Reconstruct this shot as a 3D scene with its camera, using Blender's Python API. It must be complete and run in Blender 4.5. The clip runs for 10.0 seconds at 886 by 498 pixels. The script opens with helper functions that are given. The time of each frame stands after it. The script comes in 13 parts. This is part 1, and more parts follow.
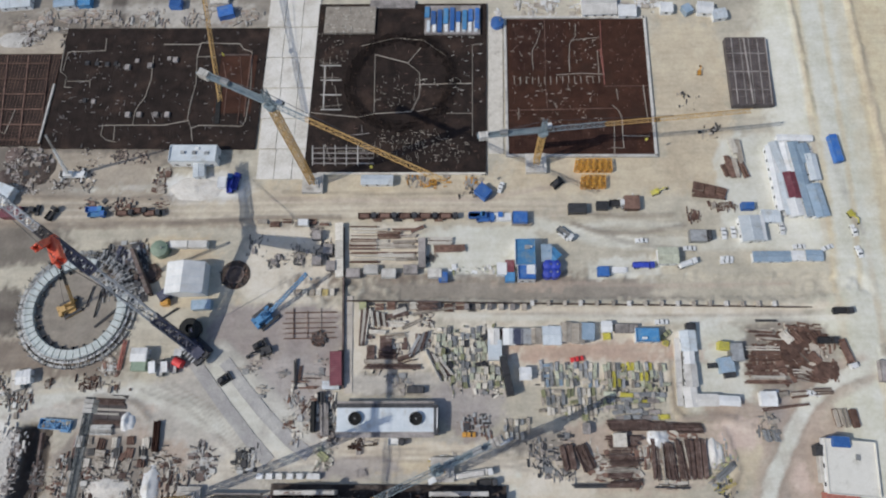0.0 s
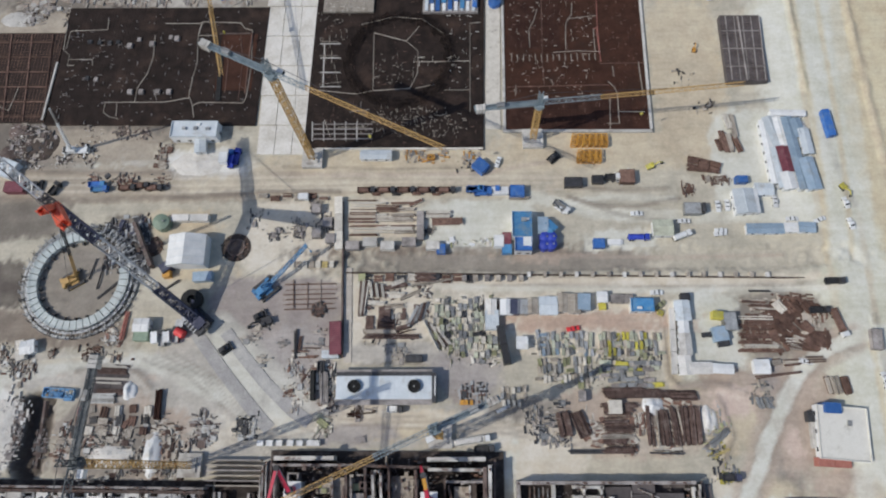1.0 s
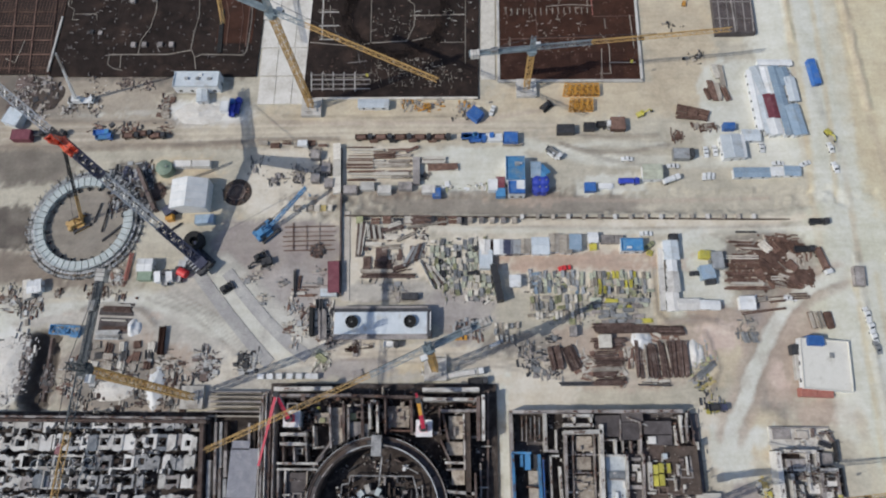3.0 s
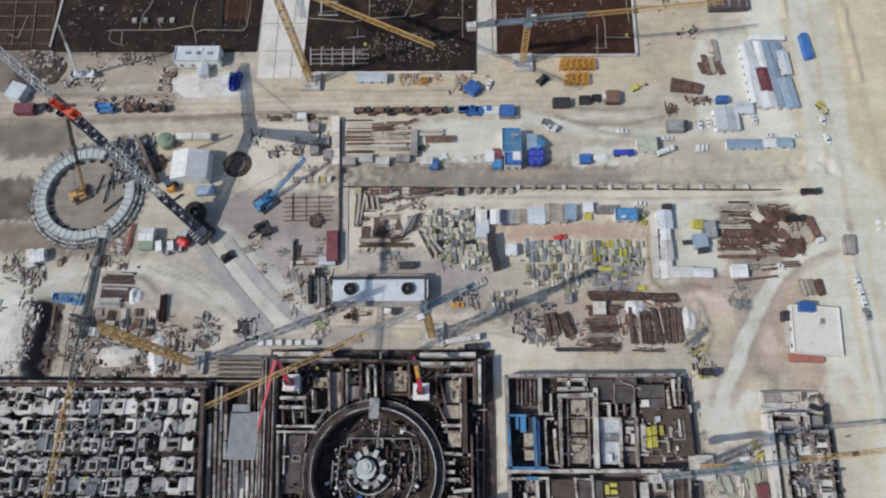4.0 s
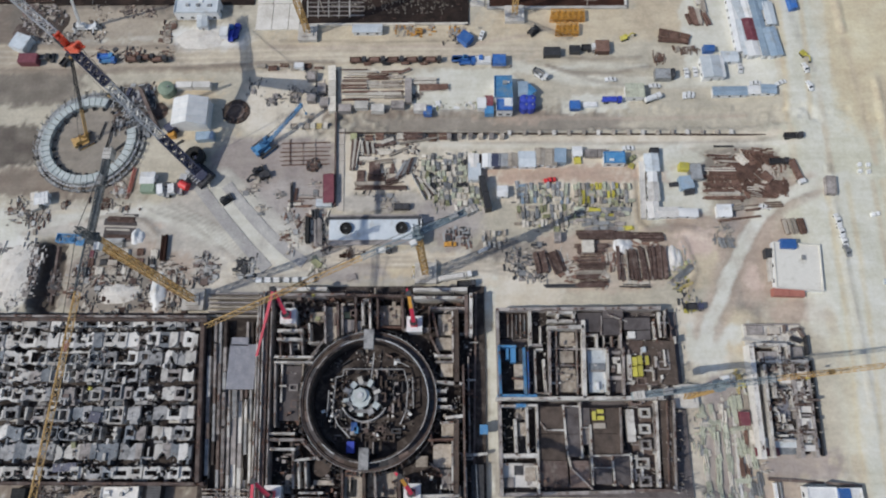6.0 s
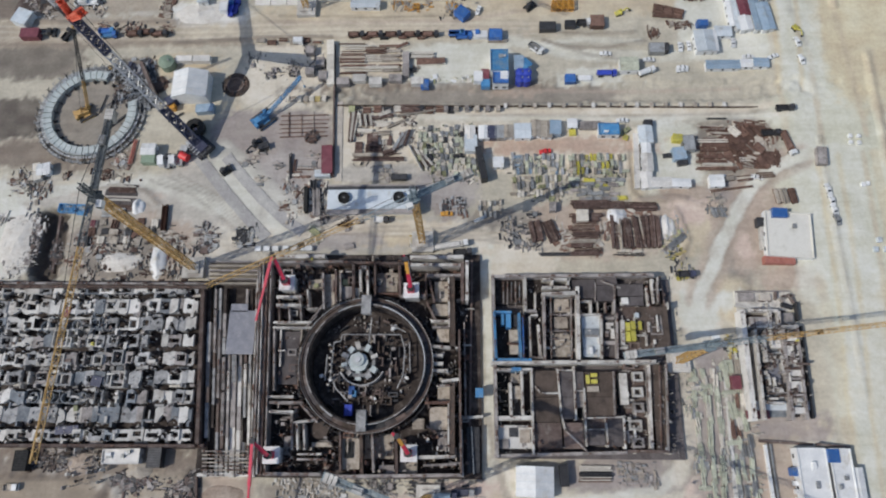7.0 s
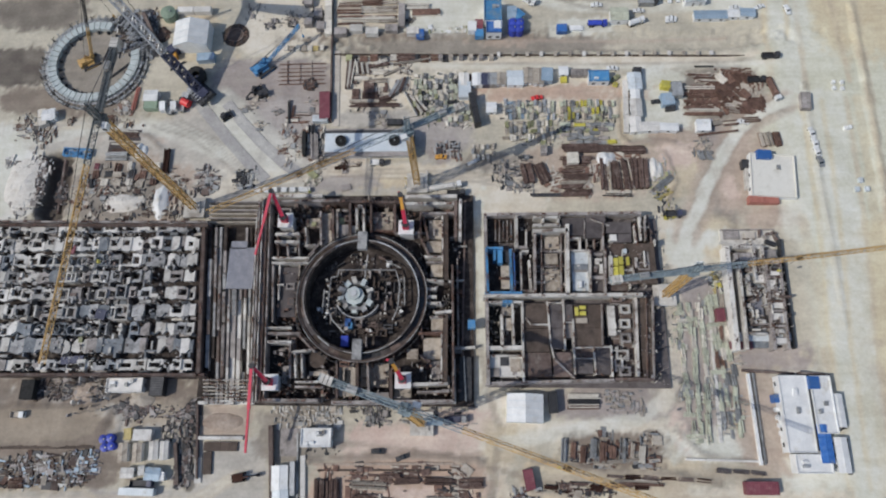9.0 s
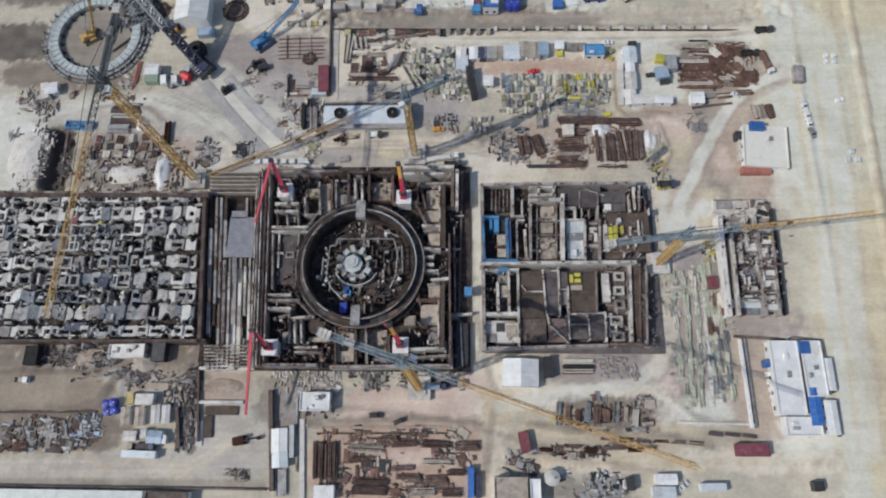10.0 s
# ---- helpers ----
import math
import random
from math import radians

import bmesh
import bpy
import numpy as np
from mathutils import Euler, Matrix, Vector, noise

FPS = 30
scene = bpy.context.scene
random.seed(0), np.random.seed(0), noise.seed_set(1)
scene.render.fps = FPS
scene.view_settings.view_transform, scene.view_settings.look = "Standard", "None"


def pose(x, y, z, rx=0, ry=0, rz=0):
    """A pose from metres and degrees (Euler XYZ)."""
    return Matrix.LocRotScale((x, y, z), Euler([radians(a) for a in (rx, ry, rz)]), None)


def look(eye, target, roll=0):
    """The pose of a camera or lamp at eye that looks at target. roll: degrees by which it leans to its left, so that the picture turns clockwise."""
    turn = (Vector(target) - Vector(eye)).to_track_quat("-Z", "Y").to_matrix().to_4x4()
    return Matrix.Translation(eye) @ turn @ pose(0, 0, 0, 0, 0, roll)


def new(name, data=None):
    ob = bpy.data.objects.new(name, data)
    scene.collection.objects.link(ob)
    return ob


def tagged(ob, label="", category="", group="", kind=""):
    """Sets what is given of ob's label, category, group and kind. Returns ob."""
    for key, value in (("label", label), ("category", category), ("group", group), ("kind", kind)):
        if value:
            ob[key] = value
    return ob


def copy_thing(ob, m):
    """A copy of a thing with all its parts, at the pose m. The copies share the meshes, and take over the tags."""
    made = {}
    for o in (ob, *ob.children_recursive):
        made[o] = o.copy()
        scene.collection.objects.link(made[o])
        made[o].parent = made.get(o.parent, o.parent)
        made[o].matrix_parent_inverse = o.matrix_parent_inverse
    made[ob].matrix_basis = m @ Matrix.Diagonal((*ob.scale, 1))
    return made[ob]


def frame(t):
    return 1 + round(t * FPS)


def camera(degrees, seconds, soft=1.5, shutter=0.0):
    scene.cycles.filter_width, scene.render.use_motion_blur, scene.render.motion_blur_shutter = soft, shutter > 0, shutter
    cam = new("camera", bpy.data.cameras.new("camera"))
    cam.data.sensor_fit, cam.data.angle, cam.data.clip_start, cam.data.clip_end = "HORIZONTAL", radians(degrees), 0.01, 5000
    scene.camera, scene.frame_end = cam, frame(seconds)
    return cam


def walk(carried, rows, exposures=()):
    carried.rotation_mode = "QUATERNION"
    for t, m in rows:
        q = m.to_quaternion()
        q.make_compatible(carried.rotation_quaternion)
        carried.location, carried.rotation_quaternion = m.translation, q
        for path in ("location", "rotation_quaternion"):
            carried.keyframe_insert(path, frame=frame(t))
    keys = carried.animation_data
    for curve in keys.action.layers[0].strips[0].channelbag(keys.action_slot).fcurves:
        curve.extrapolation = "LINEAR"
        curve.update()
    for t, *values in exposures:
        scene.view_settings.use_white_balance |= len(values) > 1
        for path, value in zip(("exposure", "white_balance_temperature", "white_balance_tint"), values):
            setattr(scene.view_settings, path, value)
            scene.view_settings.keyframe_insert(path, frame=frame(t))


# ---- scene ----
cam = camera(68.0, 10.0, soft=2.1)
METRES, EYE, TILT, LEAN, TURN = 130.0, 264.0, -71.55, 2.0, 0.0
ROWS = [
    (0.0, 0.0000, 0.0000, 0.0000, -0.000, 0.000, -0.000),
    (0.5, 0.0031, -0.0144, -0.0444, -0.000, 0.056, 0.030),
    (1.0, 0.0066, -0.0297, -0.0927, -0.000, 0.101, 0.030),
    (1.5, 0.0104, -0.0440, -0.1366, 0.000, 0.090, 0.020),
    (2.0, 0.0138, -0.0592, -0.1862, 0.000, 0.123, 0.010),
    (2.5, 0.0179, -0.0738, -0.2303, 0.011, 0.079, 0.010),
    (4.0, 0.0296, -0.1205, -0.3723, -0.034, -0.067, -0.030),
    (4.5, 0.0343, -0.1357, -0.4178, -0.045, -0.079, -0.020),
    (5.0, 0.0392, -0.1519, -0.4671, -0.067, -0.123, -0.010),
    (5.5, 0.0451, -0.1668, -0.5110, -0.067, -0.180, -0.030),
    (7.0, 0.0587, -0.2142, -0.6537, -0.157, -0.359, -0.100),
    (7.5, 0.0632, -0.2292, -0.6980, -0.168, -0.404, -0.140),
    (8.0, 0.0665, -0.2461, -0.7464, -0.236, -0.483, -0.150),
    (8.5, 0.0725, -0.2615, -0.7919, -0.202, -0.505, -0.170),
    (9.0, 0.0786, -0.2782, -0.8431, -0.157, -0.516, -0.190),
    (9.5, 0.0822, -0.2944, -0.8850, -0.191, -0.651, -0.180),
    (10.0, 0.0880, -0.3110, -0.9326, -0.157, -0.763, -0.210),
]
walk(cam, [(t, pose(0, 0, EYE, TILT, LEAN, TURN) @ pose(METRES * x, METRES * y, METRES * z, 90 + pitch, roll, yaw)) for t, x, y, z, yaw, pitch, roll in ROWS])

# ---- light ----
SUN_UP, SUN_FROM = 45.0, 249.0  # elevation, and compass bearing with y as north
world = bpy.data.worlds.new("sky")
scene.world = world
world.use_nodes = True
sky = world.node_tree.nodes.new("ShaderNodeTexSky")
sky.sky_type, sky.sun_disc = "NISHITA", False
sky.sun_elevation, sky.sun_rotation = radians(SUN_UP), radians(SUN_FROM)
world.node_tree.links.new(sky.outputs[0], world.node_tree.nodes["Background"].inputs[0])
world.node_tree.nodes["Background"].inputs[1].default_value = 0.108
sun = new("sun", bpy.data.lights.new("sun", "SUN"))
sun.data.energy, sun.data.angle, sun.data.color = 2.68, radians(0.5), (1.0, 0.955, 0.875)
away = Vector((math.sin(radians(SUN_FROM)) * math.cos(radians(SUN_UP)), math.cos(radians(SUN_FROM)) * math.cos(radians(SUN_UP)), math.sin(radians(SUN_UP))))
sun.matrix_world = look(away * 500, (0, 0, 0))
scene.view_settings.exposure = 0.0

# ---- materials ----
MATS = {}


def material(name, dark, light, size=2.0, rough=0.8, metal=0.0, fine=0.3, bump=0.15, vary=0.25, stain=None, stain_size=9.0, stain_amount=0.5):
    """A surface whose colour wanders between two tones at two scales, with a stain, grain relief and a shift from piece to piece."""
    m = bpy.data.materials.new(name)
    m.use_nodes = True
    n, l = m.node_tree.nodes, m.node_tree.links
    bsdf = n["Principled BSDF"]
    place = n.new("ShaderNodeNewGeometry").outputs["Position"]

    def cloud(scale, detail, rough_=0.6):
        t = n.new("ShaderNodeTexNoise")
        t.inputs["Scale"].default_value, t.inputs["Detail"].default_value, t.inputs["Roughness"].default_value = 1.0 / scale, detail, rough_
        l.new(place, t.inputs["Vector"])
        return t.outputs["Fac"]

    def ramp(src, a, b):
        r = n.new("ShaderNodeMapRange")
        r.inputs["From Min"].default_value, r.inputs["From Max"].default_value = a, b
        l.new(src, r.inputs["Value"])
        return r.outputs["Result"]

    def mix(fac, a, b, mode="MIX"):
        x = n.new("ShaderNodeMix")
        x.data_type, x.blend_type = "RGBA", mode
        for sock, v in ((x.inputs[0], fac), (x.inputs[6], a), (x.inputs[7], b)):
            if isinstance(v, (int, float)):
                sock.default_value = v
            elif isinstance(v, tuple):
                sock.default_value = (*v, 1)
            else:
                l.new(v, sock)
        return x.outputs[2]

    c = mix(ramp(cloud(size, 5), 0.32, 0.68), dark, light)
    if stain:
        c = mix(ramp(cloud(stain_size, 6, 0.65), 0.62 - 0.25 * stain_amount, 0.72), c, stain)
    grain = cloud(fine, 3)
    c = mix(0.35, c, ramp_grey(n, l, grain), "OVERLAY")
    if vary:
        rnd = n.new("ShaderNodeObjectInfo").outputs["Random"]
        hsv = n.new("ShaderNodeHueSaturation")
        l.new(ramp_to(n, l, rnd, 1 - vary, 1 + vary), hsv.inputs["Value"])
        l.new(c, hsv.inputs["Color"])
        c = hsv.outputs["Color"]
    l.new(c, bsdf.inputs["Base Color"])
    bsdf.inputs["Roughness"].default_value, bsdf.inputs["Metallic"].default_value = rough, metal
    bsdf.inputs["Specular IOR Level"].default_value = 0.2 if rough > 0.7 else 0.5
    bp = n.new("ShaderNodeBump")
    bp.inputs["Strength"].default_value, bp.inputs["Distance"].default_value = bump, fine
    l.new(grain, bp.inputs["Height"])
    l.new(bp.outputs[0], bsdf.inputs["Normal"])
    MATS[name] = m
    return m


def ramp_grey(n, l, src):
    r = n.new("ShaderNodeMapRange")
    r.inputs["From Min"].default_value, r.inputs["From Max"].default_value = 0.3, 0.7
    r.inputs["To Min"].default_value, r.inputs["To Max"].default_value = 0.25, 0.75
    l.new(src, r.inputs["Value"])
    return r.outputs["Result"]


def ramp_to(n, l, src, a, b):
    r = n.new("ShaderNodeMapRange")
    r.inputs["To Min"].default_value, r.inputs["To Max"].default_value = a, b
    l.new(src, r.inputs["Value"])
    return r.outputs["Result"]


material("pale_yard", (0.62, 0.59, 0.53), (0.74, 0.71, 0.66), 8, 0.9, 0, 0.8, 0.1, 0, (0.50, 0.46, 0.40), 14, 0.4)
material("grey_yard", (0.34, 0.30, 0.27), (0.44, 0.40, 0.36), 7, 0.95, 0, 0.7, 0.2, 0, (0.27, 0.22, 0.19), 12, 0.5)
material("brown_soil", (0.34, 0.275, 0.225), (0.44, 0.365, 0.305), 9, 0.95, 0, 0.9, 0.3, 0, (0.26, 0.2, 0.16), 15, 0.5)
material("concrete", (0.46, 0.44, 0.41), (0.62, 0.60, 0.56), 4, 0.85, 0, 0.35, 0.12, 0.18, (0.30, 0.27, 0.24), 5, 0.5)
material("pale_concrete", (0.55, 0.535, 0.505), (0.69, 0.67, 0.64), 4, 0.85, 0, 0.35, 0.12, 0.15, (0.44, 0.41, 0.38), 5, 0.4)
material("grey_concrete", (0.245, 0.222, 0.212), (0.395, 0.362, 0.345), 3, 0.85, 0, 0.35, 0.12, 0.2, (0.13, 0.12, 0.11), 5, 0.5)
material("hall_concrete", (0.26, 0.26, 0.262), (0.44, 0.435, 0.43), 2.2, 0.85, 0, 0.35, 0.12, 0.25, (0.10, 0.10, 0.105), 4, 0.6)
# near-black tone that puts the shade of deep pits and cells into colour
material("pit_shade", (0.030, 0.024, 0.022), (0.070, 0.056, 0.050), 3, 0.85, 0, 0.35, 0.2, 0.2, (0.12, 0.105, 0.095), 3, 0.4)
material("mauve_slab", (0.088, 0.078, 0.078), (0.135, 0.12, 0.12), 4, 0.85, 0, 0.35, 0.15, 0.2, (0.06, 0.05, 0.05), 5, 0.5)
material("brown_slab", (0.078, 0.060, 0.050), (0.12, 0.093, 0.078), 4, 0.85, 0, 0.35, 0.15, 0.15, (0.05, 0.04, 0.035), 5, 0.5)
material("tan_deck", (0.33, 0.285, 0.235), (0.50, 0.445, 0.38), 2.2, 0.85, 0, 0.3, 0.12, 0.2, (0.20, 0.16, 0.13), 3, 0.5)
material("grey_sheet", (0.19, 0.195, 0.23), (0.27, 0.275, 0.31), 3, 0.6, 0.1, 0.3, 0.05, 0.08, (0.36, 0.36, 0.38), 5, 0.3)
material("brown_bars", (0.070, 0.046, 0.040), (0.155, 0.105, 0.090), 1.5, 0.85, 0, 0.3, 0.3, 0.35, (0.25, 0.20, 0.175), 2.5, 0.35)
material("yellow_ochre", (0.42, 0.33, 0.12), (0.54, 0.44, 0.2), 1.5, 0.6, 0, 0.3, 0.03, 0.1, (0.25, 0.2, 0.1), 2, 0.4)
material("dark_rust", (0.030, 0.0145, 0.011), (0.056, 0.026, 0.019), 5, 0.9, 0, 0.5, 0.4, 0.1, (0.075, 0.040, 0.030), 10, 0.3)
material("cream_slab", (0.44, 0.40, 0.35), (0.55, 0.505, 0.45), 4, 0.9, 0, 0.4, 0.12, 0.1, (0.36, 0.31, 0.26), 6, 0.4)
material("hall_roof", (0.64, 0.62, 0.56), (0.74, 0.72, 0.66), 6, 0.7, 0, 0.3, 0.04, 0.06, (0.52, 0.50, 0.44), 6, 0.35)
material("worn_track", (0.335, 0.322, 0.315), (0.42, 0.405, 0.395), 5, 0.95, 0, 0.4, 0.1, 0.05, (0.54, 0.53, 0.49), 9, 0.6)
material("dark_concrete", (0.096, 0.070, 0.062), (0.172, 0.131, 0.117), 3, 0.85, 0, 0.35, 0.15, 0.3, (0.22, 0.195, 0.175), 4, 0.35)
material("rebar_mat", (0.018, 0.013, 0.0115), (0.038, 0.027, 0.023), 5, 0.9, 0, 0.5, 0.4, 0.1, (0.070, 0.045, 0.035), 12, 0.4)
material("rust_mat", (0.042, 0.019, 0.013), (0.080, 0.036, 0.024), 5, 0.9, 0, 0.5, 0.4, 0.1, (0.045, 0.025, 0.018), 12, 0.4)
material("rusty_steel", (0.105, 0.064, 0.052), (0.25, 0.155, 0.12), 1.5, 0.85, 0, 0.3, 0.3, 0.35, (0.06, 0.035, 0.03), 3, 0.5)
material("steel", (0.27, 0.275, 0.275), (0.43, 0.435, 0.43), 1.5, 0.55, 0.4, 0.2, 0.05, 0.3, (0.14, 0.12, 0.10), 3, 0.4)
material("dark_steel", (0.035, 0.035, 0.038), (0.07, 0.07, 0.075), 1.5, 0.6, 0.3, 0.2, 0.05, 0.3)
material("white_paint", (0.62, 0.63, 0.635), (0.77, 0.775, 0.77), 4, 0.5, 0, 0.4, 0.03, 0.08, (0.55, 0.53, 0.48), 6, 0.25)
material("pale_roof", (0.50, 0.55, 0.58), (0.62, 0.66, 0.69), 4, 0.5, 0.1, 0.4, 0.03, 0.12, (0.42, 0.42, 0.40), 6, 0.3)
material("blue_grey_roof", (0.24, 0.33, 0.42), (0.34, 0.43, 0.52), 4, 0.5, 0.1, 0.4, 0.03, 0.15, (0.3, 0.33, 0.35), 6, 0.3)
material("blue_paint", (0.025, 0.10, 0.33), (0.05, 0.16, 0.43), 2, 0.5, 0, 0.3, 0.03, 0.3, (0.14, 0.18, 0.25), 4, 0.4)
material("deep_blue", (0.02, 0.04, 0.30), (0.04, 0.07, 0.42), 2, 0.5, 0, 0.3, 0.03, 0.2)
material("sky_blue", (0.05, 0.19, 0.40), (0.09, 0.27, 0.48), 2, 0.5, 0, 0.3, 0.03, 0.2, (0.2, 0.26, 0.30), 4, 0.4)
material("crane_yellow", (0.46, 0.28, 0.09), (0.58, 0.38, 0.15), 3, 0.6, 0, 0.3, 0.03, 0.05, (0.34, 0.22, 0.11), 6, 0.3)
material("crane_dark", (0.050, 0.062, 0.070), (0.11, 0.125, 0.135), 3, 0.6, 0.1, 0.3, 0.03, 0.05, (0.20, 0.21, 0.21), 5, 0.3)
material("orange_paint", (0.50, 0.24, 0.04), (0.66, 0.34, 0.06), 1.5, 0.55, 0, 0.3, 0.03, 0.15, (0.3, 0.15, 0.05), 3, 0.3)
material("yellow_paint", (0.46, 0.41, 0.06), (0.60, 0.54, 0.12), 1.5, 0.55, 0, 0.3, 0.03, 0.25, (0.34, 0.31, 0.14), 3, 0.4)
material("crane_grey", (0.16, 0.21, 0.24), (0.27, 0.33, 0.36), 3, 0.55, 0.1, 0.3, 0.03, 0.05, (0.35, 0.38, 0.38), 5, 0.3)
material("red_paint", (0.50, 0.025, 0.03), (0.66, 0.05, 0.05), 2, 0.5, 0, 0.3, 0.03, 0.1)
material("crimson", (0.46, 0.016, 0.050), (0.60, 0.035, 0.080), 2, 0.5, 0, 0.3, 0.03, 0.1, (0.36, 0.10, 0.10), 3, 0.3)
material("orange_red", (0.66, 0.10, 0.05), (0.78, 0.15, 0.08), 2, 0.5, 0, 0.3, 0.03, 0.1)
material("maroon", (0.14, 0.035, 0.05), (0.20, 0.06, 0.075), 2, 0.6, 0, 0.3, 0.03, 0.15, (0.22, 0.12, 0.12), 4, 0.3)
material("orange_roof", (0.33, 0.12, 0.095), (0.44, 0.18, 0.14), 2, 0.7, 0, 0.3, 0.1, 0.1, (0.36, 0.2, 0.17), 4, 0.3)
material("green_paint", (0.19, 0.26, 0.19), (0.27, 0.34, 0.26), 2, 0.6, 0, 0.3, 0.03, 0.15)
material("timber", (0.32, 0.28, 0.235), (0.48, 0.435, 0.375), 1.5, 0.85, 0, 0.25, 0.1, 0.3, (0.20, 0.165, 0.135), 3, 0.4)
material("pale_timber", (0.56, 0.52, 0.45), (0.70, 0.66, 0.59), 1.5, 0.85, 0, 0.25, 0.1, 0.2, (0.36, 0.32, 0.27), 3, 0.3)
material("olive_panel", (0.24, 0.25, 0.15), (0.38, 0.38, 0.22), 1.5, 0.8, 0, 0.25, 0.05, 0.35, (0.16, 0.16, 0.12), 3, 0.4)
material("navy_paint", (0.035, 0.04, 0.075), (0.07, 0.075, 0.12), 2, 0.5, 0.1, 0.3, 0.03, 0.1, (0.12, 0.12, 0.15), 4, 0.3)
material("pale_steel", (0.42, 0.43, 0.44), (0.58, 0.59, 0.60), 2, 0.5, 0.3, 0.3, 0.03, 0.1, (0.30, 0.29, 0.28), 4, 0.3)
material("pale_olive", (0.39, 0.405, 0.32), (0.55, 0.565, 0.46), 1.5, 0.75, 0, 0.25, 0.05, 0.25, (0.26, 0.25, 0.2), 3, 0.4)
material("blue_concrete", (0.13, 0.145, 0.165), (0.24, 0.26, 0.28), 3, 0.8, 0, 0.35, 0.1, 0.2, (0.4, 0.4, 0.4), 4, 0.3)
material("liner_paint", (0.40, 0.45, 0.445), (0.54, 0.58, 0.57), 3, 0.5, 0.1, 0.4, 0.03, 0.07, (0.46, 0.48, 0.47), 5, 0.3)
# black for tyres and housings, also for sheets that paint shade in openings
material("rubber_and_shade", (0.02, 0.02, 0.02), (0.04, 0.04, 0.04), 1, 0.9, 0, 0.2, 0.05, 0.1)
material("glass", (0.02, 0.03, 0.035), (0.03, 0.04, 0.05), 1, 0.08, 0, 0.5, 0.0, 0)
material("stone_heap", (0.60, 0.57, 0.52), (0.74, 0.71, 0.66), 2, 0.95, 0, 0.4, 0.5, 0, (0.48, 0.43, 0.37), 4, 0.4)

# ---- building blocks ----


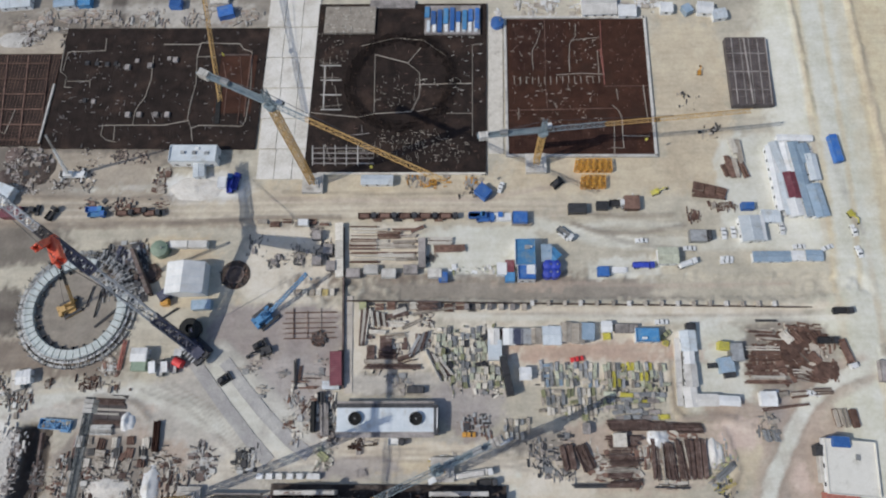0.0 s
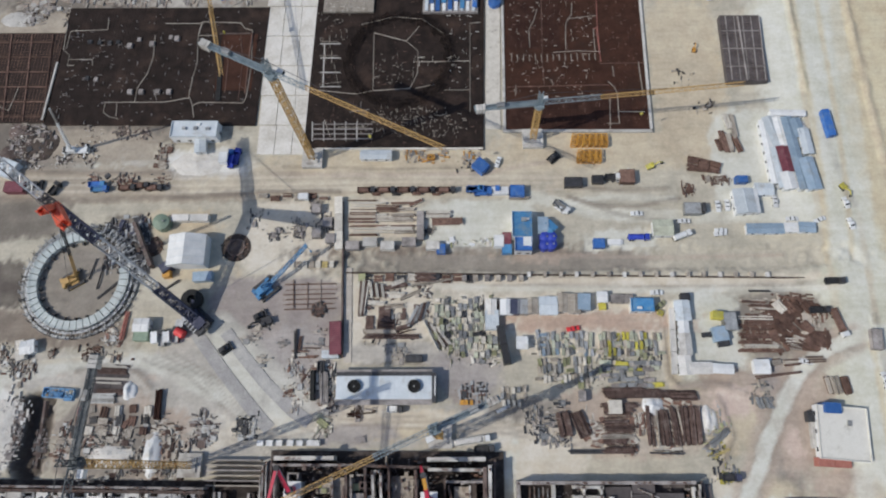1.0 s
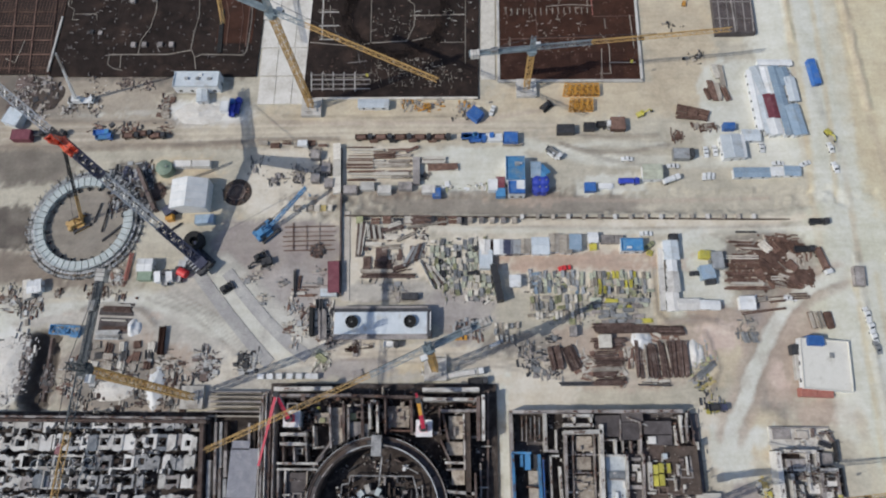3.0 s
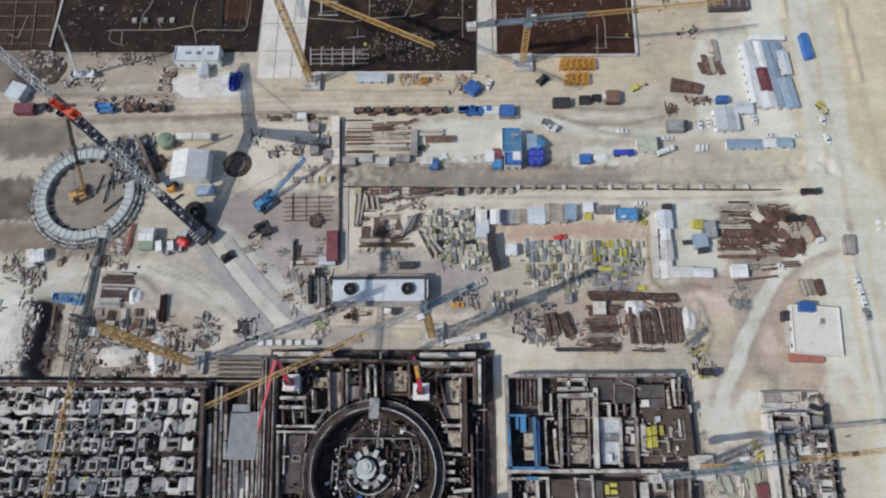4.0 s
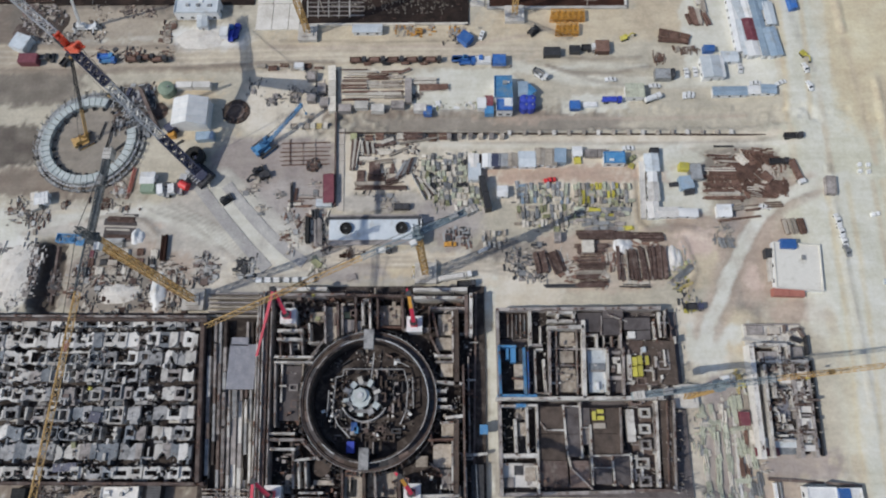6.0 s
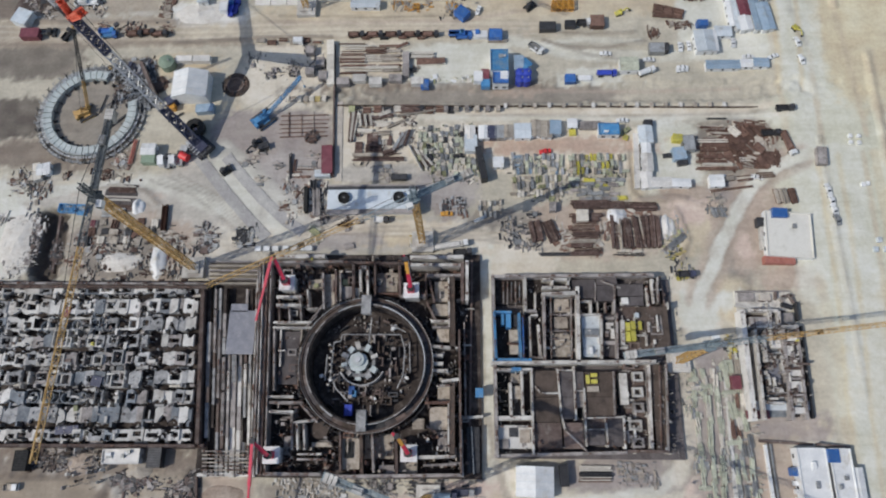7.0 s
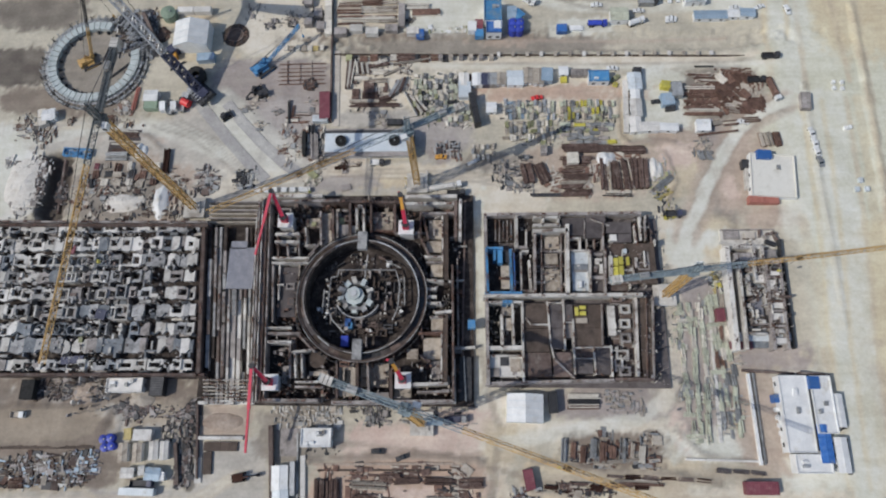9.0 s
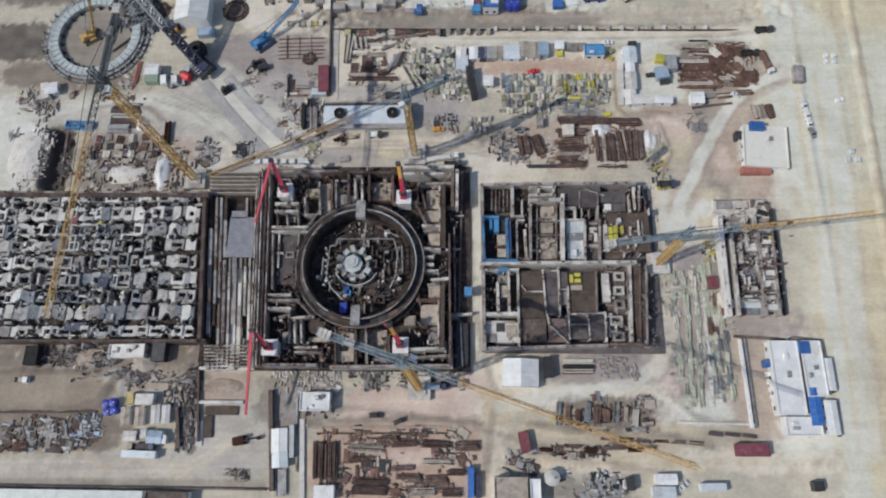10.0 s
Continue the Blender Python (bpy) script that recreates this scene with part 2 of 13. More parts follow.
class Build:
    """Gathers solids into one mesh."""

    def __init__(self):
        self.v, self.f = [], []

    def raw(self, verts, faces):
        k = len(self.v)
        self.v += [tuple(p) for p in verts]
        self.f += [tuple(k + i for i in f) for f in faces]
        return self

    def box(self, x, y, z, sx, sy, sz, rot=0.0, taper=1.0):
        """A block whose underside's middle is x, y, z."""
        c, s = math.cos(radians(rot)), math.sin(radians(rot))
        pts = []
        for dz, k in ((0, 1.0), (sz, taper)):
            for a, b in ((-1, -1), (1, -1), (1, 1), (-1, 1)):
                u, v = a * sx / 2 * k, b * sy / 2 * k
                pts.append((x + u * c - v * s, y + u * s + v * c, z + dz))
        return self.raw(pts, ((3, 2, 1, 0), (4, 5, 6, 7), (0, 1, 5, 4), (1, 2, 6, 5), (2, 3, 7, 6), (3, 0, 4, 7)))

    def beam(self, p, q, w, h=0.0):
        p, q = Vector(p), Vector(q)
        d = (q - p).normalized()
        side = d.cross(Vector((0, 0, 1)))
        side = Vector((1, 0, 0)) if side.length < 1e-3 else side.normalized()
        up = side.cross(d)
        a, b = side * w / 2, up * (h or w) / 2
        pts = [e + i * a + j * b for e in (p, q) for i, j in ((-1, -1), (1, -1), (1, 1), (-1, 1))]
        return self.raw(pts, ((3, 2, 1, 0), (4, 5, 6, 7), (0, 1, 5, 4), (1, 2, 6, 5), (2, 3, 7, 6), (3, 0, 4, 7)))

    def tube(self, p, q, r, n=8, r2=None):
        p, q = Vector(p), Vector(q)
        d = (q - p).normalized()
        side = d.cross(Vector((0, 0, 1)))
        side = Vector((1, 0, 0)) if side.length < 1e-3 else side.normalized()
        up = side.cross(d)
        r2 = r if r2 is None else r2
        pts = [e + k * (math.cos(a) * side + math.sin(a) * up) for e, k in ((p, r), (q, r2)) for a in (2 * math.pi * i / n for i in range(n))]
        return self.raw(pts, [tuple(range(n))[::-1], tuple(range(n, 2 * n))] + [(i, (i + 1) % n, n + (i + 1) % n, n + i) for i in range(n)])

    def ring(self, x, y, z, r0, r1, h, n=64, a0=0.0, a1=360.0):
        full = abs(a1 - a0) > 359.9
        k = n if full else n + 1
        pts = []
        for i in range(k):
            a = radians(a0 + (a1 - a0) * i / n)
            for r, dz in ((r0, 0), (r1, 0), (r1, h), (r0, h)):
                pts.append((x + r * math.cos(a), y + r * math.sin(a), z + dz))
        faces = []
        for i in range(n):
            j = (i + 1) % k
            for e in range(4):
                faces.append((4 * i + e, 4 * j + e, 4 * j + (e + 1) % 4, 4 * i + (e + 1) % 4))
        if not full:
            faces += [(3, 2, 1, 0), tuple(4 * n + e for e in range(4))]
        return self.raw(pts, faces)

    def slab(self, outline, z0, z1):
        n = len(outline)
        pts = [(a, b, z0) for a, b in outline] + [(a, b, z1) for a, b in outline]
        return self.raw(pts, [tuple(range(n))[::-1], tuple(range(n, 2 * n))] + [(i, (i + 1) % n, n + (i + 1) % n, n + i) for i in range(n)])

    def lattice(self, p, q, w, h, step, member, brace=None, three=False):
        """An open truss from p to q."""
        p, q = Vector(p), Vector(q)
        d = q - p
        length = d.length
        d.normalize()
        side = d.cross(Vector((0, 0, 1)))
        side = Vector((1, 0, 0)) if side.length < 1e-3 else side.normalized()
        up = side.cross(d)
        off = [(-0.5, 0), (0.5, 0), (0, 1)] if three else [(-0.5, -0.5), (0.5, -0.5), (0.5, 0.5), (-0.5, 0.5)]
        off = [side * a * w + up * b * h for a, b in off]
        for o in off:
            self.beam(p + o, q + o, member)
        n = max(2, round(length / step))
        brace = brace or member * 0.65
        for i in range(n):
            a, b = p + d * (length * i / n), p + d * (length * (i + 1) / n)
            for k in range(len(off)):
                u, v = off[k], off[(k + 1) % len(off)]
                if i % 2:
                    u, v = v, u
                self.beam(a + u, b + v, brace)
                self.beam(a + off[k], a + off[(k + 1) % len(off)], brace)
        return self

    def mesh(self, name):
        me = bpy.data.meshes.new(name)
        me.from_pydata(self.v, [], self.f)
        bm = bmesh.new()
        bm.from_mesh(me)
        bmesh.ops.recalc_face_normals(bm, faces=bm.faces)
        bm.to_mesh(me)
        bm.free()
        return me


def part(name, build, mat, parent, label=""):
    me = build.mesh(name) if isinstance(build, Build) else build
    if not me.materials:
        me.materials.append(MATS[mat])
    ob = new(name, me)
    ob.parent = parent
    return tagged(ob, label)


def smooth(a, b, x):
    t = min(1.0, max(0.0, (x - a) / (b - a)))
    return t * t * (3 - 2 * t)


def gz(x, y):
    """The ground's height: flat, rising to a low terrace along the eastern road."""
    return 3.0 * smooth(128, 158, x)


def thing(name, x, y, rot, label, category, group="", z=None):
    ob = new(name)
    ob.empty_display_size = 0.5
    ob.matrix_world = pose(x, y, gz(x, y) if z is None else z, 0, 0, rot)
    return tagged(ob, label, category, group)


def solid(name, build, mat, label="", category="", kind="", group=""):
    """A thing or a piece of the setting that is one mesh in world places."""
    me = build.mesh(name)
    me.materials.append(MATS[mat])
    return tagged(new(name, me), label, category, group, kind)


MADE = {}


def again(key, x, y, rot, z=None):
    """A copy of a thing made before, or None."""
    if key in MADE:
        return copy_thing(MADE[key], pose(x, y, gz(x, y) if z is None else z, 0, 0, rot))

# ---- ground ----
ZONES, LANES = [], []
TONES = {
    "dusk": (0.385, 0.350, 0.328), "umber": (0.300, 0.248, 0.192),
    "soil": (0.480, 0.440, 0.355), "road": (0.560, 0.490, 0.375), "pale_yard": (0.625, 0.618, 0.545), "grey_yard": (0.270, 0.240, 0.205), "pink_grey": (0.330, 0.288, 0.268),
    "dark_yard": (0.105, 0.088, 0.076), "brown_soil": (0.435, 0.352, 0.288), "stone_heap": (0.68, 0.67, 0.63), "tan": (0.545, 0.465, 0.340), "plain": (0.595, 0.583, 0.475),
    "cream": (0.650, 0.590, 0.490), "dirt_and_shade": (0.215, 0.175, 0.142), "mid_yard": (0.465, 0.435, 0.388), "west": (0.190, 0.165, 0.138), "mud": (0.385, 0.330, 0.262), "red_earth": (0.470, 0.345, 0.270), "sand": (0.600, 0.520, 0.360), "rose": (0.600, 0.480, 0.410),
}


def patch(mat, x, y, rx, ry, rot=0.0, square=2.0, soft=3.0, seed=0, rise=0.0):
    """A stretch of ground with another surface: soft-edged, between an oval and a rectangle, raised or sunk by its rise."""
    ZONES.append((mat, x, y, rx, ry, radians(rot), square, soft, seed, rise))


def lane(mat, width, strength, *places, rise=0.0):
    """A driven or trodden line over the ground, or a low bank along it."""
    LANES.append((mat, width, strength, places, rise))


def ripple(px, py, size, seed):
    """Smooth irregular waves from -1 to 1 over the plan."""
    r = np.random.RandomState(seed)
    out = np.zeros_like(px)
    for k in range(7):
        a, f, q = r.uniform(0, 6.28), r.uniform(0.5, 1.9) * 6.28 / size, r.uniform(0, 6.28)
        out += np.sin((px * math.cos(a) + py * math.sin(a)) * f + q + 1.3 * np.sin((py * math.cos(a) - px * math.sin(a)) * f * 0.7 + q))
    return out / 4.5


def make_ground():
    xs = np.concatenate([[-2500, -900, -450, -300], np.arange(-245, 245.1, 1.1), [300, 450, 900, 2500]])
    ys = np.concatenate([[-2500, -900, -450, -300], np.arange(-180, 260.1, 1.1), [300, 450, 900, 2500]])
    px, py = [a.ravel() for a in np.meshgrid(xs, ys)]
    t = np.clip((px - 128) / 30, 0, 1)
    pz = 3 * t * t * (3 - 2 * t) + 0.10 * ripple(px, py, 17, 4) + 0.06 * ripple(px, py, 5, 5)
    waves = [2.0 * ripple(px, py, 11, 20 + k) + 1.5 * ripple(px, py, 4.5, 50 + k) for k in range(4)]
    mottle = [ripple(px, py, 16, 90 + k) for k in range(4)]
    tone = np.tile(np.array(TONES["soil"]), (len(px), 1))
    tone *= (1 + 0.08 * ripple(px, py, 70, 1) + 0.07 * ripple(px, py, 22, 2))[:, None]
    for mat, x, y, rx, ry, rot, square, soft, seed, rise in ZONES:
        u, v = px - x, py - y
        u, v = u * math.cos(rot) + v * math.sin(rot), v * math.cos(rot) - u * math.sin(rot)
        far = ((np.abs(u) / rx) ** square + (np.abs(v) / ry) ** square) ** (1 / square)
        inside = (1 - far) * min(rx, ry) + waves[seed % 4] * min(0.8, 0.2 * soft)
        fac = np.clip(inside / (0.62 * soft) + 0.5, 0, 1)
        pz += rise * fac * fac * (3 - 2 * fac)
        fac = (fac * fac * (3 - 2 * fac) * np.clip(0.92 + 0.12 * mottle[seed % 4], 0, 1))[:, None]
        tone = tone * (1 - fac) + np.array(TONES[mat]) * fac
    for n, (mat, width, strength, places, rise) in enumerate(LANES):
        far = np.full(len(px), 1e9)
        for (ax, ay), (bx, by) in zip(places, places[1:]):
            dx, dy = bx - ax, by - ay
            s = np.clip(((px - ax) * dx + (py - ay) * dy) / (dx * dx + dy * dy), 0, 1)
            far = np.minimum(far, np.hypot(px - ax - s * dx, py - ay - s * dy))
        fac = np.clip((width / 2 - far + 0.25 * waves[n % 4] * min(1, width / 4)) / max(0.9, 0.2 * width) + 0.5, 0, 1)
        pz += rise * fac * np.clip(0.8 + 0.5 * mottle[(n + 1) % 4], 0.2, 1.3)
        fac = (fac * strength * np.clip(0.88 + 0.3 * mottle[n % 4], 0, 1))[:, None]
        tone = tone * (1 - fac) + np.array(TONES[mat]) * fac
    k, m = len(xs), len(ys)
    me = bpy.data.meshes.new("ground")
    i, j = [a.ravel() for a in np.meshgrid(np.arange(k - 1), np.arange(m - 1))]
    o = i + j * k
    me.from_pydata(np.stack([px, py, pz], 1).tolist(), [], np.stack([o, o + 1, o + 1 + k, o + k], 1).tolist())
    me.attributes.new("tone", "FLOAT_COLOR", "POINT").data.foreach_set("color", np.concatenate([tone, np.ones((len(px), 1))], 1).ravel())
    me.polygons.foreach_set("use_smooth", [True] * len(me.polygons))
    me.materials.append(earth_material())
    return tagged(new("ground", me), "dusty pale beige earth of the building site", "ground", "", "structure")


def earth_material():
    m = bpy.data.materials.new("earth")
    m.use_nodes = True
    n, l = m.node_tree.nodes, m.node_tree.links
    place = n.new("ShaderNodeNewGeometry").outputs["Position"]
    c = n.new("ShaderNodeAttribute")
    c.attribute_name = "tone"
    c = c.outputs["Color"]
    grains = None
    for scale, detail, strength, stretch in ((40, 5, 0.22, 1), (9, 6, 0.32, 1), (1.6, 5, 0.20, 1), (3.5, 5, 0.18, 9)):
        t = n.new("ShaderNodeTexNoise")
        t.inputs["Scale"].default_value, t.inputs["Detail"].default_value, t.inputs["Roughness"].default_value = 1.0 / scale, detail, 0.65
        mp = n.new("ShaderNodeMapping")
        mp.inputs["Scale"].default_value = (1.0 / stretch, 1, 1)
        l.new(place, mp.inputs["Vector"])
        l.new(mp.outputs[0], t.inputs["Vector"])
        x = n.new("ShaderNodeMix")
        x.data_type, x.blend_type = "RGBA", "OVERLAY"
        x.inputs[0].default_value = strength
        l.new(c, x.inputs[6])
        l.new(ramp_grey(n, l, t.outputs["Fac"]), x.inputs[7])
        c = x.outputs[2]
        grains = t.outputs["Fac"] if scale == 1.6 else grains
    bsdf = n["Principled BSDF"]
    bsdf.inputs["Roughness"].default_value = 0.95
    l.new(c, bsdf.inputs["Base Color"])
    bp = n.new("ShaderNodeBump")
    bp.inputs["Strength"].default_value, bp.inputs["Distance"].default_value = 0.35, 0.6
    l.new(grains, bp.inputs["Height"])
    l.new(bp.outputs[0], bsdf.inputs["Normal"])
    return m


# ---- things ----


def tower_crane(x, y, height, yaw, jib, tail, grey_part=0.35, block=9.0, label="yellow lattice tower crane with a grey jib root on a concrete block", root_paint="crane_grey"):
    c = thing("tower_crane", x, y, 0, label, "tower crane", "tower cranes")
    part("foundation_block", Build().box(0, 0, -0.3, block, block, 2.3).box(0, 0, 2.0, block * 0.6, block * 0.6, 0.6), "concrete", c, "pale concrete foundation block")
    part("mast", Build().lattice((0, 0, 2.2), (0, 0, height), 2.3, 2.3, 2.6, 0.32, 0.18), "crane_yellow", c)
    d = Vector((math.cos(radians(yaw)), math.sin(radians(yaw)), 0))
    s = Vector((-d.y, d.x, 0))
    top = Vector((0, 0, height))
    part("slewing_unit", Build().tube(top, top + Vector((0, 0, 1.2)), 2.0, 14).box(0, 0, height + 1.2, 3.6, 3.6, 1.0, yaw), root_paint, c)
    cab = part("cab", Build().box(*(d * 2.6 + s * 2.2 + top + Vector((0, 0, 0.4))), 2.4, 1.7, 2.2, yaw), "white_paint", c, "white operator's cab")
    part("window", Build().box(*(d * 3.82 + s * 2.2 + top + Vector((0, 0, 1.2))), 0.06, 1.4, 1.1, yaw), "glass", cab)
    lift = Vector((0, 0, 3.0))
    root = top + lift
    a, b = root + d * 1.5, root + d * (jib * grey_part)
    part("jib_root", Build().lattice(a, b, 1.9, 2.0, 2.4, 0.22, 0.12, True), root_paint, c, "grey inner jib section")
    part("jib", Build().lattice(b, root + d * jib, 1.6, 1.7, 2.4, 0.2, 0.11, True), "crane_yellow", c)
    part("counter_jib", Build().lattice(root - d * 1.5, root - d * tail, 2.0, 0.9, 2.2, 0.24, 0.13).box(*(root - d * (tail / 2 + 1) + Vector((0, 0, -0.35))), tail - 2, 1.5, 0.12, yaw), root_paint, c)
    part("tower_head", Build().lattice(top + Vector((0, 0, 2)), top + Vector((0, 0, 10)), 1.6, 1.6, 2, 0.3, 0.18), root_paint, c)
    peak = top + Vector((0, 0, 10))
    part("pendant", Build().beam(peak, root + d * jib * 0.62 + Vector((0, 0, 2)), 0.14), "dark_steel", c)
    part("pendant", Build().beam(peak, root - d * (tail - 2), 0.14), "dark_steel", c)
    for i in range(3):
        part("counterweight", Build().box(*(root - d * (tail - 1.2 - 1.3 * i) + Vector((0, 0, -2.2))), 1.1, 2.6, 3.0, yaw), "concrete", c, "pale concrete counterweight slab")
    w = root + d * jib * 0.55
    part("trolley", Build().box(*(w + Vector((0, 0, -0.6))), 2.2, 1.8, 0.5, yaw), "dark_steel", c)
    part("winch", Build().box(*(root - d * (tail * 0.6) + Vector((0, 0, 0.4))), 3.0, 1.8, 1.5, yaw), "steel", c)
    part("hoist_rope", Build().beam(w + Vector((0, 0, -0.5)), w + Vector((0, 0, -16)), 0.1), "dark_steel", c)
    part("hook_block", Build().box(w.x, w.y, w.z - 17.2, 0.9, 0.6, 1.3, yaw), "yellow_paint", c)
    return c


def placing_boom(x, y, yaw1, len1, yaw2, len2, drop, yellow=False, z=0.0, tall=14.0):
    b = thing("placing_boom", x, y, 0, "red concrete placing boom on a white pedestal" + (" with an orange arm" if yellow else ""), "placing boom", "concrete placing booms", z)
    part("pedestal", Build().box(0, 0, 0, 5.6, 5.6, tall - 4.5).box(0, 0, tall - 4.5, 6.2, 6.2, 0.5), "white_paint", b, "white painted platform")
    part("mast", Build().box(0, 0, tall - 4.0, 2.6, 2.6, 4.0), "crimson", b)
    part("turntable", Build().tube((0, 0, tall), (0, 0, tall + 0.9), 1.6, 12), "dark_steel", b)
    d1 = Vector((math.cos(radians(yaw1)), math.sin(radians(yaw1)), 0))
    d2 = Vector((math.cos(radians(yaw2)), math.sin(radians(yaw2)), 0))
    a = Vector((0, 0, tall + 0.9))
    e = a + d1 * len1 + Vector((0, 0, len1 * 0.9))
    m = a + (e - a) * 0.5
    part("lower_arm", Build().beam(a, m, 1.5, 1.5), "crimson", b)
    part("upper_arm", Build().beam(m, e, 1.3, 1.3), "orange_paint" if yellow else "crimson", b, "orange arm section" if yellow else "")
    t = e + d2 * len2 + Vector((0, 0, -drop))
    h = e + (t - e) * 0.5
    part("elbow", Build().tube(e - Vector((0, 0, 0.8)), e + Vector((0, 0, 0.8)), 1.1, 10), "dark_steel", b)
    part("outer_arm", Build().beam(e, h, 1.1, 1.1), "crimson", b)
    part("tip_arm", Build().beam(h, t, 0.8, 0.8), "crimson", b)
    part("delivery_pipe", Build().tube(a + Vector((0.9, 0, 0)), e + Vector((0.9, 0, 0)), 0.2, 6).tube(e + Vector((0.7, 0, 0.3)), t, 0.18, 6), "steel", b)
    return b


def crawler_crane(x, y, rot, size, boom, rise, paint, accent, label, far=""):
    """A crawler crane whose lattice boom points along local x."""
    c = thing("crawler_crane", x, y, rot, label, "crawler crane")
    s = size
    for k in (-1, 1):
        t = part("track", Build().box(0, k * 0.36 * s, 0, s * 0.9, 0.16 * s, 0.13 * s).tube((-0.45 * s, k * 0.28 * s, 0.065 * s), (-0.45 * s, k * 0.44 * s, 0.065 * s), 0.065 * s, 10).tube((0.45 * s, k * 0.28 * s, 0.065 * s), (0.45 * s, k * 0.44 * s, 0.065 * s), 0.065 * s, 10), "dark_steel", c)
        part("track_frame", Build().box(0, k * 0.36 * s, 0.02 * s, s * 0.8, 0.18 * s, 0.06 * s), paint, t)
    part("carbody", Build().box(0, 0, 0.05 * s, 0.4 * s, 0.6 * s, 0.1 * s), paint, c)
    part("upper_body", Build().box(-0.12 * s, 0, 0.15 * s, 0.72 * s, 0.34 * s, 0.2 * s), paint, c)
    part("engine_cover", Build().box(-0.3 * s, 0, 0.35 * s, 0.3 * s, 0.32 * s, 0.06 * s), accent, c)
    for k in (-1, 1):
        part("counterweight", Build().box(-0.52 * s, k * 0.15 * s, 0.12 * s, 0.16 * s, 0.26 * s, 0.22 * s), "dark_steel" if size > 12 else accent, c)
    cab = part("cab", Build().box(0.28 * s, 0.24 * s, 0.15 * s, 0.2 * s, 0.14 * s, 0.2 * s), accent, c)
    part("window", Build().box(0.385 * s, 0.24 * s, 0.24 * s, 0.02, 0.12 * s, 0.09 * s), "glass", cab)
    a = Vector((0.2 * s, 0, 0.2 * s))
    d = Vector((math.cos(radians(rise)), 0, math.sin(radians(rise))))
    w = 0.13 * s
    n = 5
    for i in range(n):
        p, q = a + d * boom * i / n, a + d * boom * (i + 1) / n
        part("boom_section", Build().lattice(p, q, w, w, w * 1.1, 0.1 * w + 0.09), far if far and i > 1 else paint, c)
    part("boom_head", Build().box(*(a + d * boom), 0.1 * s, 0.14 * s, 0.1 * s), accent, c)
    mast = a + Vector((-0.5 * s, 0, 0.9 * s)) * (0.7 if size > 12 else 0.5)
    part("back_mast", Build().lattice(a, mast, w * 0.8, w * 0.8, w, 0.08 * w + 0.08), paint, c)
    for k in (-1, 1):
        part("pendant", Build().beam(mast, a + d * boom * 0.97 + Vector((0, k * 0.05 * s, 0)), 0.12), "dark_steel", c)
    tip = a + d * boom
    part("hoist_rope", Build().beam(tip, (tip.x + 0.3, 0, max(3.0, tip.z - 0.55 * boom)), 0.12), "dark_steel", c)
    part("hook_block", Build().box(tip.x + 0.3, 0, max(1.6, tip.z - 0.55 * boom - 1.4), 0.8, 0.6, 1.4), accent, c)
    return c


def mobile_crane(x, y, rot, boom_yaw, boom, rise, paint="white_paint", label="white truck-mounted mobile crane with its boom raised"):
    c = thing("mobile_crane", x, y, rot, label, "mobile crane")
    part("chassis", Build().box(0, 0, 0.9, 12, 2.7, 0.8), paint, c)
    for i in (-4.5, -2.9, 1.5, 3.1, 4.7):
        for k in (-1, 1):
            part("wheel", Build().tube((i, k * 0.95, 0.65), (i, k * 1.4, 0.65), 0.65, 10), "rubber_and_shade", c)
    cab = part("cab", Build().box(5.2, 0, 1.0, 1.8, 2.6, 1.9, 0, 0.94), paint, c)
    part("windscreen", Build().box(6.1, 0, 1.9, 0.06, 2.2, 0.8), "glass", cab)
    part("slewing_deck", Build().box(-1.5, 0, 1.7, 4.0, 2.6, 1.6), paint, c)
    part("counterweight", Build().box(-4.2, 0, 1.7, 1.4, 2.7, 1.4), "dark_steel", c)
    for i in (-5.0, 4.0):
        for k in (-1, 1):
            o = part("outrigger", Build().box(i, k * 2.2, 0.7, 0.5, 2.4, 0.4), paint, c)
            part("outrigger_pad", Build().box(i, k * 3.4, 0.0, 0.9, 0.9, 0.9), "dark_steel", o)
    a = Vector((-1.5, 0, 3.2))
    d = Vector((math.cos(radians(boom_yaw - rot)) * math.cos(radians(rise)), math.sin(radians(boom_yaw - rot)) * math.cos(radians(rise)), math.sin(radians(rise))))
    for i, w in enumerate((1.1, 0.9, 0.7)):
        part("boom_section", Build().beam(a + d * boom * i / 3, a + d * boom * (i + 1) / 3, w, w), paint if i < 2 else "steel", c)
    part("luffing_ram", Build().tube(a + Vector((0, 0, -1)), a + d * boom * 0.2, 0.3, 8), "steel", c)
    return c


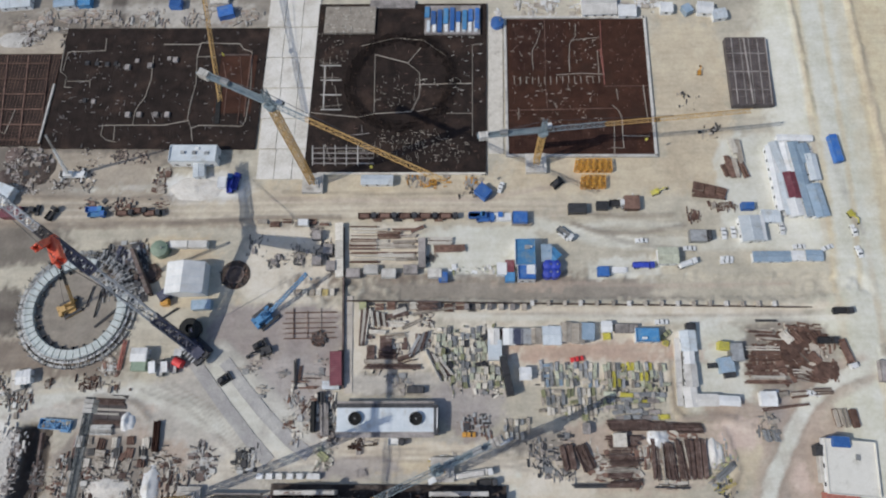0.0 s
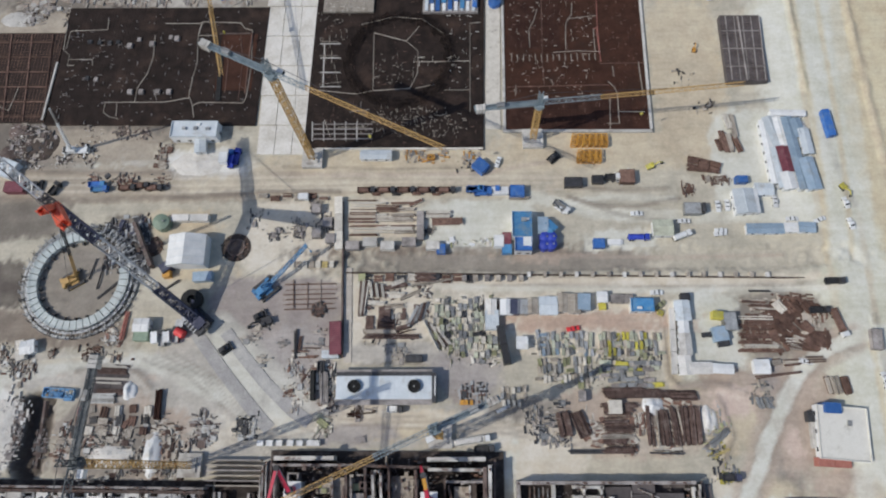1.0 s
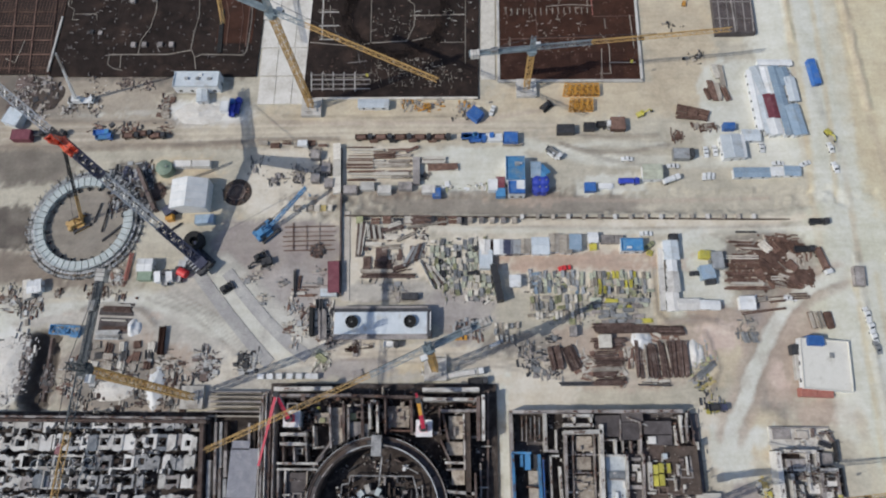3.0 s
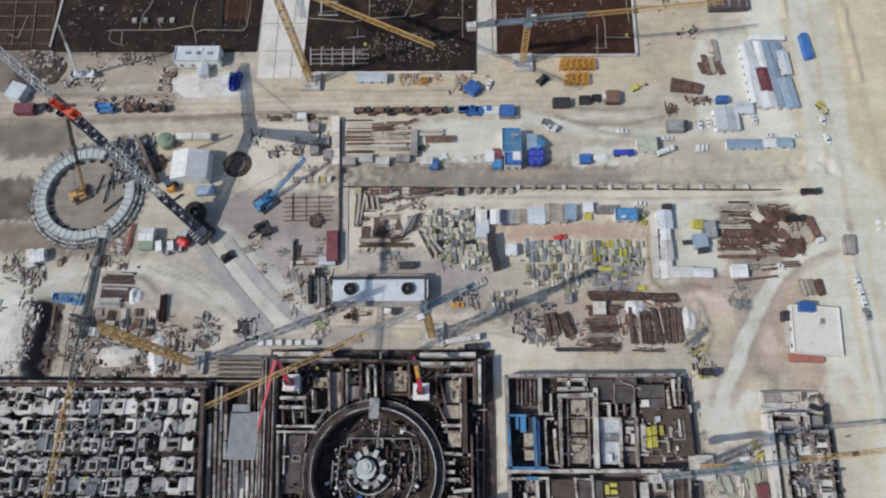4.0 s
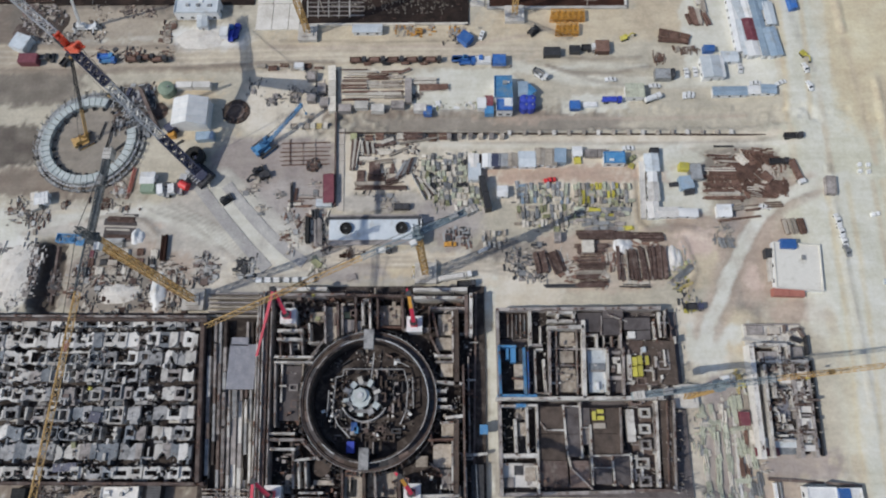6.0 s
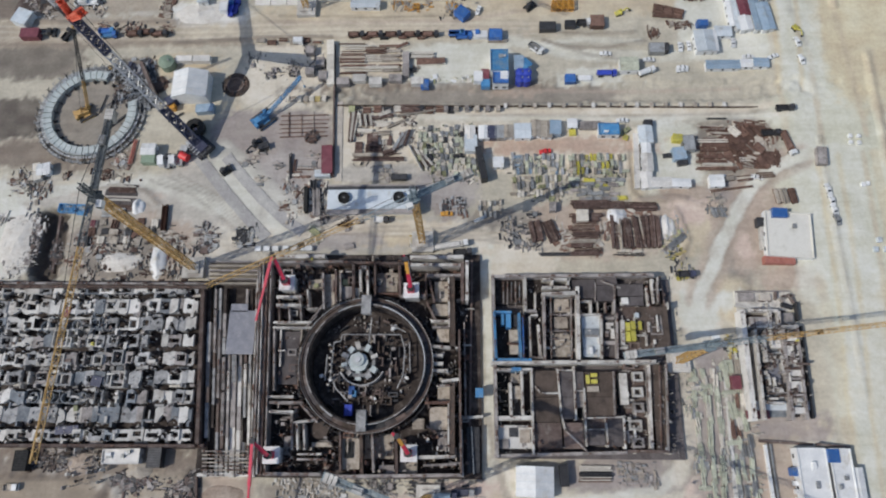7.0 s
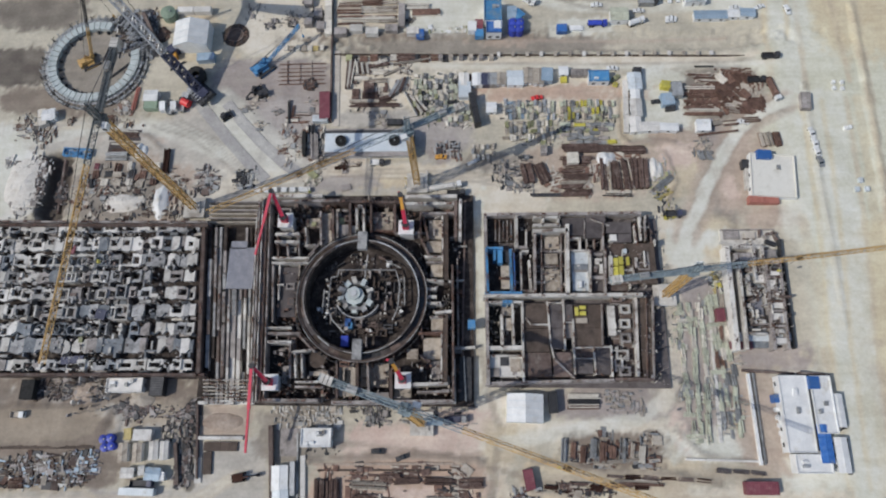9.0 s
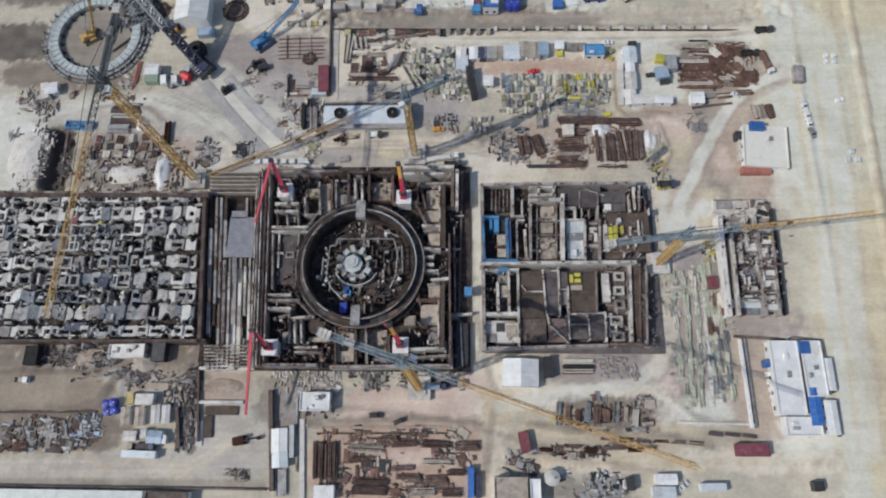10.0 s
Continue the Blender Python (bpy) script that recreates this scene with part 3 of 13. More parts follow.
def container(x, y, rot, l, w, h, mat, kind="shipping_container", label="", z=None, ribs=True, group=""):
    key = (kind, l, w, h, mat, label)
    c = again(key, x, y, rot, z)
    if c:
        return c
    c = thing(kind, x, y, rot, label, kind.replace("_", " "), group, z)
    part("body", Build().box(0, 0, 0, l, w, h), mat, c)
    n = 2 * max(3, round(l / 0.9))
    edge = [(-l / 2 + 0.1 + (l - 0.2) * i / n, h + (0.1 if i % 2 else 0.02)) for i in range(n + 1)]
    part("roof", Build().raw([(u, k * w * 0.48, z_) for k in (-1, 1) for u, z_ in edge], [(i, i + 1, n + 2 + i, n + 1 + i) for i in range(n)]), mat, c)
    rim = Build()
    for k in (-1, 1):
        rim.box(0, k * w / 2, h - 0.1, l + 0.1, 0.14, 0.24).box(k * l / 2, 0, h - 0.1, 0.14, w, 0.24)
    part("roof_rim", rim, mat, c)
    for k in (-1, 1):
        part("door", Build().box(l / 2 + 0.05, k * w / 4, 0.3, 0.1, w / 2 - 0.1, h - 0.6), mat, c)
    MADE[key] = c
    return c


def cabin(x, y, rot, l, w, h, mat, label, kind="site_cabin", group="", z=None):
    """A low prefabricated block with a slightly pitched sheet roof, windows and a door."""
    key = ("cabin", kind, l, w, h, mat, label)
    c = again(key, x, y, rot, z)
    if c:
        return c
    c = thing(kind, x, y, rot, label, kind.replace("_", " "), group, z)
    part("wall", Build().box(0, 0, 0, l, w, h - 0.1), "white_paint", c)
    e = 0.35
    half = w / 2 + e
    r = Build().raw([(-l / 2 - e, -half, h - 0.1), (l / 2 + e, -half, h - 0.1), (l / 2 + e, half, h - 0.1), (-l / 2 - e, half, h - 0.1), (-l / 2 - e, 0, h + 0.07 * w), (l / 2 + e, 0, h + 0.07 * w)],
                    ((0, 1, 5, 4), (2, 3, 4, 5), (1, 2, 5), (3, 0, 4), (3, 2, 1, 0)))
    roof = part("roof", r, mat, c)
    n = max(2, round(l / 2.4))
    for i in range(n + 1):
        u = -l / 2 + i * l / n
        edge = [(-half, h - 0.1), (0, h + 0.07 * w), (half, h - 0.1)]
        part("seam", Build().raw([(u + k, v, z_ + dz) for k in (-0.06, 0.06) for v, z_ in edge for dz in (0.0, 0.09)], ((0, 2, 3, 1), (2, 4, 5, 3), (6, 7, 9, 8), (8, 9, 11, 10), (1, 3, 9, 7), (3, 5, 11, 9), (0, 1, 7, 6), (4, 10, 11, 5))), mat, roof)
    part("ridge", Build().box(0, 0, h + 0.07 * w - 0.02, l + 2 * e, 0.35, 0.1), mat, roof)
    for i in range(max(1, int(l / 4))):
        part("window", Build().box(-l / 2 + (i + 0.5) * l / max(1, int(l / 4)), -w / 2 - 0.02, 1.0, 1.2, 0.06, 1.0), "glass", c)
    part("door", Build().box(l / 2 + 0.03, 0, 0, 0.06, 1.0, 2.1), "steel", c)
    MADE[key] = c
    return c


def car(x, y, rot, mat="white_paint", label="white pickup parked on the bare earth", long=5.2, z=None):
    key = ("car", mat, label, long)
    c = again(key, x, y, rot, z)
    if c:
        return c
    c = thing("car", x, y, rot, label, "car", "parked cars", z)
    out = [(-long / 2, 0.45), (long / 2, 0.45), (long / 2, 0.95), (long * 0.26, 1.1), (long * 0.12, 1.65), (-long * 0.14, 1.7), (-long * 0.2, 1.15), (-long / 2, 1.1)]
    n = len(out)
    b = Build().raw([(u, -0.92, v) for u, v in out] + [(u, 0.92, v) for u, v in out], [tuple(range(n))[::-1], tuple(range(n, 2 * n))] + [(i, (i + 1) % n, n + (i + 1) % n, n + i) for i in range(n)])
    part("body", b, mat, c)
    part("windscreen", Build().beam((long * 0.25, 0, 1.14), (long * 0.13, 0, 1.62), 1.6, 0.05), "glass", c)
    part("rear_window", Build().beam((-long * 0.195, 0, 1.2), (-long * 0.145, 0, 1.66), 1.5, 0.05), "glass", c)
    for u in (-long * 0.32, long * 0.32):
        for k in (-1, 1):
            part("wheel", Build().tube((u, k * 0.72, 0.36), (u, k * 0.96, 0.36), 0.36, 10), "rubber_and_shade", c)
    MADE[key] = c
    return c


def truck(x, y, rot, cabmat, bedmat, label, long=9.0, tank=False, load="", z=None):
    key = ("truck", cabmat, bedmat, label, long, tank, load)
    c = again(key, x, y, rot, z)
    if c:
        return c
    c = thing("truck", x, y, rot, label, "truck", "", z)
    part("chassis", Build().box(0, 0, 0.75, long, 1.1, 0.35), "dark_steel", c)
    cab = part("cab", Build().box(long / 2 - 1.1, 0, 0.9, 2.0, 2.5, 2.1, 0, 0.93), cabmat, c)
    part("windscreen", Build().box(long / 2 - 0.13, 0, 1.9, 0.06, 2.1, 0.8), "glass", cab)
    if tank:
        part("tank", Build().tube((-long / 2 + 0.2, 0, 2.2), (long / 2 - 2.6, 0, 2.2), 1.25, 14), bedmat, c)
    else:
        bed = Build().box(-1.1, 0, 1.1, long - 2.6, 2.5, 0.2)
        for k in (-1, 1):
            bed.box(-1.1, k * 1.22, 1.3, long - 2.6, 0.1, 0.9)
        bed.box(-long / 2 + 0.2, 0, 1.3, 0.1, 2.4, 0.9)
        part("bed", bed, bedmat, c)
        if load:
            part("load", Build().box(-1.1, 0, 1.3, long - 3.4, 2.0, 0.9, 0, 0.85), load, c)
    for u in (-long * 0.36, -long * 0.22, long * 0.33):
        for k in (-1, 1):
            part("wheel", Build().tube((u, k * 0.85, 0.5), (u, k * 1.25, 0.5), 0.5, 10), "rubber_and_shade", c)
    MADE[key] = c
    return c


def excavator(x, y, rot, mat="yellow_paint", label="yellow tracked excavator", size=1.0, z=None):
    key = ("excavator", mat, label, size)
    c = again(key, x, y, rot, z)
    if c:
        return c
    c = thing("excavator", x, y, rot, label, "excavator", "", z)
    s = size
    for k in (-1, 1):
        part("track", Build().box(0, k * 1.2 * s, 0, 4.2 * s, 0.7 * s, 0.9 * s), "rubber_and_shade", c)
    part("body", Build().box(-0.6 * s, 0, 0.95 * s, 3.6 * s, 2.7 * s, 1.3 * s), mat, c)
    cab = part("cab", Build().box(1.0 * s, 0.8 * s, 1.0 * s, 1.5 * s, 1.1 * s, 1.8 * s), mat, c)
    part("window", Build().box(1.77 * s, 0.8 * s, 1.7 * s, 0.05, 0.9 * s, 0.9 * s), "glass", cab)
    a, m, e = Vector((0.8 * s, -0.3 * s, 1.6 * s)), Vector((4.2 * s, -0.3 * s, 4.2 * s)), Vector((6.6 * s, -0.3 * s, 1.8 * s))
    part("boom", Build().beam(a, m, 0.5 * s, 0.7 * s), mat, c)
    part("stick", Build().beam(m, e, 0.4 * s, 0.5 * s), mat, c)
    part("bucket", Build().box(e.x, e.y, 0.6 * s, 1.1 * s, 1.2 * s, 1.2 * s, 0, 0.8), "dark_steel", c)
    MADE[key] = c
    return c


def bar_stack(x, y, rot, l, w, h, mat="rusty_steel", label="stack of rusty reinforcing bars on the ground", seed=0, z=None, name="bar_stack", bar=0.45, bearers=True):
    """Long bars or beams lying side by side in layers, with ragged ends."""
    r = random.Random(seed * 991 + int(l * 10) + int(w * 100))
    c = thing(name, x, y, rot, label, name.replace("_", " "), "", z)
    bearers = bearers and l > 4.5
    lift = 0.3 if bearers else 0.0
    if bearers:
        n = 2
        for i in range(n):
            part("bearer", Build().box(-l / 2 + (i + 0.5) * l / n, 0, 0, 0.3, w * 0.98, 0.3), "timber", c)
    lay = max(1, round(h / 0.6))
    for j in range(lay):
        b = Build()
        n = max(2, int(w / bar))
        for i in range(n):
            if r.random() < 0.14 * (j + 1):
                continue
            k = l * r.uniform(0.86, 1.0)
            v = -w / 2 + (i + 0.5) * w / n
            b.box(r.uniform(-0.5, 0.5) * (l - k), v + r.uniform(-0.05, 0.05), lift + j * h / lay, k, w / n * r.uniform(0.6, 0.92), h / lay * r.uniform(0.75, 1.0), r.uniform(-1, 1) * min(1.5, 20 * w / n / l))
        tone = mat if mat != "rusty_steel" or r.random() < 0.7 else r.choice(("timber", "pale_timber"))
        tagged(part("bar_layer", b, tone, c), kind="stuff")
    return c


def ribbed(x, y, z, sx, sy, h, rot):
    """A panel as one closed piece: a thick plate whose upper face is cut into raised ribs along its length."""
    b = Build()
    c, s = math.cos(radians(rot)), math.sin(radians(rot))
    prof = [(-0.5, 1.0), (-0.4, 1.0), (-0.36, 0.45), (-0.08, 0.45), (-0.04, 1.0), (0.04, 1.0), (0.08, 0.45), (0.36, 0.45), (0.4, 1.0), (0.5, 1.0), (0.5, 0.0), (-0.5, 0.0)]
    n = len(prof)
    pts = []
    for k in (-0.5, 0.5):
        for v, up in prof:
            pts.append((x + k * sx * c - v * sy * s, y + k * sx * s + v * sy * c, z + up * h))
    return b.raw(pts, [tuple(range(n)), tuple(range(n, 2 * n))[::-1]] + [(i, n + i, n + (i + 1) % n, (i + 1) % n) for i in range(n)])


def panel_stack(x, y, rot, l, w, h, mat, label="stack of formwork panels", seed=0, z=None, name="panel_stack"):
    key = (name, l, w, h, mat, label, seed % 4)
    c = again(key, x, y, rot, z)
    if c:
        return c
    r = random.Random(seed % 4 + int(l * 10))
    c = thing(name, x, y, rot, label, name.replace("_", " "), "", z)
    n = max(2, min(5, round(h / 0.4)))
    w = w * 0.86
    for i in range(n):
        u, v, a, q, turn = r.uniform(-0.08, 0.08) * l, r.uniform(-0.06, 0.06) * w, l * r.uniform(0.75, 1), w * r.uniform(0.8, 1), r.uniform(-4, 4)
        b = ribbed(u, v, i * h / n, a, q, h / n * 0.88, turn)
        part("panel", b, mat, c)
    MADE[key] = c
    return c


def heap(x, y, rx, ry, h, mat, label, seed=0, name="mound"):
    """A mound of loose matter."""
    b = Build()
    n, rings = 36, 7
    b.v.append((x, y, gz(x, y) + h))
    for j in range(1, rings + 1):
        q = j / rings
        for i in range(n):
            a = 2 * math.pi * i / n
            k = 1 + 0.22 * noise.noise(Vector((1.7 * math.cos(a), 1.7 * math.sin(a), seed)))
            u, v = rx * q * k * math.cos(a), ry * q * k * math.sin(a)
            dz = h * (1 - q) ** 0.9 * (1 + 0.5 * noise.noise(Vector((u / 2.2, v / 2.2, seed))))
            b.v.append((x + u, y + v, gz(x + u, y + v) + (dz if j < rings else -0.3)))
    b.f = [(0, 1 + i, 1 + (i + 1) % n) for i in range(n)]
    for j in range(rings - 1):
        o = 1 + j * n
        b.f += [(o + i, o + n + i, o + n + (i + 1) % n, o + (i + 1) % n) for i in range(n)]
    ob = solid(name, b, mat, label, "mound")
    ob.data.polygons.foreach_set("use_smooth", [True] * len(ob.data.polygons))
    return ob


def tent(x, y, rot, l, w, h, label, mat="white_paint", z=None):
    c = thing("storage_tent", x, y, rot, label, "tent", "", z)
    e = h * 0.68
    pr = [(-w / 2, 0), (-w / 2, e), (0, h), (w / 2, e), (w / 2, 0)]
    for k in (-1, 1):
        r = Build().raw([(-l / 2, k * w / 2, e), (l / 2, k * w / 2, e), (l / 2, 0, h), (-l / 2, 0, h), (-l / 2, k * w / 2, e - 0.12), (l / 2, k * w / 2, e - 0.12), (l / 2, 0, h - 0.12), (-l / 2, 0, h - 0.12)],
                        ((0, 1, 2, 3), (7, 6, 5, 4), (0, 4, 5, 1), (1, 5, 6, 2), (2, 6, 7, 3), (3, 7, 4, 0)))
        part("roof_sheet", r, mat, c)
        part("side_wall", Build().box(0, k * (w / 2 - 0.06), 0, l, 0.12, e - 0.12), mat, c)
        part("end_wall", Build().raw([(k * l / 2, u, v - (0.13 if v == h else 0.13 if v == e else 0)) for u, v in pr] + [(k * (l / 2 - 0.12), u, v - (0.13 if v >= e else 0)) for u, v in pr],
                                     [tuple(range(5)), tuple(range(5, 10))[::-1]] + [(i, (i + 1) % 5, 5 + (i + 1) % 5, 5 + i) for i in range(5)]), mat, c)
    for i in range(5):
        u = -l / 2 + i * l / 4
        part("arch_rib", Build().beam((u, -w / 2, e + 0.05), (u, 0, h + 0.05), 0.16).beam((u, 0, h + 0.05), (u, w / 2, e + 0.05), 0.16), "pale_roof", c)
    return c


def low_wall(x, y, rot, l, w, h, mat="concrete", label="long low concrete wall", z=None, name="site_wall"):
    b = Build()
    c = thing(name, x, y, rot, label, "wall", "", z)
    tagged(c, kind="structure")
    n = max(1, round(l / 8))
    for i in range(n):
        part("wall_panel", Build().box(-l / 2 + (i + 0.5) * l / n, 0, -1.6, l / n - 0.12, w, h + 1.6), mat, c)
    return c


def tank(x, y, r, h, mat, label, z=None):
    c = thing("tank", x, y, 0, label, "tank", "", z)
    part("shell", Build().tube((0, 0, 0), (0, 0, h), r, 24), mat, c)
    part("lid", Build().tube((0, 0, h), (0, 0, h + 0.25 * r), r * 1.02, 24, r * 0.2), mat, c)
    part("hatch", Build().tube((r * 0.4, 0, h + 0.05), (r * 0.4, 0, h + 0.4 * r), 0.35, 10), "steel", c)
    return c


def building(name, x, y, label, category="building"):
    return thing(name, x, y, 0, label, category, "", 0.0)


def wall(b, x1, y1, x2, y2, thick, height, mat="concrete", z=0.0, name="wall"):
    """A wall between two places given from the building's middle."""
    l = math.hypot(x2 - x1, y2 - y1)
    bld = Build().box((x1 + x2) / 2, (y1 + y2) / 2, z, l + thick, thick, height, math.degrees(math.atan2(y2 - y1, x2 - x1)))
    if name == "wall" and height > 4 and l > 3:
        FRINGE.setdefault(b.name, (b, []))[1].append((x1, y1, x2, y2, thick, z + height))
    return part(name, bld, mat, b)


FRINGE = {}


def starter_bars():
    """Ragged reinforcing bars standing out of the tops of unfinished walls."""
    r = random.Random(4)
    for b, tops in FRINGE.values():
        bld = Build()
        for x1, y1, x2, y2, thick, z in tops:
            l = math.hypot(x2 - x1, y2 - y1)
            dx, dy = (x2 - x1) / l, (y2 - y1) / l
            o = 0.0
            while o < l:
                if math.sin(o * 0.5 + x1 * 3 + y1) > -0.35:
                    for k in (-0.42, 0.42):
                        s = k * thick + r.uniform(-0.1, 0.1)
                        bld.box(x1 + dx * o - dy * s, y1 + dy * o + dx * s, z, 0.14, 0.14, r.uniform(0.4, 1.3), r.uniform(0, 90))
                    if r.random() < 0.15:
                        bld.box(x1 + dx * o, y1 + dy * o, z, r.uniform(0.5, 1.4), r.uniform(0.2, 0.5), r.uniform(0.1, 0.5), math.degrees(math.atan2(dy, dx)) + r.gauss(0, 8))
                o += r.uniform(0.4, 0.9)
        tagged(part("bar_fringe", bld, "rusty_steel", b), kind="stuff")


def floor(b, x, y, sx, sy, z0, z1, mat, rot=0.0, name="floor_slab"):
    return part(name, Build().box(x, y, z0, sx, sy, z1 - z0, rot), mat, b)


def starters(b, x, y, sx, sy, z, count, seed, mat="timber", tall=1.2, name="starter_bar_field"):
    """Upright bar ends and short boards strewn over a slab."""
    r = random.Random(seed)
    bld = Build()
    for i in range(count):
        u, v = x + r.uniform(-0.5, 0.5) * sx, y + r.uniform(-0.5, 0.5) * sy
        if r.random() < 0.5:
            bld.box(u, v, z, 0.22, 0.22, tall * r.uniform(0.5, 1))
        else:
            bld.box(u, v, z, r.uniform(0.6, 2.0), 0.18, 0.3, r.choice((0, 90)) + r.uniform(-4, 4))
    return tagged(part(name, bld, mat, b), kind="stuff")


def mat_of_bars(b, x, y, sx, sy, z, rot, mat, gap=1.3):
    """A mesh of reinforcing bars over a slab."""
    for way, name in ((0, "bar_layer"), (1, "bar_layer")):
        bld = Build()
        l, w = (sx, sy) if way == 0 else (sy, sx)
        n = int(w / gap)
        c, s = math.cos(radians(rot)), math.sin(radians(rot))
        for i in range(n):
            o = -w / 2 + (i + 0.5) * w / n
            u, v = (0, o) if way == 0 else (o, 0)
            bld.box(x + u * c - v * s, y + u * s + v * c, z + 0.05 * way, l * 0.99, 0.14, 0.06, rot + 90 * way)
        tagged(part(name, bld, mat, b), kind="stuff")


def walkway(b, x1, y1, x2, y2, z, width=0.42, mat="timber"):
    return part("walkway", Build().beam((x1, y1, z + 0.12), (x2, y2, z + 0.12), width, 0.15), mat, b, "pale plank walkway")


def plank_path(b, mat, width, *places):
    """A crooked run of planks over a slab, leg by leg."""
    for (x1, y1), (x2, y2) in zip(places, places[1:]):
        walkway(b, x1, y1, x2, y2, 1, width, mat)


def comb(b, x, y, sx, sy, z, n, mat="timber"):
    """A row of short upstands."""
    bld = Build()
    for i in range(n):
        if sx >= sy:
            bld.box(x - sx / 2 + (i + 0.5) * sx / n, y, z, 0.22, sy, 0.6)
        else:
            bld.box(x, y - sy / 2 + (i + 0.5) * sy / n, z, sx, 0.35, 0.8)
    return part("upstand_row", bld, mat, b)


def bar_ring(b, x, y, r0, r1, z, h, seed):
    """A round cage of upright bars."""
    r = random.Random(seed)
    for k in range(5):
        q = r0 + (r1 - r0) * k / 4
        bld = Build()
        n = int(2 * math.pi * q / 0.9)
        for i in range(n):
            a = 2 * math.pi * i / n
            gap = 0.5 + 0.5 * math.sin(3 * a + 0.8 * k) * math.sin(a + 2.1)
            if r.random() < 0.25 + 0.5 * gap * (k in (0, 4)):
                continue
            bld.box(x + (q + r.uniform(-0.4, 0.4)) * math.cos(a), y + (q + r.uniform(-0.4, 0.4)) * math.sin(a), z, 0.3, 0.3, h * r.uniform(0.5, 1.05), math.degrees(a))
        tagged(part("bar_cage", bld, "rebar_mat", b), kind="stuff")
        if k in (1, 3):
            part("cage_hoop", Build().ring(x, y, z + h * 0.5, q - 0.08, q + 0.08, 0.12, 72), "rebar_mat", b)
    part("cage_base", Build().ring(x, y, z, r0 - 0.6, r1 + 0.6, 0.08, 72), "rebar_mat", b)


def crane_section(x, y, rot, l=5.6, w=2.2):
    key = ("crane_section", l, w)
    c = again(key, x, y, rot)
    if c:
        return c
    c = thing("crane_mast_section", x, y, rot, "orange lattice crane mast section lying on the ground", "mast section", "spare mast sections")
    part("chord_frame", Build().lattice((-l / 2, 0, 1.2), (l / 2, 0, 1.2), w, w, 1.4, 0.34, 0.22), "orange_paint", c)
    for k in (-1, 1):
        f = part("end_frame", Build().box(k * l / 2, 0, 2.1, 0.3, w, 0.3), "orange_paint", c)
        part("sill_bar", Build().box(k * l / 2, 0, 0.1, 0.3, w, 0.3), "orange_paint", f)
    part("bearer", Build().box(0, 0, -0.1, 0.4, w, 0.2), "timber", c)
    MADE[key] = c
    return c


def yard(kind, x, y, rot, cols, rows, dx, dy, l, w, h, mats, label, seed, skip=0.15, turn=0.0):
    """Rows of stacks laid out over a storage yard, no two quite in line."""
    r = random.Random(seed)
    c, s = math.cos(radians(rot)), math.sin(radians(rot))
    for i in range(cols):
        for j in range(rows):
            if r.random() < skip:
                continue
            u = (i - (cols - 1) / 2) * dx + r.uniform(-0.18, 0.18) * dx
            v = (j - (rows - 1) / 2) * dy + r.uniform(-0.18, 0.18) * dy
            px, py = x + u * c - v * s, y + u * s + v * c
            a = rot + turn + r.uniform(-6, 6) + (90 if r.random() < 0.08 else 0)
            mat = r.choice(mats)
            k = r.choice((0.75, 0.9, 1.0))
            if kind == "bars":
                bar_stack(px, py, a, l * k, w, h * r.choice((0.6, 1.0)), mat, label, seed + i * 31 + j)
            else:
                panel_stack(px, py, a, round(l * k, 1), w, h * r.choice((0.5, 0.8, 1.0)), mat, label, i * 3 + j)


def scatter(x, y, sx, sy, count, mats, label, seed, small=0.6, large=2.4, name="scrap_pile", rot=0.0):
    """Loose bars, boards and boxes dropped in clusters over a stretch of ground, too many to count."""
    r = random.Random(seed)
    c, s = math.cos(radians(rot)), math.sin(radians(rot))
    spots = [(r.uniform(-0.45, 0.45) * sx, r.uniform(-0.45, 0.45) * sy, r.choice((0, 90, 90, 0, r.uniform(0, 180))), r.uniform(1.5, 5)) for i in range(max(3, count // 9))]
    for mat in mats:
        bld = Build()
        for i in range(int(3 * count / len(mats))):
            cx, cy, turn, wide = r.choice(spots)
            u, v = cx + r.gauss(0, wide * 0.6), cy + r.gauss(0, wide * 0.6)
            if abs(u) > sx * 0.52 or abs(v) > sy * 0.52:
                continue
            px, py = x + u * c - v * s, y + u * s + v * c
            a = 0.5 + (large * 1.25 - 0.5) * r.random() ** 2.2
            k = r.uniform(0.08, 0.3) if r.random() < 0.75 else r.uniform(0.4, 0.9)
            bld.box(px, py, gz(px, py), a, max(0.18, a * k), r.uniform(0.15, 0.8), turn + r.gauss(0, 7) + rot, r.uniform(0.85, 1))
        if bld.v:
            solid(name, bld, mat, label, "scrap", "stuff")


def clutter(b, x, y, sx, sy, z, count, seed, mats, tall=5.0):
    """Short walls, stubs and boxes crowding the cells of a building shell."""
    r = random.Random(seed)
    for i in range(count):
        u, v = x + r.uniform(-0.5, 0.5) * sx, y + r.uniform(-0.5, 0.5) * sy
        h = tall * r.uniform(0.3, 1.0)
        k = r.random()
        if k < 0.5:
            part("stub_wall", Build().box(u, v, z, r.uniform(1.2, 5.0), r.uniform(0.35, 0.8), h, r.choice((0, 90))), r.choice(mats), b)
        elif k < 0.92:
            part("pillar", Build().box(u, v, z, r.uniform(0.6, 1.6), r.uniform(0.6, 1.6), h), r.choice(mats), b)
        else:
            frame_box(b, u, v, z, r.uniform(2.4, 5.0), r.uniform(2.0, 3.6), h, r.choice(mats))


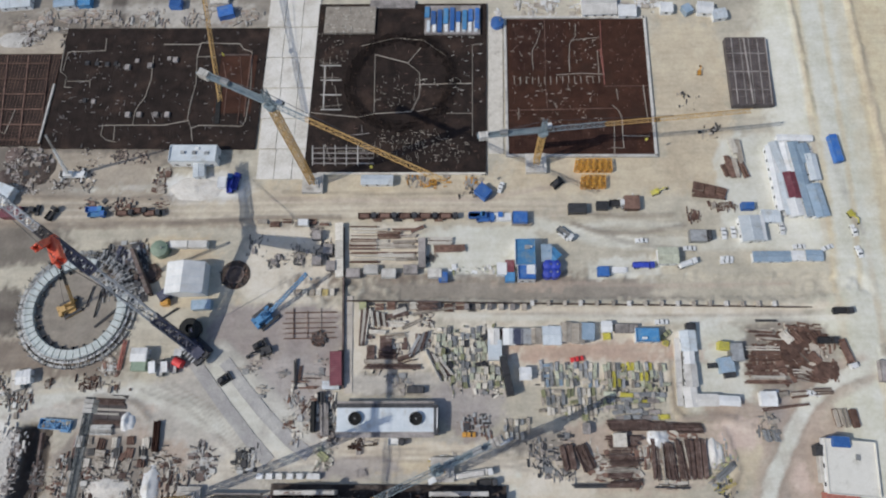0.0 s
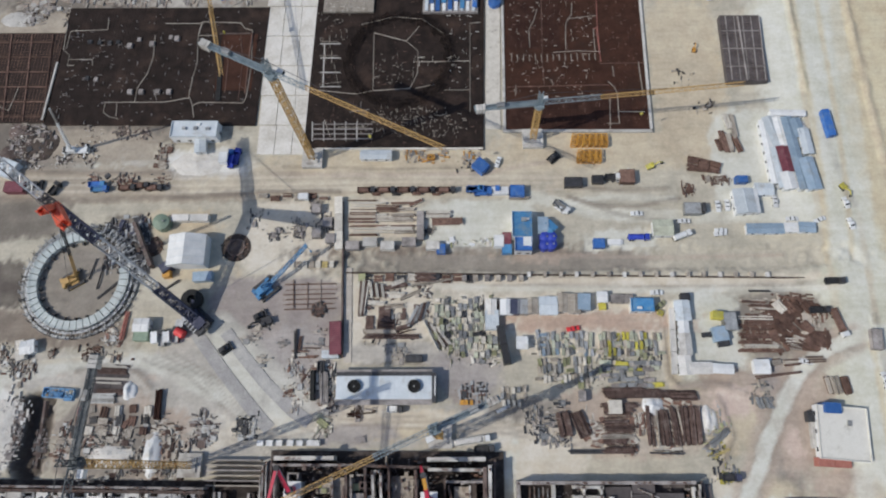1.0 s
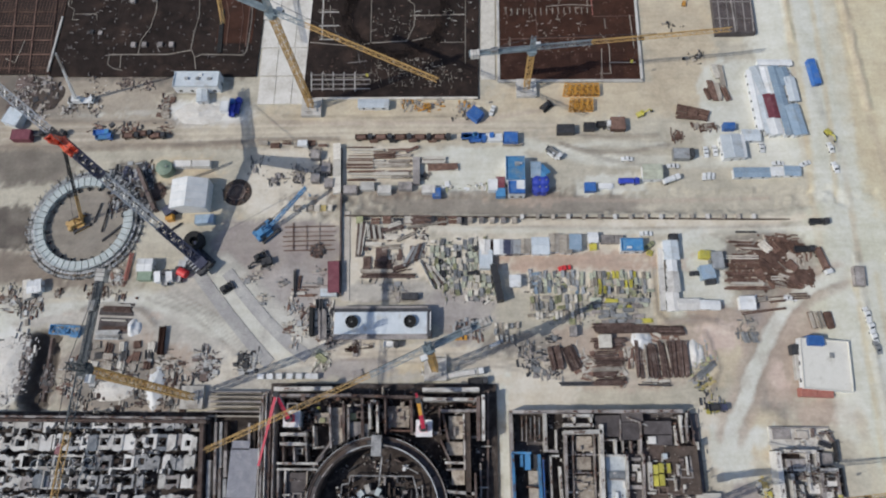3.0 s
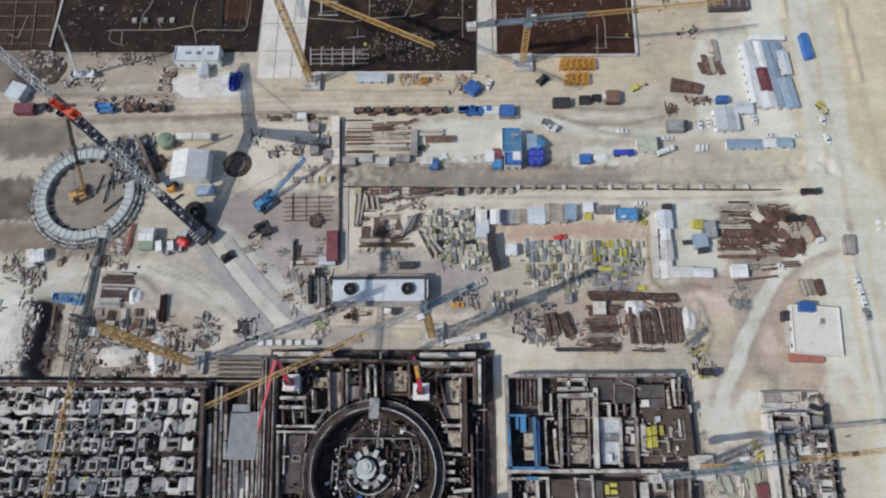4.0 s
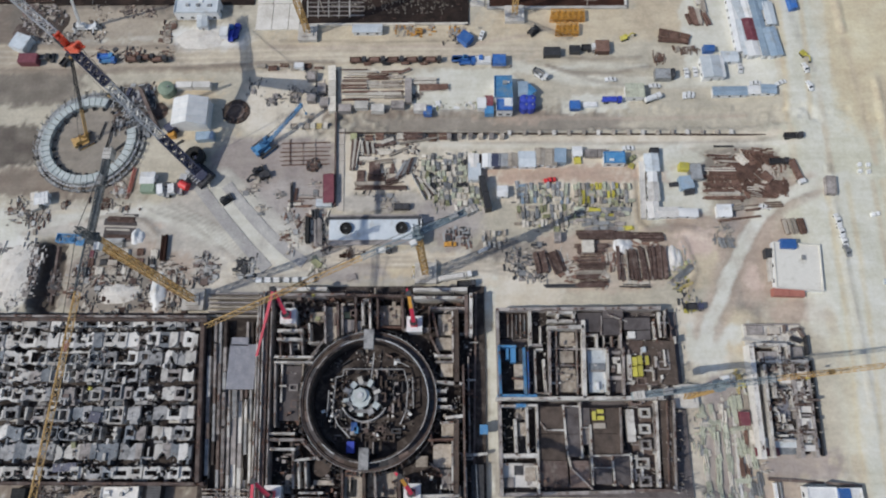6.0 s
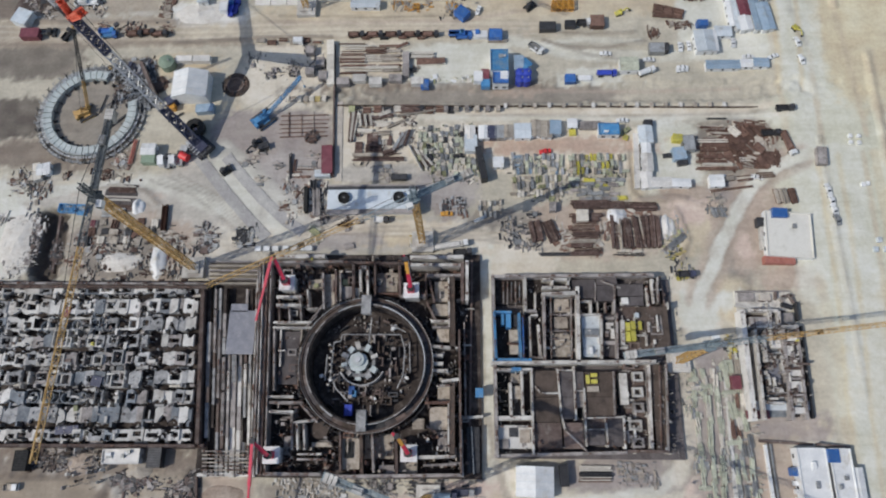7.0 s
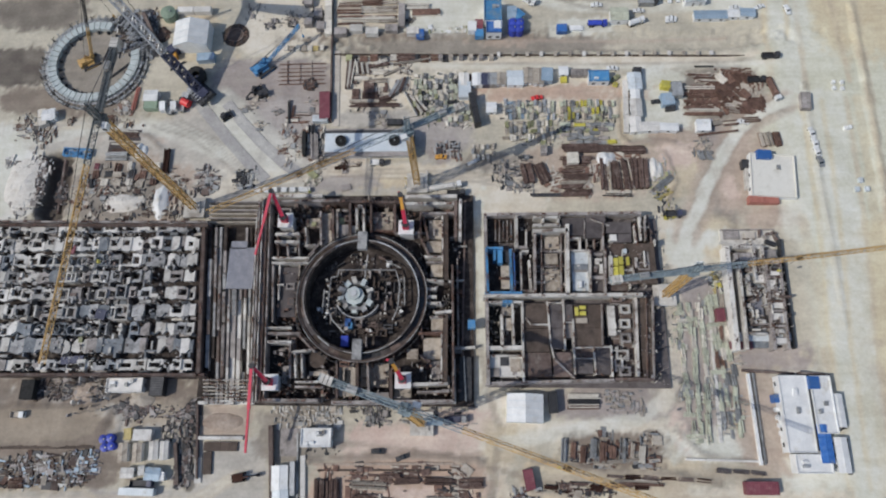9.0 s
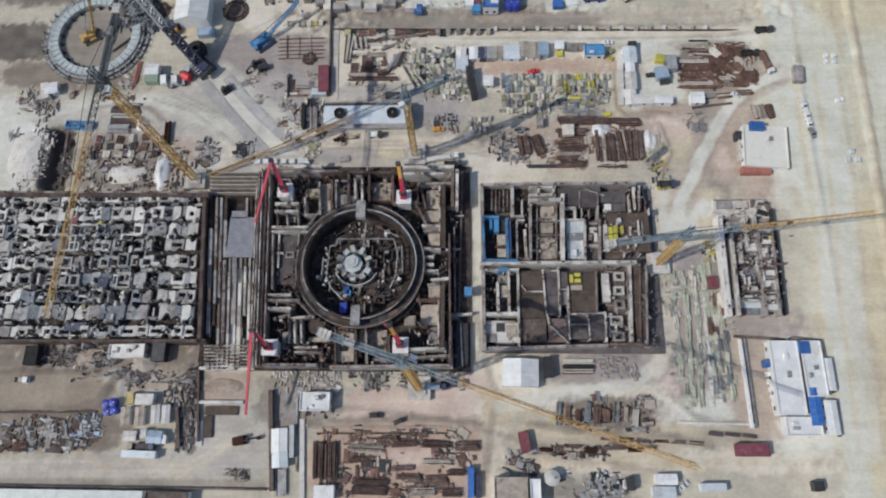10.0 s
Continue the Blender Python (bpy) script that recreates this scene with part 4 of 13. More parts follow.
def frame_box(b, x, y, z, sx, sy, h, mat, thick=0.55):
    """Four joined walls round an open cell, as one piece."""
    bld = Build()
    pts = []
    for dz in (0, h):
        for k in (1.0, -1.0):
            ox, oy = sx / 2 - (thick if k < 0 else 0), sy / 2 - (thick if k < 0 else 0)
            pts += [(x - ox, y - oy, z + dz), (x + ox, y - oy, z + dz), (x + ox, y + oy, z + dz), (x - ox, y + oy, z + dz)]
    faces = []
    for i in range(4):
        j = (i + 1) % 4
        faces += [(i, j, 8 + j, 8 + i), (4 + j, 4 + i, 12 + i, 12 + j), (8 + i, 8 + j, 12 + j, 12 + i), (j, i, 4 + i, 4 + j)]
    return part("cell_frame", bld.raw(pts, faces), mat, b)


def litter(b, x, y, sx, sy, z, tall, count, seed, mats, small=0.25, large=1.6):
    """Props, boards, bar ends and boxes standing thickly over part of a shell, too many to count."""
    r = random.Random(seed)
    spots = [(r.uniform(-0.5, 0.5) * sx, r.uniform(-0.5, 0.5) * sy, r.choice((0, 90)), r.uniform(1.0, 4.0)) for i in range(max(4, count // 6))]
    for mat in mats:
        bld = Build()
        for i in range(count // len(mats)):
            cx, cy, turn, wide = r.choice(spots)
            u, v = cx + r.gauss(0, wide * 0.7), cy + r.gauss(0, wide * 0.7)
            if abs(u) < sx / 2 and abs(v) < sy / 2:
                a = small + (large - small) * r.random() ** 2
                bld.box(x + u, y + v, z, a, max(0.16, a * r.uniform(0.12, 0.7)), tall * r.uniform(0.35, 1.0), turn + r.gauss(0, 3))
        if bld.v:
            tagged(part("prop_field", bld, mat, b), kind="stuff")


def hall_panel(b, r, x0, x1, low_edge, high_edge, z, mat, hole=None):
    """A piece of hall deck between two ragged edges, pierced by a rectangular opening or whole."""
    k = max(3, int((x1 - x0) / 0.9))
    xs = [x0 + (x1 - x0) * i / k for i in range(k + 1)]
    low, high = [(u, low_edge(u)) for u in xs], [(u, high_edge(u)) for u in xs]
    if not hole:
        return part("deck_panel", Build().slab(low + high[::-1], z - 1.6, z), mat, b)
    hx, hy = hole
    mx, my = (x0 + x1) / 2 + r.uniform(-0.5, 0.5), (low_edge((x0 + x1) / 2) + high_edge((x0 + x1) / 2)) / 2 + r.uniform(-0.5, 0.5)
    top, bottom = my + hy / 2, my - hy / 2
    bld = Build().slab(low + [(x1, bottom), (x0, bottom)], z - 1.6, z).slab([(x0, top), (x1, top)] + high[::-1], z - 1.6, z)
    bld.slab([(x0, bottom), (mx - hx / 2, bottom), (mx - hx / 2, top), (x0, top)], z - 1.6, z)
    bld.slab([(mx + hx / 2, bottom), (x1, bottom), (x1, top), (mx + hx / 2, top)], z - 1.6, z)
    return part("deck_panel", bld, mat, b, "pale deck panel with an open pit")


def plinths(b, seed):
    """Nine rows of pierced concrete deck over the hall's dark floor, with ragged slots between them and round shafts."""
    r = random.Random(seed)
    pale = ("concrete", "pale_concrete", "concrete", "pale_concrete", "hall_concrete", "concrete")
    grey = ("hall_concrete", "hall_concrete", "grey_concrete", "blue_concrete", "concrete")
    rows = ((29.8, 3.4), (22.9, 5.9), (15.6, 5.4), (8.6, 4.9), (1.4, 5.1), (-5.9, 4.9), (-13.4, 4.9), (-20.2, 5.8), (-27.9, 4.2))
    shafts = ((-20.0, 14.6), (-13.4, 14.9), (-7.3, 15.2), (0.2, 15.4), (-19.6, -13.7), (-13.4, -13.4), (-6.6, -13.9), (-0.3, -13.7))

    def edge(v, phase, saw):
        bites = [(r.uniform(-80, 45), r.uniform(0.8, 2.4), r.uniform(0.5, 1.7)) for i in range(16)]
        inward = -1 if phase > 3 else 1

        def at(u):
            zig = abs((u / 4.8 + phase) % 2 - 1) * 2 - 1
            y = v + saw * (1.0 if u < -20 else 0.35) * zig + 0.18 * math.sin(u * 2.3 + phase * 5) + 0.12 * math.sin(u * 5.1 + phase)
            for c, wide, deep in bites:
                if abs(u - c) < wide / 2:
                    y += inward * deep
            return y
        return at

    for j, (v, deep) in enumerate(rows):
        saw = 0.75 if 0 < j < 8 else 0.1
        low_edge, high_edge = edge(v - deep / 2, 0.7 * j % 2, saw), edge(v + deep / 2, 4 + 0.7 * j % 2, saw)
        u = -80.0
        end = 41.0 + (29.4 - v) * 0.065
        while u < end - 1.0:
            step = min(r.uniform(2.2, 6.4), end - u)
            mid = u + step / 2
            core = -24 < mid < 27 and -16 < v < 14
            slot = (24.3 < mid < 28.4 and -24 < v < 12) or (10.0 < mid < 13.6 and -3 < v < 17)
            shaft = [p for p in shafts if abs(mid - p[0]) < step / 2 + 2.0 and abs(v - p[1]) < 3]
            # greyer tones paint shade into the hall's middle, east end and southern rows
            tone = r.choice(grey if core or r.random() < (0.55 if mid > 28 or j > 5 else 0.2) else pale)
            z = 5.0 + r.choice((-0.4, -0.1, 0.0, 0.0, 0.05, 0.1, 0.35))
            chance = r.random()
            if slot:
                if chance < 0.4:
                    part("deck_strip", Build().box(mid, v + r.choice((-2.2, 2.2)), z - 1.0, step, 0.6, 1.0), tone, b)
            elif shaft:
                hall_panel(b, r, u, u + step, low_edge, high_edge, z, tone, (step * 0.9, 4.0))
            elif core and chance < 0.30:
                part("cross_wall", Build().box(mid, v, 0.8, 0.7, deep, 4.2), tone, b)
            elif chance < (0.82 if core or j in (0, 8) else 0.66) and j != 7 and step > 2.6:
                hall_panel(b, r, u, u + step, low_edge, high_edge, z, tone, (step * r.uniform(0.5, 0.82), deep * r.uniform(0.34, 0.62)))
            else:
                hall_panel(b, r, u, u + step, low_edge, high_edge, z, tone)
            if r.random() < 0.55:
                part("lower_slab", Build().box(mid + r.uniform(-1, 1), v - deep / 2 - r.uniform(-1.2, 1.0), 0.8, step * r.uniform(0.3, 1.0), r.uniform(0.8, 2.0), r.uniform(1.0, 3.6)), r.choice(grey), b)
            if r.random() < 0.34:
                part("cross_wall", Build().box(u, v - deep / 2 - 0.6, 0.8, r.uniform(0.4, 1.2), r.uniform(1.4, 2.6), r.uniform(3.4, 4.3)), tone, b)
            u += step + (0.0 if r.random() < 0.86 else r.uniform(0.2, 1.2))
    for i in range(60):
        u, v = r.uniform(-76, 38), r.choice(rows)[0] + r.uniform(-2.4, 2.4)
        part("raised_plate", Build().box(u, v, 5.02, r.uniform(0.8, 3.6), r.uniform(0.5, 1.5), r.uniform(0.3, 0.9), r.choice((0, 0, 90)) + r.uniform(-3, 3)), r.choice(pale + ("dark_concrete", "dark_steel")), b)
    for i in range(7):
        u, v = r.uniform(-20, 22), r.choice(rows[3:6])[0] + r.uniform(-1, 1)
        frame_box(b, u, v, 0.8, r.uniform(3.5, 7), r.uniform(3.5, 7), r.uniform(4.6, 5.4), r.choice(("concrete", "hall_concrete", "hall_concrete")), 0.5)
    for sx, sy in shafts:
        part("pipe_sleeve", Build().ring(sx, sy, 0.9, 1.75, 2.1, 4.3, 20), "blue_concrete", b, "round dark shaft")
        # black disc stands for the shade down each shaft
        part("shaft_floor", Build().tube((sx, sy, 0.9), (sx, sy, 2.3), 1.65, 16), "rubber_and_shade", b)
    for u, v, sx, sy, mat in ((-12.5, 7.5, 3.4, 1.8, "navy_paint"), (-14.5, 2.0, 2.0, 3.4, "blue_concrete"), (-12, 20.5, 2.2, 4.0, "maroon"), (4.5, -7.5, 4.2, 4.0, "navy_paint"), (-2, -17.8, 1.6, 2.2, "olive_panel"), (-4, -26, 9, 3, "navy_paint")):
        part("tarpaulin", Build().box(u, v, 4.6, sx, sy, 0.7, r.uniform(-12, 12)), mat, b)
    litter(b, -18, 0, 118, 60, 4.9, 0.8, 1500, 71, ("grey_concrete", "dark_steel", "concrete", "dark_concrete", "hall_concrete"), 0.2, 1.3)
    litter(b, 2, -1, 52, 34, 0.8, 4.6, 420, 72, ("grey_concrete", "dark_steel", "blue_concrete", "concrete"), 0.2, 1.4)


def containment(b, x, y):
    """The round double wall with its floor, reactor pit and inner works."""
    part("containment_wall", Build().ring(x, y, 0.8, 25.2, 26.2, 7.4, 96), "dark_concrete", b)
    # inner wall and floor carry the round shell's shade in their dark colour
    part("inner_wall", Build().ring(x, y, 0.8, 22.2, 23.2, 9.4, 96), "pit_shade", b)
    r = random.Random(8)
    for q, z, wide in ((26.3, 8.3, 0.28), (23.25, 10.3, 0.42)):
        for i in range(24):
            # rails on the arc facing the sun are painted paler, as if lit
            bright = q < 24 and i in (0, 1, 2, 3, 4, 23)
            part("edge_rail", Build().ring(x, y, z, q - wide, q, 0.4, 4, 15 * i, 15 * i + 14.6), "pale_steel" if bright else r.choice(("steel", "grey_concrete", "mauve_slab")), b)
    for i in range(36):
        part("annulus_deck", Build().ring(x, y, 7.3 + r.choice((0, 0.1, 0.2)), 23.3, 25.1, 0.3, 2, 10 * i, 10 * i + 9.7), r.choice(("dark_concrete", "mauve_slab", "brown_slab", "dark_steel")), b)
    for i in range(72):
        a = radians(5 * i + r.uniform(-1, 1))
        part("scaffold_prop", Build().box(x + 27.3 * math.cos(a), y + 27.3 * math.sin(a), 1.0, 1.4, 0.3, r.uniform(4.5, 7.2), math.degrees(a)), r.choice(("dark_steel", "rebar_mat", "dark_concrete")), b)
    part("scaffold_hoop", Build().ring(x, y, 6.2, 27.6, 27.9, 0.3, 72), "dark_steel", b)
    part("containment_floor", Build().tube((x, y, 0.9), (x, y, 1.4), 22, 64), "pit_shade", b)
    clutter(b, x - 1, y - 1, 27, 27, 1.4, 80, 77, ("dark_concrete", "pit_shade", "dark_steel", "brown_slab", "grey_concrete"), 3.0)
    px, py = x - 2.6, y + 1.2
    part("reactor_pit_wall", Build().ring(px, py, 1.4, 5.0, 6.4, 4.0, 8, 22.5, 382.5), "hall_concrete", b)
    part("reactor_pit_slab", Build().tube((px - 0.8, py - 0.2, 1.4), (px - 0.8, py - 0.2, 5.9), 4.0, 8), "liner_paint", b)
    part("reactor_lid", Build().tube((px - 0.9, py + 0.6, 5.9), (px - 0.9, py + 0.6, 6.9), 2.6, 20), "liner_paint", b, "pale round lid")
    part("lid_plug", Build().tube((px - 0.9, py + 0.6, 6.9), (px - 0.9, py + 0.6, 7.3), 1.2, 16), "pale_steel", b)
    for a in (20, 62, 100, 128, 158, 190, 226, 262, 300, 330):
        k = radians(a)
        q = r.uniform(5.6, 7.0)
        part("pit_buttress", Build().box(px + q * math.cos(k), py + q * math.sin(k), 1.4, r.uniform(1.8, 3.0), r.uniform(1.3, 2.4), r.uniform(3.6, 5.2), a + r.uniform(-10, 10)), r.choice(("hall_concrete", "liner_paint", "concrete")), b)
    # thin black sheet painting the shade of the open well
    part("dark_well", Build().box(px + 9.6, py + 3.4, 1.4, 6.0, 7.6, 0.1), "rubber_and_shade", b)
    part("pit_trench", Build().ring(px + 0.5, py + 0.2, 1.4, 9.0, 9.5, 3.4, 20, 205, 335), "hall_concrete", b)
    for i in range(40):
        a, q = r.uniform(0, 360), r.uniform(11, 20.8)
        part("partition", Build().box(x + q * math.cos(radians(a)), y + q * math.sin(radians(a)), 1.4, r.uniform(0.5, 4), 0.35, r.uniform(1, 3.2), r.choice((0, 90, 90, a + 90))), r.choice(("grey_concrete", "dark_concrete", "dark_steel", "brown_slab", "mauve_slab")), b)
    runs = (((1.2, 19), (0.6, 12), (0.2, 7)), ((-10.5, 12.2), (13, 12)), ((-10.5, 12.2), (-10.8, 9.5), (-13.5, 9)), ((-13.5, 9), (-14.3, -4), (-12, -9), (-7, -14)), ((13, 12), (14.8, 6), (14.2, -4), (12, -9)), ((16.5, 9), (17, -3)), ((-16, 4), (-16.4, -6)), ((9, 16), (15, 13)))
    for pts in runs:
        for p, q in zip(pts, pts[1:]):
            part("pipe_run", Build().beam((x + p[0], y + p[1], 4.5), (x + q[0], y + q[1], 4.5), 0.42), "hall_concrete", b)
    for k in range(7):
        part("scaffold_post", Build().box(x - 14.6 + r.uniform(-0.6, 0.6), y + 8 - 2.6 * k, 1.4, 0.8, 0.7, r.uniform(3.2, 5.2)), "concrete", b)
        part("scaffold_post", Build().box(x + 15.2 + r.uniform(-0.9, 0.9), y + 8 - 2.4 * k, 1.4, 0.7, 0.6, r.uniform(3.2, 5.2)), "hall_concrete", b)
    for u, v in ((-18, -4), (-14.5, -5.5), (15.6, -5), (10.6, 15.4), (9.6, 14.6), (3, -13)):
        part("white_crate", Build().box(x + u, y + v, 1.4, 1.5, 1.1, 2.6, u * 9), "white_paint", b)


def liner_ring(x, y, r0, r1, h):
    """A ring of pale steel wall segments with a broad belt of scaffolding round it."""
    c = thing("steel_liner_ring", x, y, 0, "round assembly of pale steel containment wall segments with scaffolding", "steel ring")
    n = 44
    for i in range(n):
        a0 = 360 * i / n
        if i not in (2, 3, 4, 5, 6, 7, 8):
            part("wall_segment", Build().ring(0, 0, 0.3, r0, r1, h, 3, a0 + 0.5, a0 + 360 / n - 0.5), "liner_paint", c)
    for i in range(n):
        a = radians(360 * (i + 0.5) / n)
        d = Vector((math.cos(a), math.sin(a), 0))
        s = Vector((-d.y, d.x, 0)) * 1.4
        b = Build()
        for q in (r1 + 0.9, r1 + 2.3, r1 + 3.6):
            b.beam(d * q, d * q + Vector((0, 0, h + 0.8)), 0.2)
        for z in (h * 0.5, h + 0.4):
            b.beam(d * r1 + Vector((0, 0, z)), d * (r1 + 3.7) + Vector((0, 0, z)), 0.2)
        b.beam(d * (r1 + 3.6) - s, d * (r1 + 0.4) + s + Vector((0, 0, h)), 0.18)
        b.beam(d * (r1 + 3.6) + s, d * (r1 + 3.6) - s + Vector((0, 0, h + 0.4)), 0.2)
        part("scaffold_frame", b, "steel" if i % 3 else "dark_steel", c)
        if i % 2:
            part("inner_prop", Build().box(*(d * (r0 - 0.9)), 1.3, 0.7, h * 0.7, math.degrees(a)), "dark_steel", c)
    for k in range(16):
        part("scaffold_deck", Build().ring(0, 0, h * 0.7, r1 + 0.5, r1 + 1.5, 0.12, 4, 22.5 * k + 0.6, 22.5 * k + 21.9), "steel" if k in (0, 1, 2, 3) else "pale_steel", c)
        part("outer_deck", Build().ring(0, 0, h * 0.35, r1 + 2.4, r1 + 3.5, 0.12, 4, 22.5 * k + 0.6, 22.5 * k + 21.9), "steel", c)
    for k in range(26):
        a, q = radians(14 + 2.6 * k), r0 + 0.4 + (k * 7 % 5) * 1.1
        d = Vector((math.cos(a), math.sin(a), 0))
        part("open_frame", Build().beam(d * q, d * (q + 3.2) + Vector((0, 0, h)), 0.22).beam(d * (q + 2.6), d * q + Vector((0, 0, h)), 0.22).beam(d * q + Vector((0, 0, h)), d * (q + 4) + Vector((0, 0, h)), 0.3), "pale_steel" if k % 3 else "dark_steel", c)
    part("guard_rail", Build().ring(0, 0, h + 1.2, r1 - 0.1, r1 + 0.1, 0.14, 80), "steel", c)
    return c


def fan_shed(x, y, rot, l, w, h, label):
    """A long white hall with two large round roof fans, broad gutters and a parapet at one end."""
    c = thing("long_shed", x, y, rot, label, "shed")
    part("wall", Build().box(0, 0, 0, l, w, h - 0.5), "white_paint", c)
    roof = part("roof", Build().box(0, 0, h - 0.5, l + 0.2, w - 1.6, 0.5), "pale_roof", c, "pale blue white sheet roof with broad stains")
    n = 22
    for i in range(n):
        part("roof_seam", Build().box(-l / 2 + (i + 0.5) * l / n, 0, h, 0.08, w - 1.6, 0.05), "pale_roof", roof)
    part("gutter", Build().box(0, -w / 2 - 0.2, h - 0.9, l + 0.6, 2.2, 0.6), "grey_concrete", c, "broad grey gutter")
    part("gutter", Build().box(0, w / 2 - 0.1, h - 0.9, l + 0.6, 1.7, 0.6), "dark_steel", c, "dark gutter")
    part("gutter", Build().box(0, w / 2 + 1.3, h - 1.2, l + 0.6, 0.9, 0.5), "grey_concrete", c)
    part("end_wall", Build().box(l / 2 + 0.9, 0, 0, 1.6, w + 0.6, h + 0.1), "dark_steel", c)
    part("end_rail", Build().box(l / 2 + 1.4, 0.6, h + 0.1, 0.4, w - 3.0, 0.3), "white_paint", c)
    for k in (-0.31, 0.32):
        f = part("roof_fan", Build().ring(k * l, 0.4, h + 0.05, 2.1, 2.5, 1.3, 28), "rubber_and_shade", c, "black round roof fan")
        part("fan_disc", Build().tube((k * l, 0.4, h + 0.05), (k * l, 0.4, h + 0.5), 2.1, 24), "rubber_and_shade", f)
        part("fan_hub", Build().tube((k * l, 0.4, h + 0.5), (k * l, 0.4, h + 1.1), 0.35, 12), "steel", f)
        for i in range(8):
            a = 2 * math.pi * i / 8
            part("fan_blade", Build().beam((k * l, 0.4, h + 0.9), (k * l + 2.1 * math.cos(a), 0.4 + 2.1 * math.sin(a), h + 0.8), 0.5, 0.08), "rubber_and_shade", f)
    return c


def flat_building(x, y, rot, l, w, h, mat, label, boxes=3, seed=0):
    """A flat-roofed block with a parapet and roof plant."""
    c = thing("site_building", x, y, rot, label, "building")
    part("wall", Build().box(0, 0, 0, l, w, h), "white_paint", c)
    roof = part("roof", Build().box(0, 0, h, l - 0.5, w - 0.5, 0.15), mat, c)
    for k in (-1, 1):
        part("parapet", Build().box(0, k * (w / 2 - 0.15), h, l, 0.3, 0.7), mat, c)
        part("parapet", Build().box(k * (l / 2 - 0.15), 0, h, 0.3, w - 0.6, 0.7), mat, c)
    r = random.Random(seed)
    for i in range(boxes):
        part("roof_unit", Build().box(r.uniform(-0.4, 0.4) * l, r.uniform(-0.35, 0.35) * w, h + 0.15, r.uniform(1, 2.4), r.uniform(0.8, 1.6), r.uniform(0.5, 1.2)), r.choice(("steel", "white_paint")), roof)
    n = max(2, int(l / 5))
    for i in range(n):
        for k in (-1, 1):
            part("window", Build().box(-l / 2 + (i + 0.5) * l / n, k * (w / 2 + 0.02), 1.0, 1.6, 0.08, 1.3), "glass", c)
    part("door", Build().box(l / 2 + 0.03, 0, 0, 0.08, 1.6, 2.2), "steel", c)
    return c


def truss_frame(x, y, rot, l, w, h, mat, label):
    """A lattice gantry lying flat."""
    c = thing("truss_frame", x, y, rot, label, "truss")
    part("truss", Build().lattice((-l / 2, 0, h / 2), (l / 2, 0, h / 2), w, h, w * 0.8, 0.35, 0.25), mat, c)
    for k in (-1, 1):
        part("end_plate", Build().box(k * l / 2, 0, 0, 0.3, w, h), mat, c)
    return c


def dark_reel(x, y, r, label):
    """A round ring of props and rubble about a sunk shaft."""
    c = thing("shaft_ring", x, y, 0, label, "shaft")
    part("shaft_kerb", Build().ring(0, 0, 0, r * 0.5, r * 0.6, 0.6, 36), "dark_concrete", c)
    part("rubble_bed", Build().ring(0, 0, 0, r * 0.62, r * 0.98, 0.22, 30), "brown_slab", c)
    part("shaft_floor", Build().tube((0, 0, 0), (0, 0, 0.32), r * 0.55, 30), "dark_concrete", c)
    k = random.Random(int(10 * r))
    for i in range(26):
        a, q = 2 * math.pi * i / 26 + k.uniform(-0.1, 0.1), r * k.uniform(0.6, 0.98)
        part("prop", Build().box(q * math.cos(a), q * math.sin(a), 0.1, k.uniform(0.6, 1.5), k.uniform(0.3, 0.6), k.uniform(0.4, 1.0), math.degrees(a) + k.uniform(-50, 50)), k.choice(("dark_steel", "rusty_steel", "dark_concrete")), c)
    return c


def bulldozer(x, y, rot, mat, label):
    c = thing("bulldozer", x, y, rot, label, "bulldozer")
    for k in (-1, 1):
        part("track", Build().box(0, k * 1.3, 0, 4.6, 0.8, 1.2), "rubber_and_shade", c)
    part("body", Build().box(-0.2, 0, 0.9, 4.2, 1.8, 1.2), mat, c)
    cab = part("cab", Build().box(-0.6, 0, 2.1, 1.6, 1.7, 1.5), mat, c)
    part("window", Build().box(0.22, 0, 2.5, 0.06, 1.4, 0.8), "glass", cab)
    part("blade", Build().box(2.9, 0, 0.1, 0.4, 4.0, 1.4), "dark_steel", c)
    return c


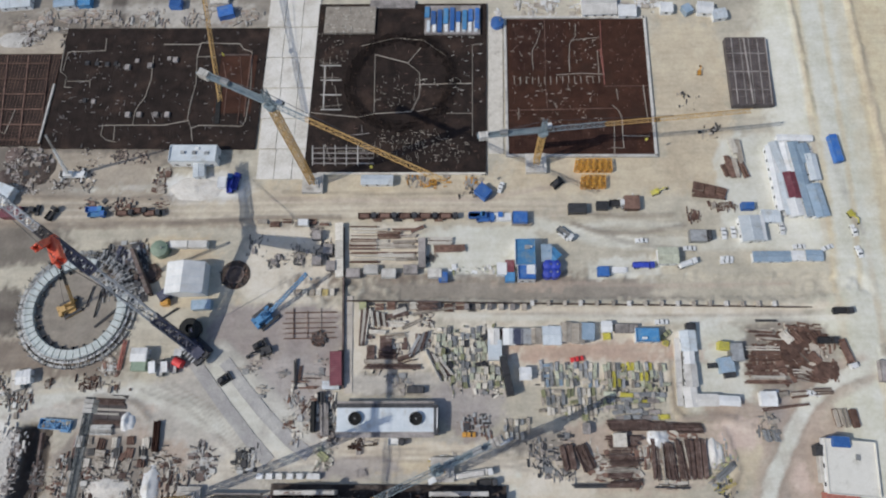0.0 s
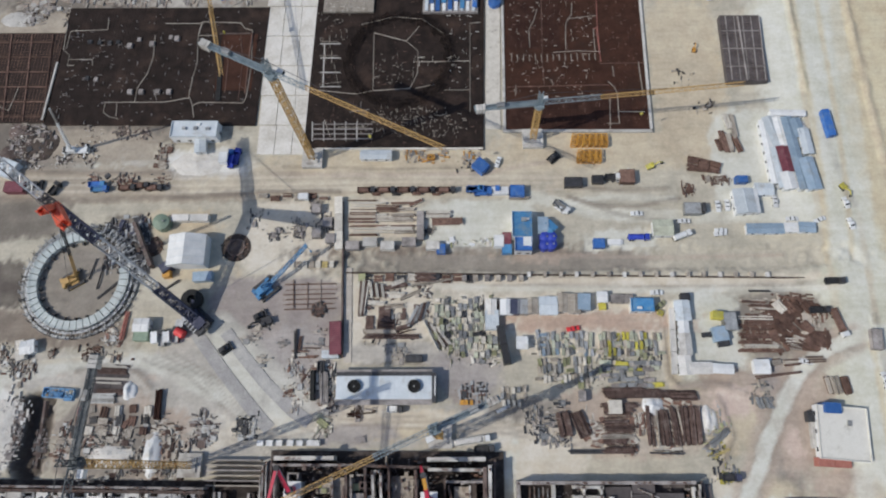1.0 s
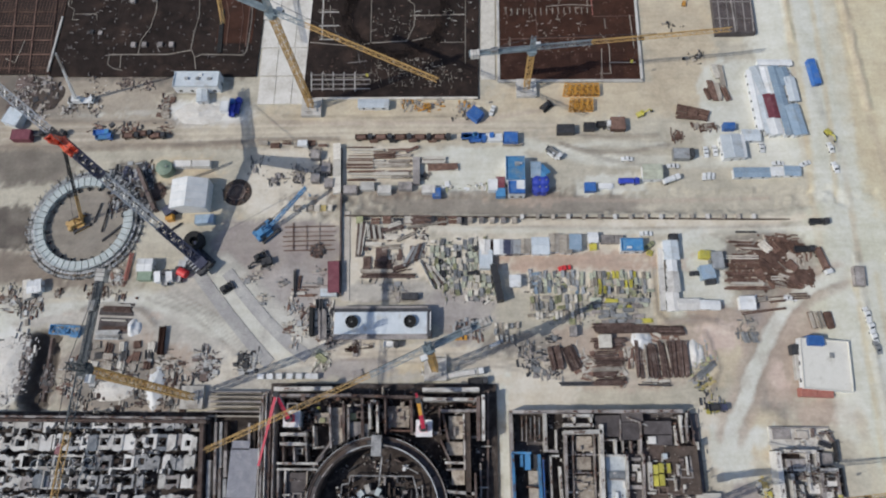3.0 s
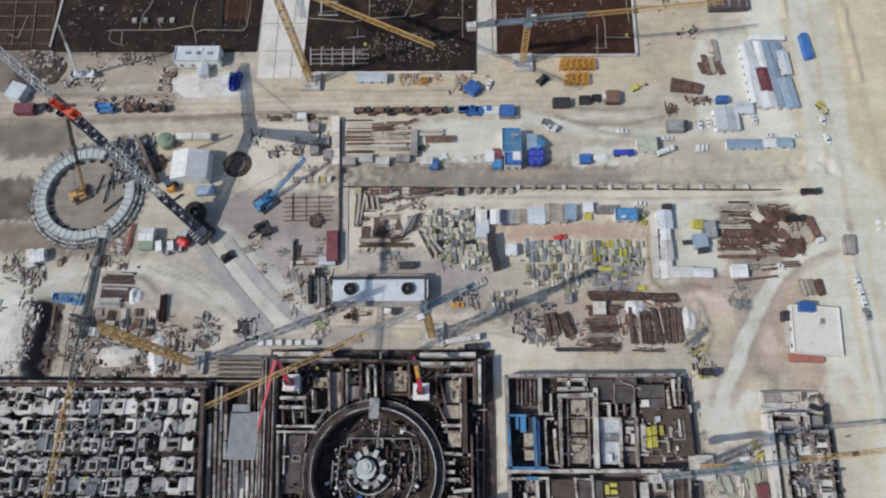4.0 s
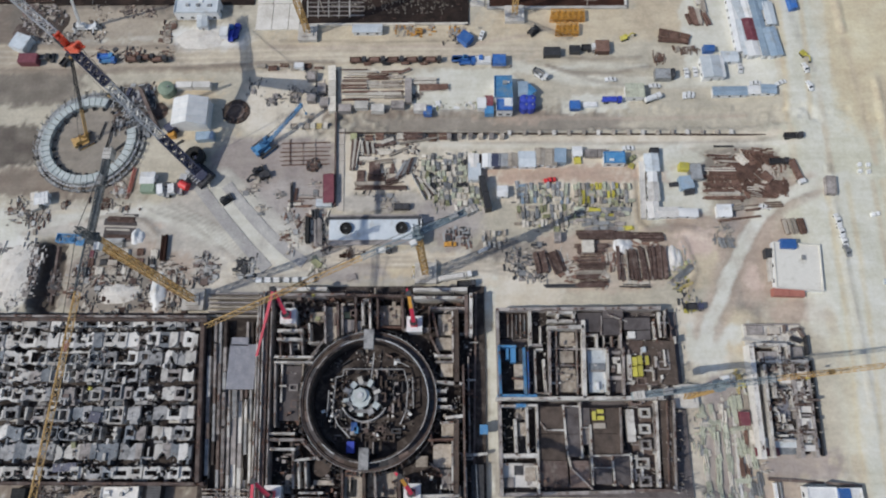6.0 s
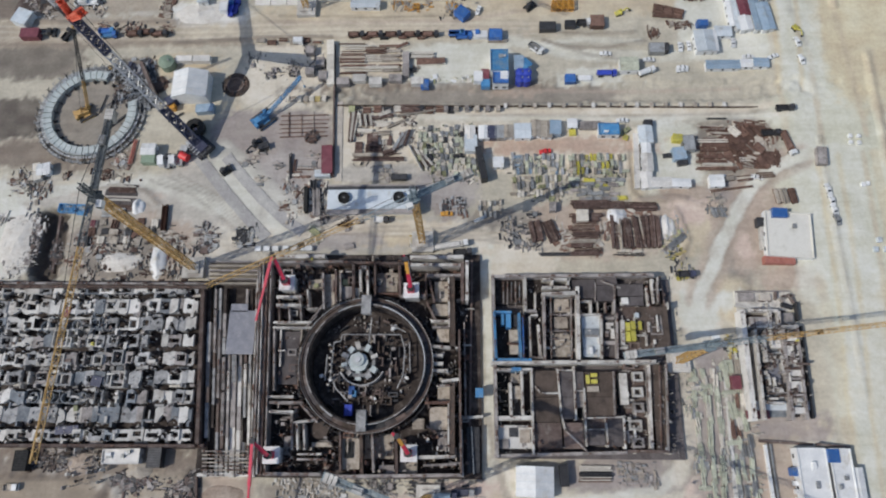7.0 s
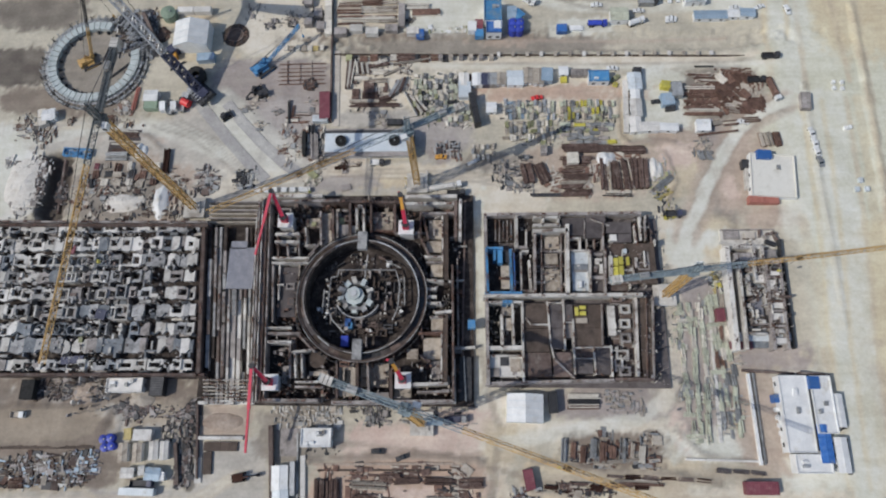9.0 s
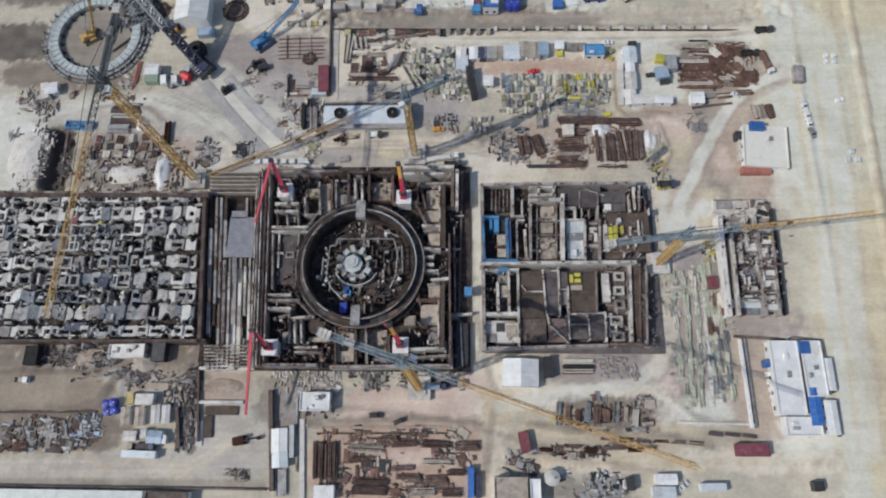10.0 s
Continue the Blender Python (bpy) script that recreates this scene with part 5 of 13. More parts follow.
def heavy_crane(x, y, knee, tip, rot, wheel, winch, struts):
    """A heavy crawler crane: a long lattice boom from the crawler to its knee with two red struts, then a jib. Places from the base."""
    c = thing("heavy_crawler_crane", x, y, 0, "heavy crawler crane with dark lattice boom and red knee", "crawler crane")
    cs, sn = math.cos(radians(rot)), math.sin(radians(rot))

    def turn(u, v, z):
        return (u * cs - v * sn, u * sn + v * cs, z)

    for k in (-1, 1):
        t = part("track", Build().box(*turn(0, k * 3.6, 0), 10, 1.6, 1.8, rot), "dark_steel", c)
        part("track_frame", Build().box(*turn(0, k * 3.6, 0.5), 8.6, 1.8, 0.8, rot), "navy_paint", t)
    part("carbody", Build().box(*turn(0, 0, 0.8), 3.6, 6, 1.4, rot), "navy_paint", c)
    part("upper_body", Build().box(*turn(-0.6, 0, 2.2), 9.5, 4.4, 2.6, rot), "navy_paint", c)
    for i in range(5):
        part("walkway_grating", Build().box(*turn(-3.6 + 1.7 * i, 2.9, 4.3), 0.45, 2.8, 0.15, rot), "pale_steel", c)
    for k in (-1, 1):
        part("counterweight", Build().box(*turn(-5.6, k * 1.5, 2.2), 1.8, 2.6, 2.6, rot), "dark_steel", c)
    cab = part("cab", Build().box(*turn(3.6, 2.6, 2.2), 2.4, 1.6, 2.2, rot), "pale_steel", c)
    part("window", Build().box(*turn(4.85, 2.6, 3.0), 0.08, 1.2, 1.0, rot), "glass", cab)
    k, t = Vector(knee), Vector(tip)
    foot = Vector(turn(1.0, 0, 3.8))
    d, e = k - foot, t - k
    part("boom_section", Build().lattice(foot, foot + d * 0.31, 3.4, 3.2, 2.4, 0.75, 0.55), "navy_paint", c)
    part("boom_section", Build().lattice(foot + d * 0.31, foot + d * 0.74, 3.3, 3.0, 2.4, 0.45, 0.28), "pale_steel", c, "pale grey lattice section")
    part("boom_section", Build().lattice(foot + d * 0.74, k, 3.3, 3.0, 2.2, 0.7, 0.5), "navy_paint", c)
    part("jib_section", Build().lattice(k + e * 0.12, k + e * 0.7, 2.8, 2.6, 2.4, 0.42, 0.26), "pale_steel", c, "pale grey lattice section")
    part("jib_section", Build().lattice(k + e * 0.7, t, 2.6, 2.4, 2.4, 0.5, 0.32), "navy_paint", c)
    part("jib_section", Build().lattice(k, k + e * 0.12, 3.0, 2.8, 1.6, 0.55, 0.36), "dark_steel", c)
    side = Vector((0.7, 0.7, 0.0))
    part("knee_pin", Build().tube(k - side * 2.0, k + side * 2.0, 1.2, 12), "orange_red", c, "bright red knee pin")
    for place, width in zip(struts, (2.6, 1.8)):
        part("knee_strut", Build().lattice(k, Vector(place), width, width * 0.8, 2.2, 0.7, 0.55), "orange_red", c, "bright red knee strut")
    a = Vector(struts[0])
    part("pendant", Build().beam(a, foot + d * 0.2 + side, 0.2), "dark_steel", c)
    part("pendant", Build().beam(a, k + e * 0.9, 0.2), "dark_steel", c)
    part("hoist_rope", Build().beam(foot, k + Vector((1.0, 0.6, 1.0)), 0.16), "dark_steel", c)
    w = Vector(wheel)
    part("ballast_wheel", Build().ring(w.x, w.y, 1.6, 1.9, 4.4, 2.4, 22), "rubber_and_shade", c, "black round ballast wheel")
    for i in range(6):
        q = math.pi * i / 3
        part("ballast_slab", Build().box(w.x + 3.1 * math.cos(q), w.y + 3.1 * math.sin(q), 0, 1.6, 1.6, 1.6, 60 * i), "dark_steel", c)
    part("stay_beam", Build().beam(Vector((w.x, w.y, 2.6)), Vector(turn(-4, 0, 4)), 0.9), "navy_paint", c)
    w = Vector(winch)
    part("winch_drum", Build().tube(w + Vector((-1.7, 0.9, 2.0)), w + Vector((1.7, -0.9, 2.0)), 1.8, 14), "red_paint", c, "red winch drum")
    part("winch_frame", Build().box(w.x, w.y, 0, 3.6, 2.4, 0.9, -28), "red_paint", c)
    part("winch_engine", Build().box(w.x - 0.6, w.y + 4.0, 0, 3.2, 3.0, 2.4, -10), "pale_steel", c)
    part("tow_beam", Build().beam(w + Vector((0.4, 1.0, 0.7)), Vector(turn(-3, 1.8, 1.4)), 0.5), "navy_paint", c)
    return c

# ---- earth surfaces ----
patch("plain", 196, 130.1, 57, 143.9, 0, 8, 14, 1)
patch("plain", 203.8, -28.5, 53.6, 134.7, 0, 8, 14, 2)
patch("tan", 57.4, 121.5, 42.8, 9.4, 0, 4, 8, 3)
patch("tan", 103.3, 159, 16.3, 43.6, 0, 4, 8, 4)
patch("road", -106.2, 108.8, 152, 8.4, 0, 8, 4, 5)
patch("tan", -32.9, 117.2, 52.3, 5.1, 0, 5, 5, 6)
patch("pale_yard", 133.1, 113.5, 24.1, 26.7, 0, 4, 6, 7)
patch("pale_yard", 143.1, 167.7, 9.4, 29, 0, 3, 8, 8)
patch("cream", 49.9, 60, 102, 3.3, 0, 8, 3, 9)
patch("cream", -45.6, 45.8, 3.5, 18.4, 0, 5, 3, 10)
patch("mid_yard", -11.5, 3.2, 50.9, 7.9, 0, 4, 5, 11)
patch("cream", -28.6, 50.6, 16.1, 13.3, 0, 4, 4, 12)
patch("west", -170.1, 135, 57.8, 7.1, 0, 5, 4, 13)
patch("west", -202.6, 122.9, 22.2, 8.4, 0, 3, 6, 14)
patch("grey_yard", -166.6, 227.7, 95, 27.5, 0, 5, 6, 97)
patch("mid_yard", -218.1, 196.3, 24, 7, 0, 4, 4, 98)
patch("mid_yard", -159.5, 120.8, 18.1, 5.5, 0, 3, 6, 99)
patch("dirt_and_shade", -204.8, 127.2, 21, 11.3, 0, 3, 5, 14)
patch("dirt_and_shade", -156.6, 106.9, 24.8, 4.3, 0, 4, 4, 15)
patch("west", -194.9, 92.6, 22.7, 9.8, 0, 3, 6, 16)
patch("pale_yard", -161.3, 116.4, 15.4, 3, 0, 3, 4, 17)
patch("stone_heap", -114.9, 117.4, 19.7, 7.4, 0, 3, 4, 18)
patch("tan", -122.6, 88.5, 15.4, 6.4, 0, 4, 4, 19)
patch("tan", -109.6, 66.5, 14.4, 3, 0, 3, 4, 20)
patch("cream", -74.4, 81.9, 20, 17.6, 0, 3.5, 4, 21)
patch("pink_grey", -77.7, 45.4, 28.2, 19, 0, 4, 4, 22)
patch("pink_grey", -63.5, 18.9, 13.4, 10.8, 0, 3, 6, 23)
patch("dark_yard", -198.8, 61.9, 16.5, 10.9, 0, 2.5, 5, 24)
patch("grey_yard", -162.8, 64.5, 23.6, 23.1, 0, 2, 4, 25)
patch("dirt_and_shade", -188.3, 43.9, 17.9, 7, 0, 3, 5, 26)
patch("dirt_and_shade", -156.8, 40.3, 20, 5.8, 0, 3, 5, 27)
patch("mid_yard", -161.3, 25.1, 49.8, 7.2, 0, 4, 6, 28)
patch("mid_yard", -98.8, 12.2, 31.4, 26.6, 0, 3.5, 6, 29)
patch("brown_soil", -143.4, 23.3, 13.8, 3.3, 0, 3, 4, 30)
patch("brown_soil", -139.4, 5.8, 14.6, 14.2, 0, 3, 5, 31)
patch("grey_yard", 50.5, 70.4, 99, 4.5, 0, 12, 2.5, 32, -1.3)
patch("soil", 116.7, 75.8, 40.3, 11.1, 0, 3, 6, 33)
patch("dirt_and_shade", -4.3, 75.9, 45.8, 1.5, 0, 8, 3, 34)
patch("brown_soil", 29.7, 72.5, 11.7, 1.8, 0, 3, 4, 35)
patch("soil", 115.8, 70.5, 17, 4.2, 0, 3, 6, 36)
patch("pale_yard", 6.5, 86.6, 26.2, 11.3, 0, 5, 3, 37)
patch("cream", -34.3, 90.3, 15.7, 9.2, 0, 4, 3, 38)
patch("soil", 67.8, 97.9, 25, 5.4, 0, 3, 6, 39)
patch("pale_yard", 68.6, 79.4, 15.1, 4.3, 0, 4, 4, 40)
patch("dark_yard", -27.4, 32.1, 16.1, 5.2, 0, 5, 3, 41)
patch("soil", 2.9, 43, 15.3, 13.6, 0, 4, 5, 42)
patch("brown_soil", 49.6, 43.2, 34.7, 3.4, 0, 6, 3, 43)
patch("soil", 52.9, 28.1, 27.5, 11.7, 0, 5, 4, 44)
patch("tan", 81.9, 31.6, 2.2, 17.5, 0, 5, 3, 45)
patch("pale_yard", 98.1, 38.7, 14.3, 17.2, 0, 4, 4, 46)
patch("grey_yard", 127.8, 42.9, 19.2, 13.9, 0, 2.5, 5, 47)
patch("brown_soil", 62.8, 4.5, 29.8, 12.8, 0, 3.5, 5, 48)
patch("tan", 100.4, 7.2, 9.5, 15.4, 0, 3, 6, 49)
patch("grey_yard", 23.4, 5, 14, 9.3, 0, 3, 6, 50)
patch("pink_grey", 122.7, 21.5, 10.6, 7.4, 0, 3, 6, 51)
patch("grey_yard", 120.4, -10.3, 6.4, 19, 0, 3, 6, 52)
patch("pale_yard", 25.4, -5.1, 17.6, 3.3, 0, 4, 4, 53)
patch("cream", 28.4, -8.4, 18.4, 10.6, 0, 3, 5, 54)
patch("cream", 102.4, -27.2, 12.2, 14.6, 0, 3, 6, 55)
patch("cream", -33.5, 4.2, 50.9, 4.5, 0, 5, 4, 56)
patch("stone_heap", -190.8, 1.5, 15, 18, 0, 3, 4, 57)
# sunk trench, its shade also put into the dark tone
patch("dark_yard", -170.5, 0.2, 6.1, 15.2, 0, 5, 2.5, 58, -3.5)
patch("brown_soil", -135, -2.8, 27.1, 14, 0, 4, 5, 59)
patch("grey_yard", -138.7, -5.9, 21.6, 9.7, 0, 3, 6, 60)
patch("pale_yard", -197, 6.8, 9.9, 23.2, 0, 3, 5, 60)
patch("pale_yard", 18.1, -52.9, 2.3, 40.3, 0, 8, 2, 61)
patch("cream", 19.8, -116.2, 6.5, 25.3, 0, 4, 4, 62)
patch("mud", -160.2, -102.3, 32, 7.9, 0, 6, 2.5, 63, 1.0)
patch("brown_soil", -83.2, -100.4, 10.6, 5.9, 0, 6, 2, 64)
patch("grey_yard", -113.6, -98, 18.4, 3.9, 0, 4, 4, 65)
patch("mid_yard", -140.4, -130.9, 46.8, 5.2, 0, 5, 4, 66)
patch("mid_yard", -79.6, -121.7, 15, 14.2, 0, 4, 4, 67)
patch("rose", -10.0, -108.0, 27, 6.4, 0, 3.5, 5, 68)
patch("rose", 96, -103, 6.5, 9.5, 20, 3, 5, 110)
patch("rose", 8, -100, 14, 4, 0, 3, 5, 111)
patch("brown_soil", -8.8, -115.4, 28.6, 3.7, 0, 4, 4, 69)
patch("red_earth", -14.5, -130.5, 34.1, 15.2, 0, 6, 3, 70)
patch("rose", -8, -127.5, 16, 2.2, 6, 3, 4, 112)
patch("cream", 57.4, -103.6, 35.2, 3.8, 0, 3.5, 5, 71)
patch("tan", 24.3, -109.5, 6.6, 7.5, 0, 3, 6, 72)
patch("tan", 68.3, -119, 33.4, 4.2, 0, 5, 4, 73)
patch("cream", 96.2, -128.7, 57.3, 3.6, 0, 6, 5, 74)
patch("tan", 70.8, -129.5, 29.7, 1.8, 0, 4, 4, 75)
patch("dirt_and_shade", 66.8, -111.1, 19.6, 6.9, 0, 3.5, 4, 76)
patch("pink_grey", 107, -76.3, 14, 32.1, 0, 4, 4, 77)
patch("tan", 129.4, -77.6, 16.2, 5.7, 0, 3, 5, 78)
patch("pale_yard", 108.1, -109.5, 18.3, 5.3, 0, 3.5, 6, 79)
patch("pale_yard", 140.6, -102.7, 13.2, 22.4, 0, 4, 5, 80)
patch("tan", 113.7, -25.3, 10.7, 9, 0, 3, 6, 81)
patch("grey_yard", 91.1, -67.6, 4, 23.5, 0, 5, 4, 82)
patch("pink_grey", 64.8, -93.2, 22.2, 6.7, 0, 4, 5, 83)
patch("grey_yard", 60.6, -139.9, 13.7, 5.5, 0, 3, 5, 84)
patch("dirt_and_shade", -147.9, -119.3, 23.8, 6, 0, 4, 4, 85)
patch("grey_yard", -54.2, -105.6, 16.3, 11.5, 0, 3, 5, 86)
patch("west", -146.8, -88.3, 50.4, 5.8, 0, 6, 3, 87)
patch("dirt_and_shade", -155, -118, 35.2, 7.7, 0, 5, 4, 100)
lane("pale_yard", 13, 0.8, (168.9, 227.5), (161, 140.7), (160.1, 99.6), (159.7, 64.5), (154.1, 27.3), (149.4, -22.1))
lane("tan", 2, 0.8, (154.4, 179.3), (151.6, 129.1), (151.1, 102.9), (152.5, 83.3))
lane("tan", 2.5, 0.8, (182, 178.4), (179.6, 125.2), (181.5, 85.4), (182.7, 46.4))
lane("dirt_and_shade", 2.5, 0.55, (158.2, 124.2), (160.1, 113.9), (161.6, 101), (164.9, 92.6))
lane("tan", 3, 0.5, (149.5, 100.2), (149.5, 64.9), (148.8, 47.1))
lane("tan", 2.5, 0.7, (165.3, 88.4), (162.6, 30.8), (161.9, -10.3), (161.7, -45.6), (161.2, -73.8))
lane("tan", 4, 0.5, (151.4, -17.8), (153.1, -43), (152.9, -73.7), (152.7, -91.5))
lane("tan", 3, 0.7, (192.6, 87.8), (189.2, 21.9), (186.8, -31), (183.4, -82.8))
lane("brown_soil", 3, 0.5, (163.8, -71.5), (178.9, -70.4))
lane("brown_soil", 8, 0.5, (168.2, -82.8), (173, -100.2))
lane("pale_yard", 10, 0.6, (170, 16.6), (167.1, -40.7), (161.7, -82.8), (154.6, -144.7))
lane("tan", 2, 0.6, (150.4, -73.6), (152.9, -108.6), (152.1, -137))
lane("mud", 1.6, 0.45, (-217.5, 114.3), (-130, 111.9), (-49.8, 112.3), (43.5, 109.4))
lane("cream", 1.6, 0.45, (-217.1, 112.6), (-129.8, 110.3), (-49.7, 110.7), (43.4, 108.1))
lane("mud", 1.6, 0.45, (-216.8, 111), (-129.6, 108.7), (-49.7, 109.1), (43.3, 106.7))
lane("cream", 1.6, 0.45, (-216.4, 109.3), (-129.4, 107.1), (-49.6, 107.5), (43.3, 105.4))
lane("mud", 1.6, 0.45, (-216, 107.7), (-129.2, 105.5), (-49.5, 105.9), (43.2, 104.1))
lane("cream", 1.6, 0.45, (-215.6, 106.1), (-129, 103.9), (-49.4, 104.4), (43.1, 102.8))
lane("mud", 1.6, 0.45, (-215.3, 104.5), (-128.8, 102.3), (-49.4, 102.8), (43, 101.5))
lane("pale_yard", 6, 0.7, (30.9, 99.4), (56.7, 91.4), (84.8, 89.3), (119.8, 89.4), (152.5, 85.6))
lane("pale_yard", 3, 0.6, (42.7, 95.4), (62, 99), (90.4, 97.3))
lane("grey_yard", 2, 0.6, (45.3, 99.2), (68.4, 90), (96.1, 85.9))
lane("dirt_and_shade", 1.5, 0.5, (-42.9, 62.2), (17.6, 59.8), (86, 58.3), (147.9, 59.2))
lane("pale_yard", 3, 0.6, (-42.8, 61.2), (17.6, 58.4), (85.8, 56.9), (151.7, 57.2))
lane("pale_yard", 16, 0.6, (-100.8, 41.1), (-81.8, 23.1), (-62.6, 6))
lane("pale_yard", 7, 0.7, (-200.5, 20.2), (-165, 27.8), (-130.6, 29.9), (-94.5, 14.5))
lane("dirt_and_shade", 1.5, 0.5, (-130.6, 29.9), (-111.3, 23.2), (-81.9, -0.3))
lane("tan", 2, 0.5, (-188.3, 27.9), (-160.8, 30), (-137.9, 32.2))
lane("cream", 7, 0.8, (-98.3, -2.2), (-40.6, 8.7), (17.4, 1.7), (50.4, -3.6), (95.2, -1.6))
lane("tan", 2, 0.5, (-55.2, 6.3), (17.4, 3.8), (74.1, -1.4))
lane("dirt_and_shade", 3, 0.6, (17.1, -72.6), (19.8, -90.9), (24.5, -104.2), (21.6, -117), (19.6, -131.5))
lane("tan", 5, 0.6, (19, -102), (41.6, -117), (71.2, -125.2), (98.2, -131.3))
lane("dirt_and_shade", 2, 0.5, (-37.7, -108.5), (-2.1, -112.4), (17.6, -117), (49.8, -125.3))
lane("tan", 2, 0.6, (-170.3, -125.8), (-136.6, -125.7), (-126.6, -132))
lane("pale_yard", 5, 0.6, (24.4, -108.5), (50.9, -104.2), (77.6, -99.8), (89.4, -91))
lane("tan", 2.5, 0.7, (153.5, 221.7), (153.9, 174.7), (153.4, 148.6), rise=0.9)
lane("dirt_and_shade", 1.8, 0.5, (154.5, 208.6), (155.6, 177.6), (154.8, 151.3), (153.9, 137.4))
lane("tan", 3, 0.7, (180.1, 220.7), (180.1, 168), (180.8, 112.8), rise=0.9)
lane("dirt_and_shade", 1.6, 0.5, (162.4, 45.4), (161.5, 5.8), (161.5, -35.8), (160.6, -64.6), rise=0.5)
lane("tan", 3, 0.7, (190.6, 87.8), (188.5, 24.7), (185.4, -31), (183.7, -60), rise=0.9)
lane("dirt_and_shade", 2, 0.6, (45.3, 99.2), (56.9, 94.7), (73.4, 93.7), (92.7, 97.3), rise=0.8)
lane("dirt_and_shade", 2, 0.6, (48, 103.5), (67, 101.5), (88.5, 102), rise=0.6)
lane("dirt_and_shade", 2.4, 0.7, (-214.7, 101.8), (-166.1, 100.1), (-121.1, 101.1), (-86.5, 103.3), (-54.3, 102.9), rise=0.6)
lane("brown_soil", 2, 0.7, (-84.8, 112.3), (-44.8, 110.7), (9.4, 110.9), (39, 116.3))
lane("dirt_and_shade", 1.4, 0.5, (-80, 115.5), (-30, 113.6), (14.4, 114))
lane("dirt_and_shade", 2, 0.6, (-207.6, 116), (-184, 114.3), (-155.7, 113.3), (-130.3, 113.5), rise=0.7)
lane("grey_yard", 6, 0.7, (-205.6, 131.3), (-190.2, 119.9), (-169.3, 118.2))
lane("dirt_and_shade", 2.4, 0.7, (-50.2, 77.8), (-14.9, 76), (18.1, 75.2), (43.8, 74.4), rise=0.6)
lane("brown_soil", 1.6, 0.7, (43.7, 73), (87.5, 71.3), (133.1, 72))
lane("dirt_and_shade", 2, 0.6, (-157.5, 25.1), (-146.4, 27.3), (-132.2, 25), (-126.2, 18.9), rise=0.8)
lane("dirt_and_shade", 2, 0.6, (80.6, 40.1), (80.3, 22.6), (84.6, 17.3), (103, 18.3), rise=0.8)
lane("brown_soil", 2.4, 0.7, (82.5, 17.3), (94.6, 19.4), (109, 15.1), rise=0.6)
lane("dirt_and_shade", 2, 0.6, (98.2, 14.1), (102.5, -0.2), (96.7, -12.2), rise=0.8)
lane("pale_yard", 1.3, 0.45, (-128.3, 29.9), (-109.1, 23.2), (-89.4, 8.1), (-76.7, -10.4))
lane("grey_yard", 1.3, 0.45, (-126.3, 30.3), (-107.5, 23.2), (-88, 8.1), (-74.9, -10.4))
lane("pale_yard", 1.3, 0.45, (-124.3, 30.8), (-105.9, 23.2), (-86.7, 8.1), (-73.2, -10.4))
lane("grey_yard", 1.3, 0.45, (-122.3, 31.2), (-104.3, 23.2), (-85.4, 8.1), (-71.5, -10.4))
lane("pale_yard", 1.3, 0.45, (-120.2, 31.7), (-102.7, 23.2), (-84, 8.1), (-69.7, -10.4))
lane("grey_yard", 1.3, 0.45, (-118.2, 32.1), (-101.1, 23.2), (-82.7, 8.1), (-68, -10.4))
lane("dirt_and_shade", 1.3, 0.45, (-93.6, -1.2), (-45.5, 8), (15, 4.8), (50.5, -2.6), (93, -0))
lane("cream", 1.3, 0.45, (-93.5, -2), (-45.4, 7), (15, 3.8), (50.4, -3.4), (92.9, -0.8))
lane("dirt_and_shade", 1.3, 0.45, (-93.4, -2.7), (-45.4, 6), (15, 2.8), (50.4, -4.1), (92.9, -1.5))
lane("cream", 1.3, 0.45, (-93.3, -3.5), (-45.3, 4.9), (15, 1.8), (50.3, -4.9), (92.8, -2.3))
lane("dirt_and_shade", 1.3, 0.45, (-93.2, -4.3), (-45.3, 3.9), (15, 0.7), (50.3, -5.6), (92.7, -3))
lane("tan", 1.3, 0.5, (-183.5, -127.5), (-125, -128.2), (-96, -129.4), (-77.1, -119.3))
lane("cream", 1.3, 0.5, (-183.2, -129), (-124.7, -129.7), (-95.8, -130.6), (-77, -120.1))
lane("tan", 1.3, 0.5, (-182.8, -130.5), (-124.5, -131.1), (-95.6, -131.9), (-76.9, -121))
lane("cream", 1.3, 0.5, (-182.5, -131.9), (-124.3, -132.6), (-95.5, -133.1), (-76.9, -121.8))
lane("tan", 1.3, 0.5, (-182.2, -133.4), (-124.1, -134), (-95.3, -134.3), (-76.8, -122.6))
lane("dirt_and_shade", 2, 0.6, (-49.6, -115.4), (-28.6, -113.9), (-2.1, -113.2), (17.7, -115.3), rise=0.8)
lane("dirt_and_shade", 2.4, 0.7, (36.2, -115.3), (61, -118.6), (86.6, -120), (105.5, -123.1), rise=1)
lane("brown_soil", 2.4, 0.7, (34.7, -126.4), (62.3, -129.8), (87.4, -133.3), rise=0.7)
lane("dirt_and_shade", 2, 0.6, (91.4, -104.2), (100.3, -112.7), (119.2, -115.2), rise=0.6)
patch("brown_soil", 103.2, 13, 12.1, 12.5, 0, 3, 4, 88)
patch("tan", 106.8, 7.7, 5.4, 7.3, 0, 2.5, 4, 89)
patch("brown_soil", 125.4, -1.5, 5.9, 13.6, 0, 3, 5, 90)
patch("brown_soil", 140.1, -17.4, 12.1, 4.9, 0, 3, 5, 91)
patch("pink_grey", 130.3, -76.1, 14.8, 5.5, 0, 3.5, 5, 92)
patch("brown_soil", 123.7, -101.1, 9.5, 19.5, 0, 4, 6, 93)
patch("plain", 182.1, -7.5, 29.2, 135.4, 0, 8, 6, 94)
patch("sand", 183.4, -81.7, 24.7, 61.1, 0, 6, 8, 95)
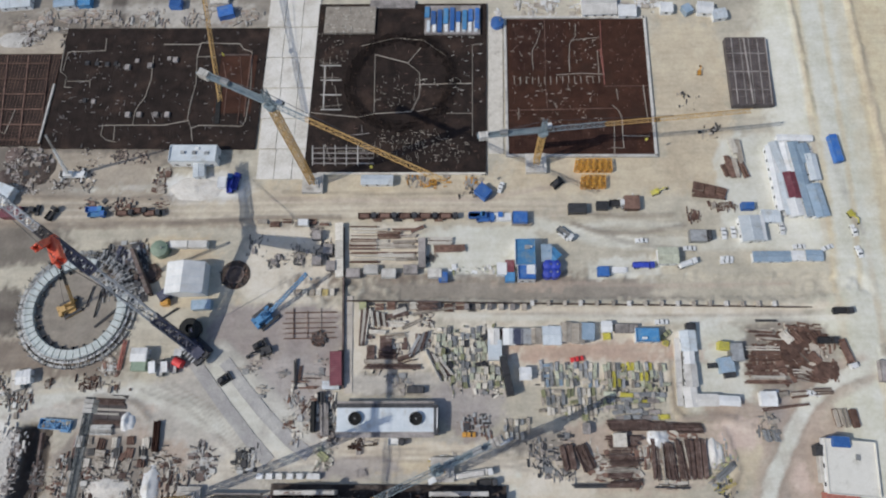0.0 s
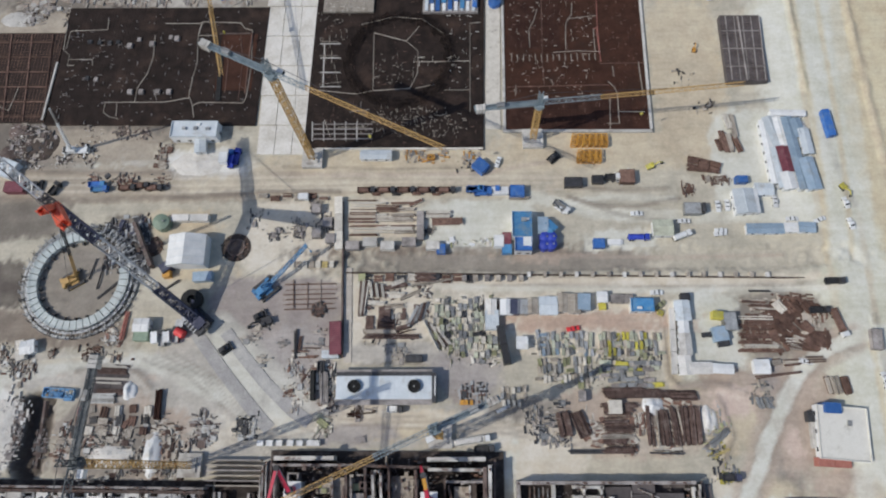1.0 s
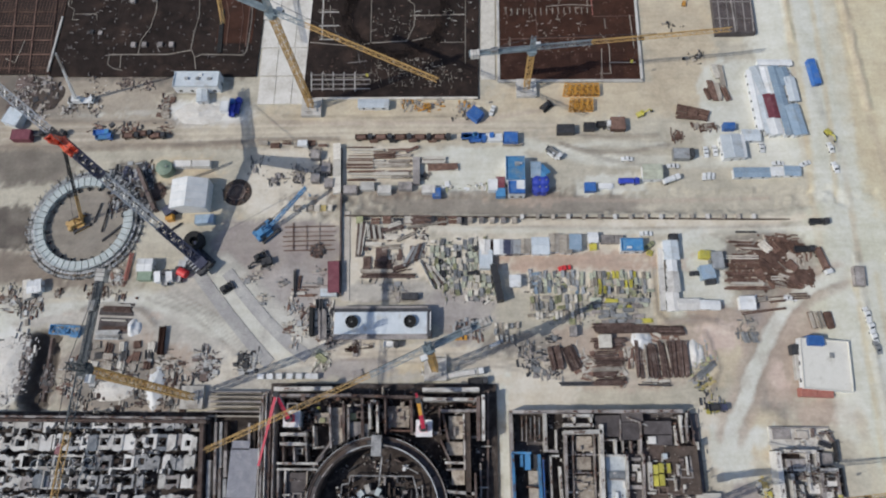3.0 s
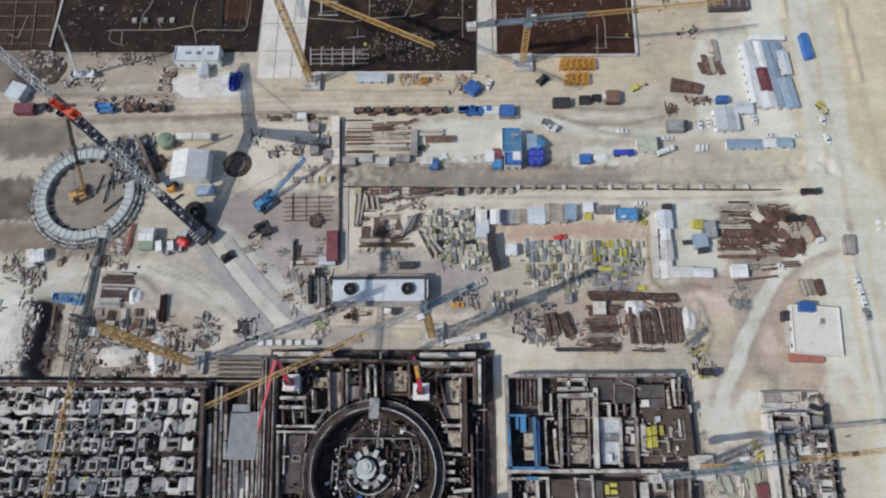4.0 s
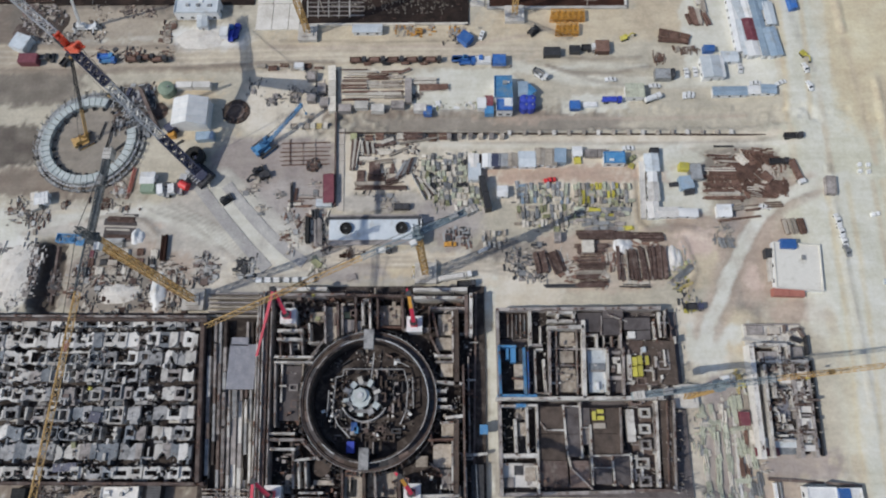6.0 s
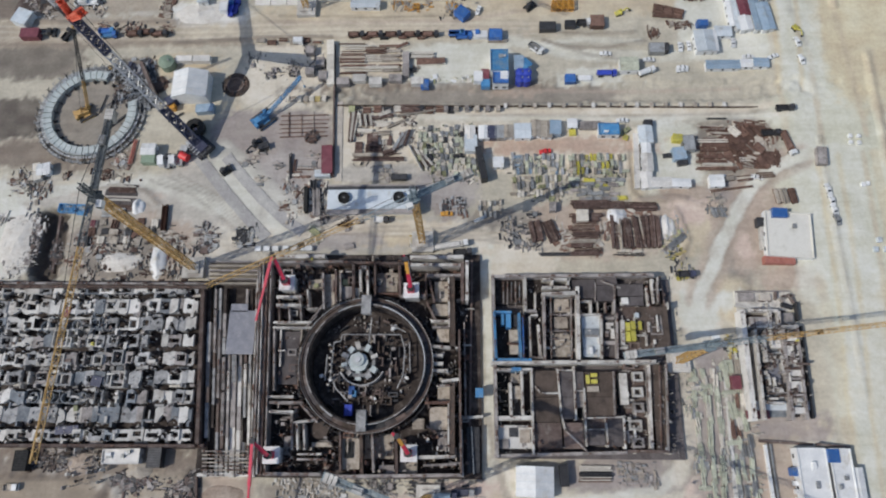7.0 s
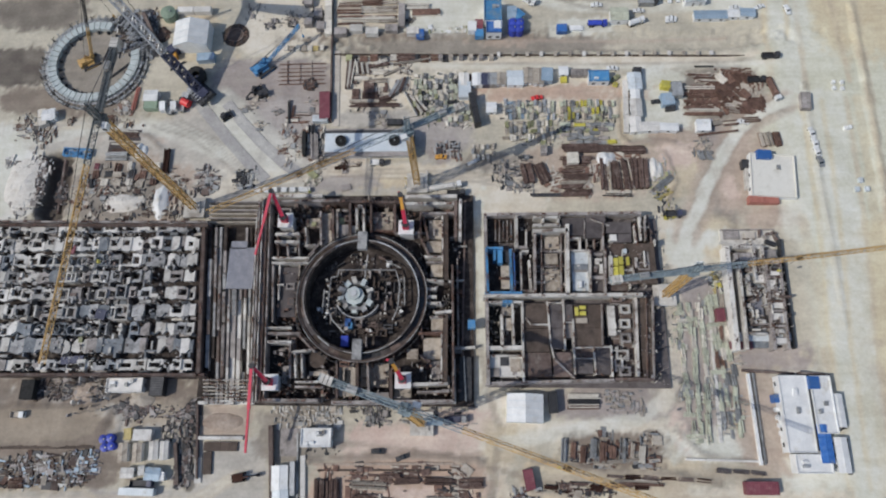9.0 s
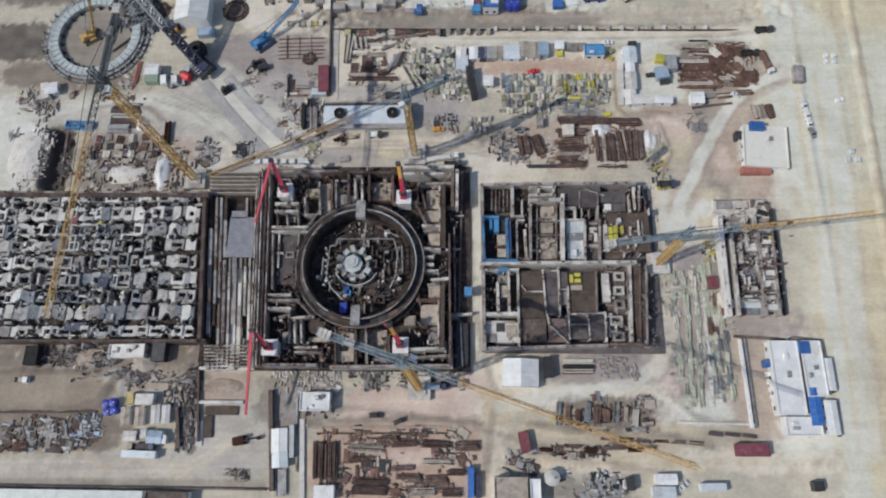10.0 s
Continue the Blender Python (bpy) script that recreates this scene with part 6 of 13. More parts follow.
patch("sand", 205.8, 142.8, 36, 84.4, 0, 6, 10, 96)
lane("sand", 3, 0.8, (160.1, 37.4), (159.2, 2.5), (157.4, -34.7), (154.1, -71.1), (153, -100.6), (151.7, -124.3))
lane("pale_yard", 7, 0.8, (164, 37.3), (163, 2.4), (161, -34.7), (157.4, -71.2), (156.2, -100.6), (154.8, -124.3))
lane("sand", 2.2, 0.7, (168.8, 37.3), (167.7, 2.4), (165.5, -34.8), (161.7, -71.2), (160.3, -100.6), (158.7, -124.2))
lane("pale_yard", 9, 0.7, (174.2, 37.2), (172.8, 2.3), (170.4, -34.8), (166.5, -71.2), (164.9, -100.6), (163.2, -124.2))
lane("tan", 2.2, 0.7, (179.5, 37.1), (177.9, 2.3), (175.3, -34.8), (171.2, -71.2), (169.4, -100.6), (167.6, -124.2))
lane("sand", 4, 0.6, (184.4, 37), (182.6, 2.2), (179.8, -34.9), (175.5, -71.2), (173.6, -100.6), (171.6, -124.2))
lane("sand", 3, 0.8, (157.1, 222.7), (155.4, 177.6), (154.8, 136.3), (153.1, 103.7), (149.8, 68.5))
lane("pale_yard", 8, 0.8, (162.4, 222.5), (160.4, 177.4), (159.6, 136.1), (157.7, 103.5), (154.1, 68.4))
lane("sand", 2.2, 0.7, (168.3, 222.3), (166, 177.2), (164.9, 136), (162.8, 103.4), (159, 68.3))
lane("pale_yard", 9, 0.6, (174.7, 222.1), (172.1, 177.1), (170.8, 135.9), (168.4, 103.3), (164.4, 68.2))
lane("cream", 6, 0.8, (96.2, -52.4), (94.7, -70.6), (91.4, -86.9), (87.4, -94.3))
patch("mud", -178.1, 108.9, 48.6, 8.6, 0, 5, 5, 106)
patch("mud", -112.5, 101.4, 28.7, 2.5, 0, 5, 4, 107)
patch("west", -145.4, 81.9, 10.1, 12, 0, 3, 5, 108)
patch("cream", -28.8, 50, 16.5, 14.9, 0, 4, 4, 101)
patch("cream", 35.4, 43.6, 47.7, 12.4, 0, 5, 4, 102)
patch("red_earth", 49.6, 44.1, 34.8, 3.8, 0, 6, 4, 103)
patch("dirt_and_shade", -147.9, -88.7, 49.3, 4.6, 0, 6, 3, 104)
patch("west", -112.9, -98.8, 17.8, 5.4, 0, 5, 4, 105)
# dark edge lanes paint the shade of the raised terrace's banks
lane("dirt_and_shade", 3, 0.8, (-191.2, -94), (-132.7, -94.3))
lane("dirt_and_shade", 4, 0.9, (-187.3, -111), (-145.9, -111.4), (-131.4, -109), (-131, -101.9))
patch("mud", -171, 127.5, 34, 8.5, 0, 4, 5, 113)
patch("west", -202, 129, 9, 6, 0, 2.5, 5, 114)
patch("mid_yard", -150, 210, 48, 7, 0, 4, 5, 115)
patch("mid_yard", -150, -96, 45, 14, 0, 4, 6, 117)
patch("mud", -156, -101.8, 27, 7.6, 0, 5, 3, 118)
patch("brown_soil", 131, 6, 8, 17, -25, 3, 5, 121)
patch("rose", 124.5, -2.5, 3.4, 6, 10, 2, 3, 122)
patch("rose", 104, 12, 8, 7, 0, 2, 5, 123)
lane("brown_soil", 12, 0.75, (152, 36), (143.6, 32.6), (138.4, 29.8), (133.6, 26.1), (130.4, 21.6), (126.8, 16.6), (123, 11), (119.9, 5.4), (114.1, -4.2), (112.3, -9.2), (109.9, -13.9), (106.8, -18.4), (103.6, -24.5))
lane("dirt_and_shade", 7.6, 0.35, (152, 36), (143.6, 32.6), (138.4, 29.8), (133.6, 26.1), (130.4, 21.6), (126.8, 16.6), (123, 11), (119.9, 5.4), (114.1, -4.2), (112.3, -9.2), (109.9, -13.9), (106.8, -18.4), (103.6, -24.5))
lane("pale_yard", 5.4, 1.0, (168.4, 40), (152, 36), (143.6, 32.6), (138.4, 29.8), (133.6, 26.1), (130.4, 21.6), (126.8, 16.6), (123, 11), (119.9, 5.4), (114.1, -4.2), (112.3, -9.2), (109.9, -13.9), (106.8, -18.4), (103.6, -24.5), (101.5, -34))
patch("dirt_and_shade", -49.6, 10.5, 3.2, 7.5, 0, 2.5, 3, 125)
patch("grey_yard", -44, 13.2, 8, 2.2, 0, 2.5, 3, 126)
patch("tan", -20, 3.4, 22, 5.2, 0, 3, 4, 127)
patch("pink_grey", 0, 17, 7, 7, 0, 2.5, 4, 128)
patch("mid_yard", -28, 32, 24, 4.5, 0, 3, 4, 129)
# deepens the trench again, with shade painted in as a dark tone
lane("dark_yard", 10, 1.0, (-171.5, 12), (-171, 4), (-171.6, -13), rise=-2.2)
lane("dark_yard", 2.6, 0.8, (-176.5, 14), (-178, 2), (-177, -12))
lane("grey_yard", 5, 0.8, (-165, 10), (-164.5, -12))
patch("mid_yard", -142, 21, 12, 9, 0, 3, 5, 130)
patch("grey_yard", -140, 2, 21, 10, 0, 3, 5, 131)
patch("dusk", -68, 26, 16, 17, 0, 3, 6, 132)
patch("dusk", -46, 5, 20, 8, 0, 3, 6, 133)
patch("dusk", 0, 24, 15, 8, 0, 3, 6, 134)
patch("brown_soil", -42, 8.0, 8, 4.2, 0, 3, 3, 124)
patch("pale_yard", 103, -30, 8, 11, 0, 3, 5, 135)
patch("pale_yard", 110, -26, 9, 4, 0, 3, 5, 136)
lane("pale_yard", 6.5, 0.45, (-103.8, 41.1), (-97.3, 32.5), (-87.3, 21.4), (-76.7, 10.2), (-68.6, 3.5))
patch("umber", -158, -102, 27, 8.4, 0, 6, 2.5, 137)
patch("dirt_and_shade", -140, -88.5, 44, 4.8, 0, 5, 3, 138)
patch("dirt_and_shade", -112, -90, 14, 6.5, 0, 4, 4, 139)
patch("mud", -110, -98, 12, 5, 0, 4, 4, 140)
lane("dark_yard", 5.5, 0.85, (-97.2, -94), (-96.6, -104), (-95.6, -114), (-95, -124))
# bank shadow below the terrace, painted in again more strongly
lane("dirt_and_shade", 4.2, 0.9, (-180, -110.4), (-146, -110.6), (-134, -107), (-129, -98))
# darker ground along the southern wall, with the wall's shadow painted into it
lane("grey_yard", 3.6, 0.8, (-175, -137.4), (-110, -137.3), (-66, -137.6))
patch("dusk", -130, -130, 20, 3, 0, 3, 3, 141)
patch("mud", -206, 197, 24, 10, 0, 3, 5, 142)
patch("west", -190, 206.5, 36, 4.5, 0, 4, 4, 143)
# flat dark lane painting the shade of a trench beyond the slab
lane("dark_yard", 7, 0.95, (-167.6, 240), (-169.6, 215), (-168.4, 206))
patch("west", -201, 131, 13, 9, 0, 2.5, 5, 144)
lane("mud", 5, 0.7, (40, -123), (62, -121.5), (84, -121), (106, -119.5), (124, -119.5))
lane("tan", 3, 0.8, (40, -128), (70, -127), (92, -124.5))
make_ground()


def driven_band(width, mat, label, *places):
    """A flat worn strip of the haul road, laid along its line."""
    b = Build()
    for (ax, ay), (bx, by) in zip(places, places[1:]):
        n = max(1, round(math.hypot(bx - ax, by - ay) / 2.0))
        d = Vector((bx - ax, by - ay, 0)).normalized()
        side = Vector((-d.y, d.x, 0)) * width / 2
        for k in range(n):
            p = Vector((ax, ay, 0)).lerp(Vector((bx, by, 0)), k / n)
            q = Vector((ax, ay, 0)).lerp(Vector((bx, by, 0)), (k + 1) / n) + d * 0.02
            b.slab([tuple((e + f)[:2]) for e, f in ((p, side), (p, -side), (q, -side), (q, side))], -0.3, 0.24)
    return solid("road", b, mat, label, "road", "structure")


driven_band(5.2, "worn_track", "worn grey wheel track of the haul road", (-110.6, 41.1), (-105.4, 34.8), (-95.4, 22.7), (-85.2, 11.3), (-76.4, 2.2))
driven_band(5.0, "worn_track", "worn grey wheel track of the haul road", (-97.8, 41.1), (-89.4, 30.9), (-79.3, 19.9), (-68.4, 9.8), (-60.8, 4.7))

# ---- foundation slabs of the farther unit ----

slab_west = building("foundation_slab", -212.8, 165.2, "dark reinforced foundation slab with a grid of formwork beams", "foundation")
floor(slab_west, -5.2, -0.4, 51.4, 49.3, -1, 0.8, "rebar_mat", -1.2)
mat_of_bars(slab_west, -5.2, -0.4, 51.4, 49.3, 0.8, -1.2, "rusty_steel", 1.6)
wall(slab_west, -31.1, 19.4, 15.7, 18.3, 0.5, 0.9, "rusty_steel", 0.4, name="edge_beam")
wall(slab_west, -29, 10.9, 16.2, 9.8, 0.5, 0.9, "rusty_steel", 0.4, name="edge_beam")
wall(slab_west, -27, 2.5, 16.8, 1.6, 0.5, 0.9, "rusty_steel", 0.4, name="edge_beam")
wall(slab_west, -25, -5.7, 17.3, -6.6, 0.5, 0.9, "rusty_steel", 0.4, name="edge_beam")
wall(slab_west, -23.1, -13.8, 17.8, -14.6, 0.5, 0.9, "rusty_steel", 0.4, name="edge_beam")
wall(slab_west, -21.1, -21.7, 18.3, -22.4, 0.5, 0.9, "rusty_steel", 0.4, name="edge_beam")
wall(slab_west, -26.4, 23.4, -19.4, -23.5, 0.5, 0.9, "rusty_steel", 0.4, name="edge_beam")
wall(slab_west, -16.1, 23.1, -9.8, -23.7, 0.5, 0.9, "rusty_steel", 0.4, name="edge_beam")
wall(slab_west, -5.7, 22.9, -0.2, -23.8, 0.5, 0.9, "rusty_steel", 0.4, name="edge_beam")
wall(slab_west, 4.6, 22.6, 9.4, -24, 0.5, 0.9, "rusty_steel", 0.4, name="edge_beam")
wall(slab_west, 14.9, 22.4, 18.9, -24.2, 0.5, 0.9, "rusty_steel", 0.4, name="edge_beam")
plank_path(slab_west, "timber", 0.3, (3.9, -6.1), (2.9, -12.7), (1.6, -19.1), (-3.8, -16.4))
wall(slab_west, 20, 6.3, 18.7, -23.9, 0.9, 1.4, "concrete")

slab_hall = building("foundation_slab", -144.5, 169.8, "dark reinforced foundation slab with pale plank walkways", "foundation")
floor(slab_hall, 1.5, 0, 99.3, 64.8, -1, 0.8, "rebar_mat", -1.3)
mat_of_bars(slab_hall, 1.5, 0, 99.3, 64.8, 0.8, -1.3, "rebar_mat", 1.6)
floor(slab_hall, 38.5, 0.5, 17.4, 31.2, 0.8, 1, "rust_mat", -1.3, name="floor_slab")
plank_path(slab_hall, "timber", 0.33, (1.4, 23), (18.4, 22.5), (20, 23.4), (38.4, 22.3), (40.6, 19.1), (44.6, 17.8), (45.7, -0.2), (45.5, -9.2), (44.9, -19.4), (43.6, -22), (23.6, -21.1), (20.2, -22.7), (21.5, -29.1))
plank_path(slab_hall, "timber", 0.33, (19.5, 23.1), (18.4, 15.9), (19.7, 0.4), (18.4, -8.6), (17.9, -17.5), (20.2, -22.7))
plank_path(slab_hall, "timber", 0.33, (18.1, -18.6), (7.3, -20.7), (-21.2, -20.2), (-21.4, -25.4), (-18.4, -27.8), (-13.7, -29))
plank_path(slab_hall, "timber", 0.28, (-15.6, -20.6), (-15, -27.8))
plank_path(slab_hall, "timber", 0.26, (-2.7, 16.4), (-2, 4), (-3.4, -5.1), (-7.1, -12.5), (-7.4, -20.5))
plank_path(slab_hall, "timber", 0.3, (-47.3, 24.5), (-46.6, 8.9), (-43.4, 6.5))
plank_path(slab_hall, "timber", 0.26, (-41.7, 20.3), (-44.9, 19.4), (-45.4, 9.5))
plank_path(slab_hall, "timber", 0.26, (-45, 19.8), (-26.7, 20.2), (-27.2, 27))
plank_path(slab_hall, "timber", 0.26, (-43.1, 6.4), (-43.1, 0.3), (-39.8, 0.2))
plank_path(slab_hall, "timber", 0.26, (-42.6, 3.6), (-31.4, 3.4), (-30.8, 0))
plank_path(slab_hall, "timber", 0.26, (18.7, 15.6), (27.4, 15.4))
plank_path(slab_hall, "grey_concrete", 0.26, (0.6, -14.2), (1.4, -16.2), (2.9, -19.2))
plank_path(slab_hall, "rusty_steel", 0.26, (39.1, 15.4), (41.4, -0.1), (41.4, -20.8))
plank_path(slab_hall, "rusty_steel", 0.26, (31.3, 12.5), (34.5, 0.1), (34.6, -16.3))
starters(slab_hall, 2.9, -0.1, 94.4, 61.6, 0.8, 200, 3, "grey_concrete", 0.8)
starters(slab_hall, -31.6, -2.6, 24.4, 46.4, 0.8, 40, 4, "grey_concrete", 0.8)
floor(slab_hall, -10.2, -15.1, 2.1, 2.4, 0.8, 2, "grey_concrete", -1.2, name="plinth")
floor(slab_hall, -4.9, -15.2, 2.1, 2.4, 0.8, 2, "grey_concrete", -1.2, name="plinth")
floor(slab_hall, 3, -15.3, 2.1, 2.4, 0.8, 2, "grey_concrete", -1.2, name="plinth")
floor(slab_hall, 8.3, -15.5, 2.1, 2.4, 0.8, 2, "grey_concrete", -1.2, name="plinth")
floor(slab_hall, -14.2, 10.4, 2.2, 2.5, 0.8, 2, "grey_concrete", -1.3, name="plinth")
floor(slab_hall, -3.4, 11.1, 2.2, 2.5, 0.8, 2, "grey_concrete", -1.4, name="plinth")
floor(slab_hall, 8.4, 13.9, 2.2, 2.5, 0.8, 2, "grey_concrete", -1.4, name="plinth")
floor(slab_hall, -34.2, 13.3, 1.8, 2.0, 0.8, 1.5, "dark_steel", name="plinth")
floor(slab_hall, -29.4, 12.9, 1.8, 2.0, 0.8, 1.5, "dark_steel", name="plinth")
floor(slab_hall, -24.4, 12.5, 1.8, 2.0, 0.8, 1.5, "dark_steel", name="plinth")
floor(slab_hall, -20.4, 12.7, 1.8, 2.0, 0.8, 1.5, "dark_steel", name="plinth")
floor(slab_hall, -27.8, -7.7, 1.8, 2.0, 0.8, 1.5, "grey_concrete", name="plinth")
floor(slab_hall, -32, -7, 1.8, 2.0, 0.8, 1.5, "dark_steel", name="plinth")
floor(slab_hall, -10.2, 14, 1.8, 2.0, 0.8, 1.5, "grey_concrete", name="plinth")
floor(slab_hall, 5.2, 14.9, 1.8, 2.0, 0.8, 1.5, "grey_concrete", name="plinth")
# black strip that paints the shade of an open slot, not a wall
wall(slab_hall, 30.8, 3.3, 31.8, -19.5, 2.2, 1.4, "rubber_and_shade")
wall(slab_hall, 29.2, 16.2, 43.3, 15.9, 0.6, 1.6, "dark_concrete")
wall(slab_hall, 44.6, 15.8, 44.3, -16.8, 0.6, 1.6, "rusty_steel")

strip = building("concrete_apron", -81.3, 166.9, "pale concrete slab strip with joints between the foundations", "concrete slab")
floor(strip, -8.6, 61.7, 8.3, 17.8, -0.5, 0.6, "pale_yard", -1.7, name="slab_panel")
floor(strip, -0.1, 61.5, 8.2, 17.8, -0.5, 0.6, "pale_yard", -1.7, name="slab_panel")
floor(strip, 8.4, 61.2, 8.2, 17.8, -0.5, 0.6, "pale_yard", -1.7, name="slab_panel")
floor(strip, -8.3, 43.6, 8.1, 17.2, -0.5, 0.6, "pale_yard", -1.6, name="slab_panel")
floor(strip, 0.1, 43.4, 8.1, 17.2, -0.5, 0.6, "pale_yard", -1.6, name="slab_panel")
floor(strip, 8.5, 43.2, 8.1, 17.2, -0.5, 0.6, "pale_yard", -1.6, name="slab_panel")
floor(strip, -8, 26.1, 8, 16.6, -0.5, 0.6, "pale_yard", -1.4, name="slab_panel")
floor(strip, 0.3, 25.9, 8, 16.6, -0.5, 0.6, "pale_yard", -1.4, name="slab_panel")
floor(strip, 8.5, 25.7, 8, 16.6, -0.5, 0.6, "pale_yard", -1.4, name="slab_panel")
floor(strip, -7.8, 9.3, 7.9, 16.1, -0.5, 0.6, "pale_yard", -1.3, name="slab_panel")
floor(strip, 0.4, 9.1, 7.9, 16, -0.5, 0.6, "pale_yard", -1.3, name="slab_panel")
floor(strip, 8.6, 8.9, 7.9, 16, -0.5, 0.6, "pale_yard", -1.3, name="slab_panel")
floor(strip, -7.5, -7.1, 7.8, 15.5, -0.5, 0.6, "pale_yard", -1.2, name="slab_panel")
floor(strip, 0.6, -7.2, 7.8, 15.5, -0.5, 0.6, "pale_yard", -1.2, name="slab_panel")
floor(strip, 8.7, -7.4, 7.8, 15.5, -0.5, 0.6, "pale_yard", -1.2, name="slab_panel")
floor(strip, -7.2, -22.8, 7.7, 15, -0.5, 0.6, "pale_yard", -1.1, name="slab_panel")
floor(strip, 0.8, -23, 7.7, 15, -0.5, 0.6, "pale_yard", -1.1, name="slab_panel")
floor(strip, 8.7, -23.1, 7.7, 15, -0.5, 0.6, "pale_yard", -1.1, name="slab_panel")
floor(strip, -7, -38.1, 7.6, 14.5, -0.5, 0.6, "pale_yard", -1, name="slab_panel")
floor(strip, 0.9, -38.2, 7.6, 14.5, -0.5, 0.6, "pale_yard", -1, name="slab_panel")
floor(strip, 8.8, -38.4, 7.6, 14.5, -0.5, 0.6, "pale_yard", -1, name="slab_panel")

slab_reactor = building("foundation_slab", -29.6, 167.3, "dark reinforced slab with a round cage of starter bars", "foundation")
floor(slab_reactor, 0, 0.8, 80.9, 90.2, -1, 0.8, "rebar_mat", -1.3)
mat_of_bars(slab_reactor, 0, 0.8, 80.9, 90.2, 0.8, -1.3, "rebar_mat", 1.6)
bar_ring(slab_reactor, 0.6, 2.3, 21, 26, 0.8, 2.4, 5)
walkway(slab_reactor, -11.5, 17.3, 4, 12.3, 1, 0.3, "timber")
walkway(slab_reactor, 4, 12.3, 9.6, 6.7, 1, 0.3, "timber")
walkway(slab_reactor, 9.6, 6.7, 9.5, -5.3, 1, 0.3, "timber")
walkway(slab_reactor, 9.5, -5.3, 6, -13.5, 1, 0.3, "timber")
walkway(slab_reactor, 6, -13.5, -11, -14.3, 1, 0.3, "timber")
walkway(slab_reactor, -11, -14.3, -11.5, 17.3, 1, 0.3, "timber")
walkway(slab_reactor, 4, 12.3, 10, 20.5, 1, 0.3, "timber")
walkway(slab_reactor, 9.7, 0.6, 33.7, 0.7, 1, 0.3, "timber")
walkway(slab_reactor, -40.1, -13.1, -18.7, -15.9, 1, 0.3, "timber")
walkway(slab_reactor, -18.7, -15.9, -11, -14.3, 1, 0.3, "timber")
walkway(slab_reactor, 34.2, 21.5, 33.6, -26.6, 1, 0.3, "timber")
walkway(slab_reactor, 34.2, 21.5, 39.3, 22, 1, 0.3, "timber")
walkway(slab_reactor, 8.6, -13.5, 18.1, -11.4, 1, 0.3, "timber")
walkway(slab_reactor, 22, -14.7, 33.7, -14.9, 1, 0.3, "timber")
walkway(slab_reactor, -18.1, 22.2, -2.1, 26.2, 1, 0.3, "timber")
walkway(slab_reactor, -2.1, 26.2, 11.3, 24.6, 1, 0.3, "timber")
walkway(slab_reactor, 11.3, 24.6, 22, 15.6, 1, 0.3, "timber")
wall(slab_reactor, -36.9, 12, -27.6, 11.8, 0.5, 1, "concrete")
wall(slab_reactor, -36.4, 4.1, -27.2, 3.9, 0.5, 1, "concrete")
wall(slab_reactor, -36, -3.8, -26.8, -4, 0.5, 1, "concrete")
wall(slab_reactor, -35.5, -11.5, -26.4, -11.7, 0.5, 1, "concrete")
wall(slab_reactor, -35, 12, -34.5, -11.5, 0.5, 1, "concrete")
wall(slab_reactor, -38.4, -31.1, -10.9, -31.6, 0.4, 1.2, "grey_concrete")
wall(slab_reactor, -38.2, -33.6, -10.8, -34.1, 0.4, 1.2, "grey_concrete")
wall(slab_reactor, -38.1, -36.1, -10.7, -36.6, 0.4, 1.2, "grey_concrete")
wall(slab_reactor, -37.9, -38.6, -10.6, -39.1, 0.4, 1.2, "grey_concrete")
wall(slab_reactor, -38.2, -29.9, -37.6, -39.5, 0.4, 1.2, "concrete")
wall(slab_reactor, -33.1, -30, -32.5, -39.5, 0.4, 1.2, "concrete")
wall(slab_reactor, -28, -30.1, -27.5, -39.6, 0.4, 1.2, "concrete")
wall(slab_reactor, -22.9, -30.2, -22.5, -39.7, 0.4, 1.2, "concrete")
wall(slab_reactor, -17.8, -30.3, -17.4, -39.8, 0.4, 1.2, "concrete")
plank_path(slab_reactor, "timber", 0.22, (-37, 13.2), (-28.4, 13))
plank_path(slab_reactor, "timber", 0.22, (-36, 15.7), (-35.7, 10.1))
plank_path(slab_reactor, "timber", 0.22, (-32.8, 15.6), (-32.5, 10))
plank_path(slab_reactor, "timber", 0.22, (-37, 5.3), (-28, 5.1))
plank_path(slab_reactor, "timber", 0.22, (-34.6, 8.9), (-34.2, 1.6))
plank_path(slab_reactor, "timber", 0.22, (-31.3, 7.6), (-31, 0.9))
plank_path(slab_reactor, "timber", 0.22, (-29.9, 0.9), (-27.2, -11.1))
plank_path(slab_reactor, "timber", 0.22, (-36.3, -10.3), (-26, -9.3))
plank_path(slab_reactor, "grey_concrete", 0.22, (-21.4, -25.1), (-12.4, -24.1))
plank_path(slab_reactor, "grey_concrete", 0.22, (-16.4, -20), (-16, -25.2))
plank_path(slab_reactor, "timber", 0.22, (-38.4, -31), (-34.3, -31.1))
plank_path(slab_reactor, "timber", 0.22, (-32.7, -29.1), (-29.6, -37.6))
plank_path(slab_reactor, "timber", 0.22, (-26.6, -32.9), (-13.4, -33.1))
starters(slab_reactor, -31.6, 21.7, 16.2, 15.8, 0.8, 30, 5, "timber", 1.2)
starters(slab_reactor, 8, -27.6, 33, 9.9, 0.8, 80, 6, "timber", 1.2)
starters(slab_reactor, 0.3, 0.5, 77.2, 87.1, 0.8, 200, 7, "rusty_steel", 0.8)
starters(slab_reactor, -6, -33, 26, 10, 0.8, 70, 15, "timber", 1.2)
starters(slab_reactor, 20, -33, 24, 12, 0.8, 70, 16, "timber", 1.0)
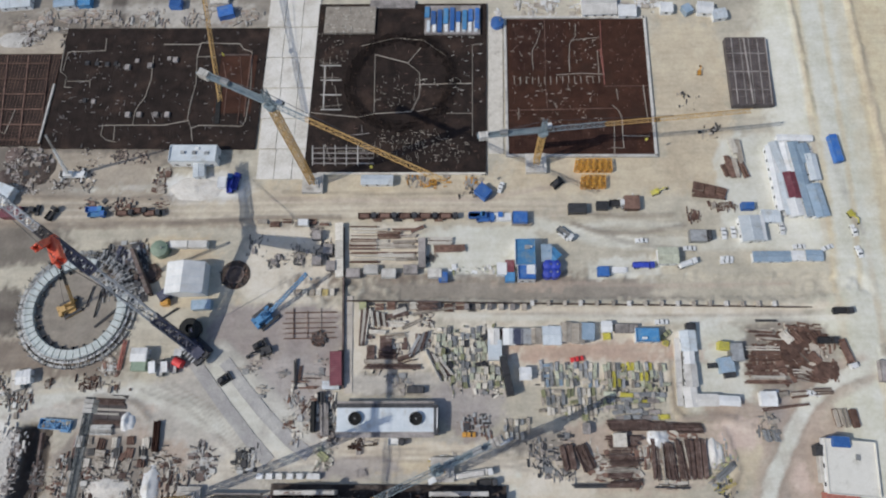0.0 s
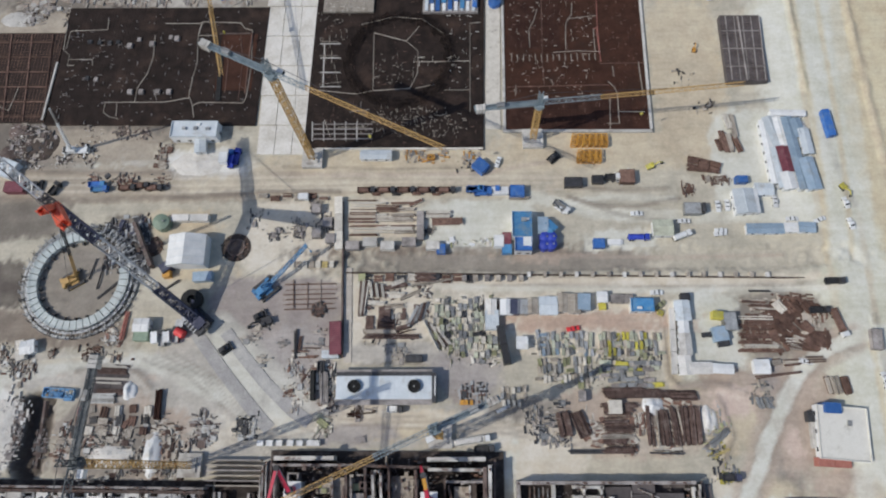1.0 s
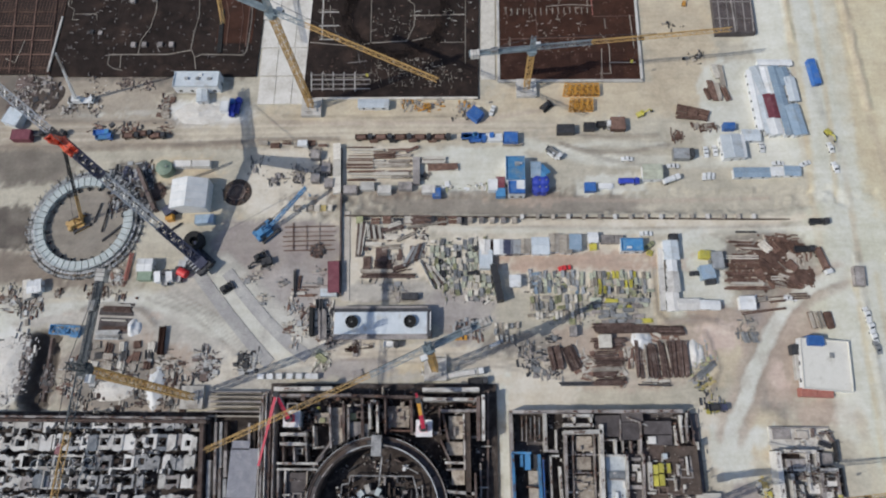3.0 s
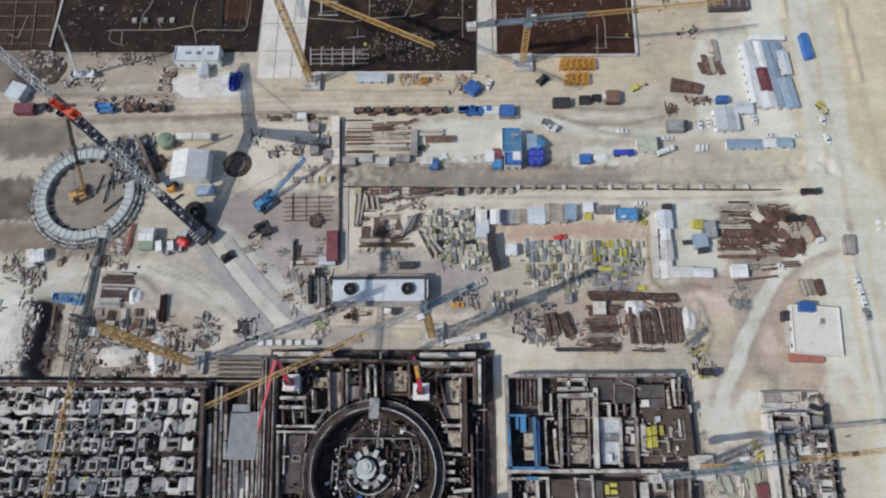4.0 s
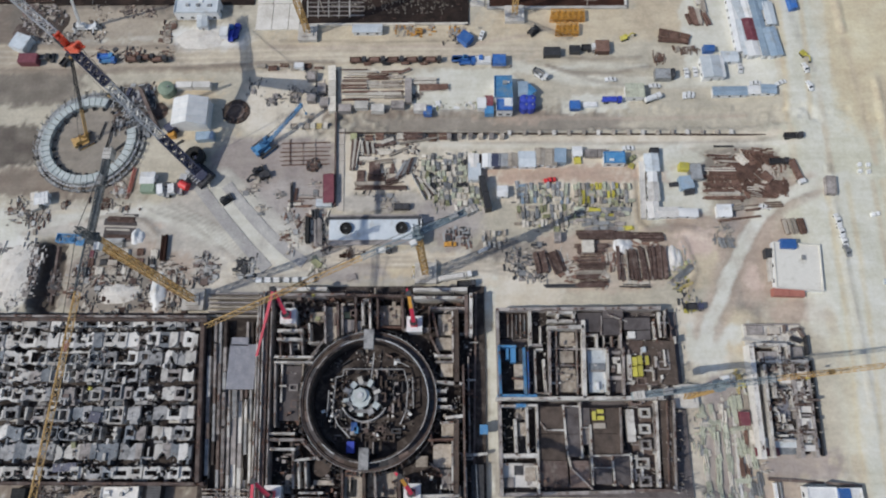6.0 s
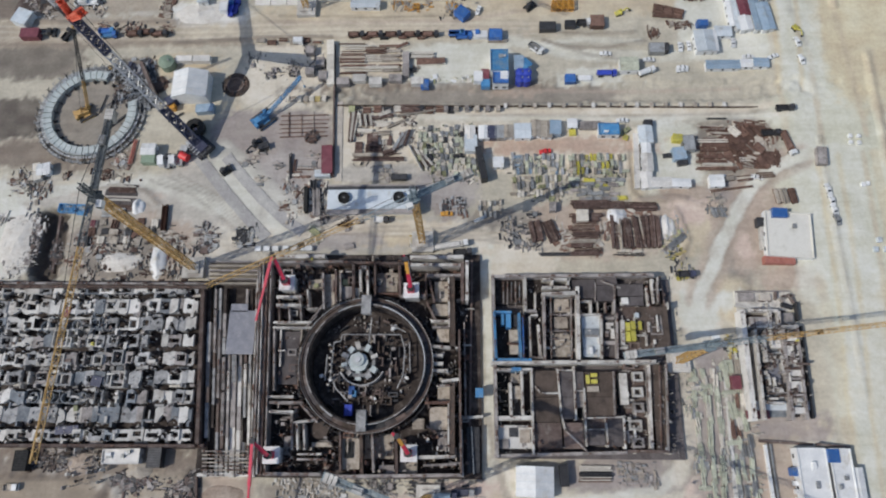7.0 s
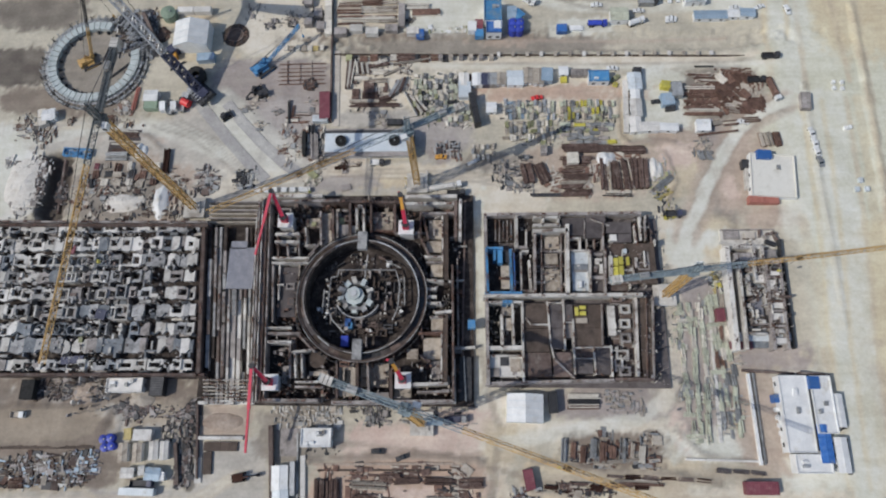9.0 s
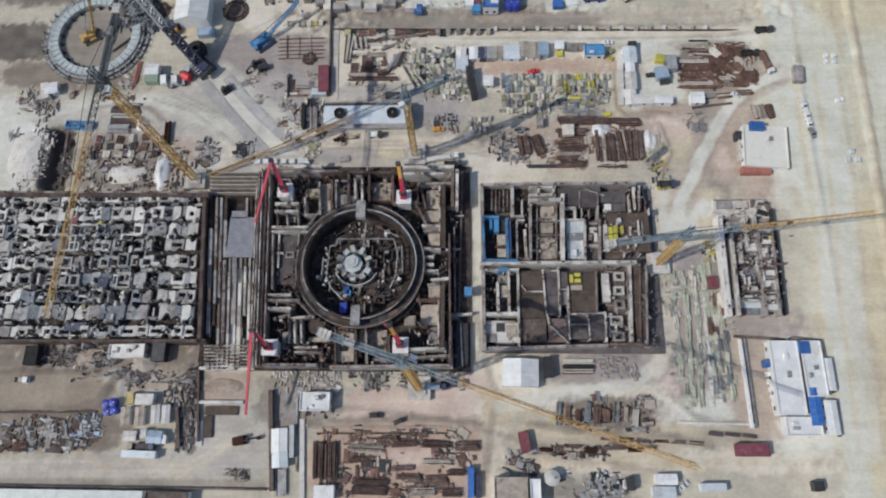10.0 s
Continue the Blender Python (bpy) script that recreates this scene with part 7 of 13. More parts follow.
starters(slab_reactor, 31.2, 6.5, 15.7, 42.5, 0.8, 40, 8, "concrete", 1.2)
starters(slab_reactor, 18.7, 0.6, 22.2, 6, 0.8, 25, 9, "pale_timber", 1.2)
starters(slab_reactor, -0.8, -2, 19.6, 17.9, 0.8, 50, 11, "timber", 1.2)
floor(slab_reactor, -24.1, 36.6, 24.3, 14.9, 0.8, 2, "timber", -1.5, name="deck")
starters(slab_reactor, -24.1, 36.6, 24.3, 14.9, 2, 60, 12, "pale_timber", 0.6)
floor(slab_reactor, 25, 35.3, 26.4, 16, 0.8, 2, "grey_concrete", -1.5, name="deck")
floor(slab_reactor, 12.9, 39.4, 2.2, 5.8, 2, 2.8, "sky_blue", -1.6, name="formwork_panel")
floor(slab_reactor, 15.9, 36.1, 2.2, 7.7, 2, 2.8, "blue_paint", -1.6, name="formwork_panel")
floor(slab_reactor, 18.9, 34.3, 2.1, 12.5, 2, 2.8, "blue_paint", -1.5, name="formwork_panel")
floor(slab_reactor, 21.8, 37, 2.2, 8.4, 2, 2.8, "sky_blue", -1.6, name="formwork_panel")
floor(slab_reactor, 24.8, 35.1, 2.1, 13.1, 2, 2.8, "blue_paint", -1.5, name="formwork_panel")
floor(slab_reactor, 27.7, 36.3, 2.1, 6.1, 2, 2.8, "blue_paint", -1.6, name="formwork_panel")
floor(slab_reactor, 30.7, 34.5, 2.1, 10.9, 2, 2.8, "sky_blue", -1.5, name="formwork_panel")
floor(slab_reactor, 33.6, 37.1, 2.1, 6.7, 2, 2.8, "blue_paint", -1.6, name="formwork_panel")
floor(slab_reactor, 36.6, 35.3, 2.1, 11.5, 2, 2.8, "blue_paint", -1.6, name="formwork_panel")
floor(slab_reactor, 13.5, 31.6, 1.6, 6.4, 2, 2.6, "pale_roof", -1.5, name="formwork_panel")
floor(slab_reactor, 16.3, 30.7, 1.6, 4.8, 2, 2.6, "white_paint", -1.5, name="formwork_panel")
floor(slab_reactor, 19.1, 31.1, 1.6, 5.7, 2, 2.6, "pale_roof", -1.5, name="formwork_panel")
floor(slab_reactor, 21.9, 30.2, 1.6, 4.1, 2, 2.6, "white_paint", -1.5, name="formwork_panel")
floor(slab_reactor, 24.8, 30.6, 1.6, 5.1, 2, 2.6, "pale_roof", -1.5, name="formwork_panel")
floor(slab_reactor, 27.6, 31, 1.6, 6, 2, 2.6, "white_paint", -1.5, name="formwork_panel")
floor(slab_reactor, 30.4, 30.2, 1.6, 4.4, 2, 2.6, "pale_roof", -1.5, name="formwork_panel")
floor(slab_reactor, 33.2, 30.6, 1.6, 5.4, 2, 2.6, "white_paint", -1.5, name="formwork_panel")
floor(slab_reactor, 36, 31, 1.6, 6.3, 2, 2.6, "pale_roof", -1.5, name="formwork_panel")
floor(slab_reactor, -3.9, 45.6, 21.9, 4.6, 0.8, 1.4, "grey_concrete", -1.6, name="deck")

slab_east = building("foundation_slab", 54.6, 166.9, "dark rusty reinforced slab beside the sandy haul road", "foundation")
floor(slab_east, -1.7, -0.4, 64.9, 71.4, -1, 0.8, "rust_mat", -1.3)
mat_of_bars(slab_east, -1.7, -0.4, 64.9, 71.4, 0.8, -1.3, "rust_mat", 1.6)
comb(slab_east, -11.6, 2, 41.3, 3.4, 0.8, 15, "timber")
plank_path(slab_east, "rusty_steel", 0.3, (-15.7, 34.9), (-16.2, 14.8), (-16.8, -3.3), (-16.5, -12.6))
plank_path(slab_east, "timber", 0.28, (-17.9, 29.2), (-19.8, 22.6), (-22.1, 18), (-22.3, 13.4), (-22, 7.6))
plank_path(slab_east, "timber", 0.24, (-1.2, 32.2), (-1.7, 25.6), (-4.6, 21.3), (-5.3, 12.7), (-5.5, 6))
plank_path(slab_east, "orange_roof", 0.26, (10.5, 33.5), (9.9, 18.8), (10, 12.6), (10, -0.9))
plank_path(slab_east, "timber", 0.26, (8, 17.3), (7.9, 4.8))
plank_path(slab_east, "orange_roof", 0.26, (9.9, 17.9), (8, 17.3))
plank_path(slab_east, "orange_roof", 0.26, (9.3, 17.3), (9.9, 4.2))
plank_path(slab_east, "timber", 0.26, (-11.5, 4.7), (0.2, 5.3), (10.4, 4.5))
plank_path(slab_east, "timber", 0.21, (-3.9, 23.2), (9.3, 24.7))
plank_path(slab_east, "timber", 0.24, (15.2, -3.4), (15.5, -8.9))
plank_path(slab_east, "timber", 0.28, (12.5, -11.5), (15.2, -14.4), (16.4, -18.5), (15.9, -29.8), (16.1, -33.1), (10.5, -33))
plank_path(slab_east, "timber", 0.24, (12.8, -19.6), (11.7, -35.8))
plank_path(slab_east, "timber", 0.3, (27.3, -1.3), (27.5, -10.1), (27.8, -19.6))
plank_path(slab_east, "timber", 0.28, (16.2, -27.2), (27.8, -27.5))
plank_path(slab_east, "rusty_steel", 0.24, (-34.1, -13.4), (12.8, -13.2))
plank_path(slab_east, "timber", 0.24, (-29.5, -12.4), (-29.6, -16.7))
plank_path(slab_east, "rusty_steel", 0.24, (9.9, -1.8), (30.3, -1.9))
starters(slab_east, -1.5, -0.6, 61.5, 66.9, 0.8, 200, 13, "rusty_steel", 0.7)
starters(slab_east, -12.1, 6.1, 40.1, 54.3, 0.8, 170, 14, "timber", 0.6)
floor(slab_east, -19.8, 21.0, 24.0, 27.5, 0.8, 0.86, "dark_rust", -1.3)
floor(slab_east, -6.0, -27.5, 56, 14, 0.8, 0.85, "dark_rust", -1.3)
wall(slab_east, -33.3, 37.2, 30.8, 35.4, 1.2, 1.2, "concrete")
wall(slab_east, 31.3, 35.4, 29.8, -36.4, 1.2, 1.2, "concrete")
wall(slab_east, -34.1, -35.9, 29.8, -37, 1.2, 1.2, "concrete")
wall(slab_east, -34.4, 37.2, -35.3, -35.8, 1.2, 1.2, "concrete")
floor(slab_east, -39.6, 0.5, 6.7, 70.3, -0.5, 0.5, "pale_timber", -1.3, name="deck")

slab_small = building("foundation_slab", 129.8, 171.2, "small grey reinforced slab on the sandy terrace", "foundation")
slab_small.location.z = 3.0
floor(slab_small, -0.3, -0.7, 18, 35.4, -3, 0.3, "mauve_slab", -1.3)
mat_of_bars(slab_small, -0.3, -0.7, 17.6, 35, 0.3, -1.3, "dark_concrete", 1.5)
wall(slab_small, -6.3, 16.4, -7.7, -17.5, 0.35, 0.5, "grey_concrete", 0.1, name="edge_beam")
wall(slab_small, -2.4, 16.4, -3.9, -17.6, 0.35, 0.5, "grey_concrete", 0.1, name="edge_beam")
wall(slab_small, 1.4, 16.3, -0.2, -17.6, 0.35, 0.5, "grey_concrete", 0.1, name="edge_beam")
wall(slab_small, 5.3, 16.2, 3.5, -17.7, 0.35, 0.5, "grey_concrete", 0.1, name="edge_beam")
wall(slab_small, 9.1, 16.1, 7.2, -17.8, 0.35, 0.5, "grey_concrete", 0.1, name="edge_beam")
wall(slab_small, -0.7, 16.6, -1.1, -17.9, 0.45, 0.9, "grey_concrete")
wall(slab_small, -8.9, 8.5, 7.9, 8.1, 0.35, 0.5, "grey_concrete", 0.1, name="edge_beam")
wall(slab_small, -9.2, -1.1, 7.5, -1.5, 0.35, 0.5, "grey_concrete", 0.1, name="edge_beam")
wall(slab_small, -9.4, -10.5, 7.1, -10.9, 0.35, 0.5, "grey_concrete", 0.1, name="edge_beam")

# ---- turbine hall foundation of the nearer unit ----

turbine_hall = building("turbine_hall", -142, -51.2, "turbine hall under construction with rows of pale concrete plinths", "building")
# floor kept near black so the openings' shade is painted in
floor(turbine_hall, -15.2, 1.1, 121, 67.4, -1, 0.8, "pit_shade", -0.4)
wall(turbine_hall, -79.3, 31.7, 44, 30.4, 1.2, 6, "dark_concrete")
wall(turbine_hall, -64.5, -31.6, 49.3, -31.9, 1.2, 5, "dark_concrete")
wall(turbine_hall, 42.5, 31.1, 47.4, -31.9, 1.5, 5, "dark_concrete")
wall(turbine_hall, -79.3, 33.1, 44, 31.8, 0.8, 6.5, "grey_concrete")
plinths(turbine_hall, 17)

# ---- pipe channel between the buildings ----

channel = building("service_channel", -85.3, -55.3, "long service channel with parallel concrete walls and a grey sheet cover", "building")
# channel floor tone holds the shade between the walls
floor(channel, 0.9, 0.1, 22.5, 77.7, -1, 0.6, "pit_shade", -0.3)
# darkest wall pieces at the north end paint the shade lying there
wall(channel, -12.1, 34.4, -10.9, 21.3, 1.4, 2.5, "pit_shade")
wall(channel, -10.5, 19.8, -9.3, 5.1, 1.4, 3.2, "hall_concrete")
wall(channel, -9.6, 5.2, -8.7, -5.2, 1.4, 2.5, "grey_concrete")
wall(channel, -8.3, -6.2, -7.9, -10.7, 1.4, 3.2, "dark_concrete")
wall(channel, -8.1, -11.8, -6.9, -25.3, 1.4, 2.5, "hall_concrete")
wall(channel, -6.9, -25.5, -5.9, -36.9, 1.4, 2.5, "pit_shade")
wall(channel, -5.4, -37.4, -5.3, -38.2, 1.4, 3.8, "hall_concrete")
wall(channel, -9.3, 34.1, -8.7, 26.7, 0.9, 3.2, "grey_concrete")
wall(channel, -8.2, 24.8, -6.8, 8.6, 0.9, 4.2, "grey_concrete")
wall(channel, -7.5, 8.8, -6.9, 2.5, 0.9, 2.5, "dark_concrete")
wall(channel, -6.3, 1.3, -5.2, -11.9, 0.9, 3.8, "hall_concrete")
wall(channel, -5.4, -12.4, -4.8, -20.5, 0.9, 3.2, "pit_shade")
wall(channel, -3.2, -36.9, -3.1, -38.2, 0.9, 3.8, "grey_concrete")
wall(channel, -7.3, 34.1, -6, 18.1, 1, 3.2, "hall_concrete")
wall(channel, -5.6, 16.8, -4.2, 0.1, 1, 4.2, "grey_concrete")
wall(channel, -4.2, -0.4, -3.5, -9.2, 1, 4.2, "grey_concrete")
wall(channel, -4.1, -8.9, -3, -22.3, 1, 2.5, "dark_concrete")
wall(channel, -2.5, -23.2, -1.2, -38.2, 1, 3.8, "hall_concrete")
wall(channel, -5.1, 33.8, -4.4, 24.5, 1.2, 3.8, "pit_shade")
wall(channel, -4.3, 23.5, -3.6, 14.9, 1.2, 3.8, "grey_concrete")
wall(channel, -3.4, 13.2, -2.8, 6.7, 1.2, 4.2, "hall_concrete")
wall(channel, -2.8, 6.6, -1.7, -7.1, 1.2, 4.2, "grey_concrete")
wall(channel, -1.7, -7.3, -0.4, -23.4, 1.2, 4.2, "grey_concrete")
wall(channel, -0.8, -23.7, -0.3, -30.3, 1.2, 3.2, "dark_concrete")
wall(channel, 0, -31.3, 0.6, -38.2, 1.2, 3.8, "grey_concrete")
wall(channel, -1.6, 16.9, -1.1, 10.2, 0.9, 3.8, "hall_concrete")
wall(channel, -1.3, 9.7, -0.6, 1.5, 0.9, 3.2, "grey_concrete")
wall(channel, -0.2, 0.3, 0.6, -10.3, 0.9, 4.2, "pale_concrete")
wall(channel, 0.5, -10.6, 1.5, -24.3, 0.9, 3.8, "grey_concrete")
wall(channel, 1.6, -25.2, 2.5, -37.1, 0.9, 3.8, "pale_concrete")
wall(channel, 0, 25, 0.5, 18, 1.8, 3.8, "pit_shade")
wall(channel, 0.6, 17, 1.3, 6.5, 1.8, 3.8, "grey_concrete")
wall(channel, 1.5, 6, 2.2, -2.8, 1.8, 4.2, "hall_concrete")
wall(channel, 1.9, -3.9, 3.1, -20, 1.8, 3.2, "grey_concrete")
wall(channel, 2.9, -20.1, 3.5, -28.6, 1.8, 2.5, "pale_concrete")
wall(channel, 4.2, -29.9, 4.8, -38.2, 1.8, 4.2, "concrete")
wall(channel, 2.4, 21.6, 3.3, 9.3, 1.4, 3.2, "grey_concrete")
wall(channel, 3.4, 8.4, 3.7, 3.4, 1.4, 3.2, "grey_concrete")
wall(channel, 3.5, 3.5, 4.7, -13, 1.4, 2.5, "pale_concrete")
wall(channel, 5, -13.8, 5.6, -22.2, 1.4, 3.2, "grey_concrete")
wall(channel, 5.8, -22.7, 6.9, -37.4, 1.4, 3.8, "concrete")
wall(channel, 4, 33.7, 5.1, 17.5, 0.9, 3.8, "grey_concrete")
wall(channel, 5.2, 16, 6, 4.5, 0.9, 3.8, "dark_concrete")
wall(channel, 6.2, 2.9, 6.8, -5.1, 0.9, 4.2, "concrete")
wall(channel, 6.5, -5.4, 7.3, -16.7, 0.9, 3.2, "hall_concrete")
wall(channel, 7.7, -26.9, 8.5, -38, 0.9, 2.5, "concrete")
wall(channel, 5.9, 33.7, 6.6, 24.6, 0.9, 3.8, "pit_shade")
wall(channel, 7.5, 6.9, 8.2, -3.5, 0.9, 3.2, "hall_concrete")
wall(channel, 8.6, -4.7, 9.1, -12.2, 0.9, 4.2, "concrete")
wall(channel, 9, -12.1, 10.1, -27.7, 0.9, 3.8, "concrete")
wall(channel, 10.2, -28, 10.5, -32.3, 0.9, 4.2, "grey_concrete")
wall(channel, 10, -32.4, 10.3, -36.9, 0.9, 2.5, "grey_concrete")
wall(channel, 7.9, 33.7, 8.4, 25.7, 0.7, 3.8, "grey_concrete")
wall(channel, 8, 25.7, 8.8, 13.1, 0.7, 2.5, "dark_concrete")
wall(channel, 9.3, 12.6, 9.7, 6.6, 0.7, 3.8, "hall_concrete")
wall(channel, 9.5, 5.7, 9.8, 0.9, 0.7, 3.2, "pit_shade")
wall(channel, 9.6, 1, 10.1, -6.5, 0.7, 2.5, "concrete")
wall(channel, 10.8, -8.2, 11.5, -19.1, 0.7, 4.2, "grey_concrete")
wall(channel, 11.5, -19.9, 12.3, -32.2, 0.7, 4.2, "hall_concrete")
wall(channel, 12.2, -32.8, 12.6, -38.2, 0.7, 3.8, "grey_concrete")
floor(channel, 3.7, 15.9, 11, 17.6, 4, 5.2, "grey_sheet", -0.5, name="cover_sheet")
floor(channel, 2, 25.9, 6.8, 3.3, 4, 5.2, "grey_sheet", -0.5, name="cover_sheet")
wall(channel, -7, -29.7, 13.6, -29.8, 0.5, 4.4, "concrete")
wall(channel, -6.8, -31.1, 13.7, -31.1, 0.5, 4.4, "timber")
wall(channel, -6.7, -32.4, 13.8, -32.5, 0.5, 4.4, "concrete")
wall(channel, -6.5, -33.8, 13.9, -33.8, 0.5, 4.4, "timber")
wall(channel, -6.4, -35.1, 14.1, -35.2, 0.5, 4.4, "concrete")
wall(channel, -6.2, -36.5, 14.2, -36.5, 0.5, 4.4, "timber")
wall(channel, -6.1, -37.8, 14.3, -37.8, 0.5, 4.4, "concrete")
wall(channel, -13.5, 46.2, 7.2, 46, 0.5, 3.5, "grey_concrete")
wall(channel, -13.3, 44.3, 7.4, 44.1, 0.5, 3.5, "timber")
wall(channel, -13.1, 42.5, 7.6, 42.2, 0.5, 3.5, "grey_concrete")
wall(channel, -12.9, 40.6, 7.7, 40.4, 0.5, 3.5, "timber")
wall(channel, -12.7, 38.7, 7.9, 38.5, 0.5, 3.5, "grey_concrete")
wall(channel, -12.5, 36.9, 8, 36.7, 0.5, 3.5, "timber")

# ---- reactor building of the nearer unit ----

reactor = building("reactor_building", -31.2, -50.7, "square reactor building shell with a round containment wall", "building")
# shell floor whose dark tone includes the shade of its cells
floor(reactor, 0.9, 0.3, 89.4, 88.8, -1, 1, "pit_shade", -0.4)
wall(reactor, -44.7, 35.4, -40.7, -42.5, 0.5, 9, "concrete")
wall(reactor, -44.1, 39.5, -39.6, -42.5, 0.6, 9, "grey_concrete")
wall(reactor, -42.8, 40.5, -38.3, -42.5, 0.4, 9, "pale_concrete")
wall(reactor, -41.6, 40.8, -37.4, -42.4, 1.2, 8, "dark_concrete")
wall(reactor, -39.8, 38.3, -35.6, -42.4, 0.5, 8, "grey_concrete")
wall(reactor, -40.2, 39.6, -10.7, 39.6, 1, 8.5, "grey_concrete")
wall(reactor, -39.6, 42.1, -18.6, 42.1, 1.6, 8, "concrete")
wall(reactor, -18.4, 39.6, 17.6, 38.7, 1, 8, "dark_concrete")
wall(reactor, 18.1, 38, 37.5, 37.8, 1.2, 8.5, "concrete")
wall(reactor, 17.9, 41.6, 38.2, 41.7, 1.6, 7, "pale_concrete")
wall(reactor, 40.4, 38.9, 40.2, 23.4, 1.2, 9, "pale_concrete")
wall(reactor, 38.5, 38.1, 38.4, 23.4, 1.4, 9, "dark_concrete")
wall(reactor, 42.5, 41.2, 40.4, -41.7, 0.8, 2.2, "dark_concrete")
wall(reactor, -36, 25.2, -27.3, 25.2, 1.2, 7.5, "concrete")
wall(reactor, -35.8, 21.7, -26.9, 21.6, 1.2, 8, "concrete")
wall(reactor, -36.6, 14.7, -22, 14.6, 0.8, 8, "concrete")
wall(reactor, -36.5, 12.6, -22.1, 12.5, 0.8, 8, "concrete")
wall(reactor, -35.6, 25.2, -34.9, 15.9, 0.6, 7, "dark_concrete")
wall(reactor, -31.4, 21.2, -30.7, 15.4, 0.6, 7, "grey_concrete")
wall(reactor, -27.5, 26.1, -26, 15.4, 0.7, 7, "grey_concrete")
floor(reactor, -31.2, 19.7, 6.2, 4.7, 1, 3.5, "dark_concrete", name="deck")
wall(reactor, -36.5, 12, -34.8, -11.6, 0.7, 7.5, "grey_concrete")
floor(reactor, -29.9, 1.0, 8.3, 20.8, 1, 5.2, "mauve_slab", name="deck")
wall(reactor, -25.7, 11.7, -25.8, -9.7, 0.5, 6.5, "tan_deck")
wall(reactor, -34, 11.8, -33.4, -2.3, 0.6, 6.5, "concrete")
wall(reactor, -22.3, 15.4, -16.7, 23.1, 0.9, 7, "grey_concrete")
wall(reactor, -23.8, 20.2, -19.9, 20.6, 0.6, 7, "concrete")
wall(reactor, -24.3, 28, -23.6, 21.2, 0.6, 7, "concrete")
wall(reactor, -20.1, 17.3, -23.3, 13.5, 0.8, 7, "grey_concrete")
floor(reactor, -22.0, 31.4, 5.5, 3.8, 1, 4, "tan_deck", name="deck")
floor(reactor, -21.4, 30.5, 1.9, 1.7, 1, 5, "olive_panel", name="formwork_panel")
floor(reactor, -14.7, 28.2, 6.0, 13.9, 1, 5, "tan_deck", name="deck")
wall(reactor, -18.3, 34.7, -17.2, 20.5, 0.8, 7.5, "grey_concrete")
wall(reactor, -13.1, 35.7, -12.4, 23.3, 1, 7.5, "dark_concrete")
wall(reactor, -11.2, 34.7, -10.6, 23.8, 0.8, 7.5, "grey_concrete")
floor(reactor, -8.4, 27.0, 4.2, 5.4, 1, 6, "grey_concrete", name="deck")
floor(reactor, -9.3, 33.2, 3.9, 4.3, 1, 4, "mauve_slab", name="deck")
floor(reactor, -9.4, 31.8, 2.6, 2.5, 1, 5, "olive_panel", name="formwork_panel")
wall(reactor, -6, 38.5, -5.2, 24.1, 1, 8, "dark_concrete")
wall(reactor, -3.2, 37.4, -2.5, 27.5, 0.9, 8, "concrete")
wall(reactor, -0.1, 37.4, 0.4, 26, 0.9, 8, "concrete")
wall(reactor, -3.2, 37.4, -0.1, 37.4, 0.9, 8, "concrete")
floor(reactor, -4.3, 26.5, 2.3, 4.9, 1, 6.5, "concrete", name="deck")
# black sheets put the slots' shade into colour
floor(reactor, -2.3, 33.7, 2.4, 10.1, 1, 1.5, "rubber_and_shade")
floor(reactor, 0.9, 33.7, 2.2, 12.2, 1, 1.5, "rubber_and_shade")
wall(reactor, 2.9, 38.4, 3.4, 25.5, 0.8, 8, "dark_concrete")
floor(reactor, 7.5, 31.7, 8.8, 8.0, 1, 4.2, "tan_deck", name="deck")
wall(reactor, 4.1, 26.5, 13, 26.4, 0.7, 6.5, "rusty_steel")
wall(reactor, 12.8, 37.4, 13.3, 25.6, 1, 7.5, "dark_concrete")
wall(reactor, 13.8, 25.5, 23.8, 25.6, 1, 7, "grey_concrete")
wall(reactor, 23.7, 34.5, 23.8, 25.2, 0.7, 7, "dark_concrete")
wall(reactor, 24.7, 33.7, 37.3, 33.6, 0.9, 8, "grey_concrete")
wall(reactor, 34.3, 32.1, 34.5, 3.9, 2, 8, "brown_slab")
wall(reactor, 32.9, 32.1, 33.1, 12.8, 0.6, 8, "concrete")
floor(reactor, 29.8, 27.7, 5.4, 8.4, 1, 4.4, "tan_deck", name="deck")
floor(reactor, 29.4, 20.0, 6.2, 4.8, 1, 4.8, "tan_deck", name="deck")
wall(reactor, 25.1, 32, 27.1, 22.7, 0.8, 7, "dark_concrete")
wall(reactor, 26.2, 14.9, 34, 14.8, 0.9, 7.5, "concrete")
wall(reactor, 26.7, 12.5, 34.5, 12.5, 0.7, 7.5, "grey_concrete")
wall(reactor, 24.3, 22.7, 27.6, 15.5, 0.8, 7, "dark_concrete")
floor(reactor, 30.6, 9.7, 4.8, 5.2, 1, 4.8, "tan_deck", name="deck")
wall(reactor, 25.9, 4.9, 36.3, 4.1, 1, 8, "concrete")
wall(reactor, 26.5, 1.4, 29.9, 1.4, 1.3, 7, "concrete")
wall(reactor, 26.6, -1.8, 30, -1.8, 1.3, 7, "concrete")
wall(reactor, 26.6, -4.5, 31.8, -4.6, 1.3, 7, "concrete")
floor(reactor, 33.6, -0.7, 5.1, 11.2, 1, 2, "pit_shade")
wall(reactor, 30.7, -8.6, 36.2, -8, 1.2, 8, "concrete")
wall(reactor, 28.5, -10.4, 34, -10.2, 0.7, 8, "concrete")
floor(reactor, 30.9, -13.1, 4.7, 5.2, 1, 5, "tan_deck", name="deck")
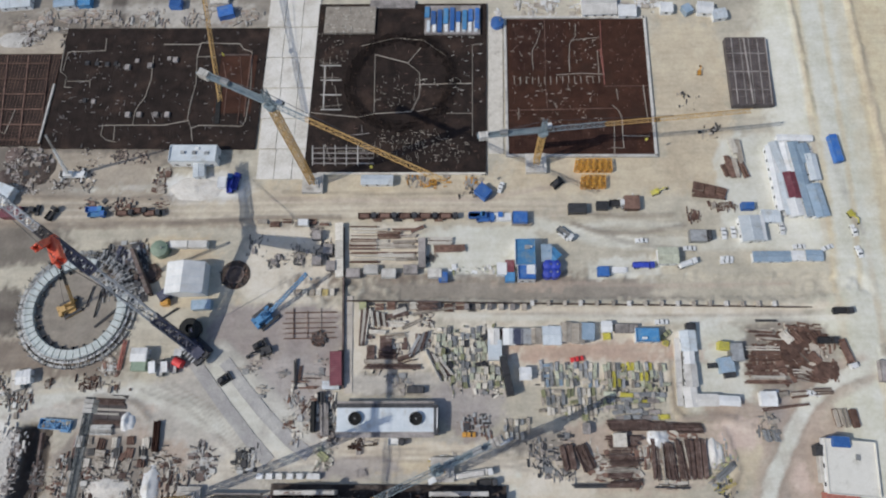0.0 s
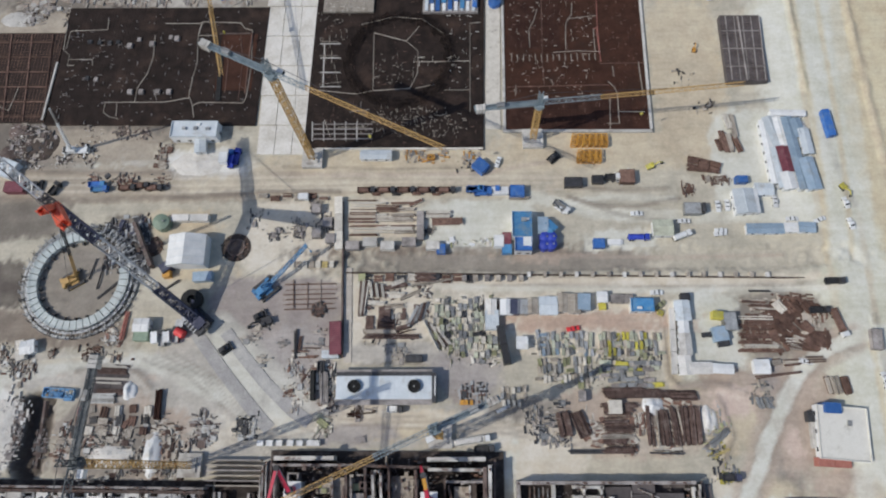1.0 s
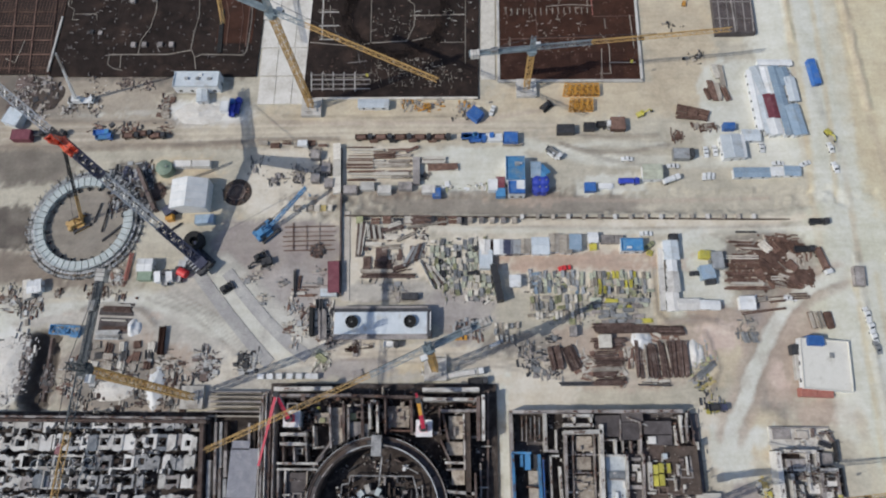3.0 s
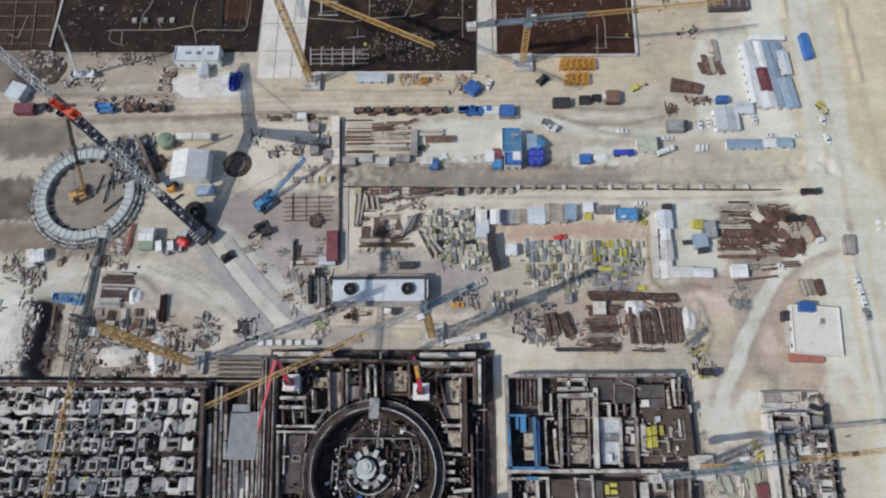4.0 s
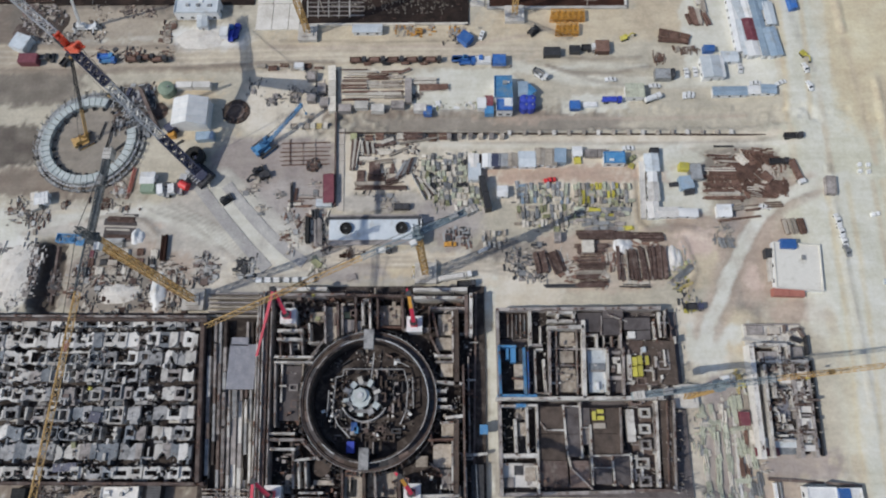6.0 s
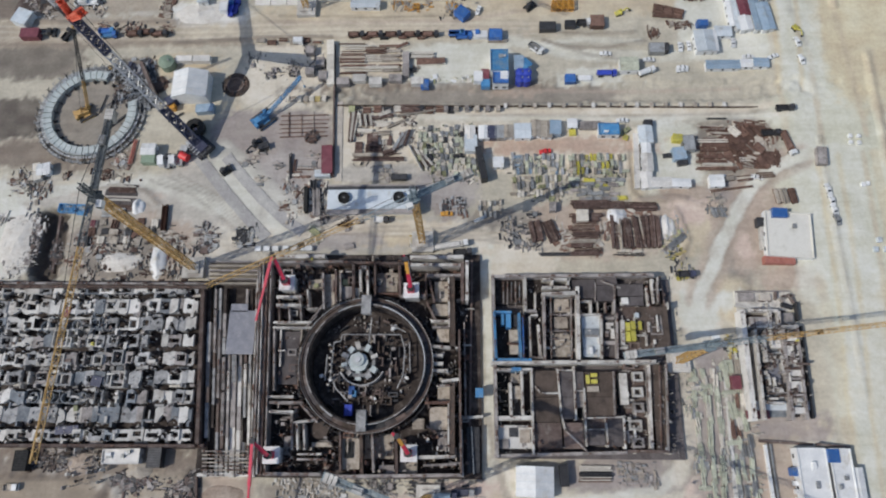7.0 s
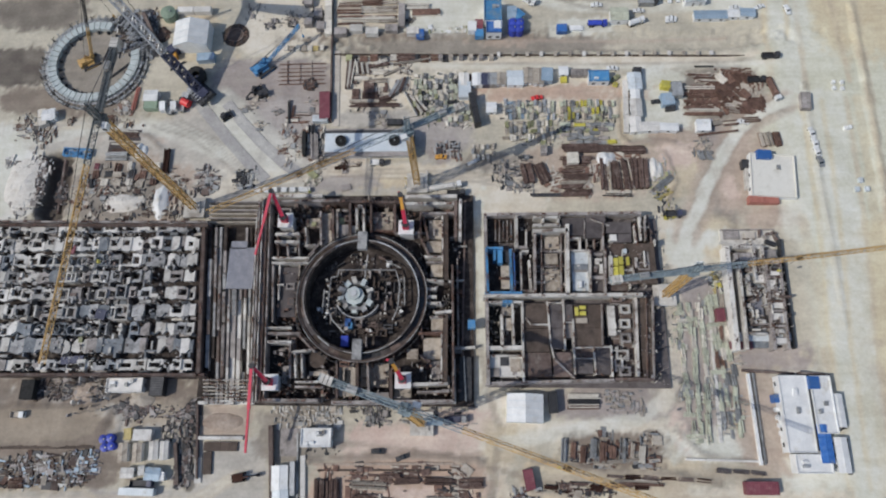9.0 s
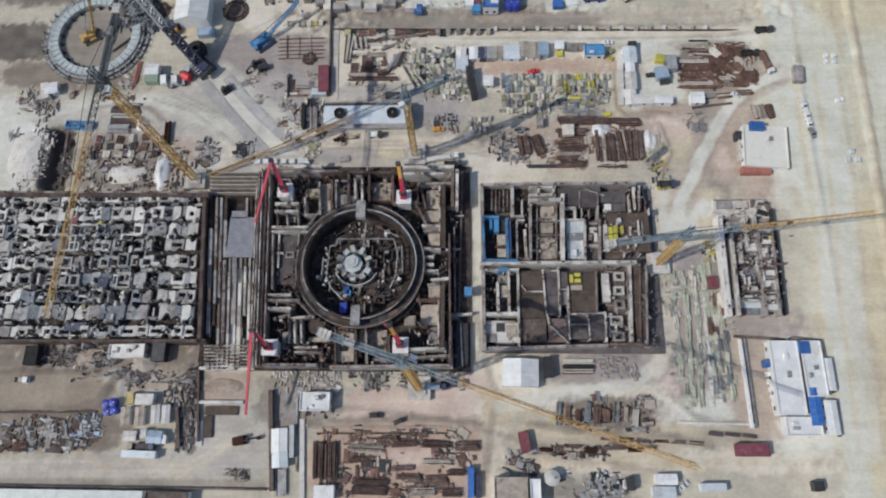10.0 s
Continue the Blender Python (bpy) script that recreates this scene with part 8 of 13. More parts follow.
wall(reactor, 24.1, -16.7, 34.5, -16.5, 0.9, 7.5, "rusty_steel")
wall(reactor, 34.2, -10.2, 34, -34.9, 2, 8, "brown_slab")
wall(reactor, 32.7, -17.3, 32.7, -34.1, 0.6, 8, "concrete")
floor(reactor, 28.9, -22.3, 6.7, 8.4, 1, 5, "tan_deck", name="deck")
floor(reactor, 30.4, -30.6, 3.9, 6.9, 1, 4, "grey_concrete", name="deck")
wall(reactor, 24.8, -25.4, 27.9, -27.6, 0.8, 7, "dark_concrete")
wall(reactor, 23.7, -8.6, 25.2, -18.4, 0.8, 7, "dark_concrete")
wall(reactor, 21.6, -36.6, 34.5, -36.2, 1.3, 8, "concrete")
wall(reactor, 23.7, -39.4, 35.3, -39, 0.8, 7, "grey_concrete")
wall(reactor, 37, 10.9, 37.4, -42.4, 0.8, 8, "dark_concrete")
wall(reactor, 39, 14.5, 39.3, -20.4, 0.6, 5, "grey_concrete")
wall(reactor, 36.6, -22.3, 45.5, -21.5, 1, 3.4, "concrete")
wall(reactor, 37.5, -27, 37.8, -42.9, 1, 6, "concrete")
floor(reactor, 42.0, -33.8, 4.8, 16.7, 1, 3.2, "dark_steel", name="deck")
wall(reactor, 41.4, -25.5, 42.1, -42.2, 0.5, 4, "blue_concrete")
wall(reactor, -36.9, -14.3, -27.4, -14.3, 1, 7.5, "concrete")
wall(reactor, -35.8, -16.5, -23.7, -16.6, 1.1, 7.5, "grey_concrete")
wall(reactor, -35.3, -19.9, -26.9, -20, 1, 8, "pale_concrete")
# black sheet for the shade at the bottom of this cell
floor(reactor, -32.9, -25.4, 6.8, 10.7, 1, 1.6, "rubber_and_shade")
wall(reactor, -27.2, -20.1, -26.2, -33.5, 0.8, 7.5, "grey_concrete")
wall(reactor, -24.9, -24.5, -24, -33.5, 0.7, 7.5, "concrete")
wall(reactor, -22.2, -24.9, -21.4, -33.5, 0.7, 7.5, "concrete")
wall(reactor, -26.7, -24, -19.2, -23.2, 0.9, 7.5, "concrete")
wall(reactor, -23.6, -17.5, -17.4, -23.6, 0.8, 7.5, "grey_concrete")
wall(reactor, -16.7, -22.7, -24.3, -15.6, 0.6, 7, "dark_concrete")
floor(reactor, -28.8, -32.3, 2.7, 6.9, 1, 4, "grey_concrete", name="deck")
wall(reactor, -23.8, -35.4, -15.5, -35.4, 0.7, 7, "concrete")
wall(reactor, -23.7, -37.3, -13.6, -37.3, 0.7, 7, "grey_concrete")
floor(reactor, -15.7, -31.9, 7.5, 1.7, 1, 4, "tan_deck", name="deck")
floor(reactor, -4.2, -34.5, 6.8, 12.6, 1, 5.2, "tan_deck", name="deck")
# no real plinth: black block painting the shade of a pit in the deck
floor(reactor, -4.8, -33.8, 3.3, 6.0, 1, 5.6, "rubber_and_shade", name="plinth")
wall(reactor, -8.3, -27.9, -7.6, -41.1, 0.8, 7, "dark_concrete")
wall(reactor, -0.3, -28, 0.5, -42, 1.2, 7.5, "brown_slab")
floor(reactor, 6.3, -32.5, 11.1, 9.1, 1, 3.2, "tan_deck", name="deck")
wall(reactor, 3.8, -27.5, 4.8, -41.5, 0.9, 7, "grey_concrete")
wall(reactor, 13, -31.5, 13.5, -43, 1.1, 7.5, "dark_concrete")
floor(reactor, 17.6, -39.5, 6.6, 5.5, 1, 4.5, "tan_deck", name="deck")
floor(reactor, 21.1, -24.3, 4.5, 3.9, 1, 4, "tan_deck", name="deck")
floor(reactor, 9.4, -41.1, 5.6, 3.6, 1, 4.8, "grey_concrete", name="deck")
# black block painting the shade of a small opening, not a plinth
floor(reactor, 8.4, -41.5, 1.8, 1.5, 1, 5.2, "rubber_and_shade", name="plinth")
wall(reactor, -35.6, -42.4, -15.3, -42.6, 1.2, 8, "grey_concrete")
wall(reactor, -8.8, -43.3, 37.2, -42.8, 1.2, 8, "grey_concrete")
starters(reactor, -14.2, 35.1, 50.7, 14.7, 1, 120, 31, "grey_concrete", 5)
starters(reactor, -9.3, -34.3, 49.2, 15.5, 1, 150, 32, "grey_concrete", 5)
starters(reactor, 30.9, -0.1, 14.1, 82.2, 1, 120, 33, "timber", 4)
starters(reactor, -31.8, -2, 11.9, 59.2, 1, 90, 34, "grey_concrete", 4)
containment(reactor, 0.7, -1.9)
part("round_hatch", Build().tube((-16.5, -26.4, 1), (-16.5, -26.4, 5), 3.4, 24), "brown_slab", reactor, "round brown slab")
floor(reactor, -5, -11.7, 2.3, 3.3, 2, 5, "blue_paint", -0.3, name="equipment_box")
floor(reactor, -6, -19.2, 2.9, 4.2, 2, 5, "deep_blue", name="equipment_box")
floor(reactor, -4, -12.9, 1.6, 2.4, 2, 5, "sky_blue", name="equipment_box")
floor(reactor, 0.1, -23.5, 3.6, 7.9, 9, 11.6, "hall_concrete", name="access_platform")
floor(reactor, 0.5, 20.9, 3.7, 7.5, 9, 11.6, "hall_concrete", -0.5, name="access_platform")
floor(reactor, 44.6, -12.8, 3, 3.5, 3, 6, "sky_blue", name="equipment_box")
clutter(reactor, -12.9, 34.6, 51.3, 12.4, 1, 34, 51, ('dark_concrete', 'grey_concrete', 'dark_steel', 'tan_deck', 'rusty_steel'), 6)
clutter(reactor, -8.6, -35.2, 48.5, 13.7, 1, 34, 52, ('dark_concrete', 'grey_concrete', 'dark_steel', 'tan_deck', 'rusty_steel'), 6)
clutter(reactor, 30.3, -1.8, 13.2, 79.8, 1, 34, 53, ('concrete', 'grey_concrete', 'tan_deck', 'dark_concrete'), 6)
clutter(reactor, -30.6, -0.1, 10.9, 55.1, 1, 30, 54, ('dark_concrete', 'dark_concrete', 'grey_concrete', 'concrete', 'rusty_steel'), 6)
clutter(reactor, 39.8, -1.5, 3.5, 80, 1, 25, 55, ('dark_concrete', 'dark_concrete', 'grey_concrete', 'concrete', 'rusty_steel'), 4)
litter(reactor, -0.8, 34.4, 78.1, 13.4, 1, 5, 330, 81, ('dark_concrete', 'dark_steel', 'rusty_steel', 'grey_concrete'), 0.25, 1.6)
litter(reactor, 1.4, -35.4, 71.1, 14.2, 1, 5, 330, 82, ('dark_concrete', 'dark_steel', 'rusty_steel', 'grey_concrete'), 0.25, 1.6)
litter(reactor, 30.5, -1.5, 15.1, 82.6, 1, 5, 240, 83, ('grey_concrete', 'dark_steel', 'concrete', 'timber'), 0.25, 1.6)
litter(reactor, -30.6, -0.5, 13, 58.9, 1, 5, 200, 84, ('dark_concrete', 'dark_steel', 'rusty_steel', 'grey_concrete'), 0.25, 1.6)
litter(reactor, -0.2, 0.1, 36.6, 35.6, 1.4, 1.6, 260, 85, ('grey_concrete', 'dark_steel', 'concrete', 'timber'), 0.2, 1.3)
litter(channel, -53.2, -1.8, 20.2, 83.2, 0.6, 4.4, 420, 86, ('grey_concrete', 'dark_steel', 'concrete', 'timber'), 0.2, 1.4)

# ---- auxiliary building of the nearer unit ----

auxiliary = building("auxiliary_building", 55.5, -53.2, "auxiliary building shell with concrete walls and dark slabs", "building")
floor(auxiliary, 0.1, 0.5, 71, 70.3, -1, 1, "mauve_slab", -0.4)
floor(auxiliary, -29.3, 30.1, 11.2, 10.1, 1, 3.6, "pit_shade")
wall(auxiliary, -31.6, 33.7, -31.8, 25.4, 0.35, 4.2, "grey_concrete")
wall(auxiliary, -29.9, 34.2, -30.2, 25.1, 0.35, 4.2, "grey_concrete")
wall(auxiliary, -28.3, 33.7, -28.5, 26.3, 0.35, 4.2, "blue_concrete")
wall(auxiliary, -26.7, 34.2, -26.9, 25.1, 0.35, 4.2, "grey_concrete")
wall(auxiliary, -25, 33.7, -25.3, 25.8, 0.35, 4.2, "blue_concrete")
wall(auxiliary, -23.1, 34.7, -23.3, 21.8, 1.2, 7, "concrete")
wall(auxiliary, -19.1, 28.9, -19.4, 21.7, 0.6, 6.5, "concrete")
wall(auxiliary, -23, 21.7, -19.2, 21.4, 0.9, 6.5, "grey_concrete")
floor(auxiliary, -19.1, 29.6, 6.8, 12.9, 1, 3, "pit_shade")
wall(auxiliary, -15.5, 34.4, -5.5, 34.3, 1.1, 7, "concrete")
wall(auxiliary, -15.6, 30.9, -5.7, 30.8, 1.3, 7, "concrete")
wall(auxiliary, -12, 34.3, -12.2, 30.9, 0.8, 7, "concrete")
wall(auxiliary, -5.7, 34.3, -5.9, 30.8, 0.8, 7, "concrete")
wall(auxiliary, -15.8, 28.1, -2.9, 28.5, 1.5, 7.5, "concrete")
wall(auxiliary, -2.3, 30.4, -3.5, 1.7, 1.4, 7.5, "concrete")
wall(auxiliary, -15.7, 28.2, -16.6, 1.4, 1, 7, "grey_concrete")
wall(auxiliary, -18.4, 15.6, -18, 3.2, 0.9, 6, "concrete")
floor(auxiliary, -9.1, 16.2, 11.8, 26.4, 1, 1.8, "dark_concrete", name="deck")
floor(auxiliary, -8.6, 24.2, 6.0, 5.4, 1, 3.6, "tan_deck", name="deck")
floor(auxiliary, -9.2, 17.2, 5.5, 4.5, 1, 3.8, "tan_deck", name="deck")
floor(auxiliary, -9.4, 8.3, 6.8, 9.2, 1, 3.6, "tan_deck", name="deck")
wall(auxiliary, -15.1, 20.3, -3.4, 20.2, 0.5, 4.6, "grey_concrete")
wall(auxiliary, -15.4, 13.8, -3.8, 13.8, 0.5, 4.6, "grey_concrete")
wall(auxiliary, -12.8, 27.9, -13.7, 2.7, 0.5, 5, "grey_concrete")
wall(auxiliary, -4.7, 27.8, -5.8, 2.7, 0.5, 5, "grey_concrete")
wall(auxiliary, -35.8, 20.4, -35.4, 2.2, 1, 8, "sky_blue")
wall(auxiliary, -36.1, 2, -22.3, 1.9, 1.1, 8, "sky_blue")
wall(auxiliary, -26, 19.8, -25.8, 2.6, 1, 8, "sky_blue")
wall(auxiliary, -24.6, 18.9, -24.7, 2.6, 0.5, 8, "blue_paint")
wall(auxiliary, -35.5, 20.9, -29.4, 20.8, 0.9, 8, "sky_blue")
floor(auxiliary, -30.2, 17.6, 2.0, 5.5, 1, 6.5, "sky_blue", name="formwork_panel")
floor(auxiliary, -32.4, 18.1, 1.1, 4.3, 1, 6.5, "sky_blue", name="formwork_panel")
floor(auxiliary, -27.3, 17.9, 2.1, 4.8, 1, 5, "dark_steel", name="equipment_box")
floor(auxiliary, -30.4, 9.9, 8.7, 11.4, 1, 2, "pit_shade")
floor(auxiliary, -28.1, 9.7, 3.4, 9.7, 1, 3.2, "tan_deck", name="deck")
wall(auxiliary, -30.4, 8.9, -26.3, 8.6, 0.6, 5, "rusty_steel")
wall(auxiliary, -21.7, 19.8, -21.9, 3.1, 0.7, 6.5, "concrete")
wall(auxiliary, -21.7, 19.8, -18.8, 19.8, 0.7, 6.5, "concrete")
floor(auxiliary, -18.5, 12.1, 5.0, 16.6, 1, 2.4, "pit_shade")
wall(auxiliary, -22.1, 3.1, -16.7, 2.9, 0.7, 6.5, "concrete")
floor(auxiliary, 0.5, 30.6, 9.7, 7.8, 1, 5.6, "mauve_slab")
floor(auxiliary, 8.8, 28.7, 6.7, 6.3, 1, 5.8, "mauve_slab")
floor(auxiliary, 9.8, 34.0, 8.1, 3.7, 1, 5.6, "mauve_slab")
floor(auxiliary, 19.0, 29.9, 10.3, 4.8, 1, 5.7, "mauve_slab")
floor(auxiliary, 20.2, 25.4, 7.4, 3.6, 1, 5.5, "mauve_slab")
wall(auxiliary, 7.8, 33.7, 14.9, 30.7, 0.4, 6.2, "concrete")
wall(auxiliary, 12.7, 31.7, 11.9, 20.6, 0.6, 6.2, "grey_concrete")
wall(auxiliary, 5.2, 32.8, 4.7, 25.5, 0.4, 6, "grey_concrete")
# black sheet painted as the shade of an open pit
floor(auxiliary, 8.2, 24.1, 9.7, 4.6, 1, 1.6, "rubber_and_shade")
wall(auxiliary, 5.8, 25.1, 5.7, 21, 0.4, 5, "concrete")
wall(auxiliary, 8.8, 25, 8.7, 21, 0.4, 5, "grey_concrete")
wall(auxiliary, -1.5, 25.5, 2.6, 25.5, 0.6, 6, "concrete")
wall(auxiliary, 2.9, 25.5, 2.6, 20.7, 0.8, 6, "concrete")
floor(auxiliary, 0.9, 23.8, 4.0, 4.4, 1, 3, "pit_shade")
floor(auxiliary, 2.5, 11.9, 7.2, 16.9, 1, 4.6, "pale_roof", name="deck")
floor(auxiliary, 2.4, 13.1, 6.1, 2.8, 1, 5.2, "blue_concrete", name="tarpaulin")
floor(auxiliary, 0.3, 7.8, 2.7, 7.8, 1, 2.5, "pit_shade")
floor(auxiliary, 1.8, 5.7, 1.1, 2.8, 1, 6, "white_paint", name="equipment_box")
wall(auxiliary, -1.4, 19.9, 6.5, 20, 0.6, 6.5, "concrete")
wall(auxiliary, 6.5, 20, 5.6, 2.8, 0.9, 6.5, "concrete")
floor(auxiliary, 9.7, 12.1, 5.2, 16.8, 1, 3.2, "mauve_slab")
floor(auxiliary, 9.9, 15.6, 2.8, 2.4, 1, 5.2, "concrete", name="plinth")
floor(auxiliary, 10.8, 13.1, 1.3, 4.9, 1, 5.2, "concrete", name="plinth")
floor(auxiliary, 9.2, 8.9, 4.5, 1.4, 1, 5, "grey_concrete", name="plinth")
floor(auxiliary, 10.2, 18.7, 3.6, 1.1, 1, 5, "grey_concrete", name="plinth")
wall(auxiliary, 12.8, 20.1, 11.7, 2.8, 0.8, 6, "grey_concrete")
wall(auxiliary, 14.7, 16.9, 14.3, 8.5, 1.4, 6.5, "concrete")
floor(auxiliary, 16.6, 15.0, 1.8, 3.3, 1, 6.3, "yellow_paint", name="formwork_panel")
floor(auxiliary, 18.7, 15.5, 1.8, 3.3, 1, 6.3, "yellow_paint", name="formwork_panel")
floor(auxiliary, 16.4, 11.1, 1.8, 3.7, 1, 6.3, "yellow_paint", name="formwork_panel")
floor(auxiliary, 18.6, 11.4, 1.8, 4.0, 1, 6.3, "yellow_paint", name="formwork_panel")
floor(auxiliary, 21.6, 15.5, 1.1, 3.3, 1, 6, "yellow_paint", name="formwork_panel")
floor(auxiliary, 20.7, 19.7, 1.4, 1.9, 1, 6, "pale_roof", name="equipment_box")
floor(auxiliary, 17.2, 13.7, 7.8, 20.1, 1, 3.4, "dark_concrete")
floor(auxiliary, 27.1, 14.8, 11.9, 17.0, 1, 4.6, "brown_slab")
wall(auxiliary, 20.2, 11.6, 23.8, 11.6, 0.6, 6, "concrete")
wall(auxiliary, 23.6, 11.6, 23.5, 7.9, 0.6, 6, "concrete")
floor(auxiliary, 28.7, 29.9, 4.6, 10.8, 1, 4, "pit_shade")
wall(auxiliary, 25.3, 30.2, 25.6, 23.9, 0.7, 6, "concrete")
wall(auxiliary, 27.7, 34.1, 27.7, 24.8, 0.7, 6, "concrete")
wall(auxiliary, 29.9, 33.1, 29.6, 25.3, 0.6, 6, "grey_concrete")
floor(auxiliary, 16.3, 25.4, 2.8, 2.6, 1, 6.4, "pale_concrete", name="plinth")
# black block in place of a shaded cutout in the slab
floor(auxiliary, 14.5, 26.1, 0.7, 1.5, 1, 6, "rubber_and_shade", name="plinth")
wall(auxiliary, 28.4, 19.3, 28.5, 13.4, 0.5, 6, "pale_concrete")
wall(auxiliary, -35.3, -1.7, -21.9, -1.5, 0.8, 7, "pale_concrete")
floor(auxiliary, -27.8, -1.6, 3.8, 1.3, 1, 7.6, "sky_blue", name="formwork_panel")
# another pit whose shade is a black sheet
floor(auxiliary, -32.7, -10.1, 4.9, 17.2, 1, 1.3, "rubber_and_shade")
wall(auxiliary, -30.2, -7, -30.1, -19.2, 1, 6.5, "concrete")
wall(auxiliary, -25.7, -2.6, -25.7, -18.6, 0.9, 6.5, "concrete")
floor(auxiliary, -23.4, -10.3, 2.9, 17.7, 1, 1.5, "pit_shade")
floor(auxiliary, -27.6, -10.2, 2.7, 4.9, 1, 5, "tan_deck", name="plinth")
floor(auxiliary, -27.8, -4.8, 3.2, 3.4, 1, 3.5, "tan_deck", name="plinth")
wall(auxiliary, -21.8, -1.5, -22.3, -32.7, 0.8, 6.6, "concrete")
wall(auxiliary, -35.6, -19.9, -22.5, -19.7, 1.6, 6.5, "concrete")
floor(auxiliary, -28.6, -21.5, 12.9, 1.7, 1, 2.5, "pit_shade")
floor(auxiliary, -28.9, -27.0, 12.7, 7.8, 1, 4.6, "pale_concrete", name="deck")
# dark block in place of a shaded hole in the pale deck
floor(auxiliary, -29.4, -24.9, 3.3, 3.5, 1, 4.9, "dark_steel", name="plinth")
floor(auxiliary, -33.2, -29.2, 3.7, 3.4, 1, 5.2, "grey_concrete", name="plinth")
floor(auxiliary, -25.2, -26.4, 3.9, 4.8, 1, 5.2, "tan_deck", name="plinth")
wall(auxiliary, -35.6, -22.8, -22.6, -22.9, 0.8, 6, "concrete")
floor(auxiliary, -16.6, -6.9, 9.4, 9.9, 1, 5.6, "brown_slab")
floor(auxiliary, -16.7, -16.7, 9.9, 9.2, 1, 5.5, "brown_slab")
floor(auxiliary, -8.6, -7.2, 5.3, 9.5, 1, 5.5, "mauve_slab")
floor(auxiliary, -8.5, -16.1, 5.0, 8.1, 1, 5.3, "mauve_slab")
floor(auxiliary, -3.4, -5.8, 3.1, 6.8, 1, 5.4, "mauve_slab")
floor(auxiliary, -3.7, -12.8, 3.0, 5.8, 1, 4.6, "grey_concrete")
# small black sheet for a shaded pit
floor(auxiliary, -3.2, -17.9, 2.5, 3.6, 1, 1.3, "rubber_and_shade")
floor(auxiliary, 4.3, -7.2, 11.2, 9.4, 1, 5.3, "brown_slab")
floor(auxiliary, 3.8, -15.6, 11.1, 7.1, 1, 5.4, "brown_slab")
floor(auxiliary, 1.5, -21.9, 7.2, 3.5, 1, 4.8, "dark_concrete")
floor(auxiliary, 1.2, -26.8, 7.1, 5.8, 1, 5.4, "mauve_slab")
floor(auxiliary, 9.0, -25.0, 6.2, 10.3, 1, 5.5, "mauve_slab")
floor(auxiliary, -16.5, -26.2, 10.4, 9.4, 1, 5, "dark_concrete")
floor(auxiliary, -6.8, -26.2, 7.3, 9.4, 1, 5.2, "dark_concrete")
wall(auxiliary, -20.5, -8.1, -18.6, -10.6, 0.55, 6, "concrete")
wall(auxiliary, -18.6, -10.6, -12.2, -10.6, 0.55, 6, "concrete")
wall(auxiliary, -11.8, -1.6, -11.2, -18.1, 0.7, 6.1, "concrete")
wall(auxiliary, -11.2, -18.1, -10, -24.2, 0.6, 6.1, "concrete")
wall(auxiliary, -10, -24.2, -2.7, -31.5, 0.6, 6.1, "grey_concrete")
wall(auxiliary, -5.5, -0.8, -5.7, -20.3, 0.7, 6.2, "concrete")
wall(auxiliary, -2, -8.9, -2.4, -29.8, 0.7, 6.2, "concrete")
wall(auxiliary, -2.4, -19.9, 12.4, -19.5, 0.6, 6.1, "concrete")
wall(auxiliary, 5.4, -19.9, 5.6, -30, 0.6, 6.1, "concrete")
wall(auxiliary, -2.2, -24, 5.1, -24, 0.4, 6, "concrete")
wall(auxiliary, 12.2, -19.3, 11.9, -30.6, 0.7, 6.1, "concrete")
wall(auxiliary, -5.1, -9.7, -2.2, -9.7, 0.4, 6, "concrete")
wall(auxiliary, -11.3, -1.8, -5.7, -1.9, 0.6, 6, "concrete")
floor(auxiliary, -0.4, -5.4, 1.3, 3.3, 1, 6.4, "yellow_paint", name="formwork_panel")
floor(auxiliary, 2.0, -3.8, 2.4, 1.4, 1, 6.4, "yellow_paint", name="formwork_panel")
floor(auxiliary, 2.0, -6.2, 2.4, 1.5, 1, 6.4, "yellow_paint", name="formwork_panel")
floor(auxiliary, 1.4, -9.0, 4.4, 2.0, 1, 6, "tan_deck", name="formwork_panel")
# narrow slot, its shade laid in as a black sheet
floor(auxiliary, 11.4, -9.8, 2.0, 15.4, 1, 1.4, "rubber_and_shade")
floor(auxiliary, 13.3, -8.9, 2.9, 11.9, 1, 5.2, "concrete", name="deck")
wall(auxiliary, 9.7, -2.7, 8.9, -19.3, 0.7, 6.2, "grey_concrete")
floor(auxiliary, 18.8, -15.2, 9.7, 31.0, 1, 2.6, "dark_concrete")
frame_box(auxiliary, 19, -4.3, 1, 4, 3.6, 4.4, "concrete", 0.8)
frame_box(auxiliary, 18.5, -10.2, 1, 4, 3.6, 4.4, "concrete", 0.8)
frame_box(auxiliary, 18.3, -15.9, 1, 4, 3.6, 4.4, "grey_concrete", 0.8)
frame_box(auxiliary, 16.5, -22.4, 1, 5, 3.8, 4.2, "concrete", 0.8)
frame_box(auxiliary, 17, -28.8, 1, 4.4, 3.6, 4.2, "grey_concrete", 0.8)
wall(auxiliary, 23.4, -0.4, 21.8, -30.2, 1, 6, "concrete")
wall(auxiliary, 22.6, -0.8, 21.8, -18.1, 0.5, 5.5, "grey_concrete")
floor(auxiliary, 26.5, -15.5, 5.0, 31.6, 1, 4.6, "brown_slab")
wall(auxiliary, 27.6, -0.3, 25.3, -31, 0.5, 5.4, "dark_concrete")
wall(auxiliary, 30.2, 0.1, 27.8, -31.4, 0.7, 5.6, "grey_concrete")
wall(auxiliary, -35.9, 35, -35.9, -33.6, 1.2, 7, "grey_concrete")
wall(auxiliary, -35.9, 35.8, 28, 35.9, 1.2, 7, "grey_concrete")
